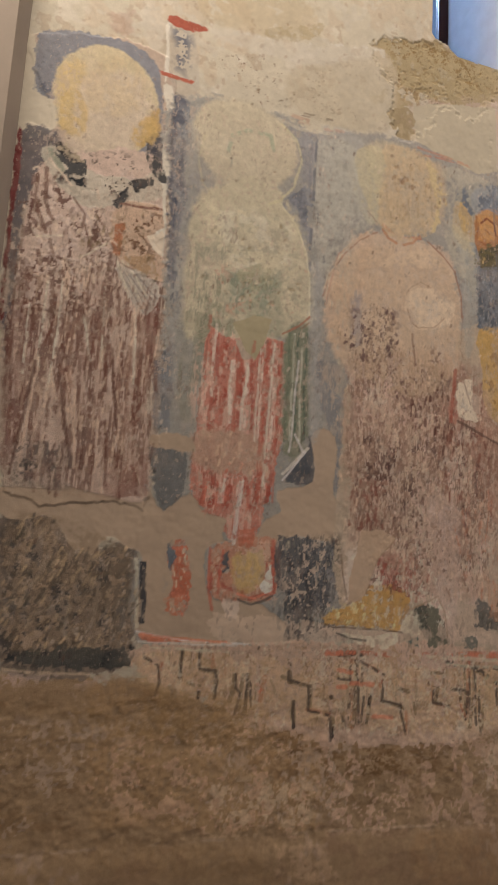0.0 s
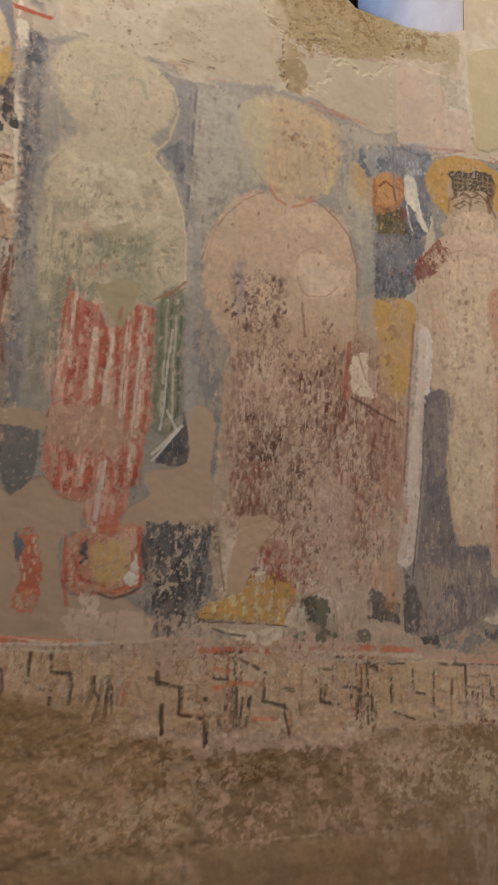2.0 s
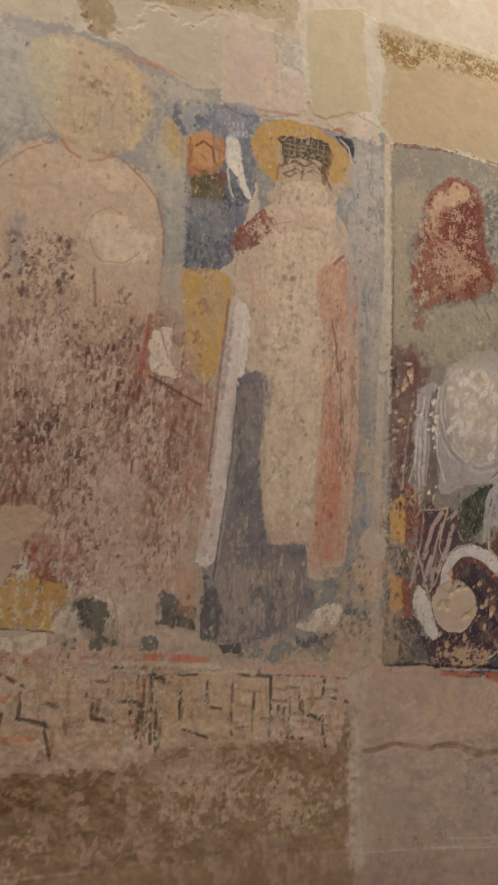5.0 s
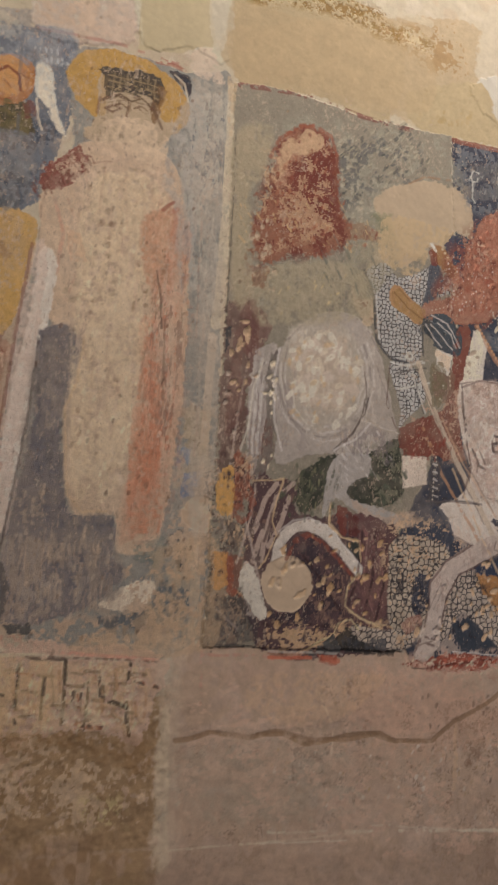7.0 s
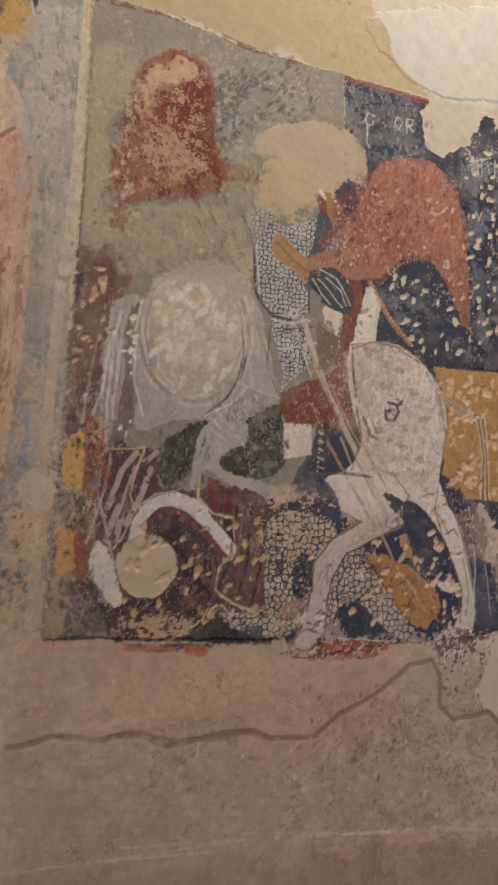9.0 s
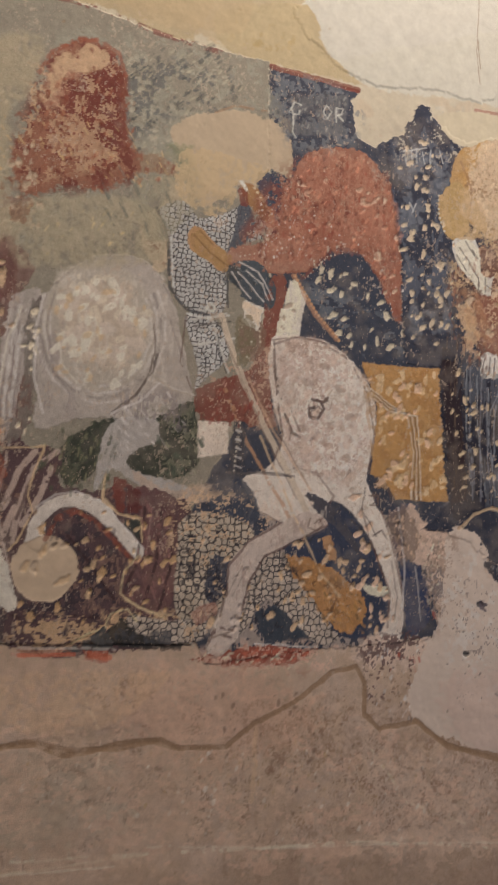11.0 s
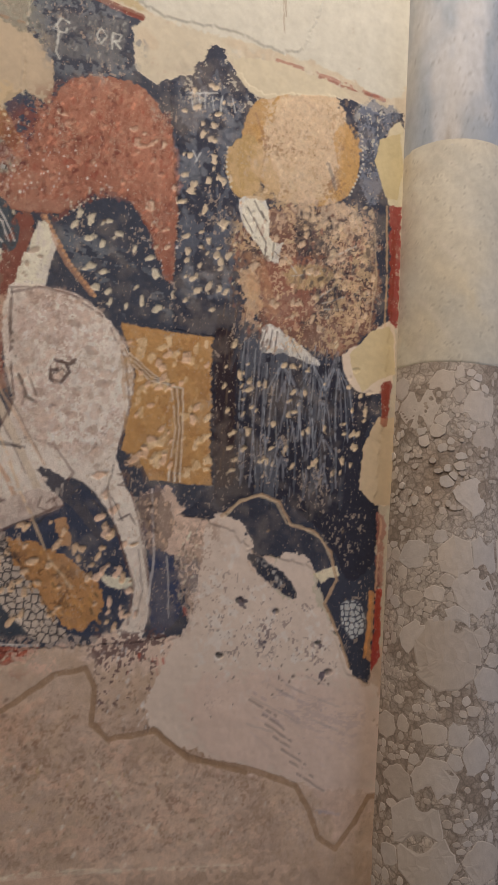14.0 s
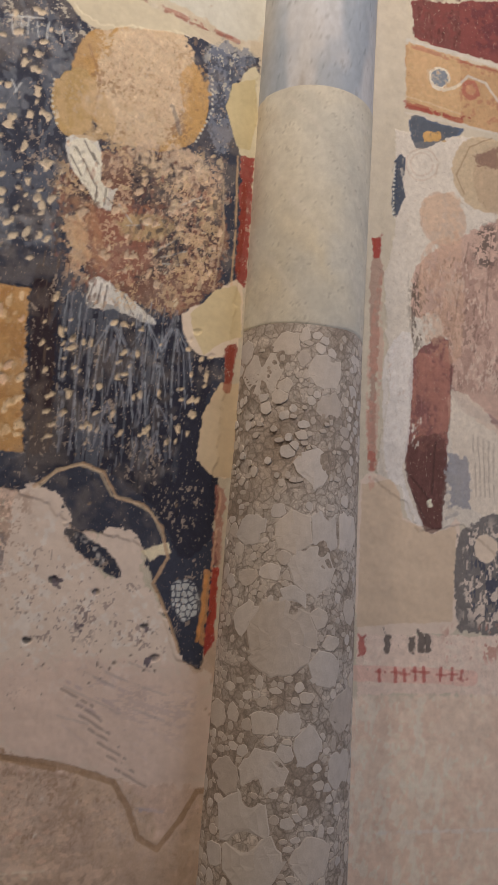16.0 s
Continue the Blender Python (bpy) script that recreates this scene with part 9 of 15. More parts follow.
line((0.048, 0.044, 0.049), 0.0049, [(2.087, 1.809), (2.102, 1.841), (2.168, 1.839)], op=0.6, broken=0.3)
line((0.043, 0.040, 0.045), 0.0049, [(2.022, 2.249), (2.015, 2.160), (2.045, 2.100)], op=0.6, broken=0.3)
line((0.044, 0.041, 0.046), 0.0049, [(2.179, 2.208), (2.193, 2.055), (2.214, 1.945)], op=0.6, broken=0.3)
line((0.123, 0.060, 0.053), 0.0049, [(1.957, 2.042), (1.972, 1.959)], op=0.55, broken=0.3)
line((0.118, 0.058, 0.051), 0.0049, [(1.923, 2.240), (1.911, 2.113), (1.949, 2.041)], op=0.55, broken=0.3)
line((0.109, 0.053, 0.047), 0.0049, [(1.792, 2.493), (1.863, 2.469), (1.865, 2.373)], op=0.55, broken=0.3)
line((0.107, 0.052, 0.046), 0.0049, [(2.036, 2.407), (2.160, 2.508), (2.201, 2.594)], op=0.55, broken=0.3)
line((0.103, 0.050, 0.044), 0.0049, [(2.224, 2.724), (2.208, 2.666), (2.192, 2.593)], op=0.55, broken=0.3)
fill((0.704, 0.633, 0.586), [(2.302, 1.739), (2.357, 1.703), (2.257, 1.652), (2.176, 1.610), (2.131, 1.542), (2.115, 1.469), (2.105, 1.411), (2.069, 1.354), (2.018, 1.369), (2.050, 1.432), (2.069, 1.511), (2.074, 1.584), (2.126, 1.646), (2.222, 1.704)], part='horse_leg', fray=0.003, op=0.95, relief=0.0006)
line((0.153, 0.101, 0.102), 0.0066, [(2.222, 1.704), (2.126, 1.646), (2.074, 1.584), (2.069, 1.511), (2.050, 1.432), (2.018, 1.369)], op=0.75, broken=0.15)
line((0.151, 0.099, 0.100), 0.0066, [(2.357, 1.703), (2.257, 1.652), (2.176, 1.610), (2.131, 1.542), (2.115, 1.469)], op=0.75, broken=0.15)
line((0.160, 0.105, 0.107), 0.0066, [(2.048, 1.425), (2.092, 1.414)], op=0.75, broken=0.15)
line((0.161, 0.106, 0.107), 0.0066, [(2.043, 1.408), (2.087, 1.397)], op=0.75, broken=0.15)
wear((0.485, 0.375, 0.341), [(2.302, 1.739), (2.357, 1.703), (2.176, 1.610), (2.115, 1.469), (2.069, 1.354), (2.018, 1.369), (2.069, 1.511), (2.126, 1.646)], 0.3, 0.012, 3.0, op=0.55)
wear((0.589, 0.446, 0.396), [(2.188, 2.201), (2.274, 2.230), (2.381, 2.211), (2.474, 2.087), (2.485, 1.921), (2.389, 1.832), (2.251, 1.853), (2.194, 2.023)], 0.4, 0.02, 1.0, op=0.5)
wear((0.424, 0.301, 0.247), [(2.188, 2.201), (2.381, 2.211), (2.485, 1.921), (2.320, 1.811), (2.194, 2.023)], 0.12, 0.012, 1.0, op=0.6)
wear((0.495, 0.240, 0.172), [(2.189, 2.680), (2.294, 2.803), (2.444, 2.828), (2.541, 2.736), (2.562, 2.482), (2.448, 2.572), (2.303, 2.474), (2.095, 2.419)], 0.4, 0.03, 2.0, op=0.6)
wear((0.150, 0.042, 0.041), [(2.189, 2.680), (2.294, 2.803), (2.444, 2.828), (2.541, 2.736), (2.562, 2.482), (2.448, 2.572), (2.303, 2.474), (2.095, 2.419)], 0.26, 0.02, 2.0, op=0.55)
line((0.626, 0.378, 0.284), 0.0115, [(2.296, 2.758), (2.245, 2.604), (2.231, 2.496)], op=0.4, broken=0.35)
line((0.618, 0.373, 0.280), 0.0115, [(2.406, 2.801), (2.391, 2.633), (2.429, 2.568)], op=0.4, broken=0.35)
line((0.631, 0.381, 0.286), 0.0115, [(2.483, 2.762), (2.523, 2.585), (2.544, 2.408)], op=0.4, broken=0.35)
oval((0.731, 0.672, 0.608), (1.614, 2.214), 0.023, 0.019, op=0.6, soft=0.01, fray=0.008)
oval((0.723, 0.665, 0.601), (1.667, 2.254), 0.024, 0.020, op=0.6, soft=0.01, fray=0.008)
oval((0.722, 0.664, 0.600), (1.732, 2.260), 0.024, 0.019, op=0.6, soft=0.01, fray=0.008)
oval((0.745, 0.686, 0.620), (1.647, 2.146), 0.023, 0.019, op=0.6, soft=0.01, fray=0.008)
oval((0.741, 0.682, 0.616), (1.716, 2.166), 0.025, 0.019, op=0.6, soft=0.01, fray=0.008)
oval((0.734, 0.676, 0.611), (1.765, 2.197), 0.025, 0.020, op=0.6, soft=0.01, fray=0.008)
oval((0.757, 0.696, 0.629), (1.679, 2.092), 0.023, 0.019, op=0.6, soft=0.01, fray=0.008)
oval((0.753, 0.693, 0.626), (1.742, 2.110), 0.024, 0.019, op=0.6, soft=0.01, fray=0.008)
oval((0.750, 0.690, 0.623), (1.614, 2.125), 0.023, 0.019, op=0.6, soft=0.01, fray=0.008)
oval((0.746, 0.687, 0.621), (1.791, 2.140), 0.025, 0.020, op=0.6, soft=0.01, fray=0.008)
oval((0.694, 0.581, 0.444), (1.610, 1.557), 0.076, 0.079, part='repair_patch', fray=0.004, relief=-0.0006)
line((0.125, 0.074, 0.062), 0.0083, [(1.000, 2.831), (1.025, 2.854), (1.053, 2.855)], op=0.75, broken=0.1)
line((0.124, 0.074, 0.061), 0.0083, [(1.086, 2.867), (1.113, 2.888), (1.143, 2.881)], op=0.75, broken=0.1)
line((0.148, 0.076, 0.057), 0.0066, [(1.008, 2.807), (1.028, 2.825), (1.049, 2.822), (1.029, 2.805), (1.008, 2.807)], op=0.7, broken=0.1)
line((0.147, 0.076, 0.057), 0.0066, [(1.095, 2.839), (1.116, 2.857), (1.138, 2.851), (1.117, 2.833), (1.095, 2.839)], op=0.7, broken=0.1)
line((0.148, 0.076, 0.057), 0.0066, [(1.069, 2.850), (1.067, 2.790), (1.086, 2.788)], op=0.7, broken=0.1)
pecks((0.275, 0.172, 0.126), [(0.947, 2.560), (1.198, 2.654), (1.262, 2.205), (1.232, 1.768), (1.044, 1.779), (0.983, 2.150)], 46, 0.011, op=0.45, relief=0)
wear((0.810, 0.679, 0.548), [(0.943, 2.606), (1.195, 2.704), (1.262, 2.205), (1.232, 1.768), (1.046, 1.750), (0.956, 2.145)], 0.3, 0.03, 2.0, op=0.55)
fill((0.554, 0.240, 0.157), [(1.146, 2.537), (1.235, 2.596), (1.277, 2.339), (1.289, 2.050), (1.264, 1.741), (1.196, 1.648), (1.157, 1.688), (1.181, 1.942), (1.168, 2.250)], op=0.35, streak=0.6, soft=0.02, fray=0.02)
wear((0.211, 0.116, 0.108), [(1.161, 2.508), (1.264, 2.536), (1.289, 2.050), (1.196, 1.648), (1.157, 1.688)], 0.16, 0.012, 4.0, op=0.5)
fill((0.522, 0.499, 0.417), [(1.352, 1.128), (1.719, 1.127), (1.863, 1.002), (1.727, 0.937), (1.470, 0.943), (1.361, 1.006)], op=0.4, fray=0.05, soft=0.06)
fill((0.693, 0.529, 0.439), [(1.478, 1.337), (1.962, 1.354), (2.269, 1.258), (2.078, 1.148), (1.718, 1.171), (1.500, 1.221)], op=0.4, fray=0.05, soft=0.06)
wear((0.860, 0.670, 0.539), [(1.323, 1.337), (2.308, 1.341), (2.307, 0.859), (1.352, 0.927)], 0.2, 0.05, 0.6, op=0.4)
wear((0.265, 0.189, 0.149), [(1.335, 1.170), (2.308, 1.226), (2.307, 0.828), (1.354, 0.900)], 0.12, 0.02, 0.8, op=0.4)
wear((0.834, 0.619, 0.491), [(1.530, 1.336), (2.078, 1.326), (2.402, 1.220), (2.852, 1.016), (2.848, 0.780), (1.567, 0.901)], 0.22, 0.06, 0.7, op=0.45)
wear((0.299, 0.179, 0.128), [(1.722, 1.306), (2.270, 1.237), (2.781, 0.988), (2.574, 0.881), (1.948, 0.982)], 0.12, 0.018, 1.0, op=0.5)
fill((0.736, 0.510, 0.384), [(1.831, 1.290), (2.109, 1.311), (2.335, 1.236), (2.274, 1.109), (2.029, 1.081), (1.867, 1.156)], op=0.4, fray=0.05, soft=0.06)
pecks((0.215, 0.148, 0.118), [(2.050, 1.257), (2.335, 1.236), (2.573, 1.083), (2.342, 0.980), (2.089, 1.077)], 50, 0.006, op=0.55, relief=0)
line((0.860, 0.860, 0.721), 0.0066, [(1.566, 0.913), (1.816, 0.900), (2.128, 0.881), (2.474, 0.873), (2.849, 0.838)], op=0.5, broken=0.4)
line((0.860, 0.769, 0.633), 0.0066, [(1.680, 1.333), (1.771, 1.175), (1.765, 1.074)], op=0.5, broken=0.4)
line((0.860, 0.831, 0.684), 0.0066, [(2.470, 1.145), (2.608, 0.965), (2.797, 0.899)], op=0.5, broken=0.4)
pecks((0.301, 0.203, 0.154), [(2.481, 1.130), (2.942, 1.060), (3.033, 0.892), (2.507, 0.906)], 40, 0.007, op=0.45, relief=0)
wear((0.860, 0.682, 0.546), [(2.386, 1.283), (2.615, 1.125), (3.009, 1.003), (3.041, 0.784), (2.439, 0.841)], 0.2, 0.05, 0.7, op=0.4)
line((0.294, 0.252, 0.235), 0.0066, [(2.888, 1.245), (2.920, 1.228), (2.964, 1.202)], op=0.6, broken=0.3, relief=-0.001)
line((0.298, 0.255, 0.238), 0.0066, [(2.912, 1.214), (2.945, 1.197), (2.989, 1.171)], op=0.6, broken=0.3, relief=-0.001)
line((0.301, 0.258, 0.241), 0.0066, [(2.936, 1.183), (2.969, 1.166), (3.014, 1.140)], op=0.6, broken=0.3, relief=-0.001)
line((0.305, 0.261, 0.244), 0.0066, [(2.961, 1.152), (2.993, 1.135), (3.038, 1.109)], op=0.6, broken=0.3, relief=-0.001)
line((0.309, 0.265, 0.247), 0.0066, [(2.985, 1.121), (3.018, 1.103), (3.063, 1.077)], op=0.6, broken=0.3, relief=-0.001)
line((0.313, 0.268, 0.250), 0.0066, [(3.010, 1.089), (3.043, 1.072), (3.087, 1.046)], op=0.6, broken=0.3, relief=-0.001)
line((0.317, 0.272, 0.253), 0.0066, [(3.034, 1.058), (3.067, 1.040), (3.112, 1.014)], op=0.6, broken=0.3, relief=-0.001)
line((0.207, 0.144, 0.111), 0.0083, [(0.906, 1.331), (0.938, 1.329)], op=0.75, broken=0.1)
line((0.211, 0.146, 0.113), 0.0083, [(0.945, 1.283), (0.978, 1.281)], op=0.75, broken=0.1)
line((0.208, 0.144, 0.111), 0.0083, [(0.979, 1.319), (1.013, 1.318)], op=0.75, broken=0.1)
line((0.214, 0.148, 0.114), 0.0083, [(1.014, 1.249), (1.048, 1.247)], op=0.75, broken=0.1)
line((0.210, 0.146, 0.112), 0.0083, [(1.046, 1.294), (1.081, 1.291)], op=0.75, broken=0.1)
line((0.208, 0.144, 0.111), 0.0083, [(1.083, 1.326), (1.118, 1.324)], op=0.75, broken=0.1)
line((0.213, 0.148, 0.114), 0.0083, [(1.109, 1.259), (1.144, 1.257)], op=0.75, broken=0.1)
line((0.210, 0.146, 0.112), 0.0083, [(1.146, 1.298), (1.183, 1.296)], op=0.75, broken=0.1)
line((0.216, 0.150, 0.115), 0.0083, [(1.180, 1.228), (1.216, 1.225)], op=0.75, broken=0.1)
line((0.216, 0.150, 0.115), 0.0083, [(0.945, 1.226), (0.977, 1.224)], op=0.75, broken=0.1)
line((0.217, 0.150, 0.116), 0.0083, [(1.066, 1.213), (1.101, 1.211)], op=0.75, broken=0.1)
line((0.208, 0.145, 0.111), 0.0083, [(1.196, 1.318), (1.234, 1.316)], op=0.75, broken=0.1)
line((0.517, 0.300, 0.191), 0.0083, [(0.921, 1.309), (0.927, 1.266)], op=0.7, broken=0.15)
line((0.526, 0.305, 0.195), 0.0083, [(0.972, 1.263), (0.979, 1.220)], op=0.7, broken=0.15)
line((0.514, 0.298, 0.190), 0.0083, [(1.024, 1.327), (1.030, 1.282)], op=0.7, broken=0.15)
line((0.531, 0.308, 0.196), 0.0083, [(1.077, 1.240), (1.084, 1.196)], op=0.7, broken=0.15)
line((0.523, 0.304, 0.194), 0.0083, [(1.127, 1.278), (1.134, 1.233)], op=0.7, broken=0.15)
line((0.513, 0.298, 0.190), 0.0083, [(1.157, 1.332), (1.164, 1.286)], op=0.7, broken=0.15)
line((0.526, 0.306, 0.195), 0.0083, [(1.212, 1.263), (1.218, 1.217)], op=0.7, broken=0.15)
line((0.167, 0.100, 0.096), 0.0066, [(2.251, 1.853), (2.319, 1.846), (2.373, 1.783), (2.331, 1.710)], op=0.55, broken=0.2)
line((0.179, 0.106, 0.103), 0.0066, [(2.461, 1.757), (2.489, 1.662), (2.552, 1.523), (2.544, 1.429)], op=0.55, broken=0.2)
line((0.175, 0.104, 0.100), 0.0066, [(2.505, 1.792), (2.550, 1.681), (2.591, 1.524)], op=0.55, broken=0.2)
pecks((0.758, 0.585, 0.353), [(2.472, 2.171), (2.715, 2.181), (2.732, 1.806), (2.495, 1.807)], 30, 0.01, op=0.5, relief=0)
line((0.083, 0.054, 0.060), 0.0083, [(2.300, 2.054), (2.324, 2.051), (2.336, 2.029), (2.319, 2.001), (2.294, 2.005), (2.290, 2.027), (2.307, 2.032)], op=0.85)
line((0.183, 0.125, 0.118), 0.0066, [(2.180, 2.200), (2.239, 2.229), (2.318, 2.230), (2.418, 2.182), (2.477, 2.087), (2.497, 1.972), (2.477, 1.839)], op=0.6, broken=0.15)
line((0.188, 0.129, 0.121), 0.0066, [(2.179, 2.183), (2.193, 2.055), (2.214, 1.945), (2.184, 1.848)], op=0.6, broken=0.15)
oval((0.400, 0.300, 0.256), (2.338, 2.155), 0.016, 0.010, op=0.6, fray=0.006)
oval((0.407, 0.306, 0.260), (2.384, 2.094), 0.016, 0.010, op=0.6, fray=0.006)
oval((0.407, 0.305, 0.260), (2.286, 2.099), 0.016, 0.010, op=0.6, fray=0.006)
oval((0.417, 0.313, 0.266), (2.421, 2.014), 0.016, 0.010, op=0.6, fray=0.006)
oval((0.428, 0.321, 0.273), (2.352, 1.926), 0.016, 0.010, op=0.6, fray=0.006)
oval((0.432, 0.324, 0.276), (2.405, 1.898), 0.016, 0.010, op=0.6, fray=0.006)
oval((0.423, 0.317, 0.270), (2.273, 1.967), 0.015, 0.010, op=0.6, fray=0.006)
oval((0.439, 0.330, 0.281), (2.319, 1.843), 0.016, 0.010, op=0.6, fray=0.006)
wear((0.751, 0.577, 0.358), [(2.761, 2.597), (3.126, 2.693), (3.196, 2.458), (3.155, 2.241), (2.847, 2.187), (2.763, 2.381)], 0.24, 0.02, 1.0, op=0.6)
pecks((0.022, 0.028, 0.052), [(2.986, 2.605), (3.167, 2.630), (3.200, 2.388), (3.042, 2.323)], 24, 0.012, op=0.7, relief=0)
pecks((0.766, 0.630, 0.431), [(2.894, 2.651), (3.181, 2.706), (3.224, 2.288), (2.945, 2.221)], 34, 0.012, op=0.6, relief=0)
line((0.328, 0.178, 0.107), 0.0066, [(2.788, 2.883), (2.830, 2.790), (2.813, 2.681)], op=0.5, broken=0.3)
line((0.324, 0.175, 0.106), 0.0066, [(2.941, 2.970), (3.036, 2.925), (3.064, 2.786), (3.017, 2.683)], op=0.5, broken=0.3)
line((0.340, 0.184, 0.111), 0.0066, [(2.843, 2.637), (2.931, 2.626), (3.018, 2.657)], op=0.5, broken=0.3)
line((0.357, 0.193, 0.117), 0.0066, [(2.895, 2.428), (2.978, 2.481), (3.087, 2.453)], op=0.5, broken=0.3)
line((0.388, 0.271, 0.179), 0.0132, [(1.545, 1.161), (1.618, 1.159), (1.683, 1.132), (1.747, 1.135), (1.813, 1.149), (1.917, 1.154), (1.968, 1.130), (2.087, 1.129), (2.161, 1.181), (2.270, 1.230), (2.383, 1.308), (2.450, 1.323), (2.477, 1.278), (2.478, 1.196), (2.521, 1.158), (2.642, 1.174), (2.729, 1.109), (2.888, 1.068)], op=0.85, relief=-0.0006, part='crack_filling')
line((0.416, 0.291, 0.192), 0.0149, [(2.633, 1.176), (2.732, 1.104), (2.896, 1.077), (3.032, 1.030), (3.077, 0.965), (3.104, 0.899), (3.156, 0.869), (3.207, 0.931), (3.249, 0.996), (3.293, 0.999)], op=0.85, relief=-0.0006, part='crack_filling')
line((0.392, 0.274, 0.181), 0.0132, [(1.321, 1.153), (1.370, 1.157), (1.413, 1.171), (1.520, 1.153), (1.597, 1.168), (1.712, 1.139), (1.813, 1.138), (1.899, 1.150), (1.953, 1.133)], op=0.8, relief=-0.0006, part='crack_filling')
SHEET_R = Sheet(3.54, 4.22, Z0, Z1, 9, (0.66, 0.62, 0.52))
ON[0] = SHEET_R
PARTS.append(("wall", None, None))
SHEET_R.part[:] = len(PARTS) - 1
fill((0.852, 0.727, 0.616), [(3.623, 1.232), (4.450, 1.259), (4.443, 0.551), (3.595, 0.578)], round=False, fray=0.02, soft=0.03, tone=0.14)
wear((0.802, 0.648, 0.543), [(3.623, 1.232), (4.287, 1.251), (4.288, 0.693), (3.650, 0.708)], 0.4, 0.06, 1, op=0.6)
wear((0.860, 0.837, 0.741), [(3.623, 1.232), (4.287, 1.251), (4.288, 0.693), (3.650, 0.708)], 0.3, 0.03, 2.0, op=0.6)
line((0.860, 0.860, 0.860), 0.0099, [(3.641, 0.874), (4.126, 0.881)], op=0.4, broken=0.2)
seated = panel('painted pair of haloed figures under a patterned border')
fill((0.750, 0.720, 0.653), [(3.723, 2.912), (4.285, 2.962), (4.287, 1.459), (3.977, 1.716), (3.839, 1.689), (3.802, 1.767), (3.696, 1.823), (3.738, 2.075), (3.706, 2.416), (3.735, 2.600)], part='background', relief=0.002, round=False)
fill((0.251, 0.085, 0.083), [(3.759, 3.370), (4.284, 3.494), (4.285, 3.224), (4.060, 3.218), (3.903, 3.227), (3.777, 3.239)], part='border', fray=0.005, round=False)
wear((0.150, 0.055, 0.070), [(3.759, 3.370), (4.246, 3.487), (4.247, 3.238), (3.777, 3.255)], 0.4, 0.04, 1, op=0.7)
line((0.676, 0.667, 0.616), 0.0132, [(3.753, 3.225), (3.903, 3.223), (4.061, 3.206), (4.247, 3.177)], op=0.9)
fill((0.565, 0.386, 0.225), [(3.745, 3.215), (4.061, 3.194), (4.285, 3.163), (4.285, 2.982), (4.064, 2.972), (3.757, 2.996)], part='patterned_border', fray=0.004, round=False)
wear((0.428, 0.173, 0.124), [(3.746, 3.207), (4.247, 3.177), (4.248, 2.996), (3.757, 2.996)], 0.35, 0.03, 1, op=0.5)
line((0.348, 0.094, 0.078), 0.0149, [(3.761, 2.997), (3.909, 3.000), (3.965, 3.000)], op=0.9, broken=0.1)
line((0.383, 0.124, 0.098), 0.0083, [(3.778, 3.208), (3.903, 3.199), (4.061, 3.186)], op=0.7, broken=0.2)
line((0.679, 0.656, 0.602), 0.0066, [(3.754, 2.976), (3.909, 2.976), (4.064, 2.968)], op=0.8)
oval((0.667, 0.708, 0.696), (3.858, 3.121), 0.038, 0.035)
oval((0.255, 0.332, 0.468), (3.852, 3.116), 0.025, 0.027)
line((0.660, 0.650, 0.610), 0.0083, [(3.868, 3.084), (3.925, 3.109), (3.962, 3.151), (4.020, 3.137), (4.063, 3.082)], op=0.8)
oval((0.446, 0.162, 0.128), (3.971, 3.103), 0.032, 0.036, op=0.8)
oval((0.587, 0.386, 0.226), (3.971, 3.103), 0.017, 0.018, op=0.6)
fill((0.123, 0.163, 0.249), [(3.773, 2.966), (3.910, 2.963), (3.948, 2.957), (3.911, 2.925), (3.817, 2.895), (3.780, 2.887)], part='background', fray=0.004)
fill((0.546, 0.377, 0.156), [(3.820, 2.923), (3.882, 2.944), (3.888, 2.910), (3.832, 2.895)], op=0.9)
fill((0.086, 0.113, 0.169), [(3.730, 2.816), (3.752, 2.825), (3.740, 2.751), (3.761, 2.696), (3.730, 2.626), (3.720, 2.706)], fray=0.003)
pearls((0.732, 0.777, 0.764), 0.0033, 0.0132, [(3.727, 2.810), (3.726, 2.634)])
oval((0.615, 0.519, 0.374), (4.029, 2.823), 0.116, 0.127, part='halo')
oval((0.545, 0.432, 0.308), (4.063, 2.809), 0.078, 0.116, op=0.8, part='head')
fill((0.237, 0.134, 0.118), [(3.978, 2.880), (4.065, 2.922), (4.066, 2.848), (3.997, 2.845)], op=0.7, fray=0.008)
line((0.331, 0.233, 0.156), 0.0049, [(3.956, 2.743), (3.929, 2.804), (3.968, 2.903), (4.042, 2.950)], op=0.6)
oval((0.657, 0.544, 0.454), (3.890, 2.647), 0.077, 0.089, part='halo')
line((0.495, 0.385, 0.298), 0.0041, [(3.817, 2.615), (3.833, 2.701), (3.897, 2.736), (3.953, 2.714)], op=0.6)
line((0.578, 0.518, 0.431), 0.0049, [(3.837, 2.877), (3.872, 2.831), (3.858, 2.781)], op=0.4)
fill((0.639, 0.475, 0.406), [(3.812, 2.487), (3.920, 2.578), (4.029, 2.652), (4.212, 2.680), (4.216, 2.025), (4.076, 1.994), (3.932, 2.116), (3.890, 2.338), (3.800, 2.325)], part='robe', fray=0.008)
wear((0.376, 0.250, 0.216), [(3.812, 2.487), (4.176, 2.637), (4.181, 2.091), (3.932, 2.116)], 0.4, 0.04, 2.0, op=0.55)
wear((0.783, 0.670, 0.581), [(3.812, 2.487), (4.176, 2.637), (4.181, 2.091), (3.932, 2.116)], 0.25, 0.012, 2.5, op=0.6)
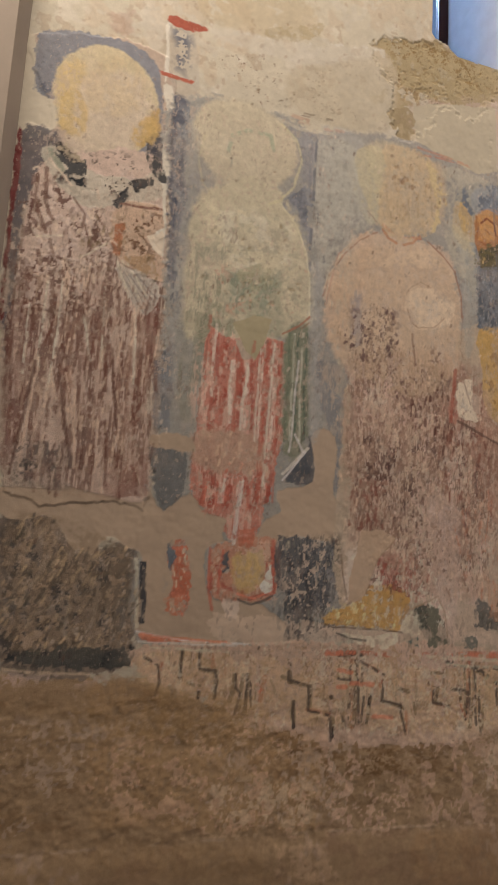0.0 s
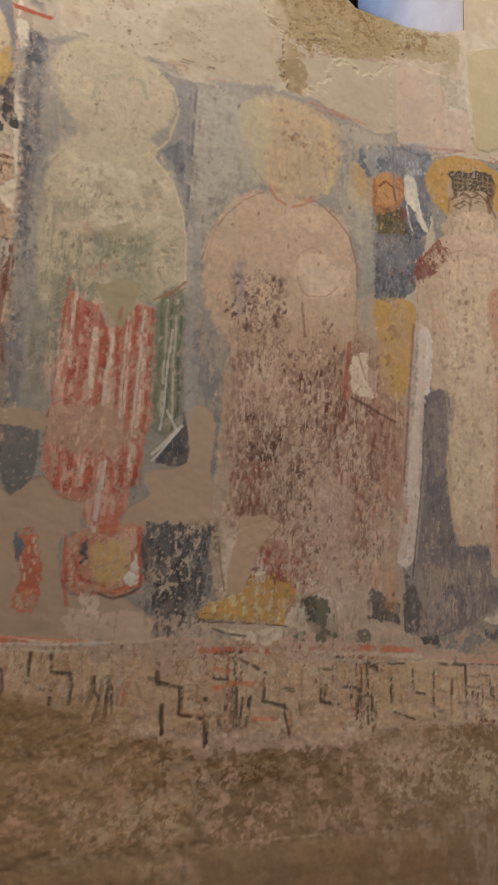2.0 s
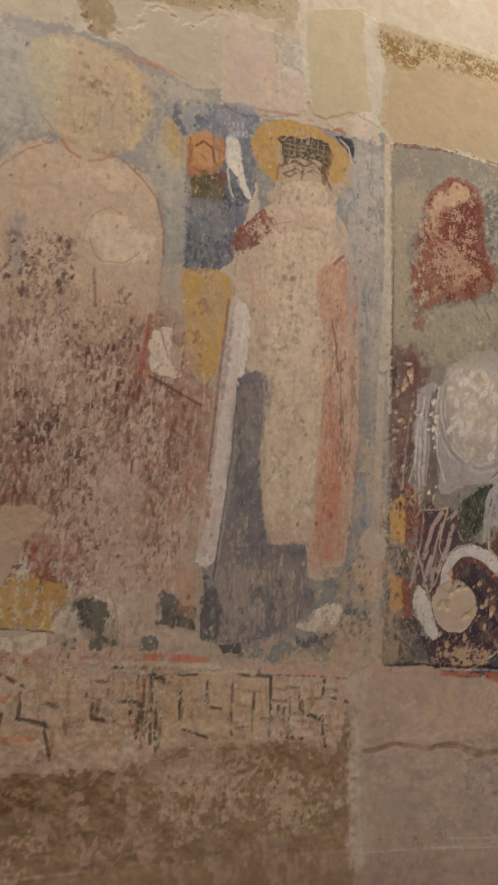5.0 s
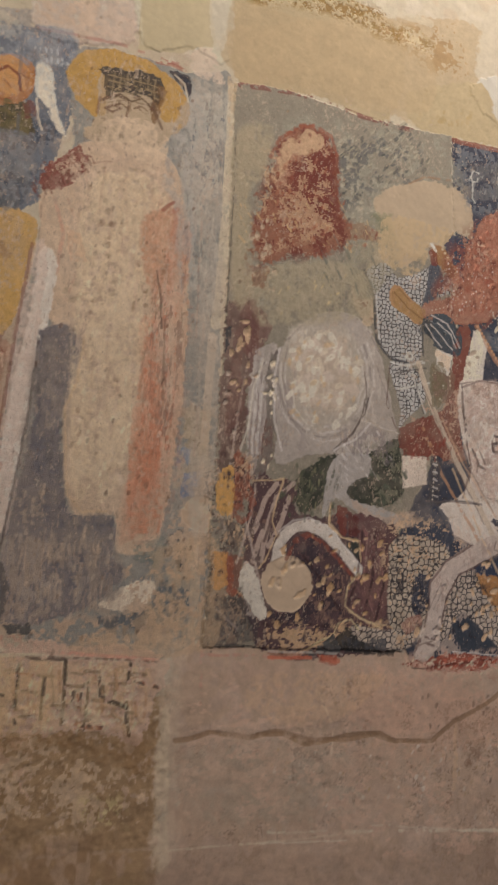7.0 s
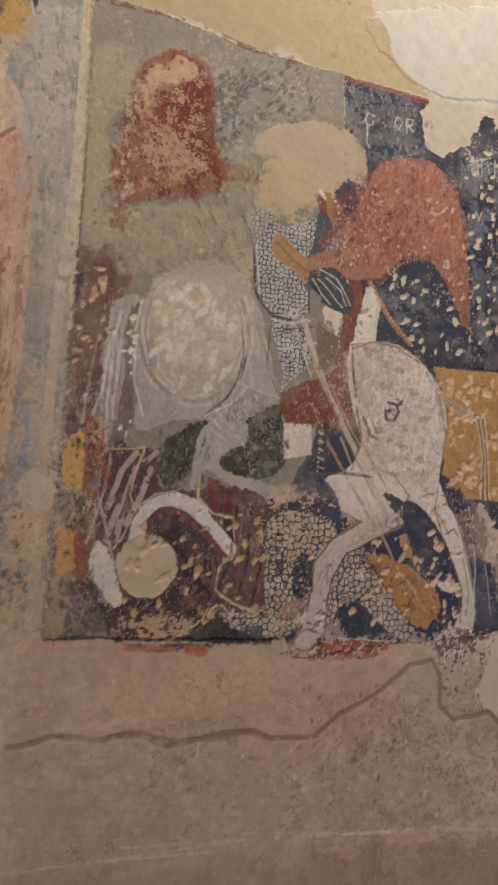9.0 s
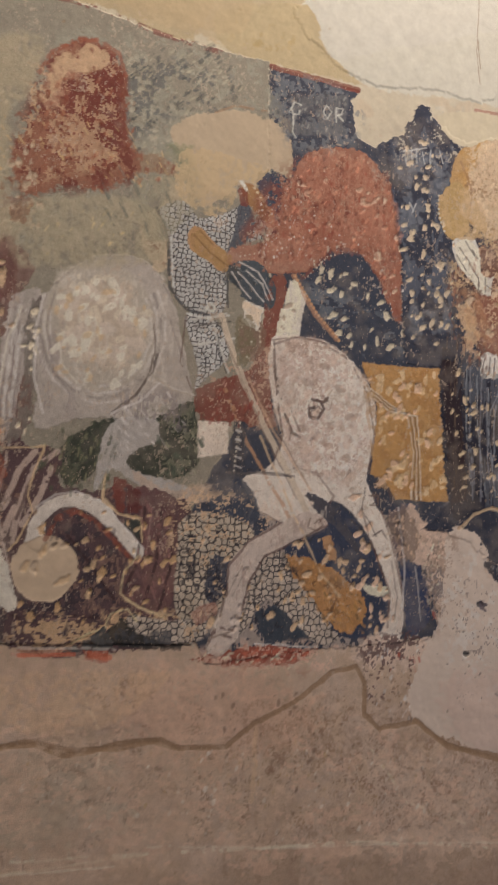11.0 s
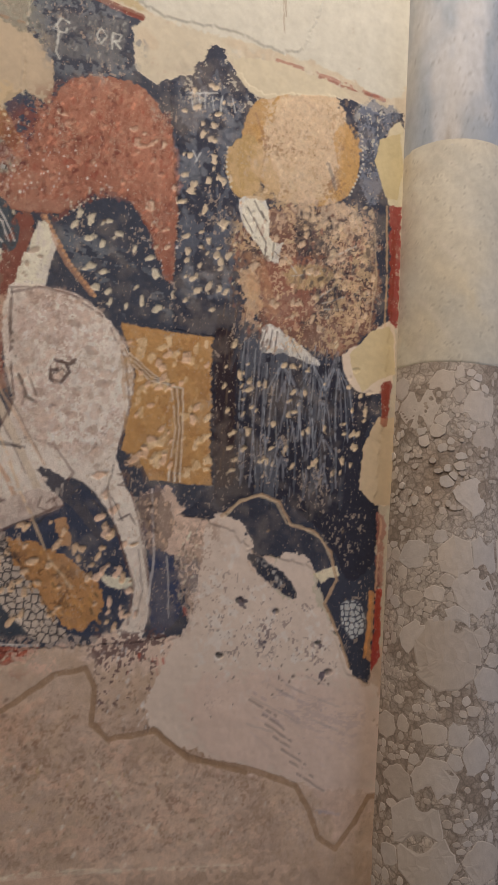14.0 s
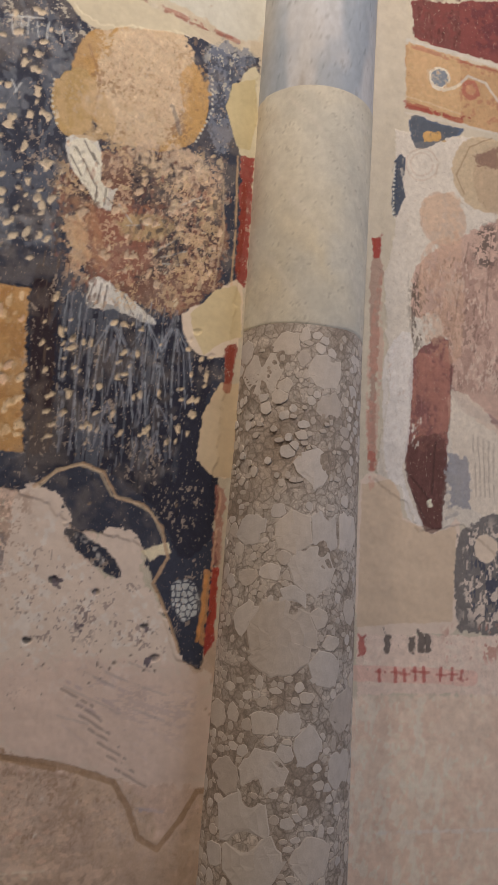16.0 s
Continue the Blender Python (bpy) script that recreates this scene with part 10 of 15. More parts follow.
wear((0.232, 0.157, 0.140), [(3.812, 2.487), (4.176, 2.637), (4.181, 2.091), (3.932, 2.116)], 0.14, 0.009, 2.0, op=0.6)
wear((0.106, 0.092, 0.089), [(3.983, 2.635), (4.069, 2.677), (4.072, 2.491), (3.995, 2.498)], 0.5, 0.02, 1, op=0.8)
wear((0.129, 0.109, 0.097), [(3.786, 2.447), (3.832, 2.437), (3.830, 2.225), (3.794, 2.220)], 0.55, 0.014, 2.0, op=0.85)
fill((0.274, 0.137, 0.135), [(3.804, 2.186), (3.919, 2.272), (3.926, 1.995), (3.913, 1.810), (3.908, 1.703), (3.865, 1.688), (3.828, 1.769), (3.795, 1.865), (3.802, 2.016)], part='drapery', fray=0.005)
fill((0.124, 0.056, 0.063), [(3.799, 1.932), (3.919, 1.927), (3.911, 1.711), (3.865, 1.691), (3.833, 1.770)], op=0.7, streak=0.4)
fill((0.352, 0.248, 0.244), [(3.922, 2.132), (4.004, 2.072), (4.079, 2.037), (4.058, 2.026), (3.969, 2.051)], op=0.8)
fill((0.796, 0.732, 0.632), [(3.932, 2.116), (4.076, 2.011), (4.097, 1.775), (4.002, 1.767), (3.937, 1.929)], op=0.7, part='robe')
fill((0.269, 0.301, 0.382), [(3.919, 1.927), (3.990, 1.917), (3.996, 1.767), (3.932, 1.762)], op=0.75, fray=0.012)
line((0.321, 0.277, 0.239), 0.0041, [(4.002, 1.986), (4.013, 1.802)], op=0.5, broken=0.2)
line((0.322, 0.277, 0.239), 0.0041, [(4.018, 1.981), (4.027, 1.803)], op=0.5, broken=0.2)
line((0.322, 0.277, 0.239), 0.0041, [(4.034, 1.976), (4.041, 1.804)], op=0.5, broken=0.2)
line((0.322, 0.277, 0.239), 0.0041, [(4.050, 1.971), (4.055, 1.805)], op=0.5, broken=0.2)
line((0.322, 0.277, 0.240), 0.0041, [(4.066, 1.965), (4.069, 1.806)], op=0.5, broken=0.2)
fill((0.393, 0.245, 0.210), [(3.662, 2.461), (3.700, 2.468), (3.695, 2.171), (3.702, 1.831), (3.682, 1.829), (3.672, 2.151)], part='border', op=0.7, fray=0.006)
fill((0.388, 0.088, 0.078), [(3.664, 2.541), (3.693, 2.559), (3.688, 2.492), (3.670, 2.489)], part='border')
fill((0.811, 0.709, 0.619), [(3.661, 1.819), (3.765, 1.810), (3.795, 1.726), (3.908, 1.694), (3.968, 1.723), (3.970, 1.426), (3.849, 1.405), (3.673, 1.390)], part='repair_patch', fray=0.003, tone=0.03)
fill((0.228, 0.223, 0.224), [(3.968, 1.699), (4.287, 1.756), (4.287, 1.410), (4.018, 1.413), (3.966, 1.442)], part='lower_field', fray=0.01)
wear((0.083, 0.097, 0.147), [(3.995, 1.668), (4.219, 1.684), (4.220, 1.455), (4.000, 1.443)], 0.45, 0.02, 3.0, op=0.85)
wear((0.827, 0.740, 0.662), [(3.968, 1.715), (4.218, 1.734), (4.220, 1.423), (3.975, 1.426)], 0.3, 0.02, 1.5, op=0.8)
oval((0.802, 0.702, 0.583), (4.047, 1.652), 0.035, 0.040, part='repair_patch')
fill((0.860, 0.733, 0.650), [(3.664, 1.394), (4.287, 1.410), (4.287, 1.248), (3.676, 1.230)], part='band_ground', fray=0.006, round=False)
wear((0.408, 0.222, 0.216), [(3.796, 2.185), (3.919, 2.272), (3.923, 1.761), (3.837, 1.754)], 0.3, 0.008, 8.0, op=0.6)
line((0.144, 0.095, 0.088), 0.0041, [(3.821, 2.489), (3.796, 2.325), (3.813, 2.188)], op=0.55, broken=0.2)
line((0.154, 0.101, 0.093), 0.0041, [(3.929, 2.203), (3.926, 1.995)], op=0.55, broken=0.2)
line((0.141, 0.092, 0.085), 0.0041, [(3.975, 2.587), (3.946, 2.418), (3.928, 2.273)], op=0.55, broken=0.2)
line((0.138, 0.091, 0.084), 0.0041, [(4.048, 2.618), (4.034, 2.359)], op=0.55, broken=0.2)
line((0.173, 0.113, 0.105), 0.0041, [(3.833, 1.770), (3.865, 1.691), (3.908, 1.703)], op=0.55, broken=0.2)
fill((0.095, 0.092, 0.092), [(3.744, 1.413), (3.768, 1.389), (3.767, 1.340), (3.750, 1.343)], op=0.85, fray=0.006)
fill((0.095, 0.092, 0.092), [(3.819, 1.393), (3.842, 1.392), (3.841, 1.343), (3.824, 1.345)], op=0.85, fray=0.006)
fill((0.095, 0.091, 0.092), [(3.848, 1.413), (3.873, 1.393), (3.871, 1.344), (3.854, 1.346)], op=0.85, fray=0.006)
fill((0.095, 0.091, 0.092), [(3.869, 1.404), (3.893, 1.394), (3.891, 1.345), (3.874, 1.347)], op=0.85, fray=0.006)
wear((0.576, 0.328, 0.275), [(3.916, 1.423), (4.220, 1.439), (4.221, 1.343), (3.935, 1.331)], 0.5, 0.02, 2.0, op=0.8)
fill((0.482, 0.121, 0.112), [(3.671, 1.395), (3.695, 1.391), (3.692, 1.338), (3.674, 1.334)], op=0.85)
line((0.860, 0.534, 0.470), 0.0429, [(3.673, 1.289), (3.819, 1.287), (4.012, 1.284)], op=0.5)
line((0.494, 0.108, 0.103), 0.0099, [(3.739, 1.297), (3.741, 1.270)], op=0.75, broken=0.25)
line((0.494, 0.118, 0.109), 0.0066, [(3.729, 1.294), (3.755, 1.293)], op=0.6, broken=0.3)
line((0.494, 0.108, 0.103), 0.0099, [(3.785, 1.304), (3.788, 1.271)], op=0.75, broken=0.25)
line((0.494, 0.118, 0.109), 0.0066, [(3.775, 1.295), (3.802, 1.294)], op=0.6, broken=0.3)
line((0.494, 0.108, 0.103), 0.0099, [(3.812, 1.302), (3.815, 1.272)], op=0.75, broken=0.25)
line((0.495, 0.119, 0.109), 0.0066, [(3.802, 1.290), (3.829, 1.289)], op=0.6, broken=0.3)
line((0.493, 0.108, 0.103), 0.0099, [(3.843, 1.306), (3.846, 1.273)], op=0.75, broken=0.25)
line((0.493, 0.118, 0.109), 0.0066, [(3.834, 1.297), (3.861, 1.296)], op=0.6, broken=0.3)
line((0.493, 0.108, 0.103), 0.0099, [(3.869, 1.307), (3.871, 1.273)], op=0.75, broken=0.25)
line((0.494, 0.118, 0.109), 0.0066, [(3.859, 1.294), (3.886, 1.294)], op=0.6, broken=0.3)
line((0.493, 0.108, 0.103), 0.0099, [(3.919, 1.309), (3.922, 1.275)], op=0.75, broken=0.25)
line((0.495, 0.119, 0.109), 0.0066, [(3.909, 1.290), (3.936, 1.289)], op=0.6, broken=0.3)
line((0.493, 0.107, 0.103), 0.0099, [(3.953, 1.310), (3.955, 1.276)], op=0.75, broken=0.25)
line((0.494, 0.118, 0.109), 0.0066, [(3.943, 1.294), (3.970, 1.293)], op=0.6, broken=0.3)
line((0.493, 0.108, 0.103), 0.0099, [(3.983, 1.302), (3.985, 1.277)], op=0.75, broken=0.25)
line((0.496, 0.119, 0.109), 0.0066, [(3.973, 1.283), (4.000, 1.282)], op=0.6, broken=0.3)
ON[0] = SHEET
# ageing over all the paintings: bleached veils, flecks, and scuffs
painted = [(-0.66, 1.40), (3.28, 1.40), (3.28, 3.0), (-0.25, 3.0), (-0.6, 2.95)]
left_saints = [(-0.6, 1.42), (1.3, 1.42), (1.3, 2.95), (-0.2, 2.95), (-0.6, 2.9)]
wear((0.62, 0.55, 0.46), left_saints, 0.40, 0.14, 1.0, op=0.20, soft=0.6, spare=True)
wear((0.62, 0.53, 0.44), left_saints, 0.30, 0.035, 1.8, op=0.18, soft=0.4, spare=True)
wear((0.60, 0.51, 0.42), left_saints, 0.08, 0.008, 2.5, op=0.45, spare=True)
wear((0.24, 0.17, 0.14), left_saints, 0.04, 0.009, 2.2, op=0.35, spare=True)
wear((0.58, 0.49, 0.40), painted, 0.06, 0.008, 1.3, op=0.5, spare=True)
wear((0.46, 0.41, 0.35), [(1.38, 1.4), (3.28, 1.4), (3.28, 3.0), (1.38, 3.0)], 0.40, 0.09, 1.0, op=0.20, soft=0.6, spare=True)
pecks((0.40, 0.30, 0.20), everywhere, 260, 0.004, 0.6, -0.0015, spare=True)

# bleached grounds between the figures, and the robes evened by old cleaning
touch((0.485, 0.502, 0.493), [(0.128, 2.981), (0.306, 3.002), (0.333, 2.745), (0.242, 2.647), (0.199, 2.453), (0.205, 2.034), (0.174, 2.03), (0.153, 2.516), (0.157, 2.775)], op=0.55, soft=0.012)
touch((0.435, 0.449, 0.44), [(-0.252, 2.909), (-0.197, 2.855), (-0.19, 2.749), (-0.21, 2.534), (-0.202, 2.3), (-0.209, 2.073), (-0.24, 2.293), (-0.261, 2.728)], op=0.4, soft=0.012)
touch((0.318, 0.182, 0.132), [(-0.625, 2.272), (-0.516, 2.359), (-0.405, 2.354), (-0.286, 2.316), (-0.257, 2.16), (-0.277, 1.817), (-0.568, 1.814)], op=0.22, soft=0.02)
touch((0.561, 0.547, 0.452), [(0.598, 2.977), (0.71, 2.982), (0.787, 2.947), (0.723, 2.824), (0.726, 2.585), (0.685, 2.576), (0.605, 2.737), (0.617, 2.851)], op=0.6, soft=0.012)
touch((0.563, 0.574, 0.5), [(0.16, 2.937), (0.281, 2.962), (0.314, 2.779), (0.349, 2.72), (0.258, 2.625), (0.196, 2.509), (0.161, 2.664)], op=0.55, soft=0.015)
touch((0.473, 0.478, 0.469), [(1.221, 2.89), (1.287, 2.905), (1.276, 2.331), (1.235, 2.42), (1.213, 2.59), (1.176, 2.661)], op=0.55, soft=0.012)
touch((0.348, 0.397, 0.456), [(0.715, 2.926), (0.905, 2.998), (0.91, 2.903), (0.827, 2.862), (0.72, 2.843)], op=0.6, soft=0.008)
touch((0.56, 0.401, 0.305), [(0.303, 2.209), (0.652, 2.339), (0.819, 2.055), (0.807, 1.626), (0.573, 1.571), (0.312, 1.751)], op=0.5, soft=0.03)
touch((0.662, 0.521, 0.367), [(0.22, 2.482), (0.306, 2.621), (0.536, 2.683), (0.645, 2.584), (0.653, 2.27), (0.487, 2.176), (0.279, 2.237), (0.213, 2.351)], op=0.5, soft=0.03)
touch((0.761, 0.658, 0.593), [(0.86, 2.358), (0.898, 2.374), (0.896, 2.134), (0.891, 1.877), (0.871, 1.645), (0.811, 1.65), (0.832, 1.872), (0.844, 2.127)], op=0.65, soft=0.005)
# finer strokes over the aged paint: the saint in the brown robe
touch((0.27, 0.284, 0.312), [(-0.636, 2.952), (-0.624, 3.017), (-0.584, 3.037), (-0.508, 3.065), (-0.56, 3.0), (-0.584, 2.93), (-0.589, 2.86), (-0.612, 2.885), (-0.628, 2.837), (-0.63, 2.895)], op=0.85, fray=0.008)
touch((0.631, 0.492, 0.232), [(-0.558, 2.862), (-0.528, 2.882), (-0.5, 2.841), (-0.499, 2.764), (-0.54, 2.745), (-0.564, 2.801)], op=0.7, soft=0.012)
touch((0.629, 0.467, 0.203), [(-0.38, 2.804), (-0.345, 2.86), (-0.311, 2.862), (-0.313, 2.8), (-0.349, 2.756), (-0.373, 2.776)], op=0.75, soft=0.01)
touch((0.644, 0.543, 0.356), [(-0.492, 2.965), (-0.423, 3.027), (-0.354, 2.981), (-0.373, 2.868), (-0.48, 2.83), (-0.507, 2.89)], op=0.5, soft=0.02)
touch((0.089, 0.095, 0.098), [(-0.581, 2.698), (-0.561, 2.708), (-0.519, 2.666), (-0.487, 2.659), (-0.488, 2.634), (-0.525, 2.647)])
touch((0.09, 0.096, 0.099), [(-0.552, 2.609), (-0.521, 2.648), (-0.492, 2.681), (-0.488, 2.658), (-0.534, 2.595)])
touch((0.088, 0.093, 0.096), [(-0.34, 2.752), (-0.316, 2.755), (-0.286, 2.721), (-0.278, 2.679), (-0.311, 2.692)])
touch((0.09, 0.095, 0.098), [(-0.374, 2.656), (-0.342, 2.659), (-0.31, 2.678), (-0.323, 2.647), (-0.355, 2.641)])
touch((0.092, 0.097, 0.1), [(-0.409, 2.578), (-0.376, 2.625), (-0.365, 2.619), (-0.393, 2.566)])
touch((0.549, 0.484, 0.362), [(-0.56, 2.699), (-0.537, 2.719), (-0.489, 2.675), (-0.519, 2.669)], op=0.8)
touch((0.829, 0.755, 0.621), [(-0.312, 2.508), (-0.272, 2.535), (-0.27, 2.46), (-0.295, 2.479)])
line((0.187, 0.108, 0.087), 0.0088, [(-0.595, 2.609), (-0.597, 2.544), (-0.582, 2.492)], op=0.74)
line((0.187, 0.108, 0.087), 0.0102, [(-0.576, 2.631), (-0.572, 2.535), (-0.552, 2.493)], op=0.74)
line((0.193, 0.111, 0.089), 0.0113, [(-0.596, 2.48), (-0.576, 2.457), (-0.557, 2.482)], op=0.74)
line((0.192, 0.111, 0.089), 0.0101, [(-0.591, 2.51), (-0.565, 2.454)], op=0.74)
line((0.205, 0.119, 0.095), 0.0076, [(-0.516, 2.359), (-0.494, 2.301), (-0.47, 2.268)], op=0.74)
line((0.199, 0.115, 0.092), 0.0091, [(-0.403, 2.435), (-0.405, 2.386), (-0.408, 2.353)], op=0.74)
line((0.2, 0.116, 0.093), 0.0076, [(-0.532, 2.394), (-0.493, 2.38), (-0.513, 2.357)], op=0.74)
line((0.209, 0.121, 0.097), 0.0063, [(-0.496, 2.262), (-0.466, 2.258), (-0.434, 2.283)], op=0.74)
line((0.204, 0.118, 0.094), 0.0065, [(-0.385, 2.391), (-0.366, 2.266)], op=0.74)
line((0.189, 0.109, 0.088), 0.0064, [(-0.507, 2.57), (-0.476, 2.53), (-0.484, 2.463)], op=0.74)
line((0.194, 0.112, 0.09), 0.0064, [(-0.473, 2.498), (-0.454, 2.438), (-0.466, 2.411)], op=0.74)
line((0.84, 0.739, 0.61), 0.0064, [(-0.607, 2.621), (-0.573, 2.657), (-0.509, 2.594)], op=0.7, broken=0.15)
line((0.84, 0.84, 0.722), 0.0049, [(-0.546, 2.321), (-0.55, 2.182), (-0.548, 2.077)], op=0.7, broken=0.15)
line((0.84, 0.79, 0.652), 0.0050, [(-0.582, 2.437), (-0.524, 2.455)], op=0.7, broken=0.15)
line((0.84, 0.794, 0.655), 0.0052, [(-0.479, 2.403), (-0.414, 2.462)], op=0.7, broken=0.15)
line((0.84, 0.816, 0.674), 0.0052, [(-0.385, 2.42), (-0.341, 2.304)], op=0.7, broken=0.15)
line((0.84, 0.812, 0.67), 0.0052, [(-0.373, 2.423), (-0.322, 2.324)], op=0.7, broken=0.15)
line((0.84, 0.811, 0.669), 0.0053, [(-0.359, 2.42), (-0.305, 2.337)], op=0.7, broken=0.15)
line((0.84, 0.84, 0.731), 0.0049, [(-0.582, 2.251), (-0.58, 2.071)], op=0.7, broken=0.15)
line((0.84, 0.84, 0.725), 0.0050, [(-0.513, 2.328), (-0.512, 2.174), (-0.521, 2.037)], op=0.7, broken=0.15)
line((0.84, 0.84, 0.723), 0.0063, [(-0.452, 2.248), (-0.428, 2.129)], op=0.7, broken=0.15)
line((0.84, 0.84, 0.709), 0.0051, [(-0.41, 2.336), (-0.4, 2.134)], op=0.7, broken=0.15)
line((0.84, 0.84, 0.725), 0.0052, [(-0.327, 2.275), (-0.318, 2.086)], op=0.7, broken=0.15)
dabs((0.194, 0.097, 0.075), [(-0.625, 2.272), (-0.516, 2.359), (-0.405, 2.354), (-0.286, 2.316), (-0.257, 2.16), (-0.274, 2.0), (-0.277, 1.817), (-0.568, 1.814), (-0.611, 2.066)], 150, 0.008, 0.1, 0.03, op=0.8)
dabs((0.808, 0.66, 0.526), [(-0.625, 2.272), (-0.516, 2.359), (-0.405, 2.354), (-0.286, 2.316), (-0.257, 2.16), (-0.274, 2.0), (-0.277, 1.817), (-0.568, 1.814), (-0.611, 2.066)], 130, 0.006, 0.09, 0.03, op=0.75)
dabs((0.182, 0.108, 0.086), [(-0.633, 2.613), (-0.494, 2.574), (-0.395, 2.405), (-0.383, 2.263), (-0.595, 2.218)], 90, 0.01, 0.022, 0.1, op=0.85)
dabs((0.827, 0.704, 0.574), [(-0.633, 2.613), (-0.411, 2.598), (-0.352, 2.415), (-0.383, 2.263), (-0.595, 2.218)], 90, 0.008, 0.02, -0.3, op=0.8)
dabs((0.221, 0.165, 0.09), [(-0.503, 2.522), (-0.306, 2.577), (-0.276, 2.383), (-0.476, 2.369)], 50, 0.009, 0.02, 0.2, op=0.6)
line((0.138, 0.074, 0.062), 0.0072, [(-0.586, 1.812), (-0.569, 1.956), (-0.556, 2.106)], op=0.7)
line((0.138, 0.074, 0.062), 0.0086, [(-0.498, 2.086), (-0.471, 1.941), (-0.449, 1.842)], op=0.7)
line((0.142, 0.076, 0.064), 0.0111, [(-0.425, 1.948), (-0.427, 1.845)], op=0.7)
line((0.132, 0.071, 0.06), 0.0063, [(-0.373, 2.139), (-0.351, 1.958)], op=0.7)
line((0.769, 0.617, 0.494), 0.0048, [(-0.57, 1.814), (-0.557, 1.987), (-0.549, 2.092)], op=0.66)
line((0.774, 0.621, 0.497), 0.0049, [(-0.481, 2.089), (-0.447, 1.915), (-0.443, 1.843)], op=0.66)
touch((0.19, 0.195, 0.19), [(-0.562, 1.885), (-0.461, 1.899), (-0.451, 1.791), (-0.527, 1.783), (-0.579, 1.799)], op=0.45, soft=0.02, streak=0.5)
touch((0.31, 0.237, 0.16), [(-0.58, 1.688), (-0.457, 1.712), (-0.334, 1.665), (-0.282, 1.611), (-0.28, 1.413), (-0.538, 1.382)], op=0.5, soft=0.02)
dabs((0.12, 0.114, 0.096), [(-0.58, 1.688), (-0.457, 1.712), (-0.334, 1.665), (-0.282, 1.611), (-0.28, 1.413), (-0.538, 1.382)], 90, 0.007, 0.035, 0.5, op=0.8)
dabs((0.717, 0.567, 0.369), [(-0.58, 1.688), (-0.457, 1.712), (-0.334, 1.665), (-0.282, 1.611), (-0.28, 1.413), (-0.538, 1.382)], 110, 0.006, 0.03, 0.45, op=0.7)
touch((0.114, 0.12, 0.113), [(-0.526, 1.382), (-0.466, 1.396), (-0.339, 1.398), (-0.266, 1.406), (-0.27, 1.371), (-0.309, 1.354), (-0.487, 1.356)], fray=0.01, op=0.9)
line((0.84, 0.701, 0.504), 0.0058, [(-0.552, 1.349), (-0.485, 1.34), (-0.36, 1.337)], op=0.57, broken=0.2)
# the saint in green and red
line((0.707, 0.684, 0.465), 0.0073, [(0.047, 2.967), (0.095, 2.932), (0.115, 2.868), (0.095, 2.777), (0.052, 2.717), (0.022, 2.698)], op=0.61, fray=0.003)
line((0.674, 0.649, 0.447), 0.0056, [(-0.181, 2.86), (-0.192, 2.784), (-0.178, 2.717), (-0.154, 2.685)], op=0.41)
touch((0.298, 0.322, 0.364), [(0.056, 2.714), (0.11, 2.777), (0.157, 2.775), (0.154, 2.662), (0.15, 2.515), (0.132, 2.602), (0.097, 2.674)], op=0.75, soft=0.008)
touch((0.313, 0.33, 0.371), [(0.056, 2.974), (0.127, 2.987), (0.156, 2.966), (0.155, 2.813), (0.113, 2.782), (0.116, 2.877), (0.095, 2.938)], op=0.6, soft=0.008)
line((0.165, 0.183, 0.22), 0.0074, [(0.159, 2.971), (0.157, 2.851), (0.154, 2.662), (0.152, 2.534)], op=0.66, broken=0.3)
line((0.795, 0.77, 0.58), 0.0043, [(0.053, 2.71), (0.105, 2.654), (0.136, 2.584), (0.153, 2.479), (0.159, 2.373)], op=0.66)
touch((0.356, 0.355, 0.367), [(-0.217, 2.741), (-0.155, 2.698), (-0.203, 2.649), (-0.213, 2.568), (-0.196, 2.503), (-0.212, 2.448), (-0.231, 2.563)], op=0.55, soft=0.01)
line((0.443, 0.215, 0.149), 0.0057, [(0.16, 2.37), (0.126, 2.335), (0.08, 2.302)], op=0.82)
line((0.278, 0.183, 0.123), 0.0043, [(0.16, 2.352), (0.13, 2.326)], op=0.66)
fill((0.476, 0.441, 0.298), [(-0.066, 2.308), (-0.006, 2.34), (0.047, 2.341), (0.031, 2.279), (0.005, 2.206), (-0.023, 2.232), (-0.044, 2.268)], part='repair_patch', fray=0.002, soft=0.003, round=False)
touch((0.435, 0.437, 0.298), [(-0.056, 2.468), (0.019, 2.506), (0.044, 2.473), (0.033, 2.418), (-0.044, 2.427)], op=0.6)
line((0.523, 0.178, 0.13), 0.0076, [(-0.127, 2.316), (-0.134, 2.231), (-0.136, 2.165)], op=0.57, broken=0.2)
line((0.548, 0.187, 0.136), 0.0108, [(-0.088, 2.24), (-0.087, 2.124), (-0.083, 2.012)], op=0.57, broken=0.2)
line((0.553, 0.189, 0.137), 0.0130, [(-0.034, 2.2), (-0.042, 2.115), (-0.048, 2.0)], op=0.57, broken=0.2)
line((0.523, 0.178, 0.13), 0.0088, [(-0.002, 2.264), (-0.005, 2.205)], op=0.57, broken=0.2)
line((0.571, 0.194, 0.141), 0.0142, [(0.041, 2.271), (0.036, 2.111), (0.032, 1.946), (0.032, 1.818)], op=0.57, broken=0.2)
line((0.57, 0.194, 0.141), 0.0066, [(0.079, 2.278), (0.075, 2.117), (0.074, 1.951), (0.075, 1.806)], op=0.57, broken=0.2)
line((0.633, 0.216, 0.155), 0.0085, [(-0.03, 1.859), (-0.038, 1.78)], op=0.57, broken=0.2)
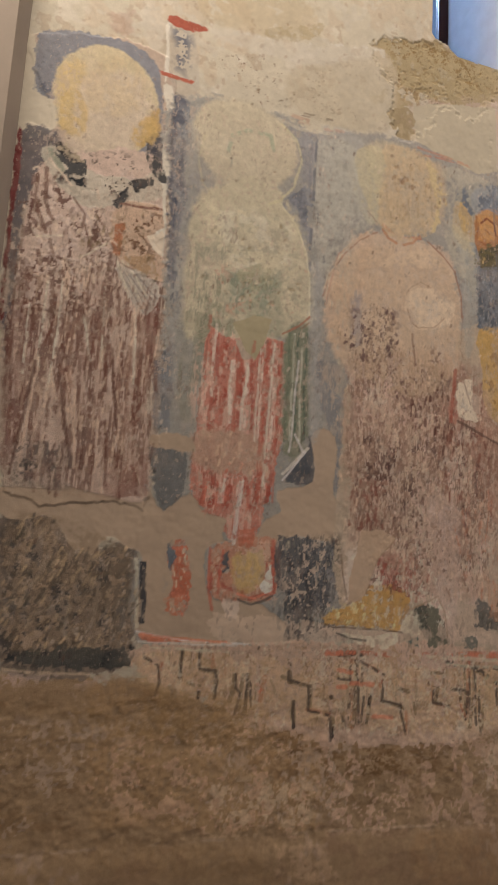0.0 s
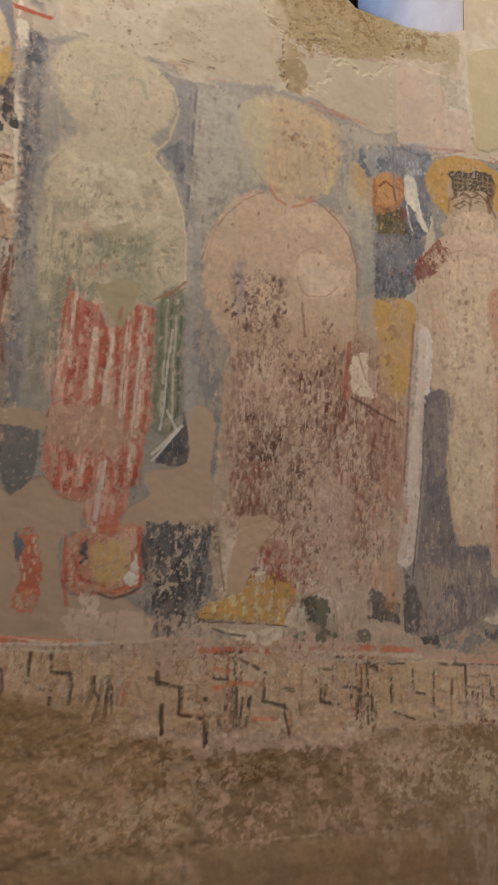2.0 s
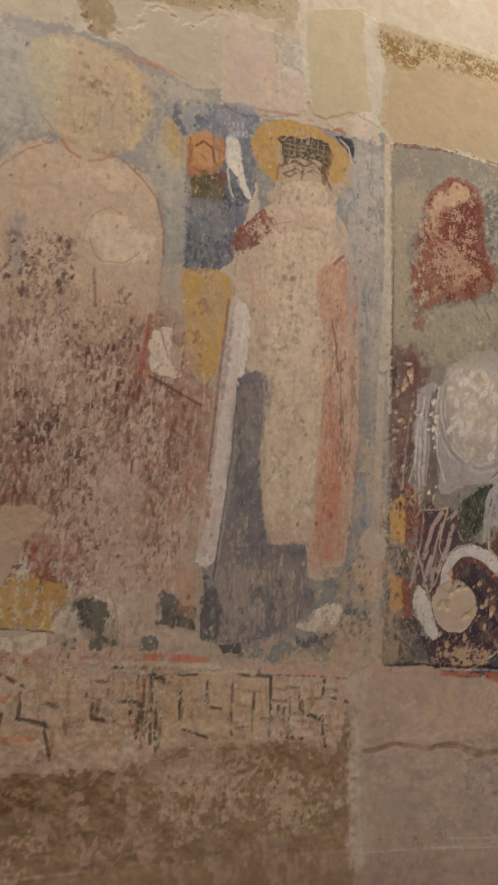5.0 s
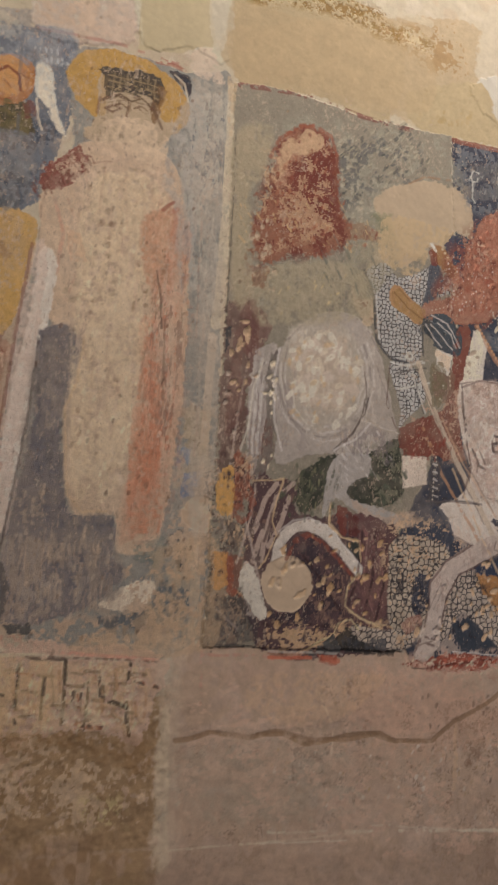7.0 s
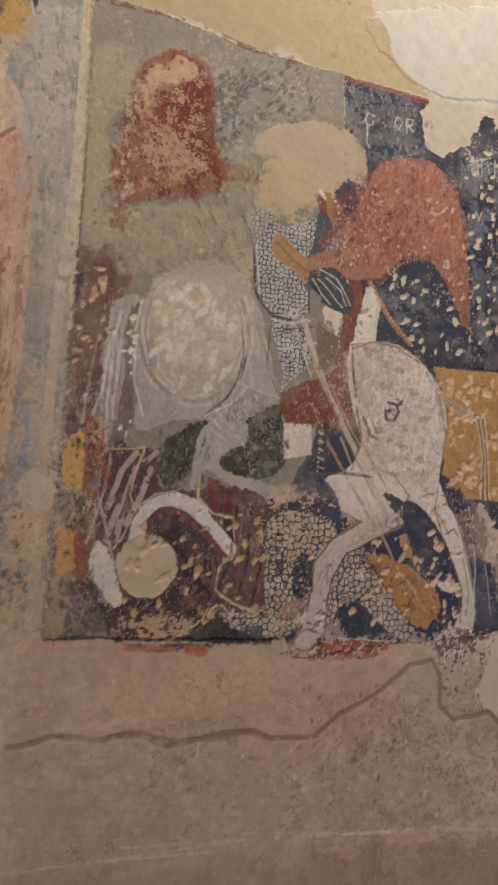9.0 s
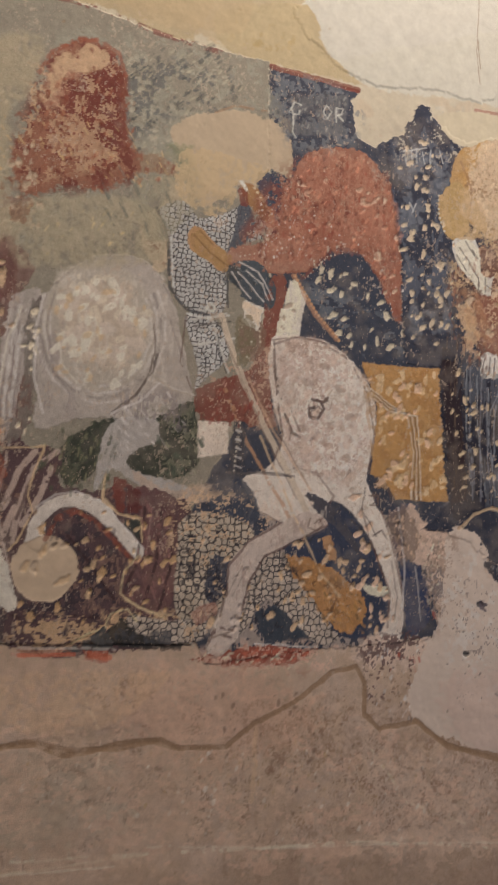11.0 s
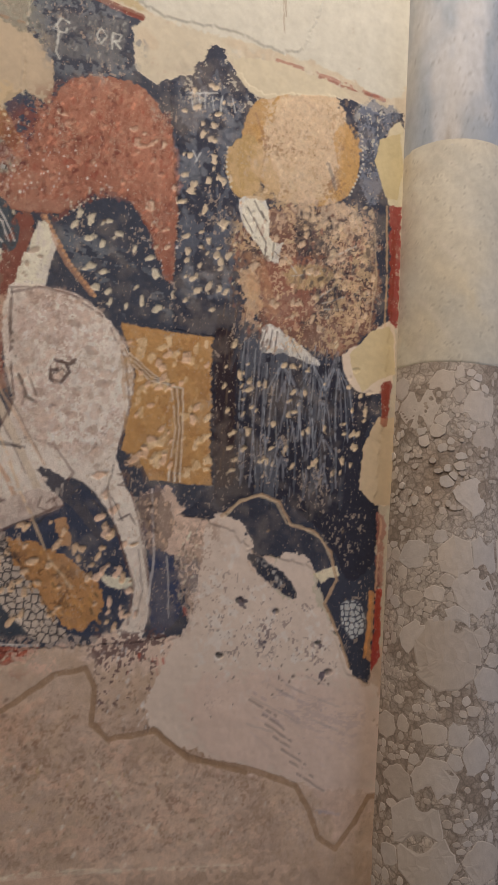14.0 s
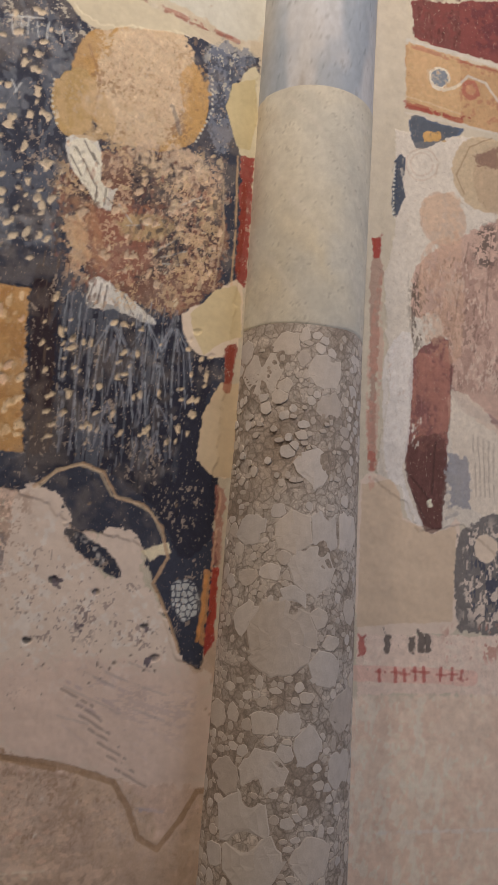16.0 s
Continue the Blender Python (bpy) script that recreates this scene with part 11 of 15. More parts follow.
line((0.653, 0.222, 0.16), 0.0106, [(0.006, 1.831), (0.002, 1.69)], op=0.57, broken=0.2)
line((0.637, 0.217, 0.156), 0.0094, [(-0.116, 1.85), (-0.116, 1.765)], op=0.57, broken=0.2)
line((0.635, 0.216, 0.155), 0.0074, [(-0.081, 1.861), (-0.083, 1.768)], op=0.57, broken=0.2)
line((0.84, 0.76, 0.665), 0.0081, [(-0.11, 2.294), (-0.113, 2.186), (-0.113, 2.088)], op=0.7, broken=0.1)
line((0.84, 0.791, 0.69), 0.0082, [(-0.014, 2.186), (-0.022, 2.102), (-0.029, 2.003)], op=0.7, broken=0.1)
line((0.84, 0.81, 0.705), 0.0069, [(0.058, 2.267), (0.052, 2.113), (0.048, 1.948), (0.043, 1.851)], op=0.7, broken=0.1)
line((0.84, 0.84, 0.795), 0.0133, [(-0.014, 1.857), (-0.022, 1.781), (-0.029, 1.684)], op=0.7, broken=0.1)
line((0.84, 0.84, 0.774), 0.0079, [(-0.059, 1.871), (-0.066, 1.792)], op=0.7, broken=0.1)
line((0.84, 0.786, 0.685), 0.0054, [(-0.063, 2.195), (-0.062, 2.031)], op=0.7, broken=0.1)
line((0.84, 0.787, 0.686), 0.0055, [(0.019, 2.243), (0.014, 1.976)], op=0.7, broken=0.1)
dabs((0.709, 0.259, 0.19), [(-0.135, 1.871), (0.067, 1.893), (0.056, 1.788), (-0.052, 1.755), (-0.125, 1.764)], 40, 0.008, 0.05, 0.06, op=0.7)
dabs((0.719, 0.555, 0.413), [(-0.15, 1.986), (0.062, 1.999), (0.052, 1.868), (-0.136, 1.878)], 50, 0.008, 0.03, 0.05, op=0.7)
touch((0.632, 0.208, 0.131), [(-0.019, 1.719), (0.028, 1.731), (0.027, 1.679), (-0.01, 1.673)], op=0.72)
touch((0.584, 0.206, 0.127), [(-0.188, 1.617), (-0.168, 1.655), (-0.141, 1.605), (-0.138, 1.553), (-0.169, 1.547)], op=0.72)
touch((0.177, 0.214, 0.256), [(-0.202, 1.672), (-0.19, 1.679), (-0.175, 1.64), (-0.191, 1.609)])
touch((0.697, 0.345, 0.219), [(-0.199, 1.529), (-0.157, 1.538), (-0.142, 1.495), (-0.182, 1.483)], op=0.48)
dabs((0.84, 0.778, 0.6), [(-0.204, 1.689), (-0.145, 1.679), (-0.139, 1.487), (-0.196, 1.493)], 24, 0.006, 0.015, 0.0)
line((0.623, 0.184, 0.132), 0.0077, [(-0.089, 1.668), (-0.088, 1.563), (-0.073, 1.504)], op=0.7)
line((0.613, 0.181, 0.13), 0.0065, [(-0.054, 1.663), (-0.063, 1.549)], op=0.7)
line((0.606, 0.179, 0.129), 0.0107, [(0.084, 1.696), (0.084, 1.556)], op=0.7)
line((0.123, 0.117, 0.111), 0.0066, [(-0.005, 1.534), (0.031, 1.523), (0.07, 1.537), (0.088, 1.549)], op=0.82)
line((0.84, 0.324, 0.221), 0.0053, [(-0.009, 1.549), (0.038, 1.539), (0.081, 1.559)], op=0.82)
touch((0.717, 0.538, 0.21), [(-0.033, 1.641), (0.015, 1.668), (0.049, 1.631), (0.037, 1.562), (-0.012, 1.559)], op=0.5, soft=0.012)
touch((0.12, 0.133, 0.157), [(-0.057, 1.647), (-0.043, 1.659), (-0.037, 1.611), (-0.052, 1.602)])
touch((0.84, 0.84, 0.755), [(0.055, 1.57), (0.08, 1.633), (0.087, 1.564), (0.069, 1.552)])
dabs((0.079, 0.093, 0.112), [(0.092, 1.712), (0.258, 1.725), (0.265, 1.549), (0.219, 1.438), (0.114, 1.451)], 70, 0.01, 0.04, 0.0, op=0.7)
dabs((0.51, 0.491, 0.395), [(0.092, 1.712), (0.258, 1.725), (0.265, 1.549), (0.219, 1.438), (0.114, 1.451)], 50, 0.006, 0.03, 0.0, op=0.7)
touch((0.278, 0.32, 0.223), [(0.091, 2.273), (0.115, 2.284), (0.112, 2.123), (0.106, 1.963), (0.097, 1.954)], op=0.5, streak=0.4)
line((0.84, 0.84, 0.84), 0.0056, [(0.131, 2.228), (0.124, 2.091), (0.117, 1.956)], op=0.66, broken=0.1)
line((0.84, 0.84, 0.84), 0.0069, [(0.131, 2.008), (0.157, 1.961)], op=0.66)
touch((0.105, 0.123, 0.146), [(0.105, 1.863), (0.164, 1.955), (0.187, 1.882), (0.134, 1.868)], op=0.85)
line((0.84, 0.84, 0.84), 0.0055, [(0.101, 1.87), (0.164, 1.959)], op=0.82)
line((0.84, 0.324, 0.178), 0.0063, [(-0.248, 1.439), (-0.178, 1.429), (-0.032, 1.422)], op=0.66)
line((0.84, 0.84, 0.813), 0.0050, [(-0.253, 1.419), (-0.134, 1.413), (-0.001, 1.414)], op=0.57)
# the saint in the mottled brown robe
touch((0.617, 0.579, 0.404), [(0.292, 2.952), (0.353, 2.988), (0.392, 2.956), (0.387, 2.837), (0.368, 2.743), (0.33, 2.784), (0.296, 2.87)], op=0.7, soft=0.006)
touch((0.641, 0.526, 0.351), [(0.386, 3.0), (0.49, 3.016), (0.562, 2.984), (0.604, 2.903), (0.6, 2.809), (0.544, 2.721), (0.433, 2.682), (0.373, 2.735), (0.379, 2.852), (0.39, 2.928)], op=0.65, soft=0.006)
touch((0.691, 0.599, 0.339), [(0.535, 2.985), (0.591, 2.933), (0.611, 2.859), (0.595, 2.789), (0.555, 2.738), (0.575, 2.839)], op=0.6, soft=0.008)
line((0.393, 0.317, 0.217), 0.0070, [(0.394, 2.861), (0.397, 2.822)], op=0.37)
line((0.399, 0.322, 0.22), 0.0070, [(0.433, 2.819), (0.437, 2.773)], op=0.37)
line((0.387, 0.313, 0.214), 0.0071, [(0.461, 2.903), (0.464, 2.868)], op=0.37)
line((0.398, 0.322, 0.22), 0.0071, [(0.472, 2.831), (0.476, 2.77)], op=0.37)
line((0.397, 0.32, 0.219), 0.0071, [(0.506, 2.844), (0.51, 2.78)], op=0.37)
line((0.396, 0.319, 0.218), 0.0072, [(0.555, 2.848), (0.559, 2.794)], op=0.37)
line((0.385, 0.311, 0.213), 0.0072, [(0.552, 2.913), (0.554, 2.885)], op=0.37)
line((0.387, 0.312, 0.213), 0.0071, [(0.438, 2.896), (0.441, 2.879)], op=0.37)
line((0.39, 0.315, 0.215), 0.0071, [(0.491, 2.869), (0.494, 2.855)], op=0.37)
line((0.403, 0.326, 0.222), 0.0070, [(0.413, 2.773), (0.415, 2.756)], op=0.37)
line((0.553, 0.28, 0.155), 0.0097, [(0.389, 2.707), (0.407, 2.684), (0.436, 2.672)], op=0.7)
line((0.552, 0.28, 0.16), 0.0084, [(0.461, 2.674), (0.494, 2.688), (0.518, 2.717)], op=0.66)
line((0.407, 0.229, 0.163), 0.0053, [(0.197, 2.444), (0.215, 2.51), (0.26, 2.592), (0.307, 2.649), (0.37, 2.694)], op=0.61, broken=0.2)
line((0.347, 0.193, 0.139), 0.0057, [(0.546, 2.703), (0.607, 2.658), (0.644, 2.617), (0.665, 2.535), (0.67, 2.465)], op=0.7, broken=0.1)
line((0.677, 0.608, 0.455), 0.0067, [(0.198, 2.468), (0.259, 2.609), (0.358, 2.705)], op=0.41)
touch((0.783, 0.654, 0.495), [(0.38, 2.581), (0.435, 2.635), (0.536, 2.672), (0.599, 2.627), (0.539, 2.609), (0.462, 2.602)], op=0.6, soft=0.01)
touch((0.83, 0.708, 0.551), [(0.471, 2.492), (0.541, 2.542), (0.611, 2.532), (0.648, 2.496), (0.614, 2.436), (0.546, 2.401), (0.488, 2.41)], op=0.7, soft=0.006)
line((0.436, 0.301, 0.205), 0.0042, [(0.479, 2.459), (0.491, 2.421), (0.515, 2.402), (0.571, 2.413), (0.606, 2.452)], op=0.66)
line((0.42, 0.308, 0.213), 0.0042, [(0.49, 2.531), (0.523, 2.559), (0.558, 2.546)], op=0.49)
touch((0.429, 0.396, 0.386), [(0.3, 2.485), (0.322, 2.49), (0.333, 2.328), (0.309, 2.299)], op=0.7, soft=0.006)
touch((0.445, 0.459, 0.425), [(0.676, 2.449), (0.7, 2.561), (0.684, 2.63), (0.717, 2.619), (0.729, 2.513), (0.705, 2.349), (0.684, 2.345)], op=0.5, soft=0.01)
dabs((0.144, 0.092, 0.095), [(0.256, 2.328), (0.303, 2.37), (0.369, 2.46), (0.447, 2.435), (0.448, 2.334), (0.394, 2.274), (0.308, 2.266)], 90, 0.009, 0.012, 0.2, op=0.85)
dabs((0.183, 0.111, 0.103), [(0.323, 2.277), (0.418, 2.279), (0.52, 2.165), (0.555, 2.121), (0.505, 2.114), (0.389, 2.192)], 60, 0.008, 0.012, -0.5, op=0.8)
dabs((0.15, 0.071, 0.059), [(0.487, 2.16), (0.654, 2.236), (0.676, 2.071), (0.577, 1.945), (0.508, 2.049)], 110, 0.008, 0.025, 0.1, op=0.8)
dabs((0.283, 0.127, 0.099), [(0.297, 1.899), (0.425, 1.92), (0.417, 1.752), (0.305, 1.751)], 90, 0.008, 0.025, 0.0, op=0.85)
dabs((0.148, 0.095, 0.086), [(0.425, 1.928), (0.561, 1.943), (0.535, 1.76), (0.432, 1.76)], 70, 0.008, 0.02, 0.0, op=0.8)
dabs((0.273, 0.119, 0.088), [(0.573, 2.09), (0.819, 2.089), (0.803, 1.902), (0.597, 1.835)], 90, 0.008, 0.03, 0.1, op=0.75)
dabs((0.379, 0.131, 0.1), [(0.401, 1.668), (0.571, 1.639), (0.558, 1.548), (0.394, 1.587)], 70, 0.009, 0.022, 0.1, op=0.75)
dabs((0.594, 0.268, 0.172), [(0.665, 1.841), (0.84, 1.872), (0.826, 1.532), (0.739, 1.561), (0.669, 1.652)], 50, 0.008, 0.05, 0.02, op=0.6)
dabs((0.84, 0.69, 0.539), [(0.282, 2.174), (0.798, 2.225), (0.825, 1.627), (0.606, 1.572), (0.317, 1.664)], 240, 0.007, 0.03, 0.0, op=0.7)
dabs((0.639, 0.512, 0.38), [(0.281, 2.497), (0.455, 2.574), (0.648, 2.478), (0.655, 2.203), (0.311, 2.211)], 70, 0.008, 0.014, 0.2, op=0.7)
dabs((0.294, 0.19, 0.134), [(0.222, 2.45), (0.645, 2.584), (0.654, 2.236), (0.251, 2.2)], 60, 0.005, 0.01, 0.3, op=0.6)
line((0.446, 0.141, 0.099), 0.0111, [(0.648, 2.283), (0.641, 2.2), (0.633, 2.115)], op=0.66)
line((0.17, 0.084, 0.068), 0.0068, [(0.496, 2.378), (0.509, 2.279)], op=0.49)
line((0.131, 0.079, 0.068), 0.0084, [(0.657, 2.119), (0.728, 2.091), (0.801, 2.061)], op=0.7)
line((0.403, 0.297, 0.223), 0.0056, [(0.735, 2.284), (0.654, 2.25)], op=0.57)
touch((0.84, 0.757, 0.615), [(0.658, 2.24), (0.725, 2.258), (0.705, 2.193), (0.728, 2.128), (0.692, 2.127), (0.66, 2.136)], op=0.9)
line((0.241, 0.138, 0.107), 0.0042, [(0.681, 2.241), (0.705, 2.176)], op=0.66)
fill((0.627, 0.49, 0.359), [(0.346, 1.746), (0.409, 1.754), (0.453, 1.734), (0.43, 1.7), (0.401, 1.671), (0.385, 1.623), (0.353, 1.547), (0.309, 1.54), (0.317, 1.628), (0.331, 1.679)], part='repair_patch', fray=0.003, op=0.9, soft=0.003, round=False)
line((0.381, 0.272, 0.19), 0.0038, [(0.425, 1.752), (0.456, 1.735), (0.43, 1.7), (0.401, 1.671), (0.385, 1.62), (0.356, 1.55)], op=0.57)
touch((0.688, 0.447, 0.171), [(0.234, 1.493), (0.275, 1.517), (0.338, 1.532), (0.38, 1.571), (0.448, 1.576), (0.507, 1.557), (0.478, 1.521), (0.468, 1.465), (0.378, 1.473), (0.263, 1.477)], fray=0.008, op=0.9)
dabs((0.84, 0.803, 0.475), [(0.26, 1.519), (0.388, 1.565), (0.465, 1.524), (0.46, 1.473), (0.277, 1.48)], 40, 0.008, 0.014, 0.3, op=0.8)
dabs((0.228, 0.147, 0.079), [(0.234, 1.505), (0.465, 1.524), (0.452, 1.468), (0.263, 1.474)], 26, 0.004, 0.012, 2.0, op=0.7)
line((0.148, 0.108, 0.084), 0.0049, [(0.232, 1.477), (0.277, 1.469), (0.393, 1.467), (0.483, 1.46)], broken=0.2, op=0.82)
touch((0.84, 0.794, 0.639), [(0.292, 1.452), (0.379, 1.447), (0.468, 1.457), (0.454, 1.425), (0.41, 1.411), (0.336, 1.428)], op=0.85)
line((0.116, 0.116, 0.103), 0.0061, [(0.278, 1.452), (0.321, 1.439), (0.368, 1.433)], broken=0.15, op=0.82)
touch((0.21, 0.215, 0.17), [(0.543, 1.522), (0.599, 1.534), (0.59, 1.459), (0.633, 1.434), (0.581, 1.422), (0.558, 1.466)], fray=0.01)
touch((0.248, 0.255, 0.224), [(0.667, 1.44), (0.699, 1.456), (0.728, 1.447), (0.725, 1.423), (0.682, 1.419)], fray=0.006)
touch((0.224, 0.22, 0.203), [(0.722, 1.56), (0.757, 1.555), (0.783, 1.519), (0.81, 1.482), (0.724, 1.477)], fray=0.008)
touch((0.172, 0.218, 0.2), [(0.496, 1.439), (0.53, 1.448), (0.531, 1.422), (0.508, 1.422)], fray=0.006)
line((0.479, 0.352, 0.241), 0.0052, [(0.47, 1.483), (0.496, 1.524), (0.574, 1.556), (0.596, 1.572), (0.617, 1.524), (0.629, 1.452)], op=0.66)
touch((0.84, 0.797, 0.627), [(0.482, 1.487), (0.527, 1.528), (0.545, 1.466), (0.515, 1.448), (0.483, 1.46)], op=0.6)
line((0.719, 0.237, 0.15), 0.0109, [(0.254, 1.395), (0.338, 1.397)], op=0.57, broken=0.25)
line((0.714, 0.235, 0.149), 0.0119, [(0.627, 1.407), (0.811, 1.404)], op=0.49, broken=0.3)
line((0.84, 0.84, 0.668), 0.0105, [(0.563, 1.393), (0.676, 1.389), (0.899, 1.38)], op=0.49, broken=0.1)
# the crowned saint and the small winged figure
touch((0.65, 0.374, 0.155), [(0.72, 2.767), (0.717, 2.823), (0.76, 2.861), (0.808, 2.847), (0.82, 2.803), (0.79, 2.757), (0.743, 2.736)], op=0.8)
line((0.225, 0.07, 0.054), 0.0074, [(0.74, 2.814), (0.762, 2.833), (0.789, 2.819), (0.795, 2.777)], op=0.82)
line((0.325, 0.136, 0.085), 0.0044, [(0.737, 2.744), (0.756, 2.736), (0.775, 2.748)], op=0.82)
line((0.375, 0.182, 0.102), 0.0044, [(0.755, 2.792), (0.771, 2.777)], op=0.82)
touch((0.183, 0.164, 0.087), [(0.723, 2.712), (0.79, 2.752), (0.817, 2.732), (0.822, 2.662), (0.724, 2.643)], op=0.85)
touch((0.214, 0.091, 0.084), [(0.8, 2.758), (0.832, 2.758), (0.841, 2.719), (0.814, 2.705)], op=0.72)
dabs((0.654, 0.474, 0.239), [(0.723, 2.712), (0.819, 2.745), (0.822, 2.665), (0.724, 2.646)], 12, 0.006, 0.008, 0.0)
touch((0.84, 0.823, 0.72), [(0.827, 2.856), (0.843, 2.87), (0.866, 2.843), (0.879, 2.77), (0.895, 2.726), (0.915, 2.687), (0.887, 2.705), (0.86, 2.755), (0.836, 2.788)], fray=0.002)
line((0.819, 0.782, 0.665), 0.0060, [(0.836, 2.769), (0.844, 2.723), (0.856, 2.688)], op=0.74)
touch((0.253, 0.282, 0.31), [(0.728, 2.631), (0.82, 2.661), (0.841, 2.555), (0.813, 2.458), (0.739, 2.443)], op=0.6, soft=0.008)
dabs((0.114, 0.133, 0.156), [(0.731, 2.513), (0.822, 2.551), (0.832, 2.471), (0.795, 2.436), (0.732, 2.439)], 40, 0.009, 0.014, 0.2, op=0.85)
dabs((0.442, 0.492, 0.549), [(0.728, 2.622), (0.83, 2.664), (0.832, 2.462), (0.739, 2.443)], 30, 0.005, 0.012, 0.4, op=0.6)
line((0.71, 0.789, 0.84), 0.0045, [(0.817, 2.911), (0.821, 2.874)], op=0.49, broken=0.2)
line((0.709, 0.789, 0.84), 0.0045, [(0.83, 2.915), (0.835, 2.877)], op=0.49, broken=0.2)
line((0.708, 0.787, 0.84), 0.0045, [(0.846, 2.919), (0.85, 2.882)], op=0.49, broken=0.2)
line((0.707, 0.787, 0.84), 0.0046, [(0.858, 2.922), (0.862, 2.885)], op=0.49, broken=0.2)
line((0.706, 0.785, 0.84), 0.0046, [(0.874, 2.927), (0.878, 2.889)], op=0.49, broken=0.2)
line((0.705, 0.785, 0.84), 0.0046, [(0.885, 2.93), (0.89, 2.892)], op=0.49, broken=0.2)
line((0.704, 0.784, 0.84), 0.0046, [(0.899, 2.934), (0.904, 2.896)], op=0.49, broken=0.2)
line((0.147, 0.176, 0.219), 0.0074, [(0.787, 2.938), (0.788, 2.88), (0.802, 2.62), (0.794, 2.527)], op=0.49, broken=0.3)
touch((0.641, 0.466, 0.203), [(0.665, 2.887), (0.684, 2.861), (0.695, 2.798), (0.677, 2.756), (0.658, 2.807)], op=0.8, soft=0.006)
touch((0.63, 0.577, 0.409), [(0.631, 2.781), (0.687, 2.759), (0.716, 2.692), (0.679, 2.701), (0.645, 2.739)], op=0.6)
touch((0.105, 0.093, 0.075), [(1.007, 2.918), (1.081, 2.925), (1.153, 2.935), (1.144, 2.856), (1.111, 2.872), (1.044, 2.872), (1.007, 2.847)], op=0.8, fray=0.003)
line((0.465, 0.376, 0.227), 0.0039, [(1.011, 2.908), (1.079, 2.917), (1.149, 2.922)], op=0.57, broken=0.2)
line((0.468, 0.378, 0.228), 0.0039, [(1.011, 2.892), (1.079, 2.901), (1.149, 2.905)], op=0.57, broken=0.2)
line((0.47, 0.38, 0.229), 0.0039, [(1.011, 2.874), (1.079, 2.883), (1.149, 2.887)], op=0.57, broken=0.2)
line((0.422, 0.345, 0.225), 0.0039, [(1.023, 2.923), (1.025, 2.844)], op=0.49, broken=0.25)
line((0.422, 0.345, 0.224), 0.0039, [(1.04, 2.927), (1.042, 2.848)], op=0.49, broken=0.25)
line((0.421, 0.344, 0.224), 0.0039, [(1.059, 2.932), (1.06, 2.852)], op=0.49, broken=0.25)
line((0.42, 0.344, 0.224), 0.0039, [(1.077, 2.936), (1.079, 2.857)], op=0.49, broken=0.25)
line((0.42, 0.343, 0.223), 0.0039, [(1.096, 2.941), (1.098, 2.861)], op=0.49, broken=0.25)
line((0.419, 0.343, 0.223), 0.0040, [(1.117, 2.946), (1.119, 2.866)], op=0.49, broken=0.25)
line((0.418, 0.342, 0.223), 0.0040, [(1.137, 2.951), (1.138, 2.871)], op=0.49, broken=0.25)
line((0.144, 0.101, 0.07), 0.0055, [(1.019, 2.838), (1.044, 2.864), (1.075, 2.852)], op=0.82)
line((0.144, 0.101, 0.069), 0.0055, [(1.077, 2.852), (1.104, 2.871), (1.129, 2.857)], op=0.82)
line((0.225, 0.159, 0.108), 0.0047, [(1.027, 2.821), (1.048, 2.835), (1.069, 2.827)], op=0.82)
line((0.224, 0.159, 0.107), 0.0047, [(1.085, 2.834), (1.106, 2.847), (1.123, 2.839)], op=0.82)
line((0.327, 0.241, 0.162), 0.0039, [(1.075, 2.846), (1.068, 2.811)], op=0.82)
touch((0.735, 0.626, 0.486), [(0.991, 2.734), (1.027, 2.782), (1.11, 2.812), (1.169, 2.794), (1.19, 2.758), (1.151, 2.664), (1.068, 2.697), (0.997, 2.697)], op=0.8)
line((0.17, 0.108, 0.079), 0.0095, [(1.136, 2.87), (1.148, 2.833), (1.165, 2.801)], op=0.66)
line((0.19, 0.085, 0.075), 0.0077, [(0.991, 2.835), (0.987, 2.786)], op=0.49)
touch((0.067, 0.064, 0.078), [(1.175, 2.985), (1.236, 2.985), (1.239, 2.931), (1.214, 2.949), (1.192, 2.965)], op=0.85)
line((0.76, 0.726, 0.604), 0.0048, [(1.192, 2.977), (1.222, 2.959), (1.235, 2.909)], op=0.82)
line((0.395, 0.124, 0.089), 0.0112, [(1.122, 2.996), (1.176, 3.006), (1.219, 3.002)], op=0.57, broken=0.2)
touch((0.84, 0.744, 0.547), [(0.977, 2.564), (1.109, 2.647), (1.212, 2.551), (1.166, 2.168), (1.132, 1.81), (1.026, 1.735), (0.988, 2.005), (0.978, 2.287)], op=0.5, soft=0.02)
dabs((0.41, 0.302, 0.211), [(0.967, 2.543), (1.109, 2.628), (1.212, 2.551), (1.207, 2.21), (1.142, 1.811), (1.026, 1.735), (0.988, 2.005), (0.978, 2.287)], 70, 0.009, 0.013, 0.4, op=0.7)
dabs((0.84, 0.84, 0.663), [(0.967, 2.543), (1.109, 2.628), (1.212, 2.551), (1.207, 2.21), (1.142, 1.811), (1.026, 1.735), (0.988, 2.005), (0.978, 2.287)], 90, 0.008, 0.02, 0.2, op=0.6)
touch((0.572, 0.284, 0.186), [(1.133, 2.517), (1.191, 2.566), (1.229, 2.554), (1.214, 2.398), (1.18, 2.317), (1.144, 2.387)], op=0.6, streak=0.3, soft=0.008)
touch((0.669, 0.311, 0.195), [(1.165, 2.113), (1.206, 2.118), (1.227, 1.887), (1.236, 1.713), (1.17, 1.675), (1.147, 1.88)], op=0.6, streak=0.4, soft=0.008)
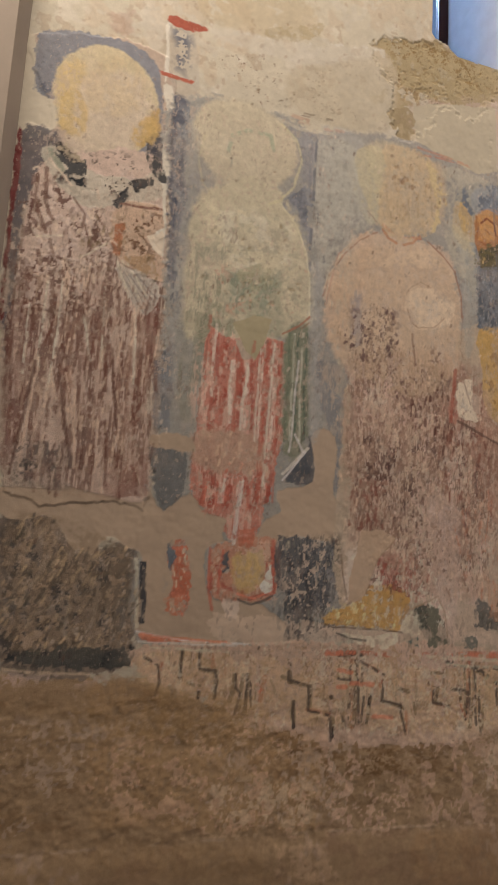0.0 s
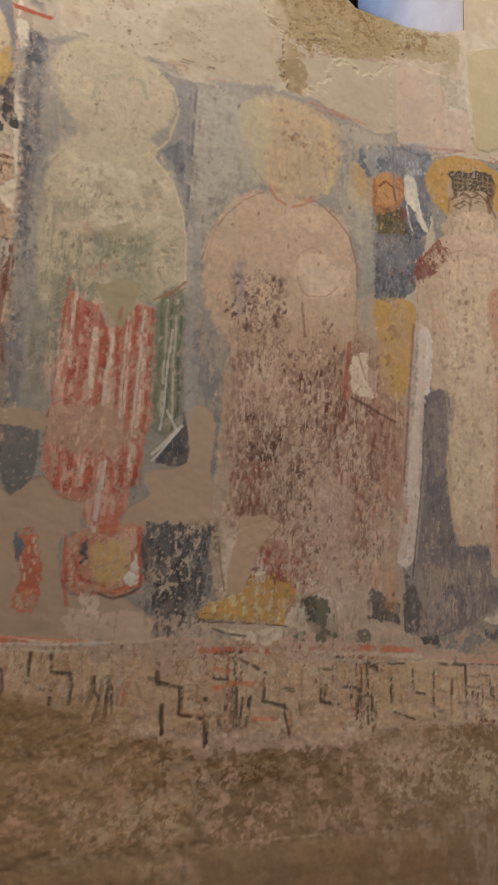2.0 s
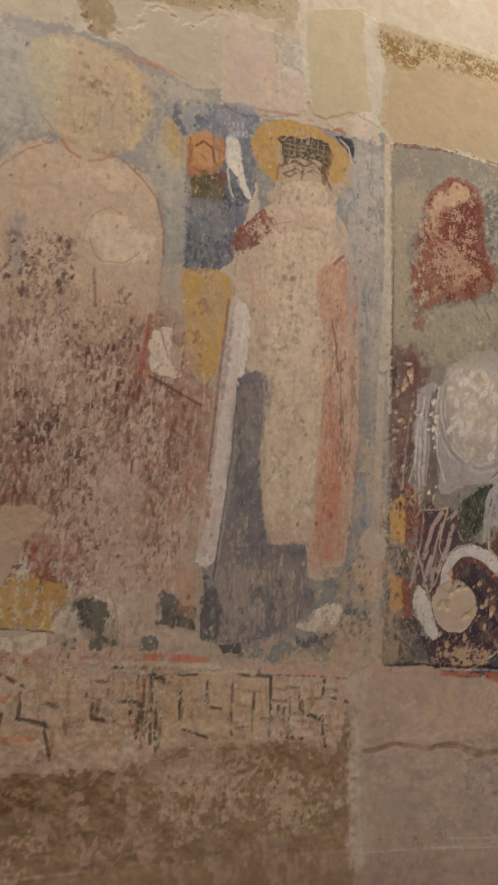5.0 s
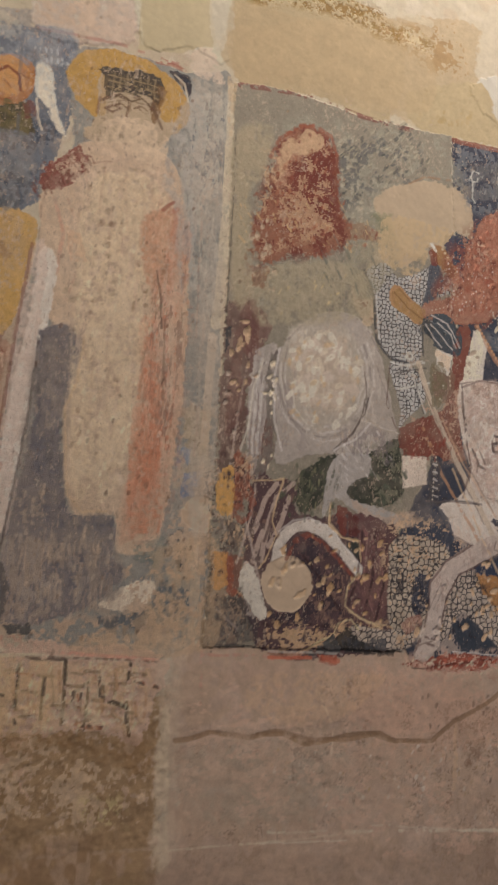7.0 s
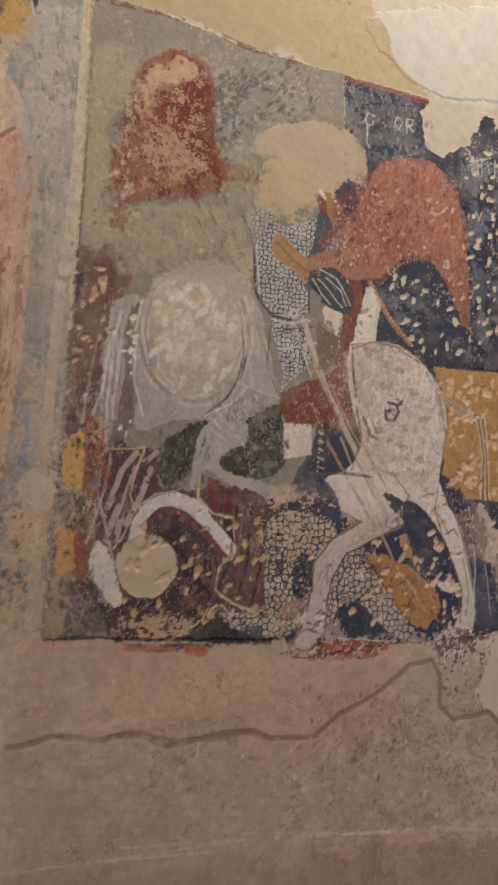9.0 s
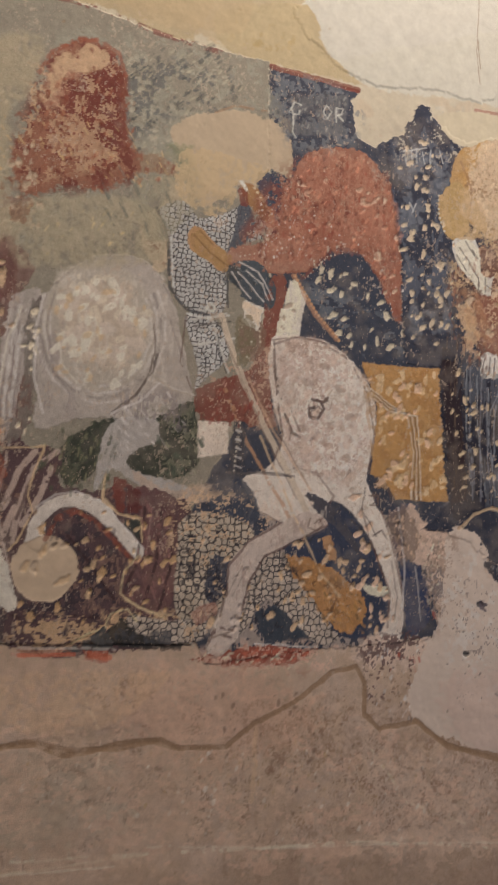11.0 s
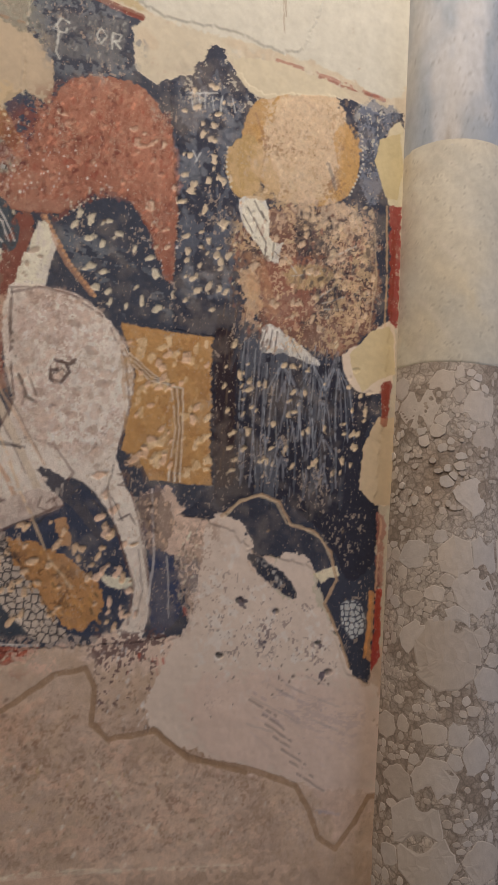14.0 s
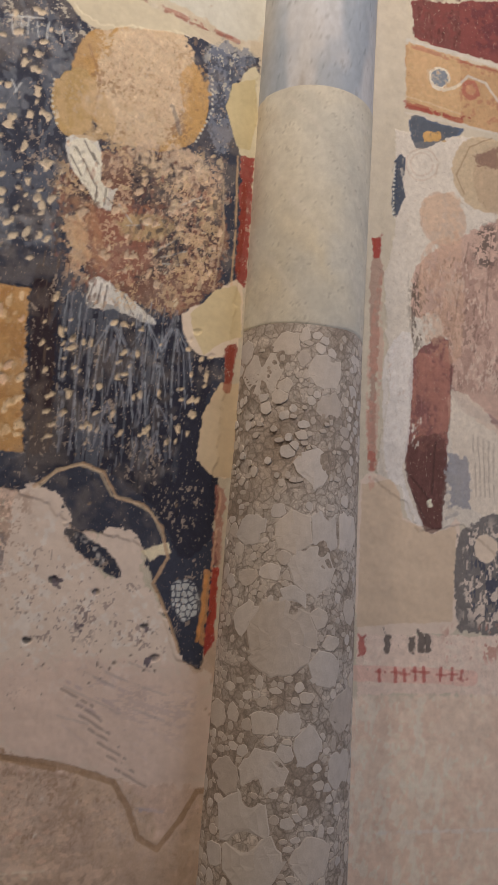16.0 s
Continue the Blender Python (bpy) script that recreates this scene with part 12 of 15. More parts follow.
line((0.146, 0.094, 0.077), 0.0054, [(1.185, 2.384), (1.2, 2.301), (1.207, 2.224)], op=0.7)
line((0.206, 0.141, 0.108), 0.0061, [(1.214, 2.247), (1.218, 2.137), (1.225, 2.029)], op=0.49)
line((0.329, 0.098, 0.074), 0.0094, [(1.213, 2.594), (1.187, 2.562)], op=0.66)
line((0.104, 0.093, 0.101), 0.0056, [(0.9, 2.134), (0.894, 1.961), (0.884, 1.826), (0.871, 1.694), (0.864, 1.597)], op=0.7)
line((0.237, 0.099, 0.081), 0.0086, [(0.863, 2.377), (0.85, 2.197), (0.841, 2.024), (0.832, 1.888)], op=0.61, broken=0.15)
touch((0.191, 0.187, 0.188), [(0.834, 1.592), (0.85, 1.609), (0.865, 1.581), (0.883, 1.546), (0.886, 1.451), (0.838, 1.451)], fray=0.006)
touch((0.234, 0.231, 0.243), [(0.992, 1.697), (1.102, 1.714), (1.136, 1.623), (1.167, 1.557), (1.129, 1.49), (1.044, 1.537), (0.998, 1.618)], op=0.6, streak=0.5, soft=0.008)
touch((0.345, 0.315, 0.287), [(0.893, 2.098), (0.978, 2.074), (0.997, 1.801), (1.026, 1.702), (1.102, 1.706), (1.139, 1.507), (0.898, 1.502)], op=0.4, soft=0.012)
dabs((0.647, 0.536, 0.422), [(0.895, 1.794), (1.102, 1.672), (1.139, 1.507), (0.898, 1.502)], 60, 0.007, 0.05, 0.0, op=0.6)
dabs((0.18, 0.185, 0.189), [(0.902, 2.1), (0.978, 2.074), (0.988, 1.8), (0.895, 1.794)], 50, 0.007, 0.03, 0.0, op=0.6)
touch((0.186, 0.198, 0.208), [(1.104, 1.464), (1.216, 1.468), (1.219, 1.429), (1.165, 1.409), (1.123, 1.434)], fray=0.012)
touch((0.149, 0.151, 0.151), [(0.889, 1.436), (0.948, 1.436), (0.945, 1.417), (0.898, 1.417)], fray=0.006)
line((0.84, 0.659, 0.396), 0.0058, [(1.011, 2.166), (1.003, 2.042), (0.978, 1.97), (0.992, 1.834), (1.003, 1.751), (1.045, 1.711), (1.102, 1.719)], op=0.37, fray=0.003)
dabs((0.213, 0.093, 0.077), [(0.846, 2.537), (0.888, 2.62), (0.987, 2.68), (0.987, 2.622), (0.908, 2.55), (0.87, 2.496)], 50, 0.007, 0.02, -0.8, op=0.85)
touch((0.764, 0.531, 0.353), [(0.938, 2.445), (0.977, 2.433), (0.997, 2.363), (0.958, 2.353)], op=0.4)
# the meander border, its strokes freshened
touch((0.805, 0.613, 0.375), [(-0.235, 1.392), (0.02, 1.388), (0.292, 1.376), (0.668, 1.356), (0.992, 1.36), (0.992, 1.186), (0.672, 1.175), (0.302, 1.192), (0.031, 1.234), (-0.215, 1.306)], op=0.4, soft=0.012)
line((0.114, 0.094, 0.082), 0.0064, [(-0.234, 1.379), (-0.201, 1.359), (-0.197, 1.319), (-0.203, 1.286)], broken=0.32, op=0.82)
line((0.112, 0.093, 0.081), 0.0066, [(-0.145, 1.393), (-0.143, 1.332)], broken=0.32, op=0.82)
line((0.114, 0.094, 0.082), 0.0067, [(-0.098, 1.394), (-0.095, 1.353), (-0.054, 1.348), (-0.048, 1.318), (-0.053, 1.277)], broken=0.32, op=0.82)
line((0.117, 0.096, 0.084), 0.0066, [(-0.115, 1.317), (-0.101, 1.314), (-0.096, 1.278)], broken=0.32, op=0.82)
line((0.118, 0.097, 0.085), 0.0067, [(-0.001, 1.339), (0.002, 1.304), (0.013, 1.29), (0.003, 1.235)], broken=0.32, op=0.82)
line((0.117, 0.097, 0.085), 0.0068, [(0.031, 1.339), (0.03, 1.248)], broken=0.32, op=0.82)
line((0.117, 0.097, 0.085), 0.0068, [(0.041, 1.332), (0.044, 1.255)], broken=0.32, op=0.82)
line((0.117, 0.097, 0.085), 0.0070, [(0.145, 1.375), (0.145, 1.324), (0.202, 1.31), (0.206, 1.24), (0.268, 1.23)], broken=0.32, op=0.82)
line((0.123, 0.101, 0.089), 0.0069, [(0.162, 1.267), (0.167, 1.196)], broken=0.32, op=0.82)
line((0.126, 0.104, 0.091), 0.0071, [(0.269, 1.222), (0.272, 1.164)], broken=0.32, op=0.82)
line((0.121, 0.1, 0.088), 0.0071, [(0.289, 1.28), (0.308, 1.214)], broken=0.32, op=0.82)
line((0.123, 0.101, 0.089), 0.0072, [(0.325, 1.287), (0.318, 1.177)], broken=0.32, op=0.82)
line((0.113, 0.094, 0.082), 0.0072, [(0.324, 1.376), (0.324, 1.316)], broken=0.32, op=0.82)
line((0.115, 0.095, 0.083), 0.0072, [(0.287, 1.327), (0.324, 1.324)], broken=0.32, op=0.82)
line((0.118, 0.098, 0.085), 0.0072, [(0.345, 1.376), (0.354, 1.191)], broken=0.32, op=0.82)
line((0.118, 0.098, 0.085), 0.0074, [(0.352, 1.377), (0.424, 1.339), (0.421, 1.271), (0.478, 1.255), (0.498, 1.172)], broken=0.32, op=0.82)
line((0.121, 0.1, 0.088), 0.0072, [(0.365, 1.279), (0.361, 1.212)], broken=0.32, op=0.82)
line((0.118, 0.097, 0.085), 0.0076, [(0.562, 1.316), (0.583, 1.316), (0.585, 1.262), (0.626, 1.254)], broken=0.32, op=0.82)
line((0.119, 0.099, 0.086), 0.0077, [(0.651, 1.3), (0.697, 1.293), (0.693, 1.214)], broken=0.32, op=0.82)
line((0.118, 0.098, 0.086), 0.0077, [(0.719, 1.365), (0.726, 1.198)], broken=0.32, op=0.82)
line((0.116, 0.096, 0.084), 0.0078, [(0.732, 1.365), (0.802, 1.317), (0.803, 1.252)], broken=0.32, op=0.82)
line((0.119, 0.098, 0.086), 0.0071, [(0.266, 1.28), (0.294, 1.28)], broken=0.32, op=0.82)
line((0.764, 0.284, 0.177), 0.0118, [(0.252, 1.395), (0.331, 1.399)], op=0.66, broken=0.25)
line((0.789, 0.293, 0.183), 0.0118, [(0.29, 1.351), (0.326, 1.345)], op=0.66, broken=0.25)
line((0.807, 0.3, 0.187), 0.0119, [(0.327, 1.316), (0.392, 1.312)], op=0.66, broken=0.25)
line((0.811, 0.301, 0.188), 0.0118, [(0.288, 1.306), (0.312, 1.306)], op=0.66, broken=0.25)
line((0.811, 0.301, 0.188), 0.0112, [(0.061, 1.318), (0.07, 1.294)], op=0.66, broken=0.25)
line((0.763, 0.283, 0.177), 0.0128, [(0.649, 1.401), (0.855, 1.397)], op=0.66, broken=0.25)
line((0.84, 0.319, 0.2), 0.0120, [(0.396, 1.226), (0.454, 1.221)], op=0.66, broken=0.25)
line((0.84, 0.84, 0.652), 0.0061, [(-0.224, 1.403), (-0.051, 1.397), (0.019, 1.395)], op=0.49, broken=0.2)
line((0.84, 0.84, 0.664), 0.0085, [(0.56, 1.379), (0.704, 1.366), (0.992, 1.366)], op=0.49, broken=0.15)
touch((0.84, 0.669, 0.415), [(0.761, 1.357), (1.029, 1.348), (1.24, 1.332), (1.232, 1.185), (1.04, 1.193), (0.776, 1.194)], op=0.35, soft=0.012)
touch((0.678, 0.529, 0.36), [(1.209, 1.614), (1.272, 1.64), (1.396, 1.67), (1.407, 1.382), (1.027, 1.382), (1.217, 1.468)], op=0.5, soft=0.012)
touch((0.582, 0.549, 0.485), [(1.244, 2.94), (1.335, 2.989), (1.382, 1.811), (1.318, 1.712), (1.301, 2.293)], op=0.5, soft=0.012)
line((0.132, 0.111, 0.097), 0.0062, [(0.722, 1.368), (0.796, 1.318), (0.795, 1.255)], broken=0.34, op=0.82)
line((0.133, 0.112, 0.098), 0.0063, [(0.862, 1.343), (0.864, 1.285), (0.904, 1.274)], broken=0.34, op=0.82)
line((0.129, 0.109, 0.096), 0.0064, [(0.924, 1.362), (0.931, 1.322)], broken=0.34, op=0.82)
line((0.133, 0.112, 0.099), 0.0065, [(0.992, 1.315), (0.992, 1.275)], broken=0.34, op=0.82)
line((0.131, 0.11, 0.097), 0.0066, [(1.036, 1.354), (1.038, 1.287)], broken=0.34, op=0.82)
line((0.138, 0.116, 0.102), 0.0066, [(1.06, 1.28), (1.064, 1.219)], broken=0.34, op=0.82)
line((0.137, 0.115, 0.101), 0.0066, [(1.078, 1.275), (1.077, 1.245)], broken=0.34, op=0.82)
line((0.137, 0.115, 0.101), 0.0067, [(1.119, 1.312), (1.125, 1.268), (1.191, 1.242), (1.193, 1.201)], broken=0.34, op=0.82)
line((0.131, 0.11, 0.097), 0.0068, [(1.193, 1.346), (1.192, 1.304)], broken=0.34, op=0.82)
line((0.143, 0.12, 0.106), 0.0066, [(1.09, 1.198), (1.134, 1.193)], broken=0.34, op=0.82)
line((0.14, 0.117, 0.104), 0.0062, [(0.804, 1.23), (0.823, 1.225)], broken=0.34, op=0.82)
line((0.142, 0.119, 0.105), 0.0062, [(0.843, 1.215), (0.874, 1.204)], broken=0.34, op=0.82)
line((0.134, 0.113, 0.099), 0.0060, [(0.7, 1.352), (0.704, 1.283), (0.703, 1.222)], broken=0.34, op=0.82)
line((0.138, 0.116, 0.102), 0.0061, [(0.737, 1.276), (0.738, 1.208)], broken=0.34, op=0.82)
line((0.139, 0.117, 0.103), 0.0064, [(0.931, 1.263), (0.936, 1.211)], broken=0.34, op=0.82)
line((0.128, 0.107, 0.094), 0.0062, [(0.711, 1.364), (0.837, 1.359)], broken=0.34, op=0.82)
line((0.128, 0.107, 0.095), 0.0065, [(0.945, 1.358), (1.029, 1.355)], broken=0.34, op=0.82)
line((0.133, 0.112, 0.099), 0.0069, [(1.195, 1.304), (1.266, 1.285)], broken=0.34, op=0.82)
dabs((0.84, 0.84, 0.621), [(0.711, 1.358), (1.24, 1.339), (1.217, 1.186), (0.75, 1.207)], 60, 0.007, 0.014, 0.3, op=0.7)
# the rider on the grey horse
touch((0.476, 0.435, 0.32), [(1.377, 2.851), (1.504, 2.917), (1.471, 2.74), (1.434, 2.679), (1.46, 2.389), (1.405, 2.344), (1.382, 2.63)], op=0.8, soft=0.025, worn=0.3)
touch((0.482, 0.448, 0.336), [(1.471, 2.454), (1.789, 2.537), (1.847, 2.383), (1.556, 2.304), (1.481, 2.302)], op=0.75, soft=0.025, worn=0.3)
touch((0.379, 0.367, 0.278), [(1.766, 2.666), (1.907, 2.687), (1.947, 2.575), (1.828, 2.429), (1.773, 2.499)], op=0.6, soft=0.015)
touch((0.465, 0.228, 0.161), [(2.231, 2.751), (2.414, 2.812), (2.561, 2.707), (2.558, 2.367), (2.455, 2.517), (2.254, 2.463), (2.138, 2.459)], op=0.55, soft=0.02)
touch((0.64, 0.489, 0.33), [(1.569, 2.905), (1.617, 2.943), (1.665, 2.926), (1.647, 2.875), (1.572, 2.845), (1.532, 2.761), (1.494, 2.725), (1.482, 2.76), (1.52, 2.853)], op=0.75, fray=0.008, soft=0.006)
dabs((0.219, 0.072, 0.052), [(1.44, 2.705), (1.573, 2.842), (1.721, 2.894), (1.766, 2.666), (1.873, 2.643), (1.655, 2.527), (1.431, 2.489), (1.489, 2.649)], 160, 0.009, 0.018, 0.2, op=0.8)
dabs((0.708, 0.542, 0.301), [(1.432, 2.702), (1.728, 2.74), (1.855, 2.639), (1.639, 2.523), (1.431, 2.489)], 70, 0.006, 0.018, -0.8, op=0.75)
dabs((0.386, 0.16, 0.103), [(1.44, 2.705), (1.573, 2.842), (1.721, 2.894), (1.766, 2.666), (1.873, 2.643), (1.655, 2.527), (1.431, 2.489), (1.489, 2.649)], 80, 0.01, 0.016, 0.5, op=0.6)
line((0.355, 0.125, 0.082), 0.0106, [(1.497, 2.815), (1.522, 2.882), (1.575, 2.938), (1.641, 2.966), (1.693, 2.945), (1.718, 2.884)], op=0.61, broken=0.15)
touch((0.273, 0.126, 0.082), [(1.431, 2.497), (1.497, 2.516), (1.504, 2.455), (1.492, 2.409), (1.467, 2.398), (1.46, 2.443)], op=0.56, fray=0.01)
dabs((0.099, 0.115, 0.118), [(1.727, 2.949), (1.951, 3.062), (2.05, 2.926), (1.831, 2.789), (1.766, 2.666), (1.734, 2.794)], 110, 0.01, 0.02, 0.7, op=0.7)
dabs((0.523, 0.505, 0.392), [(1.727, 2.949), (1.951, 3.062), (2.05, 2.926), (1.831, 2.789), (1.766, 2.666), (1.734, 2.794)], 80, 0.005, 0.022, 0.8, op=0.75)
dabs((0.603, 0.561, 0.426), [(1.392, 2.744), (1.525, 2.825), (1.49, 2.396), (1.403, 2.374)], 50, 0.006, 0.018, 0.6, op=0.5)
dabs((0.172, 0.198, 0.182), [(1.667, 2.604), (1.873, 2.626), (1.863, 2.436), (1.68, 2.363)], 50, 0.008, 0.03, -0.6, op=0.6)
dabs((0.684, 0.595, 0.341), [(1.471, 2.454), (1.789, 2.537), (1.847, 2.383), (1.555, 2.319)], 30, 0.006, 0.014, 0.5, op=0.6)
touch((0.244, 0.127, 0.113), [(1.429, 2.305), (1.462, 2.359), (1.482, 2.333), (1.488, 2.183), (1.46, 2.06), (1.424, 1.968), (1.403, 1.965), (1.41, 2.168)], op=0.5, streak=0.3)
pecks((0.619, 0.476, 0.335), [(1.4, 2.313), (1.486, 2.334), (1.492, 2.124), (1.411, 2.052)], 14, 0.016)
line((0.078, 0.079, 0.081), 0.0049, [(1.382, 2.853), (1.386, 2.71), (1.388, 2.507), (1.388, 2.34), (1.388, 2.222)], op=0.57, broken=0.35)
touch((0.099, 0.1, 0.109), [(1.39, 2.266), (1.407, 2.27), (1.407, 2.226), (1.39, 2.185)], fray=0.006)
touch((0.244, 0.231, 0.214), [(1.531, 2.214), (1.55, 2.207), (1.543, 2.074), (1.556, 1.943), (1.526, 1.867), (1.504, 1.843), (1.502, 1.879), (1.526, 1.998), (1.515, 2.129)], op=0.8)
pecks((0.84, 0.785, 0.632), [(1.495, 2.185), (1.547, 2.195), (1.551, 1.884), (1.509, 1.865)], 14, 0.012)
line((0.84, 0.84, 0.758), 0.0060, [(1.506, 2.187), (1.479, 2.093), (1.47, 1.975), (1.451, 1.915)], op=0.57)
line((0.84, 0.84, 0.84), 0.0074, [(1.554, 2.227), (1.543, 2.134), (1.549, 2.016), (1.575, 1.931)], op=0.57)
line((0.84, 0.84, 0.77), 0.0050, [(1.594, 2.128), (1.613, 2.055), (1.653, 2.016)], op=0.57)
pecks((0.84, 0.84, 0.75), [(1.562, 2.198), (1.619, 2.287), (1.748, 2.313), (1.811, 2.229), (1.816, 2.102), (1.729, 2.011), (1.627, 2.012), (1.572, 2.079)], 46, 0.017, op=0.75, relief=0.0005)
pecks((0.702, 0.547, 0.326), [(1.562, 2.198), (1.619, 2.287), (1.748, 2.313), (1.811, 2.229), (1.816, 2.102), (1.729, 2.011), (1.627, 2.012), (1.572, 2.079)], 22, 0.012, op=0.6, relief=0)
dabs((0.47, 0.409, 0.307), [(1.562, 2.198), (1.619, 2.287), (1.748, 2.313), (1.811, 2.229), (1.816, 2.102), (1.729, 2.011), (1.627, 2.012), (1.572, 2.079)], 40, 0.004, 0.012, 0.9, op=0.5)
line((0.182, 0.151, 0.134), 0.0045, [(1.837, 2.201), (1.844, 2.122), (1.82, 2.039), (1.773, 1.974), (1.739, 1.942)], op=0.7)
line((0.528, 0.487, 0.406), 0.0040, [(1.829, 2.072), (1.895, 2.033), (1.947, 2.027)], op=0.66)
line((0.84, 0.84, 0.84), 0.0065, [(1.74, 1.951), (1.812, 1.991), (1.86, 2.045)], op=0.49)
dabs((0.84, 0.84, 0.84), [(1.74, 1.951), (1.895, 2.033), (1.933, 1.943), (1.803, 1.821), (1.738, 1.831)], 40, 0.006, 0.03, -0.8, op=0.5)
touch((0.718, 0.461, 0.185), [(1.393, 1.836), (1.435, 1.868), (1.444, 1.774), (1.427, 1.735), (1.4, 1.743)], fray=0.008)
touch((0.333, 0.119, 0.081), [(1.44, 1.911), (1.468, 1.912), (1.488, 1.835), (1.503, 1.766), (1.467, 1.716), (1.44, 1.749), (1.439, 1.843)], op=0.68, fray=0.008)
dabs((0.804, 0.49, 0.354), [(1.435, 1.906), (1.492, 1.892), (1.501, 1.752), (1.446, 1.747)], 24, 0.005, 0.016, 0.0)
touch((0.407, 0.137, 0.088), [(1.427, 1.63), (1.449, 1.614), (1.453, 1.558), (1.478, 1.518), (1.434, 1.528)], op=0.72)
touch((0.715, 0.417, 0.165), [(1.393, 1.635), (1.429, 1.63), (1.433, 1.544), (1.399, 1.543)], op=0.7, fray=0.008)
touch((0.84, 0.84, 0.766), [(1.475, 1.599), (1.503, 1.6), (1.529, 1.549), (1.556, 1.479), (1.535, 1.458), (1.498, 1.503), (1.47, 1.548)], op=0.85)
touch((0.149, 0.123, 0.118), [(1.394, 1.716), (1.448, 1.72), (1.469, 1.687), (1.46, 1.639), (1.406, 1.642)], op=0.7, fray=0.012)
dabs((0.817, 0.63, 0.424), [(1.392, 1.742), (1.474, 1.736), (1.468, 1.626), (1.4, 1.622)], 24, 0.007, 0.012, 0.0)
line((0.827, 0.657, 0.421), 0.0048, [(1.586, 1.852), (1.566, 1.785), (1.558, 1.728), (1.572, 1.69), (1.542, 1.616), (1.526, 1.598)], op=0.7)
line((0.828, 0.656, 0.42), 0.0050, [(1.734, 1.786), (1.734, 1.726), (1.776, 1.7), (1.833, 1.689), (1.837, 1.641)], op=0.7)
line((0.84, 0.73, 0.465), 0.0050, [(1.832, 1.6), (1.799, 1.555), (1.793, 1.504), (1.834, 1.474), (1.904, 1.446)], op=0.7)
line((0.84, 0.763, 0.485), 0.0049, [(1.761, 1.42), (1.772, 1.454), (1.812, 1.466), (1.836, 1.437)], op=0.7)
line((0.773, 0.615, 0.395), 0.0048, [(1.496, 1.835), (1.522, 1.838), (1.583, 1.85)], op=0.7)
line((0.84, 0.784, 0.497), 0.0048, [(1.684, 1.384), (1.716, 1.405), (1.764, 1.423)], op=0.7)
line((0.295, 0.104, 0.078), 0.0110, [(1.605, 1.626), (1.626, 1.679), (1.667, 1.702), (1.722, 1.673), (1.813, 1.592)], op=0.66, broken=0.1)
line((0.84, 0.84, 0.84), 0.0049, [(1.58, 1.701), (1.619, 1.733), (1.667, 1.745), (1.727, 1.726), (1.794, 1.664), (1.845, 1.615)], op=0.49)
dabs((0.096, 0.118, 0.086), [(1.582, 1.859), (1.626, 1.893), (1.75, 1.922), (1.772, 1.789), (1.711, 1.74), (1.588, 1.759)], 70, 0.01, 0.024, 0.2, op=0.75)
dabs((0.338, 0.341, 0.214), [(1.582, 1.859), (1.75, 1.907), (1.772, 1.789), (1.604, 1.746)], 30, 0.006, 0.02, 0.3, op=0.6)
dabs((0.118, 0.15, 0.12), [(1.896, 2.002), (1.984, 1.98), (1.979, 1.853), (1.87, 1.797), (1.851, 1.872)], 60, 0.009, 0.016, -0.5, op=0.75)
dabs((0.405, 0.411, 0.301), [(1.864, 1.966), (1.984, 1.98), (1.972, 1.821), (1.854, 1.795)], 36, 0.005, 0.018, -0.6, op=0.6)
dabs((0.107, 0.084, 0.101), [(1.61, 1.647), (1.746, 1.669), (1.865, 1.513), (1.916, 1.455), (1.609, 1.412), (1.662, 1.509)], 90, 0.009, 0.022, 0.4, op=0.7)
dabs((0.391, 0.217, 0.209), [(1.84, 1.734), (1.925, 1.679), (1.915, 1.499), (1.818, 1.483)], 40, 0.006, 0.05, -0.35, op=0.7)
touch((0.106, 0.111, 0.118), [(1.664, 1.362), (1.721, 1.398), (1.761, 1.425), (1.788, 1.372)], fray=0.004)
touch((0.093, 0.103, 0.124), [(1.786, 1.414), (1.926, 1.414), (1.927, 1.385), (1.791, 1.383)], op=0.85, fray=0.008)
line((0.711, 0.2, 0.123), 0.0095, [(1.569, 1.359), (1.692, 1.359)], op=0.7, broken=0.2)
line((0.634, 0.196, 0.119), 0.0158, [(1.727, 1.359), (1.777, 1.352)], op=0.7, broken=0.1)
pecks((0.777, 0.6, 0.392), [(1.51, 1.614), (1.907, 1.723), (1.919, 1.397), (1.524, 1.399)], 18, 0.011, op=0.8)
line((0.84, 0.84, 0.793), 0.0060, [(1.565, 1.375), (1.791, 1.372)], op=0.41, broken=0.2)
# the rider on the white horse
dabs((0.298, 0.077, 0.056), [(2.231, 2.751), (2.414, 2.812), (2.561, 2.707), (2.558, 2.367), (2.455, 2.499), (2.254, 2.445), (2.138, 2.459)], 120, 0.01, 0.016, 0.3, op=0.6)
dabs((0.72, 0.341, 0.232), [(2.231, 2.769), (2.414, 2.831), (2.561, 2.707), (2.579, 2.407), (2.435, 2.514), (2.176, 2.449)], 110, 0.008, 0.014, 0.5, op=0.6)
dabs((0.84, 0.84, 0.84), [(2.137, 2.512), (2.292, 2.616), (2.579, 2.444), (2.557, 2.293), (2.374, 2.503), (2.138, 2.424)], 70, 0.005, 0.002, 0.0, op=0.9)
dabs((0.84, 0.84, 0.818), [(2.133, 2.709), (2.252, 2.663), (2.235, 2.442), (2.1, 2.434)], 45, 0.005, 0.002, 0.0, op=0.9)
touch((0.613, 0.503, 0.326), [(1.88, 2.698), (1.98, 2.732), (2.133, 2.724), (2.099, 2.672), (2.049, 2.66), (2.04, 2.587), (1.985, 2.546), (1.93, 2.55), (1.875, 2.589)], op=0.75, fray=0.008)
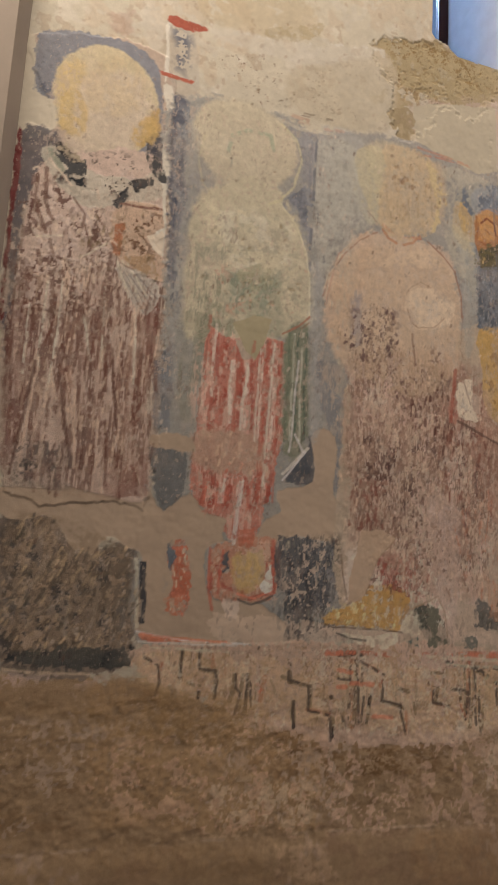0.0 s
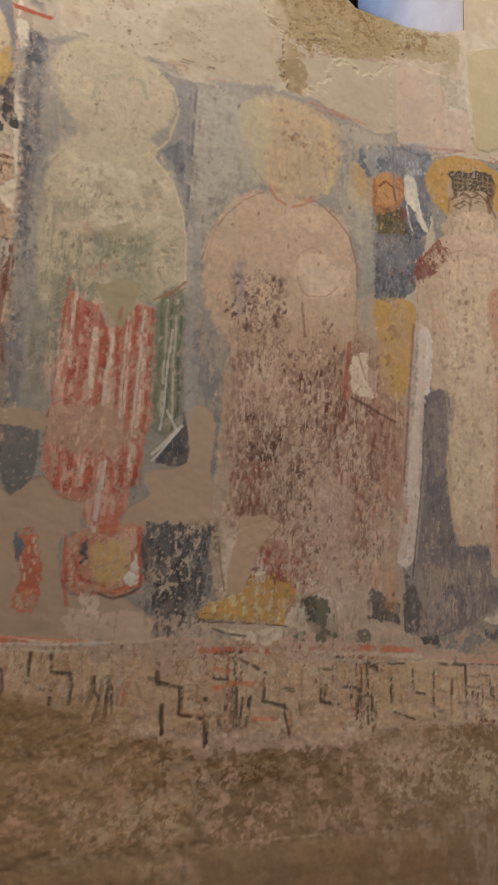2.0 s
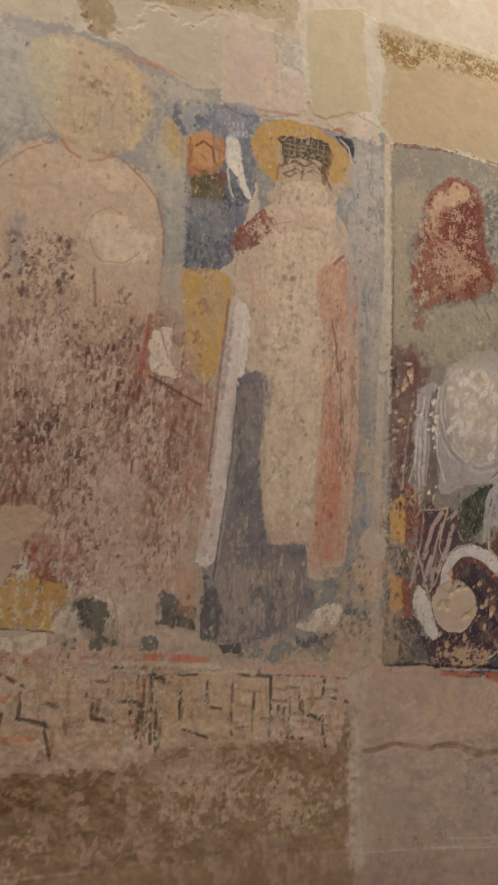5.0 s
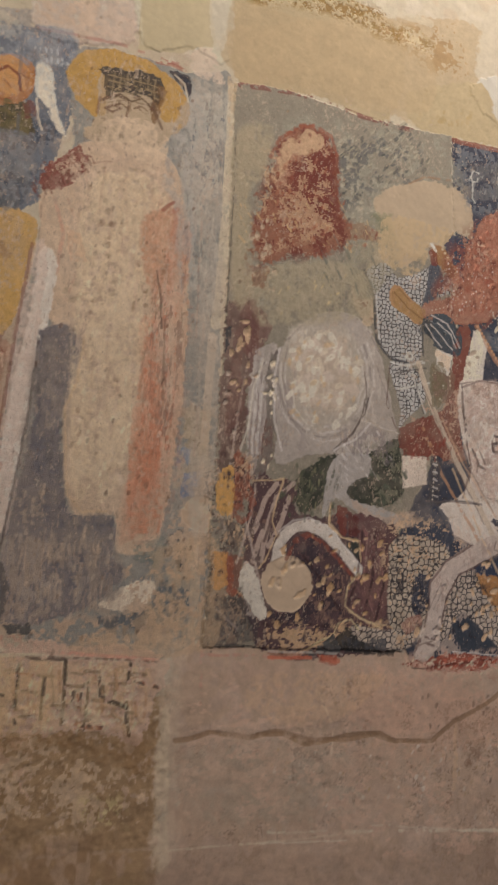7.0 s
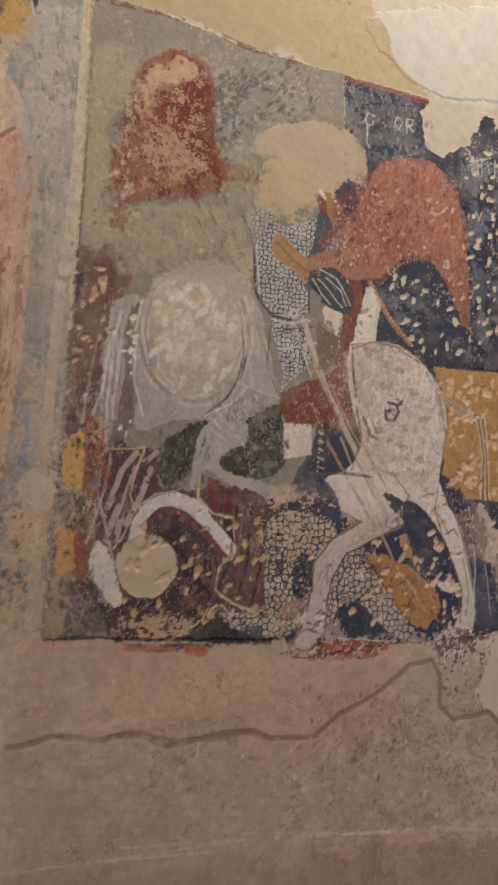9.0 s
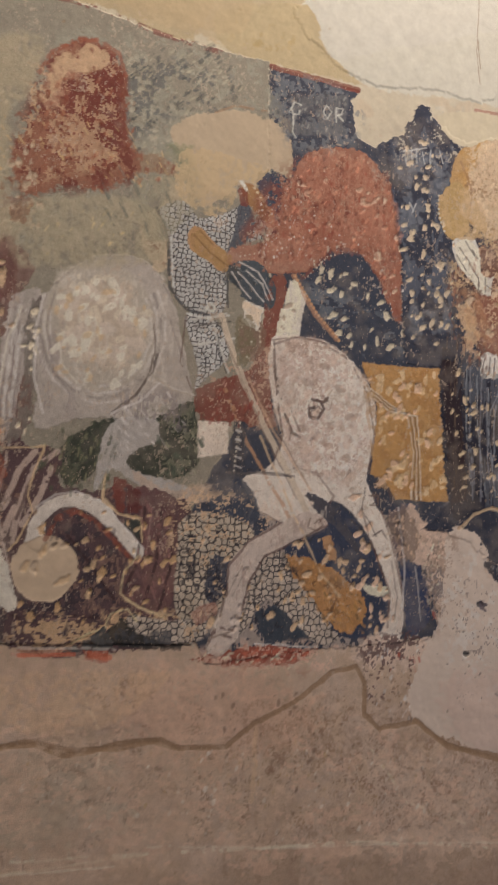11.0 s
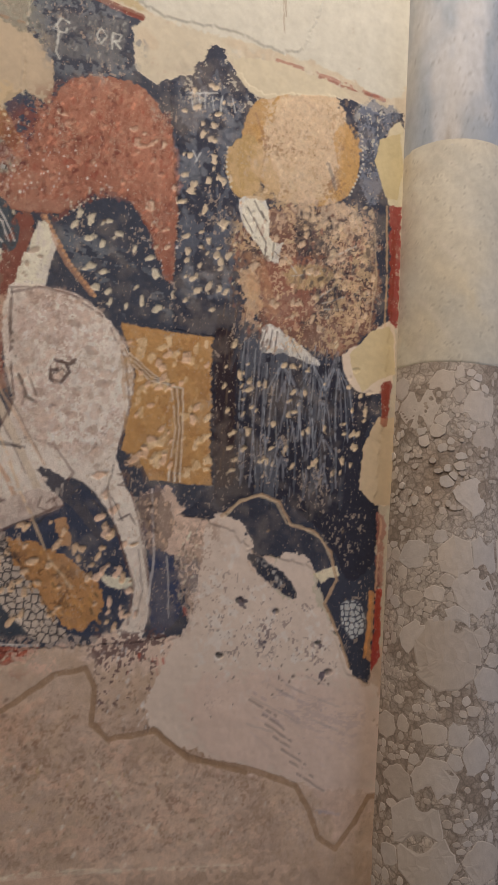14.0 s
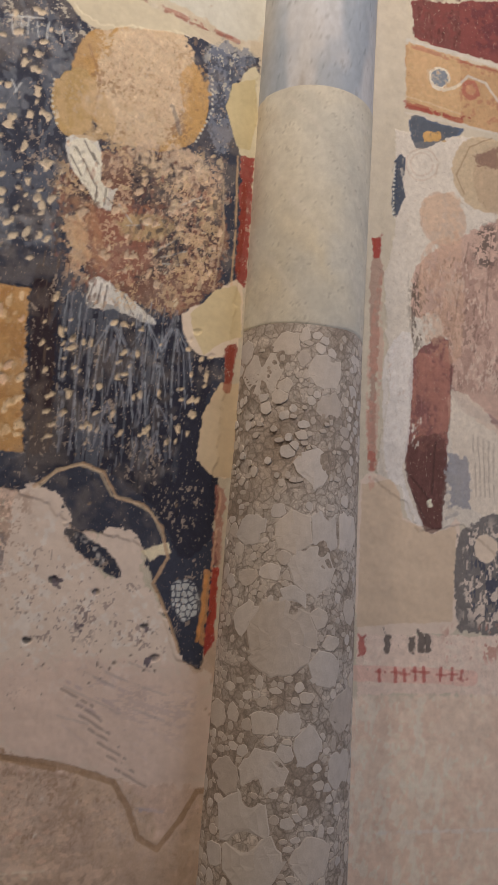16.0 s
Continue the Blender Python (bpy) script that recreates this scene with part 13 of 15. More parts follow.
dabs((0.375, 0.287, 0.183), [(1.869, 2.747), (2.13, 2.856), (2.211, 2.728), (1.984, 2.567), (1.873, 2.626)], 50, 0.005, 0.01, 0.5, op=0.5)
line((0.4, 0.237, 0.142), 0.0072, [(1.976, 2.853), (2.032, 2.891), (2.129, 2.9)], op=0.49, broken=0.3)
touch((0.087, 0.111, 0.138), [(2.012, 2.374), (2.063, 2.423), (2.138, 2.424), (2.182, 2.361), (2.169, 2.304), (2.141, 2.302), (2.069, 2.324)], fray=0.003)
line((0.84, 0.84, 0.84), 0.0042, [(2.067, 2.421), (2.124, 2.403), (2.163, 2.351), (2.171, 2.328)], op=0.7)
line((0.84, 0.84, 0.84), 0.0042, [(2.064, 2.392), (2.106, 2.355), (2.144, 2.317)], op=0.7)
line((0.84, 0.84, 0.84), 0.0042, [(2.086, 2.402), (2.139, 2.368), (2.159, 2.326)], op=0.7)
line((0.84, 0.84, 0.84), 0.0042, [(2.045, 2.389), (2.076, 2.346), (2.103, 2.322)], op=0.7)
touch((0.84, 0.84, 0.708), [(2.224, 2.395), (2.255, 2.37), (2.247, 2.239), (2.188, 2.23), (2.202, 2.312)], op=0.9)
pecks((0.466, 0.37, 0.285), [(2.201, 2.347), (2.252, 2.356), (2.245, 2.249), (2.195, 2.242)], 5, 0.012, op=0.7)
touch((0.84, 0.736, 0.595), [(2.077, 2.315), (2.141, 2.292), (2.131, 2.246), (2.085, 2.273)], op=0.9)
touch((0.223, 0.205, 0.138), [(2.067, 2.256), (2.104, 2.272), (2.127, 2.231), (2.11, 2.144), (2.077, 2.123)], op=0.75, fray=0.006)
dabs((0.84, 0.84, 0.722), [(2.067, 2.256), (2.126, 2.266), (2.107, 2.127)], 16, 0.004, 0.002, 0.0)
touch((0.445, 0.297, 0.143), [(1.922, 2.466), (1.95, 2.493), (1.988, 2.463), (2.044, 2.432), (2.027, 2.385), (1.975, 2.409), (1.934, 2.426)], op=0.85)
line((0.22, 0.131, 0.07), 0.0042, [(1.933, 2.475), (1.981, 2.434), (2.035, 2.401)], op=0.66)
line((0.226, 0.136, 0.074), 0.0042, [(1.95, 2.49), (1.992, 2.454)], op=0.57)
pecks((0.748, 0.622, 0.542), [(2.19, 2.207), (2.296, 2.23), (2.415, 2.185), (2.495, 2.088), (2.478, 1.929), (2.415, 1.806), (2.299, 1.847), (2.222, 1.973)], 44, 0.018, op=0.5, relief=-0.0008)
dabs((0.52, 0.388, 0.326), [(2.19, 2.207), (2.296, 2.23), (2.415, 2.185), (2.495, 2.088), (2.478, 1.929), (2.415, 1.806), (2.299, 1.847), (2.222, 1.973)], 40, 0.005, 0.01, 0.5, op=0.5)
dabs((0.84, 0.84, 0.84), [(2.19, 2.207), (2.296, 2.23), (2.415, 2.185), (2.495, 2.088), (2.478, 1.929), (2.415, 1.806), (2.299, 1.847), (2.222, 1.973)], 50, 0.008, 0.02, 0.5, op=0.4)
line((0.183, 0.137, 0.121), 0.0050, [(2.29, 2.038), (2.294, 2.008), (2.321, 2.004), (2.332, 2.026), (2.317, 2.038), (2.305, 2.023)], op=0.7)
line((0.215, 0.161, 0.14), 0.0049, [(2.304, 1.719), (2.297, 1.693), (2.323, 1.684), (2.342, 1.702), (2.331, 1.721), (2.316, 1.707)], op=0.7)
line((0.206, 0.154, 0.135), 0.0050, [(2.483, 1.793), (2.513, 1.792), (2.513, 1.768), (2.489, 1.767)], op=0.7)
line((0.149, 0.102, 0.088), 0.0072, [(2.313, 2.054), (2.336, 2.05), (2.348, 2.062)], op=0.82)
line((0.182, 0.143, 0.126), 0.0056, [(2.182, 2.137), (2.198, 2.055), (2.241, 1.959)], op=0.66, broken=0.35)
line((0.185, 0.145, 0.128), 0.0056, [(2.198, 2.088), (2.24, 2.009), (2.264, 1.961)], op=0.66, broken=0.35)
touch((0.101, 0.105, 0.132), [(2.292, 1.79), (2.376, 1.75), (2.438, 1.674), (2.465, 1.617), (2.446, 1.633), (2.377, 1.703), (2.319, 1.741)], fray=0.003)
line((0.84, 0.84, 0.84), 0.0058, [(2.576, 1.765), (2.598, 1.597), (2.589, 1.481)], op=0.49)
line((0.311, 0.263, 0.244), 0.0050, [(2.555, 1.612), (2.574, 1.513), (2.565, 1.447)], op=0.57)
line((0.289, 0.244, 0.216), 0.0039, [(2.11, 1.58), (2.068, 1.502), (2.043, 1.441)], op=0.57)
line((0.284, 0.239, 0.211), 0.0040, [(2.128, 1.58), (2.085, 1.502)], op=0.41)
line((0.244, 0.191, 0.166), 0.0052, [(2.036, 1.397), (2.088, 1.412), (2.098, 1.427)], op=0.66)
line((0.117, 0.117, 0.132), 0.0054, [(2.075, 1.91), (2.071, 1.813)], op=0.7)
line((0.116, 0.116, 0.13), 0.0054, [(2.085, 1.959), (2.081, 1.814)], op=0.7)
line((0.116, 0.116, 0.13), 0.0054, [(2.107, 1.962), (2.096, 1.815)], op=0.7)
line((0.84, 0.84, 0.821), 0.0054, [(2.078, 1.942), (2.093, 1.94)], op=0.66)
line((0.84, 0.84, 0.83), 0.0054, [(2.079, 1.918), (2.093, 1.916)], op=0.66)
line((0.84, 0.84, 0.839), 0.0054, [(2.079, 1.894), (2.094, 1.892)], op=0.66)
line((0.84, 0.84, 0.84), 0.0054, [(2.08, 1.87), (2.094, 1.868)], op=0.66)
line((0.84, 0.84, 0.84), 0.0054, [(2.081, 1.846), (2.095, 1.844)], op=0.66)
line((0.088, 0.092, 0.105), 0.0041, [(2.087, 1.821), (2.15, 1.835), (2.209, 1.837), (2.243, 1.826)], op=0.66)
line((0.73, 0.545, 0.392), 0.0069, [(2.108, 2.094), (2.185, 1.953), (2.3, 1.798)], op=0.49)
line((0.286, 0.195, 0.146), 0.0042, [(2.126, 2.079), (2.207, 1.939), (2.292, 1.81)], op=0.57)
line((0.84, 0.678, 0.463), 0.0069, [(2.148, 1.933), (2.244, 1.745), (2.339, 1.572), (2.396, 1.509)], op=0.57, broken=0.1)
dabs((0.284, 0.083, 0.066), [(1.999, 2.063), (2.108, 2.094), (2.147, 1.966), (2.003, 1.95)], 50, 0.009, 0.016, 0.2, op=0.7)
dabs((0.788, 0.528, 0.43), [(1.999, 2.063), (2.181, 2.171), (2.184, 1.97), (2.003, 1.95)], 40, 0.006, 0.01, 0.4, op=0.7)
dabs((0.673, 0.386, 0.145), [(2.301, 1.602), (2.453, 1.51), (2.482, 1.43), (2.396, 1.413), (2.302, 1.507)], 40, 0.01, 0.022, -0.6, op=0.7)
dabs((0.2, 0.144, 0.082), [(2.32, 1.587), (2.473, 1.495), (2.453, 1.414), (2.359, 1.46)], 26, 0.005, 0.02, -0.6, op=0.7)
dabs((0.618, 0.195, 0.131), [(2.089, 1.367), (2.322, 1.366), (2.322, 1.335), (2.09, 1.329)], 40, 0.009, 0.02, 3.0, op=0.7)
dabs((0.84, 0.84, 0.663), [(1.986, 1.367), (2.322, 1.35), (2.322, 1.319), (2.021, 1.323)], 26, 0.006, 0.012, 2.0, op=0.7)
# the dark-robed figure
touch((0.608, 0.459, 0.267), [(2.712, 2.749), (2.76, 2.797), (2.811, 2.79), (2.876, 2.712), (2.871, 2.65), (2.803, 2.619), (2.744, 2.644), (2.712, 2.697)], op=0.75, fray=0.006)
touch((0.679, 0.549, 0.404), [(2.858, 2.896), (2.938, 2.973), (3.024, 2.951), (3.053, 2.823), (3.001, 2.678), (2.901, 2.667), (2.843, 2.781)], op=0.6, fray=0.012, soft=0.012)
touch((0.602, 0.39, 0.17), [(3.04, 2.895), (3.102, 2.939), (3.139, 2.874), (3.126, 2.757), (3.081, 2.738), (3.057, 2.823)], op=0.75, fray=0.008, soft=0.008)
line((0.184, 0.186, 0.203), 0.0123, [(3.029, 2.789), (3.045, 2.753), (3.057, 2.716)], op=0.57)
dabs((0.383, 0.283, 0.193), [(2.837, 2.915), (3.04, 2.979), (3.061, 2.688), (2.842, 2.648)], 70, 0.007, 0.01, 0.5, op=0.55)
dabs((0.84, 0.724, 0.552), [(2.836, 2.954), (3.081, 2.987), (3.061, 2.688), (2.803, 2.641)], 60, 0.009, 0.014, 0.3, op=0.55)
touch((0.747, 0.619, 0.47), [(3.122, 2.659), (3.001, 2.678), (2.921, 2.625), (2.981, 2.598), (3.082, 2.576), (3.142, 2.605)], op=0.6, fray=0.012, soft=0.01)
touch((0.84, 0.839, 0.735), [(2.768, 2.593), (2.803, 2.622), (2.847, 2.593), (2.856, 2.521), (2.878, 2.506), (2.871, 2.45), (2.849, 2.454), (2.815, 2.495), (2.781, 2.533)], worn=0.2)
touch((0.84, 0.84, 0.808), [(2.856, 2.249), (2.906, 2.26), (2.921, 2.194), (2.854, 2.192)], worn=0.2)
line((0.073, 0.067, 0.072), 0.0044, [(2.784, 2.591), (2.812, 2.554), (2.848, 2.497)], op=0.74)
line((0.071, 0.066, 0.071), 0.0045, [(2.803, 2.615), (2.835, 2.573)], op=0.74)
line((0.073, 0.067, 0.072), 0.0044, [(2.773, 2.565), (2.805, 2.519)], op=0.74)
line((0.072, 0.066, 0.071), 0.0045, [(2.827, 2.59), (2.847, 2.564)], op=0.74)
line((0.075, 0.069, 0.074), 0.0044, [(2.848, 2.501), (2.845, 2.449)], op=0.74)
line((0.074, 0.069, 0.074), 0.0045, [(2.872, 2.505), (2.87, 2.457)], op=0.74)
line((0.083, 0.076, 0.082), 0.0044, [(2.864, 2.24), (2.854, 2.192)], op=0.74)
line((0.083, 0.076, 0.082), 0.0044, [(2.883, 2.246), (2.877, 2.192)], op=0.74)
line((0.083, 0.076, 0.082), 0.0044, [(2.899, 2.244), (2.896, 2.194)], op=0.74)
dabs((0.155, 0.099, 0.086), [(2.738, 2.5), (2.922, 2.588), (3.152, 2.587), (3.151, 2.268), (2.965, 2.192), (2.792, 2.223)], 150, 0.011, 0.018, 0.2, op=0.7)
dabs((0.601, 0.431, 0.298), [(2.738, 2.5), (2.922, 2.588), (3.152, 2.587), (3.151, 2.268), (2.965, 2.192), (2.792, 2.223)], 140, 0.009, 0.016, 0.4, op=0.65)
dabs((0.338, 0.156, 0.122), [(2.738, 2.5), (2.922, 2.588), (3.152, 2.587), (3.151, 2.268), (2.965, 2.192), (2.792, 2.223)], 110, 0.01, 0.018, 0.1, op=0.6)
dabs((0.056, 0.061, 0.083), [(2.942, 2.573), (3.142, 2.472), (3.141, 2.322), (3.003, 2.323), (2.943, 2.48)], 60, 0.011, 0.018, 0.2, op=0.75)
dabs((0.84, 0.822, 0.625), [(2.738, 2.5), (2.922, 2.588), (3.152, 2.587), (3.151, 2.268), (2.965, 2.192), (2.792, 2.223)], 50, 0.005, 0.012, 0.6, op=0.7)
touch((0.584, 0.35, 0.204), [(2.787, 2.454), (2.845, 2.446), (2.876, 2.36), (2.902, 2.291), (2.858, 2.285), (2.808, 2.349)], op=0.45, soft=0.01)
line((0.287, 0.312, 0.373), 0.0051, [(2.913, 2.045), (2.943, 2.136), (2.978, 2.07), (2.99, 1.949)], op=0.53, broken=0.12)
line((0.295, 0.32, 0.382), 0.0051, [(2.925, 1.96), (2.943, 2.066), (2.963, 1.964)], op=0.53, broken=0.12)
line((0.314, 0.341, 0.407), 0.0050, [(2.901, 1.822), (2.929, 1.944), (2.961, 1.827)], op=0.53, broken=0.12)
line((0.318, 0.346, 0.412), 0.0050, [(2.916, 1.807), (2.934, 1.893), (2.95, 1.809)], op=0.53, broken=0.12)
line((0.309, 0.335, 0.399), 0.0051, [(3.029, 1.901), (3.059, 1.962), (3.094, 1.906), (3.105, 1.82)], op=0.53, broken=0.12)
line((0.28, 0.304, 0.363), 0.0052, [(3.059, 2.113), (3.082, 2.191), (3.105, 2.118), (3.113, 1.995)], op=0.53, broken=0.12)
line((0.318, 0.345, 0.41), 0.0051, [(3.044, 1.816), (3.063, 1.886), (3.079, 1.819)], op=0.53, broken=0.12)
line((0.295, 0.321, 0.383), 0.0050, [(2.854, 2.178), (2.845, 2.004), (2.845, 1.802)], op=0.53, broken=0.12)
line((0.295, 0.322, 0.384), 0.0050, [(2.815, 2.209), (2.812, 1.967), (2.82, 1.8)], op=0.53, broken=0.12)
line((0.301, 0.327, 0.389), 0.0051, [(3.004, 2.125), (3.017, 1.951), (3.007, 1.78)], op=0.53, broken=0.12)
line((0.299, 0.326, 0.389), 0.0050, [(2.87, 2.145), (2.869, 1.938), (2.879, 1.804)], op=0.53, broken=0.12)
dabs((0.196, 0.148, 0.113), [(2.723, 2.336), (2.789, 2.347), (2.801, 1.798), (2.746, 1.794)], 50, 0.006, 0.05, 0.0, op=0.6)
dabs((0.435, 0.473, 0.551), [(2.812, 2.173), (3.141, 2.212), (3.14, 1.789), (2.82, 1.767)], 60, 0.004, 0.04, 0.0, op=0.5)
dabs((0.03, 0.03, 0.038), [(2.812, 2.173), (3.141, 2.212), (3.139, 1.686), (2.82, 1.767)], 70, 0.008, 0.04, 0.0, op=0.6)
dabs((0.206, 0.165, 0.143), [(2.66, 1.659), (2.74, 1.672), (2.746, 1.443), (2.703, 1.411), (2.665, 1.503)], 70, 0.007, 0.01, 0.3, op=0.8)
dabs((0.84, 0.84, 0.701), [(2.66, 1.659), (2.74, 1.672), (2.746, 1.443), (2.703, 1.411), (2.665, 1.503)], 40, 0.006, 0.008, 0.3, op=0.8)
touch((0.432, 0.12, 0.101), [(2.684, 1.473), (2.701, 1.473), (2.699, 1.45), (2.685, 1.449)], op=0.8)
dabs((0.228, 0.181, 0.156), [(2.483, 1.363), (2.72, 1.427), (2.722, 1.35), (2.658, 1.186), (2.507, 1.203)], 110, 0.006, 0.008, 0.4, op=0.75)
dabs((0.84, 0.84, 0.84), [(2.483, 1.363), (2.72, 1.427), (2.722, 1.35), (2.658, 1.186), (2.507, 1.203)], 60, 0.006, 0.01, 0.4, op=0.7)
dabs((0.53, 0.148, 0.112), [(2.55, 1.364), (2.688, 1.35), (2.654, 1.305), (2.552, 1.312)], 16, 0.008, 0.01, 0.0)
touch((0.217, 0.17, 0.148), [(2.545, 1.731), (2.595, 1.757), (2.631, 1.729), (2.639, 1.674), (2.618, 1.61), (2.576, 1.655), (2.55, 1.692)], op=0.7, fray=0.01)
dabs((0.816, 0.618, 0.456), [(2.545, 1.739), (2.636, 1.746), (2.64, 1.619), (2.574, 1.623)], 36, 0.007, 0.01, 0.3, op=0.8)
touch((0.159, 0.142, 0.167), [(2.84, 1.506), (2.865, 1.5), (2.859, 1.478), (2.84, 1.483)], fray=0.003)
touch((0.17, 0.151, 0.178), [(3.068, 1.394), (3.09, 1.391), (3.087, 1.378), (3.072, 1.378)], fray=0.003)
touch((0.178, 0.159, 0.187), [(3.087, 1.321), (3.105, 1.318), (3.094, 1.292), (3.083, 1.301)], fray=0.003)
touch((0.17, 0.152, 0.178), [(2.903, 1.397), (2.929, 1.394), (2.918, 1.372), (2.904, 1.381)], fray=0.003)
dabs((0.451, 0.419, 0.466), [(2.926, 1.496), (2.962, 1.489), (2.954, 1.385), (2.918, 1.384)], 20, 0.006, 0.014, 0.0)
line((0.45, 0.413, 0.402), 0.0055, [(2.893, 1.252), (2.974, 1.213), (3.038, 1.185)], op=0.41, broken=0.15)
line((0.434, 0.399, 0.387), 0.0055, [(2.937, 1.283), (3.01, 1.252)], op=0.41, broken=0.15)
line((0.464, 0.427, 0.415), 0.0054, [(2.885, 1.186), (2.957, 1.164)], op=0.41, broken=0.15)
line((0.439, 0.402, 0.391), 0.0056, [(2.992, 1.283), (3.083, 1.248), (3.147, 1.229)], op=0.41, broken=0.15)
line((0.426, 0.391, 0.38), 0.0056, [(3.046, 1.307), (3.12, 1.28)], op=0.41, broken=0.15)
line((0.462, 0.423, 0.411), 0.0056, [(3.065, 1.198), (3.147, 1.166)], op=0.41, broken=0.15)
line((0.669, 0.563, 0.398), 0.0071, [(2.785, 1.715), (2.82, 1.758), (2.875, 1.779), (2.928, 1.766), (2.96, 1.71), (3.007, 1.704), (3.073, 1.674), (3.105, 1.618)], op=0.57)
dabs((0.529, 0.381, 0.233), [(2.447, 2.156), (2.699, 2.167), (2.71, 1.808), (2.497, 1.806)], 70, 0.006, 0.012, 0.3, op=0.6)
touch((0.507, 0.318, 0.141), [(2.456, 2.149), (2.7, 2.158), (2.709, 1.816), (2.505, 1.815)], op=0.45, round=False)
pecks((0.834, 0.618, 0.441), [(2.456, 2.149), (2.7, 2.158), (2.709, 1.816), (2.505, 1.815)], 26, 0.014, op=0.8)
# repairs and stains in the plaster above the paintings
touch((0.566, 0.519, 0.4), [(0.063, 3.155), (0.232, 3.251), (0.404, 3.313), (0.428, 3.184), (0.398, 3.053), (0.208, 3.012), (0.069, 3.053)], op=0.6, soft=0.02, worn=0.1)
touch((0.411, 0.35, 0.207), [(0.339, 3.37), (0.536, 3.439), (0.62, 3.428), (0.748, 3.414), (0.949, 3.419), (1.022, 3.434), (1.022, 3.335), (0.837, 3.296), (0.751, 3.268), (0.625, 3.21), (0.604, 3.223), (0.446, 3.247), (0.403, 3.338)], op=0.6, fray=0.012, worn=0.2)
fill((0.561, 0.525, 0.415), [(0.487, 3.18), (0.624, 3.226), (0.794, 3.26), (0.801, 3.013), (0.717, 2.99), (0.609, 3.019), (0.496, 3.049)], part='repair_patch', fray=0.004, soft=0.003, round=False)
touch((0.383, 0.321, 0.202), [(0.398, 3.109), (0.433, 3.155), (0.484, 3.15), (0.493, 3.056), (0.429, 3.051)], fray=0.008, op=0.85)
touch((0.629, 0.51, 0.392), [(0.798, 3.24), (0.949, 3.3), (0.976, 3.035), (0.81, 2.991)], op=0.6, soft=0.01)
touch((0.451, 0.427, 0.304), [(0.953, 3.315), (1.022, 3.331), (1.021, 3.164), (0.967, 3.162)], op=0.7, fray=0.006)
wear((0.274, 0.188, 0.079), [(0.339, 3.374), (0.536, 3.439), (0.748, 3.414), (0.949, 3.419), (1.022, 3.358), (0.75, 3.315), (0.499, 3.312)], 0.28, 0.016, 1.0, op=0.7)
dabs((0.149, 0.118, 0.077), [(0.52, 3.309), (0.621, 3.377), (0.949, 3.402), (0.881, 3.314), (0.544, 3.182)], 50, 0.006, 0.006, 0.5, op=0.8)
dabs((0.252, 0.205, 0.141), [(-0.102, 3.08), (0.094, 3.157), (0.1, 3.046), (-0.078, 2.979)], 26, 0.008, 0.006, 1.0, op=0.7)
touch((0.427, 0.365, 0.218), [(-0.016, 3.275), (0.101, 3.336), (0.171, 3.366), (0.121, 3.295), (0.053, 3.257), (-0.006, 3.251)], op=0.5, fray=0.01)
line((0.572, 0.272, 0.177), 0.0094, [(0.508, 3.025), (0.609, 3.019), (0.696, 3.008)], op=0.49, broken=0.2)
line((0.752, 0.718, 0.584), 0.0115, [(0.036, 2.985), (0.104, 2.972), (0.209, 2.986)], op=0.41)
line((0.207, 0.176, 0.138), 0.0073, [(0.118, 3.03), (0.162, 3.03), (0.206, 3.034)], op=0.57, broken=0.3)
line((0.599, 0.373, 0.257), 0.0102, [(0.103, 2.994), (0.173, 2.996), (0.244, 3.005)], op=0.33, broken=0.2)
fill((0.583, 0.537, 0.376), [(1.061, 3.388), (1.261, 3.477), (1.277, 3.281), (1.307, 3.115), (1.256, 3.093), (1.202, 3.049), (1.083, 3.015)], part='repair_patch', fray=0.003, soft=0.003, round=False)
touch((0.647, 0.627, 0.532), [(1.261, 3.395), (1.322, 3.42), (1.338, 3.145), (1.296, 3.111), (1.276, 3.261)], op=0.7, worn=0.1)
touch((0.536, 0.446, 0.293), [(1.346, 3.288), (1.542, 3.314), (1.774, 3.349), (2.046, 3.342), (2.044, 3.129), (1.776, 3.101), (1.548, 3.079), (1.371, 3.039)], op=0.55, soft=0.012, worn=0.15)
wear((0.318, 0.218, 0.082), [(1.328, 3.412), (1.417, 3.421), (1.644, 3.428), (1.862, 3.424), (2.047, 3.408), (2.046, 3.355), (1.862, 3.337), (1.731, 3.378), (1.521, 3.327), (1.351, 3.31)], 0.5, 0.018, 1.0, op=0.75, relief=-0.001)
wear((0.663, 0.605, 0.415), [(1.328, 3.412), (1.417, 3.421), (1.644, 3.428), (1.862, 3.424), (2.047, 3.408), (2.046, 3.355), (1.862, 3.337), (1.731, 3.378), (1.521, 3.327), (1.351, 3.31)], 0.25, 0.012, 1.0, op=0.7)
line((0.667, 0.648, 0.528), 0.0293, [(1.456, 3.47), (1.687, 3.464), (1.862, 3.464), (2.048, 3.462)], op=0.53)
touch((0.689, 0.67, 0.57), [(0.963, 3.228), (1.061, 3.271), (1.063, 3.176), (0.986, 3.148)], op=0.5)
dabs((0.176, 0.159, 0.125), [(0.972, 3.232), (1.061, 3.271), (1.063, 3.176), (0.986, 3.148)], 14, 0.007, 0.006, 0.5, op=0.7)
touch((0.709, 0.595, 0.488), [(0.906, 3.093), (1.037, 3.156), (1.075, 3.031), (0.978, 3.012), (0.913, 2.996)], op=0.5, soft=0.008)
line((0.678, 0.671, 0.545), 0.0057, [(1.073, 3.195), (1.081, 3.108), (1.092, 3.037)], op=0.49)
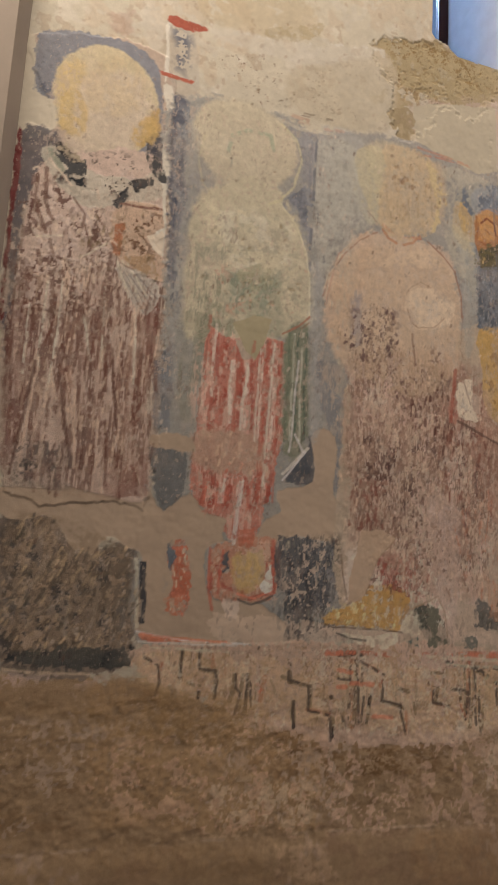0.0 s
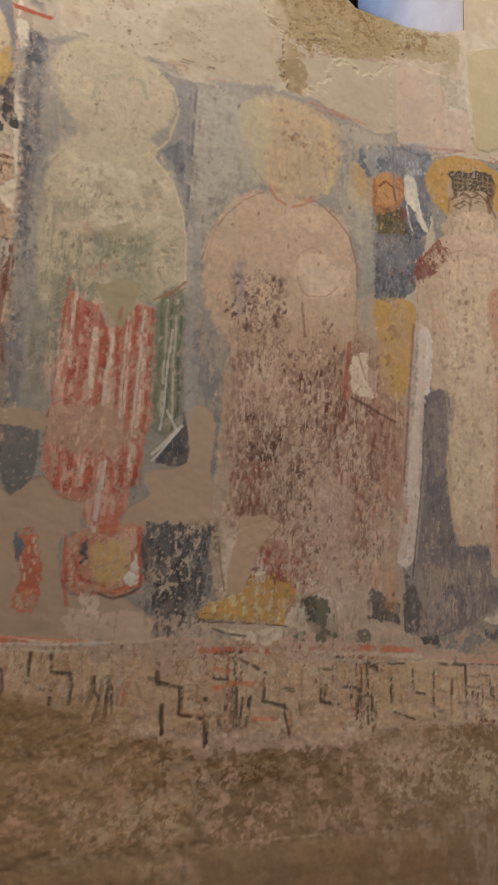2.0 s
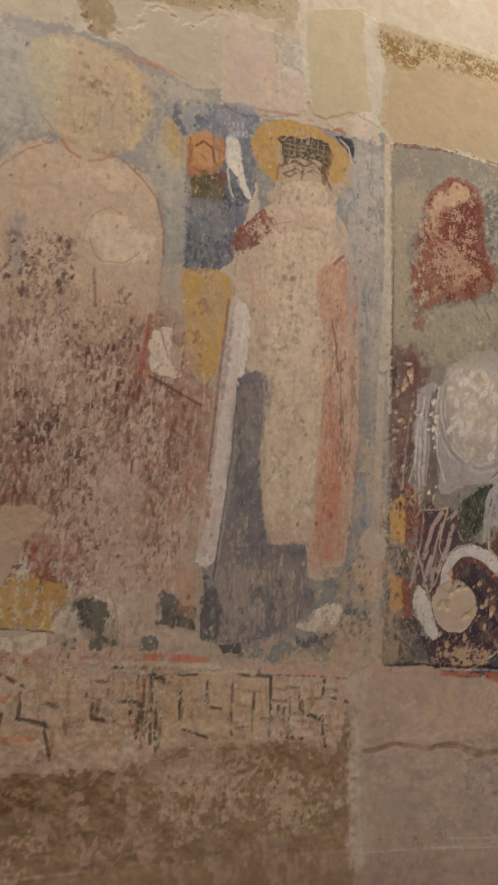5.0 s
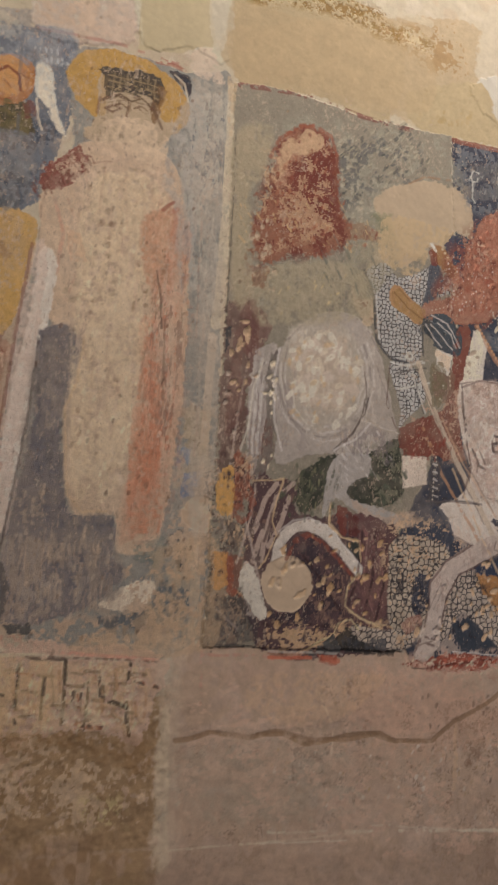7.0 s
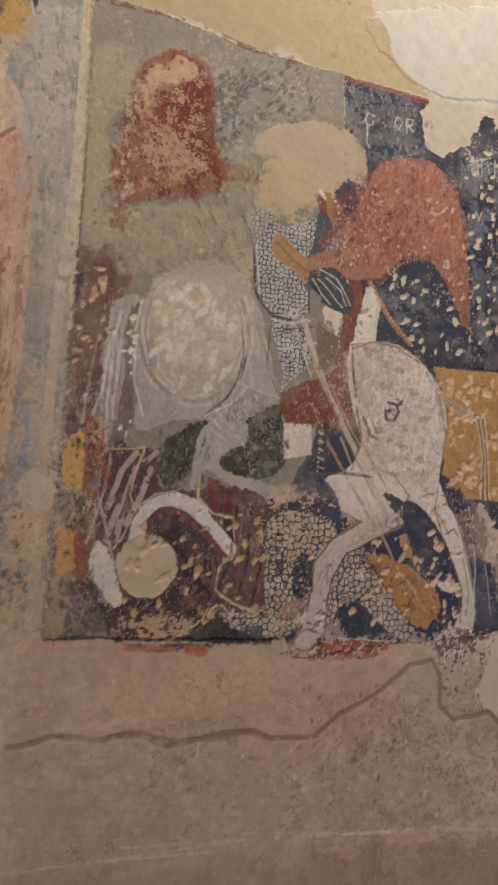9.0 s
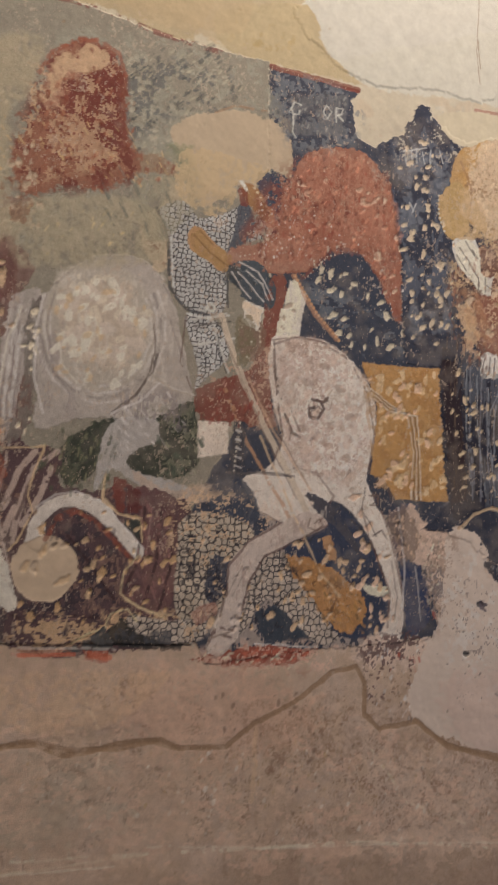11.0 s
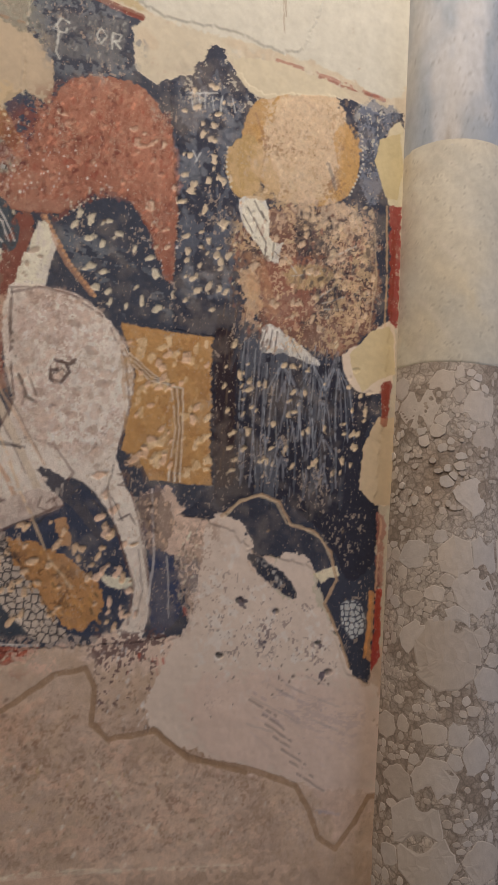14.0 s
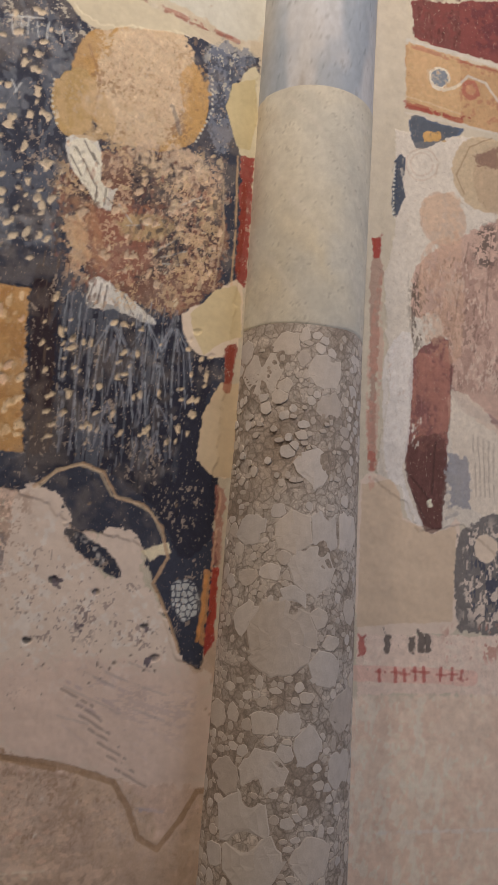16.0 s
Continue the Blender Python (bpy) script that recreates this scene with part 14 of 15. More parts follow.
touch((0.732, 0.643, 0.543), [(1.238, 3.071), (1.293, 3.1), (1.323, 3.043), (1.344, 3.001), (1.269, 2.996), (1.226, 3.025)], op=0.7)
line((0.343, 0.121, 0.087), 0.0086, [(1.123, 3.02), (1.168, 3.009), (1.223, 3.009)], op=0.49, broken=0.3)
touch((0.625, 0.514, 0.352), [(1.349, 3.032), (1.375, 3.031), (1.378, 2.85), (1.36, 2.844)], op=0.6)
touch((0.175, 0.186, 0.204), [(2.162, 2.953), (2.393, 3.024), (2.39, 2.891), (2.184, 2.84)], op=0.75, soft=0.012)
dabs((0.384, 0.411, 0.399), [(2.143, 2.975), (2.402, 3.036), (2.386, 2.89), (2.166, 2.844)], 50, 0.006, 0.014, 0.4, op=0.6)
dabs((0.069, 0.076, 0.095), [(2.143, 2.993), (2.402, 3.036), (2.386, 2.89), (2.166, 2.844)], 40, 0.008, 0.012, 0.4, op=0.6)
line((0.696, 0.75, 0.722), 0.0046, [(2.237, 2.949), (2.218, 2.954), (2.208, 2.93), (2.218, 2.916), (2.236, 2.921), (2.236, 2.932)], op=0.7)
line((0.71, 0.766, 0.738), 0.0046, [(2.218, 2.913), (2.214, 2.857), (2.226, 2.84)], op=0.7)
line((0.691, 0.744, 0.715), 0.0047, [(2.324, 2.972), (2.313, 2.947), (2.328, 2.928), (2.341, 2.954), (2.324, 2.972)], op=0.7)
line((0.691, 0.744, 0.715), 0.0047, [(2.357, 2.924), (2.356, 2.971), (2.379, 2.973), (2.375, 2.953), (2.36, 2.946)], op=0.7)
line((0.694, 0.747, 0.718), 0.0047, [(2.364, 2.946), (2.381, 2.932)], op=0.7)
dabs((0.452, 0.345, 0.164), [(1.992, 3.185), (2.207, 3.258), (2.212, 3.107), (2.015, 3.064)], 24, 0.016, 0.012, 0.5, op=0.45)
# crust and damp stains on the rough render, scuffs on the dado
touch((0.591, 0.399, 0.214), [(-0.363, 1.327), (0.086, 1.268), (0.119, 1.197), (0.24, 1.179), (0.254, 0.927), (-0.328, 0.979)], op=0.4, soft=0.02, round=False)
wear((0.83, 0.595, 0.419), [(-0.323, 1.162), (0.224, 1.194), (0.254, 0.927), (-0.083, 0.956), (-0.321, 1.027)], 0.28, 0.035, 1.0, op=0.6)
wear((0.84, 0.689, 0.493), [(-0.094, 1.099), (0.217, 1.054), (0.239, 0.928), (-0.07, 0.955)], 0.4, 0.028, 1.2, op=0.6)
wear((0.374, 0.249, 0.11), [(-0.361, 1.302), (0.087, 1.254), (0.12, 1.183), (0.212, 1.138), (-0.099, 1.151), (-0.35, 1.201)], 0.35, 0.03, 0.6, op=0.45)
wear((0.246, 0.151, 0.07), [(0.344, 1.14), (0.483, 1.142), (0.494, 1.053), (0.364, 1.052)], 0.55, 0.022, 0.8, op=0.8)
wear((0.836, 0.615, 0.466), [(0.24, 1.179), (0.537, 1.036), (0.508, 0.907), (0.27, 0.925)], 0.45, 0.03, 1.0, op=0.6)
wear((0.789, 0.577, 0.435), [(0.532, 1.171), (0.972, 1.178), (0.991, 0.905), (0.575, 0.916)], 0.42, 0.04, 1.2, op=0.6)
touch((0.445, 0.283, 0.146), [(0.541, 0.904), (0.786, 0.895), (1.014, 0.857), (1.014, 0.737), (0.579, 0.774)], op=0.35, soft=0.02)
touch((0.84, 0.63, 0.427), [(0.131, 0.91), (0.256, 0.899), (0.322, 0.8), (0.13, 0.821)], op=0.35, soft=0.02)
line((0.84, 0.678, 0.449), 0.0063, [(-0.255, 0.941), (-0.015, 0.937), (0.224, 0.932), (0.541, 0.926), (0.972, 0.914)], op=0.29, broken=0.35)
touch((0.377, 0.252, 0.125), [(-0.326, 0.955), (0.055, 0.904), (0.144, 0.819), (-0.318, 0.873)], op=0.3, soft=0.03)
touch((0.84, 0.672, 0.488), [(0.745, 1.181), (0.857, 1.176), (0.782, 1.165), (0.637, 1.15), (0.499, 1.157), (0.515, 1.186)], op=0.5)
wear((0.84, 0.699, 0.523), [(0.765, 1.182), (1.042, 1.167), (1.223, 1.077), (1.245, 0.955), (0.794, 0.998)], 0.36, 0.03, 1.2, op=0.55)
wear((0.84, 0.772, 0.44), [(1.094, 1.033), (1.195, 1.039), (1.215, 0.958), (1.12, 0.966)], 0.5, 0.022, 1.4, op=0.6)
touch((0.342, 0.21, 0.097), [(0.753, 1.177), (0.904, 1.193), (1.041, 1.187), (1.248, 1.171), (1.26, 1.102), (1.223, 1.077), (1.043, 1.154), (0.78, 1.144)], op=0.4, soft=0.02, fray=0.01)
touch((0.84, 0.769, 0.599), [(1.269, 1.226), (1.3, 1.239), (1.323, 0.845), (1.284, 0.849)], op=0.5, soft=0.012)
dabs((0.605, 0.45, 0.316), [(1.344, 1.153), (2.019, 1.132), (2.016, 0.917), (1.352, 0.96)], 60, 0.006, 0.006, 0.5, op=0.6)
line((0.84, 0.84, 0.681), 0.0052, [(1.324, 0.895), (1.583, 0.889), (1.901, 0.893)], op=0.41, broken=0.2)
wear((0.67, 0.53, 0.42), [(1.36, 0.66), (2.3, 0.66), (2.3, 1.1), (1.9, 1.14), (1.36, 1.15)], 0.6, 0.06, 1.0, op=0.55, soft=0.5)
dabs((0.564, 0.43, 0.254), [(1.644, 1.145), (2.087, 1.118), (2.572, 1.157), (2.574, 0.967), (1.678, 1.031)], 110, 0.007, 0.006, 0.5, op=0.7)
dabs((0.84, 0.84, 0.781), [(1.644, 1.145), (2.087, 1.118), (2.852, 1.061), (2.849, 0.867), (1.683, 0.958)], 120, 0.008, 0.008, 0.5, op=0.55)
dabs((0.509, 0.345, 0.267), [(2.402, 1.22), (2.852, 1.061), (2.849, 0.867), (2.408, 0.934)], 60, 0.007, 0.006, 0.5, op=0.65)
line((0.84, 0.84, 0.734), 0.0044, [(1.568, 0.887), (1.818, 0.876)], op=0.41, broken=0.2)
line((0.84, 0.84, 0.724), 0.0050, [(1.897, 0.91), (2.25, 0.874), (2.888, 0.848)], op=0.33, broken=0.2)
line((0.84, 0.642, 0.415), 0.0123, [(2.169, 1.169), (2.161, 0.992)], op=0.29, fray=0.006)
touch((0.824, 0.625, 0.41), [(1.532, 1.311), (1.858, 1.316), (1.93, 1.301), (1.77, 1.188), (1.541, 1.2)], op=0.35, soft=0.02)
# yellowish fillings beside the column
fill((0.708, 0.612, 0.384), [(3.195, 2.295), (3.25, 2.322), (3.271, 2.293), (3.28, 2.177), (3.223, 2.151), (3.175, 2.11), (3.145, 2.154), (3.13, 2.216)], part='repair_patch', fray=0.002, soft=0.003, round=False)
fill((0.677, 0.558, 0.377), [(3.231, 2.038), (3.282, 2.046), (3.287, 1.79), (3.234, 1.784), (3.178, 1.825), (3.184, 1.951)], part='repair_patch', fray=0.003, soft=0.003, round=False)
fill((0.622, 0.555, 0.339), [(3.197, 2.914), (3.268, 2.954), (3.285, 2.84), (3.265, 2.726), (3.229, 2.725), (3.185, 2.838)], part='repair_patch', fray=0.002, soft=0.003, round=False)
line((0.276, 0.054, 0.035), 0.0167, [(3.259, 2.618), (3.257, 2.495), (3.253, 2.357)], op=0.7, fray=0.004)
line((0.326, 0.064, 0.041), 0.0243, [(3.251, 2.139), (3.249, 2.025)], op=0.7, fray=0.004)
line((0.451, 0.088, 0.057), 0.0181, [(3.253, 1.54), (3.254, 1.391)], op=0.7, fray=0.004)
line((0.771, 0.566, 0.339), 0.0055, [(3.231, 2.699), (3.239, 2.491), (3.238, 2.32)], op=0.57, broken=0.15)
line((0.773, 0.382, 0.132), 0.0102, [(3.228, 1.524), (3.225, 1.434), (3.218, 1.361)], op=0.66)
line((0.837, 0.628, 0.422), 0.0052, [(3.253, 1.755), (3.247, 1.616), (3.244, 1.525)], op=0.49, broken=0.2)
# the wall beyond the column
ON[0] = SHEET_R
touch((0.185, 0.082, 0.079), [(3.766, 3.367), (3.927, 3.432), (3.932, 3.227), (3.77, 3.25)], op=0.64, round=False)
dabs((0.12, 0.043, 0.045), [(3.766, 3.367), (3.927, 3.432), (3.932, 3.235), (3.774, 3.251)], 40, 0.012, 0.02, 0.1, op=0.6)
dabs((0.369, 0.205, 0.18), [(3.766, 3.367), (3.927, 3.432), (3.932, 3.235), (3.774, 3.251)], 24, 0.006, 0.014, 0.2, op=0.6)
touch((0.641, 0.461, 0.268), [(3.755, 3.222), (3.932, 3.211), (3.938, 2.991), (3.751, 3.023)], op=0.85, round=False, worn=0.15)
line((0.463, 0.187, 0.147), 0.0156, [(3.772, 3.21), (3.85, 3.205), (3.933, 3.195)], op=0.57, broken=0.15)
line((0.372, 0.095, 0.079), 0.0185, [(3.755, 3.012), (3.837, 3.002), (3.938, 2.988)], op=0.7, broken=0.1)
touch((0.259, 0.061, 0.052), [(3.755, 3.115), (3.771, 3.122), (3.771, 3.106), (3.756, 3.101)], op=0.8)
touch((0.785, 0.746, 0.64), [(3.829, 3.132), (3.856, 3.158), (3.887, 3.153), (3.9, 3.119), (3.877, 3.082), (3.842, 3.083)], fray=0.002)
touch((0.244, 0.287, 0.344), [(3.837, 3.129), (3.86, 3.151), (3.883, 3.144), (3.892, 3.117), (3.869, 3.093), (3.846, 3.099)], fray=0.003)
line((0.771, 0.718, 0.589), 0.0109, [(3.877, 3.082), (3.912, 3.098), (3.935, 3.118)], op=0.82)
line((0.731, 0.61, 0.437), 0.0062, [(3.751, 3.034), (3.836, 3.026), (3.937, 3.011)], op=0.49)
touch((0.115, 0.139, 0.178), [(3.772, 2.969), (3.838, 2.963), (3.935, 2.955), (3.878, 2.909), (3.791, 2.864)], op=0.9, worn=0.15)
touch((0.616, 0.403, 0.167), [(3.813, 2.919), (3.877, 2.944), (3.871, 2.904), (3.817, 2.893)])
touch((0.105, 0.129, 0.174), [(3.721, 2.804), (3.758, 2.823), (3.754, 2.746), (3.759, 2.694), (3.732, 2.629), (3.724, 2.721)], fray=0.002)
line((0.805, 0.792, 0.707), 0.0038, [(3.723, 2.793), (3.723, 2.789)], op=0.82)
line((0.809, 0.796, 0.71), 0.0038, [(3.724, 2.778), (3.724, 2.774)], op=0.82)
line((0.813, 0.8, 0.714), 0.0038, [(3.725, 2.763), (3.725, 2.759)], op=0.82)
line((0.817, 0.804, 0.718), 0.0038, [(3.725, 2.748), (3.725, 2.744)], op=0.82)
line((0.821, 0.808, 0.722), 0.0037, [(3.726, 2.733), (3.726, 2.729)], op=0.82)
line((0.826, 0.812, 0.725), 0.0037, [(3.726, 2.718), (3.726, 2.714)], op=0.82)
line((0.83, 0.817, 0.729), 0.0037, [(3.727, 2.703), (3.727, 2.699)], op=0.82)
line((0.834, 0.821, 0.733), 0.0037, [(3.727, 2.688), (3.728, 2.684)], op=0.82)
line((0.839, 0.825, 0.737), 0.0037, [(3.728, 2.673), (3.728, 2.669)], op=0.82)
line((0.84, 0.829, 0.741), 0.0037, [(3.729, 2.658), (3.729, 2.655)], op=0.82)
line((0.84, 0.834, 0.745), 0.0037, [(3.729, 2.644), (3.729, 2.64)], op=0.82)
line((0.84, 0.838, 0.749), 0.0037, [(3.73, 2.629), (3.73, 2.625)], op=0.82)
line((0.577, 0.464, 0.381), 0.0046, [(3.867, 2.825), (3.862, 2.798), (3.844, 2.776), (3.82, 2.763), (3.794, 2.762), (3.773, 2.775), (3.762, 2.797), (3.764, 2.824), (3.778, 2.848), (3.801, 2.865), (3.828, 2.869), (3.851, 2.86), (3.865, 2.84)], op=0.41)
line((0.577, 0.464, 0.381), 0.0046, [(3.852, 2.822), (3.848, 2.803), (3.836, 2.787), (3.818, 2.778), (3.8, 2.777), (3.785, 2.786), (3.777, 2.802), (3.778, 2.821), (3.788, 2.839), (3.805, 2.851), (3.824, 2.854), (3.84, 2.847), (3.85, 2.833)], op=0.41)
touch((0.7, 0.535, 0.398), [(3.819, 2.683), (3.865, 2.725), (3.944, 2.732), (3.948, 2.592), (3.869, 2.579), (3.826, 2.618)], op=0.6, soft=0.006)
touch((0.638, 0.449, 0.333), [(3.819, 2.515), (3.888, 2.582), (3.948, 2.592), (3.957, 2.225), (3.846, 2.246)], op=0.55, soft=0.01)
dabs((0.244, 0.166, 0.136), [(3.889, 2.526), (3.949, 2.536), (3.951, 2.461), (3.891, 2.462)], 20, 0.006, 0.008, 0.0)
dabs((0.184, 0.139, 0.106), [(3.791, 2.437), (3.836, 2.455), (3.864, 2.249), (3.811, 2.188), (3.786, 2.274)], 70, 0.005, 0.01, -0.6, op=0.85)
line((0.84, 0.776, 0.671), 0.0044, [(3.798, 2.456), (3.791, 2.346), (3.807, 2.205)], op=0.49)
touch((0.473, 0.238, 0.191), [(3.811, 2.188), (3.865, 2.213), (3.915, 2.263), (3.92, 1.956), (3.816, 1.945)], op=0.75)
touch((0.157, 0.082, 0.074), [(3.809, 1.945), (3.915, 1.964), (3.912, 1.726), (3.864, 1.683), (3.822, 1.777), (3.792, 1.866)], op=0.72, worn=0.1)
line((0.078, 0.04, 0.043), 0.0057, [(3.794, 1.861), (3.857, 1.797), (3.872, 1.771)], op=0.66)
line((0.076, 0.042, 0.046), 0.0072, [(3.884, 1.953), (3.878, 1.798)], op=0.57)
line((0.093, 0.053, 0.058), 0.0057, [(3.821, 1.793), (3.86, 1.713)], op=0.57)
dabs((0.84, 0.84, 0.779), [(3.806, 2.03), (3.84, 2.034), (3.838, 1.931), (3.81, 1.928)], 24, 0.005, 0.01, 0.0)
touch((0.84, 0.84, 0.694), [(3.861, 1.777), (3.879, 1.782), (3.88, 1.758), (3.864, 1.757)])
touch((0.399, 0.406, 0.423), [(3.916, 1.867), (3.966, 1.858), (3.969, 1.747), (3.92, 1.726)], op=0.8, streak=0.3)
touch((0.84, 0.84, 0.84), [(3.719, 2.193), (3.795, 2.275), (3.807, 2.1), (3.799, 1.926), (3.787, 1.857), (3.823, 1.76), (3.851, 1.704), (3.806, 1.725), (3.785, 1.807), (3.74, 1.836), (3.721, 1.986)], op=0.7, fray=0.003, worn=0.15)
dabs((0.705, 0.607, 0.54), [(3.713, 2.479), (3.78, 2.453), (3.799, 1.926), (3.731, 1.835)], 26, 0.006, 0.008, 0.3, op=0.6)
fill((0.724, 0.609, 0.476), [(3.664, 1.808), (3.749, 1.827), (3.779, 1.789), (3.792, 1.721), (3.878, 1.681), (3.957, 1.713), (3.952, 1.441), (3.665, 1.412)], part='repair_patch', fray=0.003, soft=0.003, round=False)
touch((0.653, 0.322, 0.256), [(3.665, 2.186), (3.696, 2.439), (3.712, 2.192), (3.706, 1.984), (3.706, 1.829), (3.681, 1.82)], op=0.5, streak=0.3)
touch((0.354, 0.076, 0.057), [(3.664, 2.543), (3.689, 2.557), (3.687, 2.52), (3.669, 2.511)], op=0.8)
touch((0.486, 0.127, 0.098), [(3.677, 1.913), (3.703, 1.899), (3.704, 1.829), (3.681, 1.827)], op=0.56)
ON[0] = SHEET
# fine flecks of loss and grime over the standing saints
dabs((0.17, 0.11, 0.085), left_saints, 650, 0.007, 0.009, 0.3, op=0.65)
dabs((0.76, 0.67, 0.56), left_saints, 650, 0.007, 0.011, 0.3, op=0.6)
dabs((0.42, 0.34, 0.26), [(-0.4, 2.95), (1.3, 2.95), (1.4, 3.25), (-0.3, 3.3)], 160, 0.009, 0.008, 0.5, op=0.6)


# ---- meshes ----
def link_bmesh(name, bm, material, parent=None, label=""):
    me = bpy.data.meshes.new(name)
    bm.to_mesh(me)
    bm.free()
    me.materials.append(material)
    ob = new(name, me)
    if parent:
        ob.parent = parent
    return tagged(ob, label)


part = link_bmesh


def mesh_from(name, verts, faces, material, colours=None, parent=None):
    me = bpy.data.meshes.new(name)
    me.vertices.add(len(verts))
    me.vertices.foreach_set("co", np.ascontiguousarray(verts, np.float32).ravel())
    me.loops.add(faces.size)
    me.loops.foreach_set("vertex_index", np.ascontiguousarray(faces, np.int32).ravel())
    me.polygons.add(len(faces))
    me.polygons.foreach_set("loop_start", np.arange(len(faces), dtype=np.int32) * faces.shape[1])
    me.update(calc_edges=True)
    me.polygons.foreach_set("use_smooth", np.ones(len(faces), bool))
    if colours is not None:
        ink = me.attributes.new("pigment", "FLOAT_COLOR", "POINT")
        ink.data.foreach_set("color", np.c_[colours, np.ones(len(colours))].astype(np.float32).ravel())
    me.materials.append(material)
    ob = new(name, me)
    if parent:
        ob.parent = parent
    return ob


def whole_pieces(grid):
    """Parts that wear has broken up: each island becomes a part of its own, crumbs go back to the ground."""
    for k in [int(i) for i in np.unique(grid) if PARTS[i][0] in SINGLE]:
        spots = {(int(a), int(b)) for a, b in zip(*np.nonzero(grid == k))}
        first = True
        while spots:
            island, edge = [], [spots.pop()]
            while edge:
                a, b = edge.pop()
                island.append((a, b))
                for q in ((a + 1, b), (a - 1, b), (a, b + 1), (a, b - 1)):
                    if q in spots:
                        spots.remove(q)
                        edge.append(q)
            if len(island) < 24:
                rows, cols = zip(*island)
                grid[rows, cols] = int(grid[max(min(rows) - 1, 0), min(cols)])
            elif not first:
                rows, cols = zip(*island)
                PARTS.append(PARTS[k])
                grid[rows, cols] = len(PARTS) - 1
            first = first and len(island) < 24
    return grid


def build_sheet(s, wall, own):
    """One mesh for each part of the sheet; the relief stands out from the curved wall."""
    y = wall_y(s.X)
    slope = np.gradient(wall_y(s.xs), CELL)[None]
    size = np.sqrt(1 + slope ** 2)
    v = np.stack([s.X + s.relief * slope / size, y - s.relief / size, s.Z], -1).reshape(-1, 3)
    c = np.clip(s.col, 0.012, 0.86).reshape(-1, 3)
    h, w = s.X.shape
    at = np.arange(h * w).reshape(h, w)
    quads = np.stack([at[:-1, :-1], at[:-1, 1:], at[1:, 1:], at[1:, :-1]], -1).reshape(-1, 4)
    solid = ~s.hole[:-1, :-1].reshape(-1)
    which = s.part[:-1, :-1].reshape(-1)
    which = whole_pieces(which.reshape(h - 1, w - 1)).reshape(-1)
    for k in np.unique(which):
        f = quads[(which == k) & solid]
        if not len(f):
            continue
        name, parent, _ = PARTS[k]
        used, f = np.unique(f, return_inverse=True)
        base = name == "wall"
        stuff = WALL if base or name == "plaster_dado" else PATCH if name == "repair_patch" else RENDER if name == "rough_render" else FRESCO
        if base:
            name, parent = own, None
        ob = mesh_from(name, v[used], f.reshape(-1, 4), stuff, c[used], parent or None)
        if base:
            wall.append(ob)
    return wall


def box(name, lo, hi, material, parent=None, label=""):
    bm = bmesh.new()
    bmesh.ops.create_cube(bm, size=1)
    for q in bm.verts:
        q.co = [lo[i] + (q.co[i] + 0.5) * (hi[i] - lo[i]) for i in range(3)]
    return link_bmesh(name, bm, material, parent, label)


def wall_strip(name, x0, x1, z0, z1, material, back=0.0, step=0.1):
    """A length of the curved wall with its thickness, set back from the plaster's face."""
    n = max(2, int((x1 - x0) / step) + 1)
    xs = np.linspace(x0, x1, n)
    v = np.array([(x, wall_y(x) + back + d, z) for d in (0, 0.5) for z in (z0, z1) for x in xs])
    f = []
    for i in range(n - 1):
        a, b, c, d = i, n + i, 2 * n + i, 3 * n + i
        f += [(a, a + 1, b + 1, b), (c + 1, c, d, d + 1), (b, b + 1, d + 1, d), (a + 1, a, c, c + 1)]
    f += [(0, n, 3 * n, 2 * n), (n - 1, 3 * n - 1, 4 * n - 1, 2 * n - 1)]
    return tagged(mesh_from(name, v, np.array(f), material), kind="structure")


# ---- the place ----
OPEN_X0, OPEN_X1 = 0.548, 1.05
ledge = np.interp(SHEET.X, [0.54, 0.56, 0.61, 0.65, 0.71, 0.84, 0.92, 0.97, 1.05], [3.48, 3.45, 3.44, 3.413, 3.415, 3.405, 3.424, 3.428, 3.47]) + 0.006 * SHEET.mid
SHEET.hole |= (SHEET.X > OPEN_X0 + 0.004 * SHEET.mid) & (SHEET.X < OPEN_X1) & (SHEET.Z > ledge)
main_wall = build_sheet(SHEET, [], "wall_main")[0]
tagged(main_wall, "curved lime-plastered wall with worn bare patches", "wall", kind="structure")
right_wall = build_sheet(SHEET_R, [], "wall_right")[0]
tagged(right_wall, "lime-plastered wall beyond the column", "wall", kind="structure")
for ob in list(scene.objects):
    if ob.type == "MESH" and ob.name.split(".")[0] in ("repair_patch", "rough_render", "plaster_dado", "crack_filling"):
        ob.parent = right_wall if ob.data.vertices[0].co.x > 3.45 else main_wall

# each painted panel's Empty goes to the foot of its painting
for ob in [o for o in scene.objects if o.name.startswith("fresco_panel")]:
    spots = []
    for c in ob.children:
        flat = np.empty(len(c.data.vertices) * 3, np.float32)
        c.data.vertices.foreach_get("co", flat)
        spots.append(flat.reshape(-1, 3))
    spots = np.concatenate(spots)
    lo, hi = (spots[:, 0].min(), spots[:, 2].min()), spots[:, 0].max()
    ob.location = ((lo[0] + hi) / 2, wall_y((lo[0] + hi) / 2), lo[1])
    for c in ob.children:
        c.matrix_parent_inverse = Matrix.Translation(-ob.location)

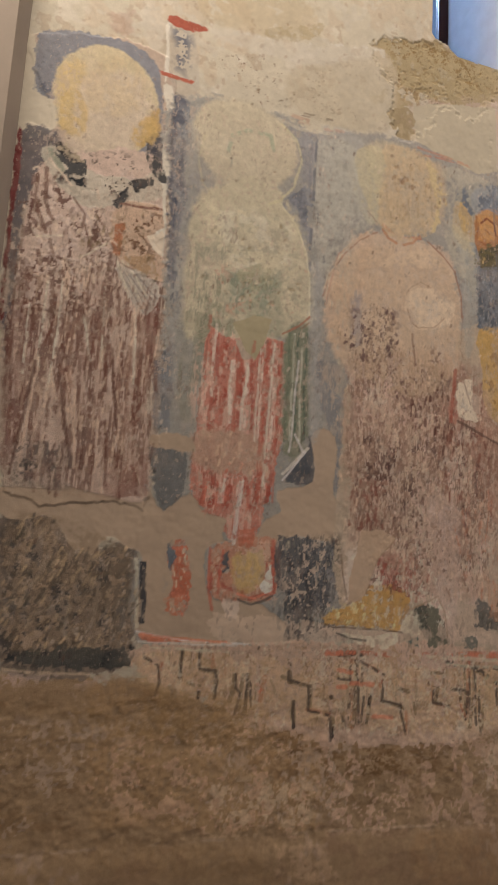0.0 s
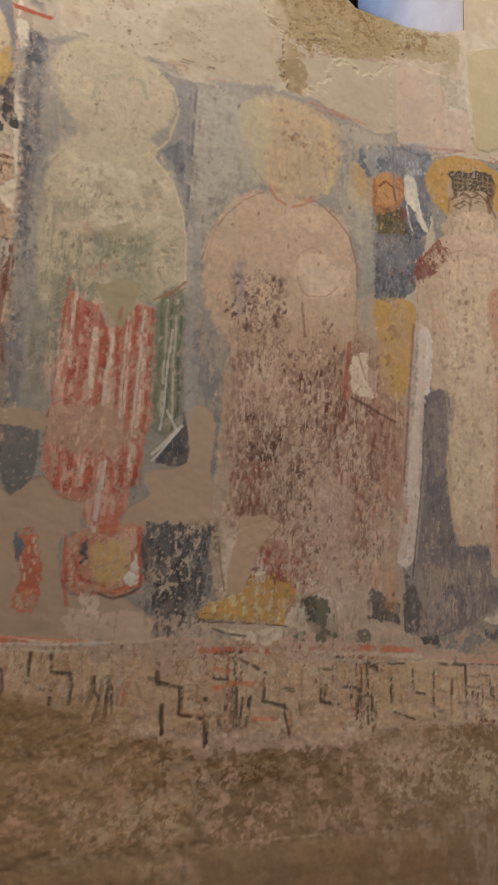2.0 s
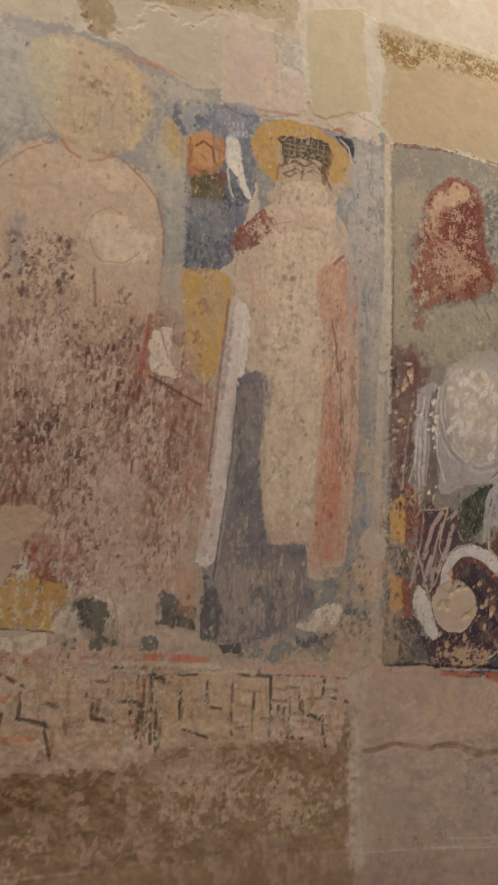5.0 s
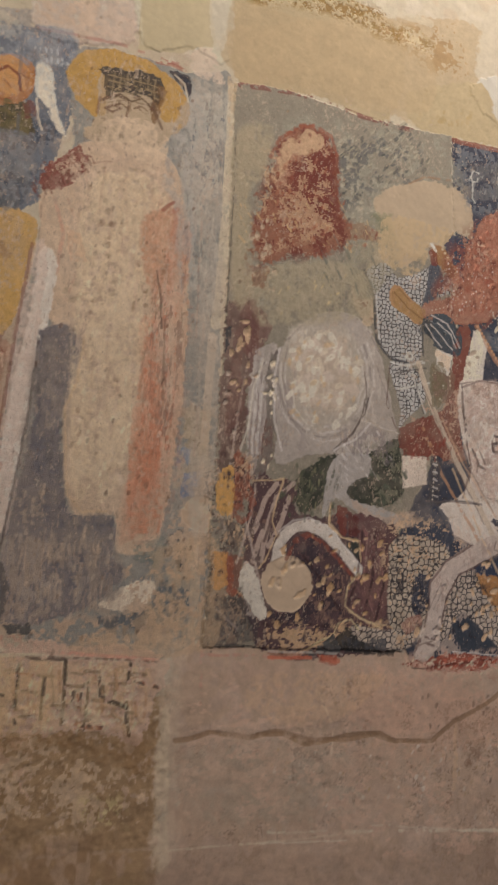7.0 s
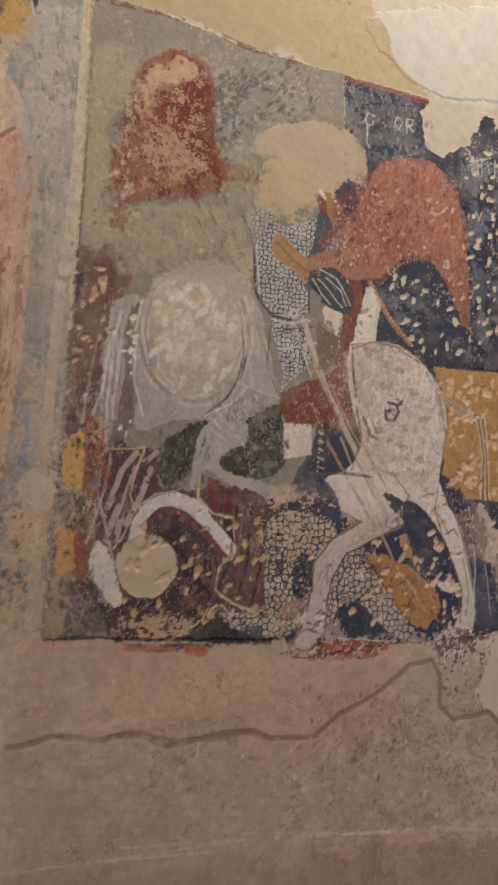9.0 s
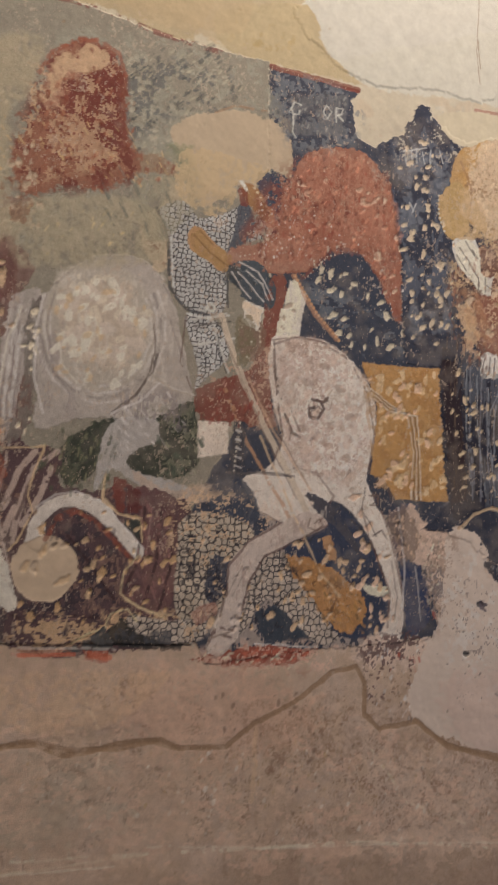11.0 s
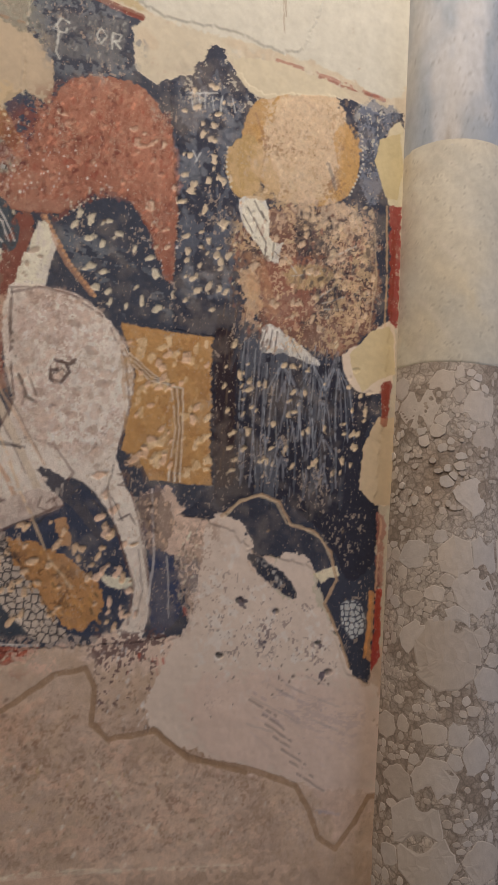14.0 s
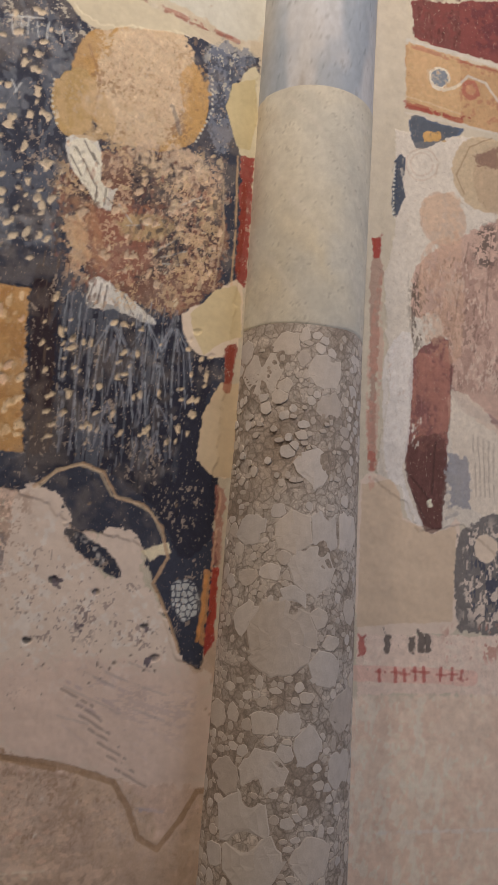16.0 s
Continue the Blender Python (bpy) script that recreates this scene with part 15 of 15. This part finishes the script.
# masonry behind and round the plaster, with the opening of the window left free
wall_strip("wall_masonry_low", X0, 4.9, 0.0, Z0 + 0.004, PLAIN, 0.0)
wall_strip("wall_masonry_left", X0, OPEN_X0 - 0.004, Z1 - 0.006, 5.2, PLAIN)
wall_strip("wall_masonry_right", OPEN_X1, 4.9, Z1 - 0.006, 5.2, PLAIN)
wall_strip("wall_masonry_lintel", OPEN_X0 - 0.004, OPEN_X1, 4.7, 5.2, PLAIN)
wall_strip("wall_core_left", X0, OPEN_X0 - 0.01, Z0, Z1, PLAIN, 0.02)
wall_strip("wall_core_right", OPEN_X1 + 0.01, 4.9, Z0, Z1, PLAIN, 0.02)
wall_strip("wall_core_sill", OPEN_X0 - 0.01, OPEN_X1 + 0.01, Z0, 3.39, PLAIN, 0.02)
wall_strip("wall_far_right", 4.215, 4.9, Z0, Z1, PLAIN)

LEFT_X = -0.655
box_walls = (
    ("wall_left", (-2.6, 1.70, 0), (LEFT_X, 1.9, 5.2)),
    ("wall_side_left", (-2.9, -3.0, 0), (-2.6, 1.9, 5.2)),
    ("wall_back", (-2.9, -3.3, 0), (6.2, -3.0, 5.2)),
    ("wall_side_right", (5.9, -3.0, 0), (6.2, 3.0, 5.2)),
    ("wall_end_right", (4.9, 2.2, 0), (5.9, 2.5, 5.2)),
)
for name, lo, hi in box_walls:
    tagged(box(name, lo, hi, PLAIN), kind="structure")
tagged(box("floor", (-2.9, -3.3, -0.2), (6.2, 3.2, 0), FLOOR), kind="structure")
tagged(box("ceiling", (-2.9, -3.3, 5.2), (6.2, 3.4, 5.4), PLAIN), kind="structure")


# ---- window ----
def reveal_side(name, a, b, z0, z1, material):
    """A slab of plaster from the wall's edge a to the frame at b, in plan."""
    a, b = Vector((*a, 0)), Vector((*b, 0))
    out = Vector(((b - a).y, -(b - a).x, 0)).normalized() * 0.12
    bm = bmesh.new()
    n = 12
    low = []
    for z in (z0, z1):
        low.append([bm.verts.new((*(a.lerp(b, i / n)).xy, z)) for i in range(n + 1)])
        low.append([bm.verts.new((*(a.lerp(b, i / n) + out).xy, z)) for i in range(n + 1)])
    for i in range(n):
        bm.faces.new((low[0][i], low[0][i + 1], low[2][i + 1], low[2][i]))
        bm.faces.new((low[1][i + 1], low[1][i], low[3][i], low[3][i + 1]))
    return link_bmesh(name, bm, material)


GLASS_Y = 2.95
window = tagged(new("window_1"), "small deep-set window with dark red frame", "window", kind="structure")
window.location = (0.75, GLASS_Y, 3.6)
bpy.context.view_layer.update()
def in_window(ob):
    ob.parent = window
    ob.matrix_parent_inverse = window.matrix_world.inverted()
    return ob
in_window(reveal_side("reveal", (OPEN_X1, wall_y(OPEN_X1) + 0.004), (0.772, GLASS_Y - 0.02), 3.30, 4.72, REVEAL))
in_window(reveal_side("reveal", (0.40, GLASS_Y), (OPEN_X0, wall_y(OPEN_X0) + 0.004), 3.30, 4.72, REVEAL))
in_window(box("window_frame", (0.735, GLASS_Y - 0.03, 3.40), (0.775, GLASS_Y + 0.03, 4.7), FRAME_WOOD))
in_window(box("window_frame", (0.36, GLASS_Y - 0.03, 3.40), (0.40, GLASS_Y + 0.03, 4.7), FRAME_WOOD))
in_window(box("pane", (0.40, GLASS_Y - 0.003, 3.40), (0.735, GLASS_Y + 0.003, 4.7), GLASS)).visible_shadow = False
bm = bmesh.new()
rim = [(0.38, GLASS_Y), (OPEN_X0 - 0.01, wall_y(OPEN_X0) + 0.02), (OPEN_X1 + 0.01, wall_y(OPEN_X1) + 0.02), (0.82, GLASS_Y)]
low = [bm.verts.new((x, y, 3.25)) for x, y in rim]
high = [bm.verts.new((x, y, 3.39)) for x, y in rim]
bm.faces.new(high)
bm.faces.new(low[::-1])
for i in range(4):
    bm.faces.new((low[i], low[(i + 1) % 4], high[(i + 1) % 4], high[i]))
in_window(link_bmesh("window_sill", bm, REVEAL))


# ---- column ----
COL_X, COL_Y, COL_R = 3.462, 2.712, 0.178


def shaft_radius(z):
    """The shaft swells a little towards its foot."""
    return 0.178 + 0.022 * np.clip((2.2 - z) / 1.4, 0, 1)


def column_point(a, z, out=0.0):
    r = shaft_radius(z) + out
    return (COL_X + r * math.sin(a), COL_Y - r * math.cos(a), z)


column = tagged(new("column"), "round column, plastered above, bare breccia stones below", "column")
column.location = (COL_X, COL_Y, 0)
bpy.context.view_layer.update()


def column_shell(name, z0, z1, step, paint, material=COLUMN):
    rng = np.random.default_rng(3)
    na, nz = 200, int((z1 - z0) / step) + 1
    ang, zs = np.linspace(-math.pi, math.pi, na), np.linspace(z0, z1, nz)
    A, Z = np.meshgrid(ang, zs)
    noise_a = value_noise(A.shape, 0.05, rng, 3)
    noise_b = value_noise(A.shape, 0.16, rng, 3, 1.4)
    out, col = paint(A, Z, noise_a, noise_b)
    speck = rng.normal(0, 1, A.shape)
    speck = (speck + np.roll(speck, 1, 0) + np.roll(speck, 1, 1)) / 1.7
    col = col * (1 + 0.035 * speck - 0.30 * (speck > 2.1))[..., None]
    r = shaft_radius(Z) + out
    v = np.stack([r * np.sin(A), -r * np.cos(A), Z], -1).reshape(-1, 3)
    at = np.arange(na * nz).reshape(nz, na)
    f = np.stack([at[:-1, :-1], at[:-1, 1:], at[1:, 1:], at[1:, :-1]], -1).reshape(-1, 4)
    return mesh_from(name, v, f, material, np.clip(col, 0.02, 0.85).reshape(-1, 3), column)


def mix(a, b, k):
    return np.array(a) * (1 - k[..., None]) + np.array(b) * k[..., None]


def smooth_coat(A, Z, na, nb):
    col = mix((0.66, 0.67, 0.60), (0.74, 0.65, 0.42), np.clip(nb * 1.2 + (0.5 + na) * np.exp(-((Z - 2.38) / 0.13) ** 2) * np.clip(0.6 - A, 0, 1), 0, 0.9))
    col = mix(col, (0.48, 0.53, 0.52), np.clip(na * 2.2 - 0.1, 0, 1) * 0.3)
    run = Z + 0.22 * A + 0.10 * nb
    vein = np.clip(1 - np.abs(np.sin(run * 13)) / 0.22, 0, 1) * np.clip(na * 1.5 + 0.7, 0, 1)
    col = mix(col, (0.46, 0.49, 0.46), np.clip(np.sin(run * 14 + 1.7) * 1.1 + 0.6 * na - 0.3, 0, 1) * 0.7)
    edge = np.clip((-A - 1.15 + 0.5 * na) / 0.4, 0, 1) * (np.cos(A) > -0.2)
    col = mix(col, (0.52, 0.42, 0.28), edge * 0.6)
    col = mix(col, (0.50, 0.54, 0.53), np.clip(nb * 2.5 - 0.3, 0, 1) * 0.7)
    vein = np.maximum(vein, np.clip(na * 4 - 2.0, 0, 1))
    return 0.0003 + 0.0008 * nb - 0.006 * np.clip((2.197 + 0.006 * na - Z) / 0.008, 0, 1), mix(mix(col, (0.62, 0.60, 0.52), np.full(A.shape, 0.4)), (0.74, 0.71, 0.64), vein * 0.35)


# grey top of the shaft, with the window's blue light put into its colour
def window_tinted_coat(A, Z, na, nb):
    col = mix((0.36, 0.43, 0.52), (0.54, 0.58, 0.63), np.clip(na * 2.0 + 0.45, 0, 1))
    col = mix(col, (0.50, 0.47, 0.40), np.clip(nb * 2.5 - 0.2, 0, 1) * 0.6)
    return 0.0015 * nb, mix(col, (0.30, 0.26, 0.22), np.clip(na * 3 - 1.6, 0, 1))


def low_coat(A, Z, na, nb):
    col = mix((0.60, 0.56, 0.51), (0.40, 0.35, 0.30), np.clip(na * 2.0 + 0.35, 0, 1))
    rough = np.clip(1.4 - np.abs(Z - 1.87) / 0.11, 0, 1) * np.clip(0.2 - A, 0, 1)
    return -0.0009 + 0.0006 * na + rough * (0.006 * na - 0.003), mix(col, (0.34, 0.26, 0.19), np.clip(nb * 2 + 0.3, 0, 1) * rough * 0.8)


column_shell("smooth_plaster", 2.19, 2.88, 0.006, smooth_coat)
column_shell("blue_grey_shaft", 2.86, 5.2, 0.013, window_tinted_coat)
column_shell("mortar_core", 0.72, 2.20, 0.007, low_coat, BRECCIA)
column_shell("shaft_foot", 0.0, 0.722, 0.05, low_coat, BRECCIA)


# breccia: stones of very different sizes, set close in the mortar
def stone_seeds(rng):
    """Places and radii of the stones on the unrolled shaft: arc, height, radius."""
    large = [(-1.08, 2.06, 0.058), (-0.1, 2.07, 0.045), (-0.02, 1.98, 0.033), (-0.2, 1.82, 0.045), (-0.55, 1.39, 0.089), (-0.68, 1.08, 0.05), (-1.19, 1.06, 0.037), (-0.15, 1.56, 0.058), (0.43, 1.66, 0.048), (-0.89, 0.96, 0.061), (-0.76, 0.88, 0.066), (0.52, 1.22, 0.05), (-1.06, 1.65, 0.039), (-0.43, 1.65, 0.05), (0.03, 1.66, 0.047), (-0.69, 1.19, 0.028), (-0.37, 1.19, 0.025), (-0.1, 1.14, 0.037), (0.58, 1.46, 0.03), (-1.44, 2.13, 0.028), (-0.7, 2.14, 0.03), (0.1, 1.32, 0.043), (-0.39, 1.49, 0.032), (0.46, 1.08, 0.049), (0.01, 0.89, 0.047), (-1.44, 1.19, 0.032), (-0.72, 1.55, 0.02), (-1.01, 1.43, 0.038)]
    seeds = [(a * COL_R, z, r) for a, z, r in large]
    for radius, tries in ((0.022, 22), (0.014, 90), (0.009, 260), (0.006, 700)):
        for _ in range(tries):
            s, z = rng.uniform(-1.75 * COL_R, 1.45 * COL_R), rng.uniform(0.78, 2.18)
            r = radius * rng.uniform(0.8, 1.2)
            if z + r * 0.7 > 2.205 or (1.74 < z < 2.02 and radius > 0.02):
                continue
            if all((s - a) ** 2 + (z - b) ** 2 > (0.88 * (r + c)) ** 2 for a, b, c in seeds):
                seeds.append((s, z, r))
    return seeds


def stone_outline(k, seeds, rng):
    """The stone's cell among its neighbours, its corners worn round."""
    s, z, r = seeds[k]
    turn = rng.uniform(0, 6.28)
    ring = [(1.45 * r * math.cos(turn + i * math.pi / 4) * rng.uniform(0.8, 1.1), 1.45 * r * math.sin(turn + i * math.pi / 4) * rng.uniform(0.8, 1.1)) for i in range(8)]
    lean = rng.uniform(0.75, 1.35)
    ring = [(x * lean, y / lean) for x, y in ring]
    for a, b, c in seeds:
        dx, dz = a - s, b - z
        d = math.hypot(dx, dz)
        if d < 1e-6 or d > 3.2 * r + 1.6 * c:
            continue
        cut = (d * d + r * r - c * c) / (2 * d) - 0.0009
        cut = max(cut, r * 0.3)
        nx, nz = dx / d, dz / d
        out = []
        for (px, pz), (qx, qz) in zip(ring, ring[1:] + ring[:1]):
            u, v = px * nx + pz * nz - cut, qx * nx + qz * nz - cut
            if u <= 0:
                out.append((px, pz))
            if (u < 0) != (v < 0):
                f = u / (u - v)
                out.append((px + f * (qx - px), pz + f * (qz - pz)))
        ring = out
        if len(ring) < 3:
            return None
    worn = []
    for (px, pz), (qx, qz) in zip(ring, ring[1:] + ring[:1]):
        k = rng.uniform(0.02, 0.14)
        worn += [(px * (1 - k) + qx * k, pz * (1 - k) + qz * k), (px * k + qx * (1 - k), pz * k + qz * (1 - k))]
        worn[-1] = (worn[-1][0] + rng.gauss(0, 0.10 * r), worn[-1][1] + rng.gauss(0, 0.10 * r))
    return worn


def stone_material():
    m = plaster("breccia_stone", (0.5, 0.46, 0.41), grain=0.16, coarse=40, bump=0.15, rough=0.75, coat=0.35)
    t = m.node_tree
    info, ramp = t.nodes.new("ShaderNodeObjectInfo"), t.nodes.new("ShaderNodeValToRGB")
    e = ramp.color_ramp.elements
    e[0].color, e[1].color = (0.50, 0.46, 0.42, 1), (0.66, 0.62, 0.575, 1)
    e.new(0.35).color, e.new(0.7).color = (0.61, 0.565, 0.51, 1), (0.57, 0.55, 0.53, 1)
    t.links.new(info.outputs["Random"], ramp.inputs[0])
    scale = next(n for n in t.nodes if n.type == "VECT_MATH")
    t.links.new(ramp.outputs[0], scale.inputs[0])
    return m


STONE = stone_material()
stone_rng = random.Random(4)
seeds = stone_seeds(stone_rng)
joined = bmesh.new()
count = 0
for k in sorted(range(len(seeds)), key=lambda i: -seeds[i][2]):
    s, z, r = seeds[k]
    ring = stone_outline(k, seeds, stone_rng)
    if not ring:
        continue
    lone = count < 290
    bm = bmesh.new() if lone else joined
    proud = stone_rng.uniform(-0.0004, 0.0004) + (stone_rng.uniform(-0.0015, 0.0015) if 1.76 < z < 2.0 and s < 0 else 0)
    rings = []
    for size, out in ((1.0, -0.006), (0.995, proud - 0.0005), (0.95, proud)) + (((0.62, proud), (0.3, proud)) if r > 0.022 else ()):
        rings.append([bm.verts.new(column_point((s + x * size) / COL_R, z + y * size, out)) for x, y in ring])
    n = len(ring)
    for a, b in zip(rings, rings[1:]):
        for i in range(n):
            bm.faces.new((a[i], a[(i + 1) % n], b[(i + 1) % n], b[i]))
    mx, my = sum(x for x, _ in ring) / n, sum(y for _, y in ring) / n
    top = bm.verts.new(column_point((s + mx * 0.95) / COL_R, z + my * 0.95, proud + 0.0002))
    for i in range(n):
        bm.faces.new((rings[-1][i], rings[-1][(i + 1) % n], top))
    if lone:
        count += 1
        ob = link_bmesh("stone", bm, STONE, column)
        ob.matrix_parent_inverse = column.matrix_world.inverted()
rest = tagged(link_bmesh("pebbles", joined, STONE, column), kind="stuff")
rest.matrix_parent_inverse = column.matrix_world.inverted()
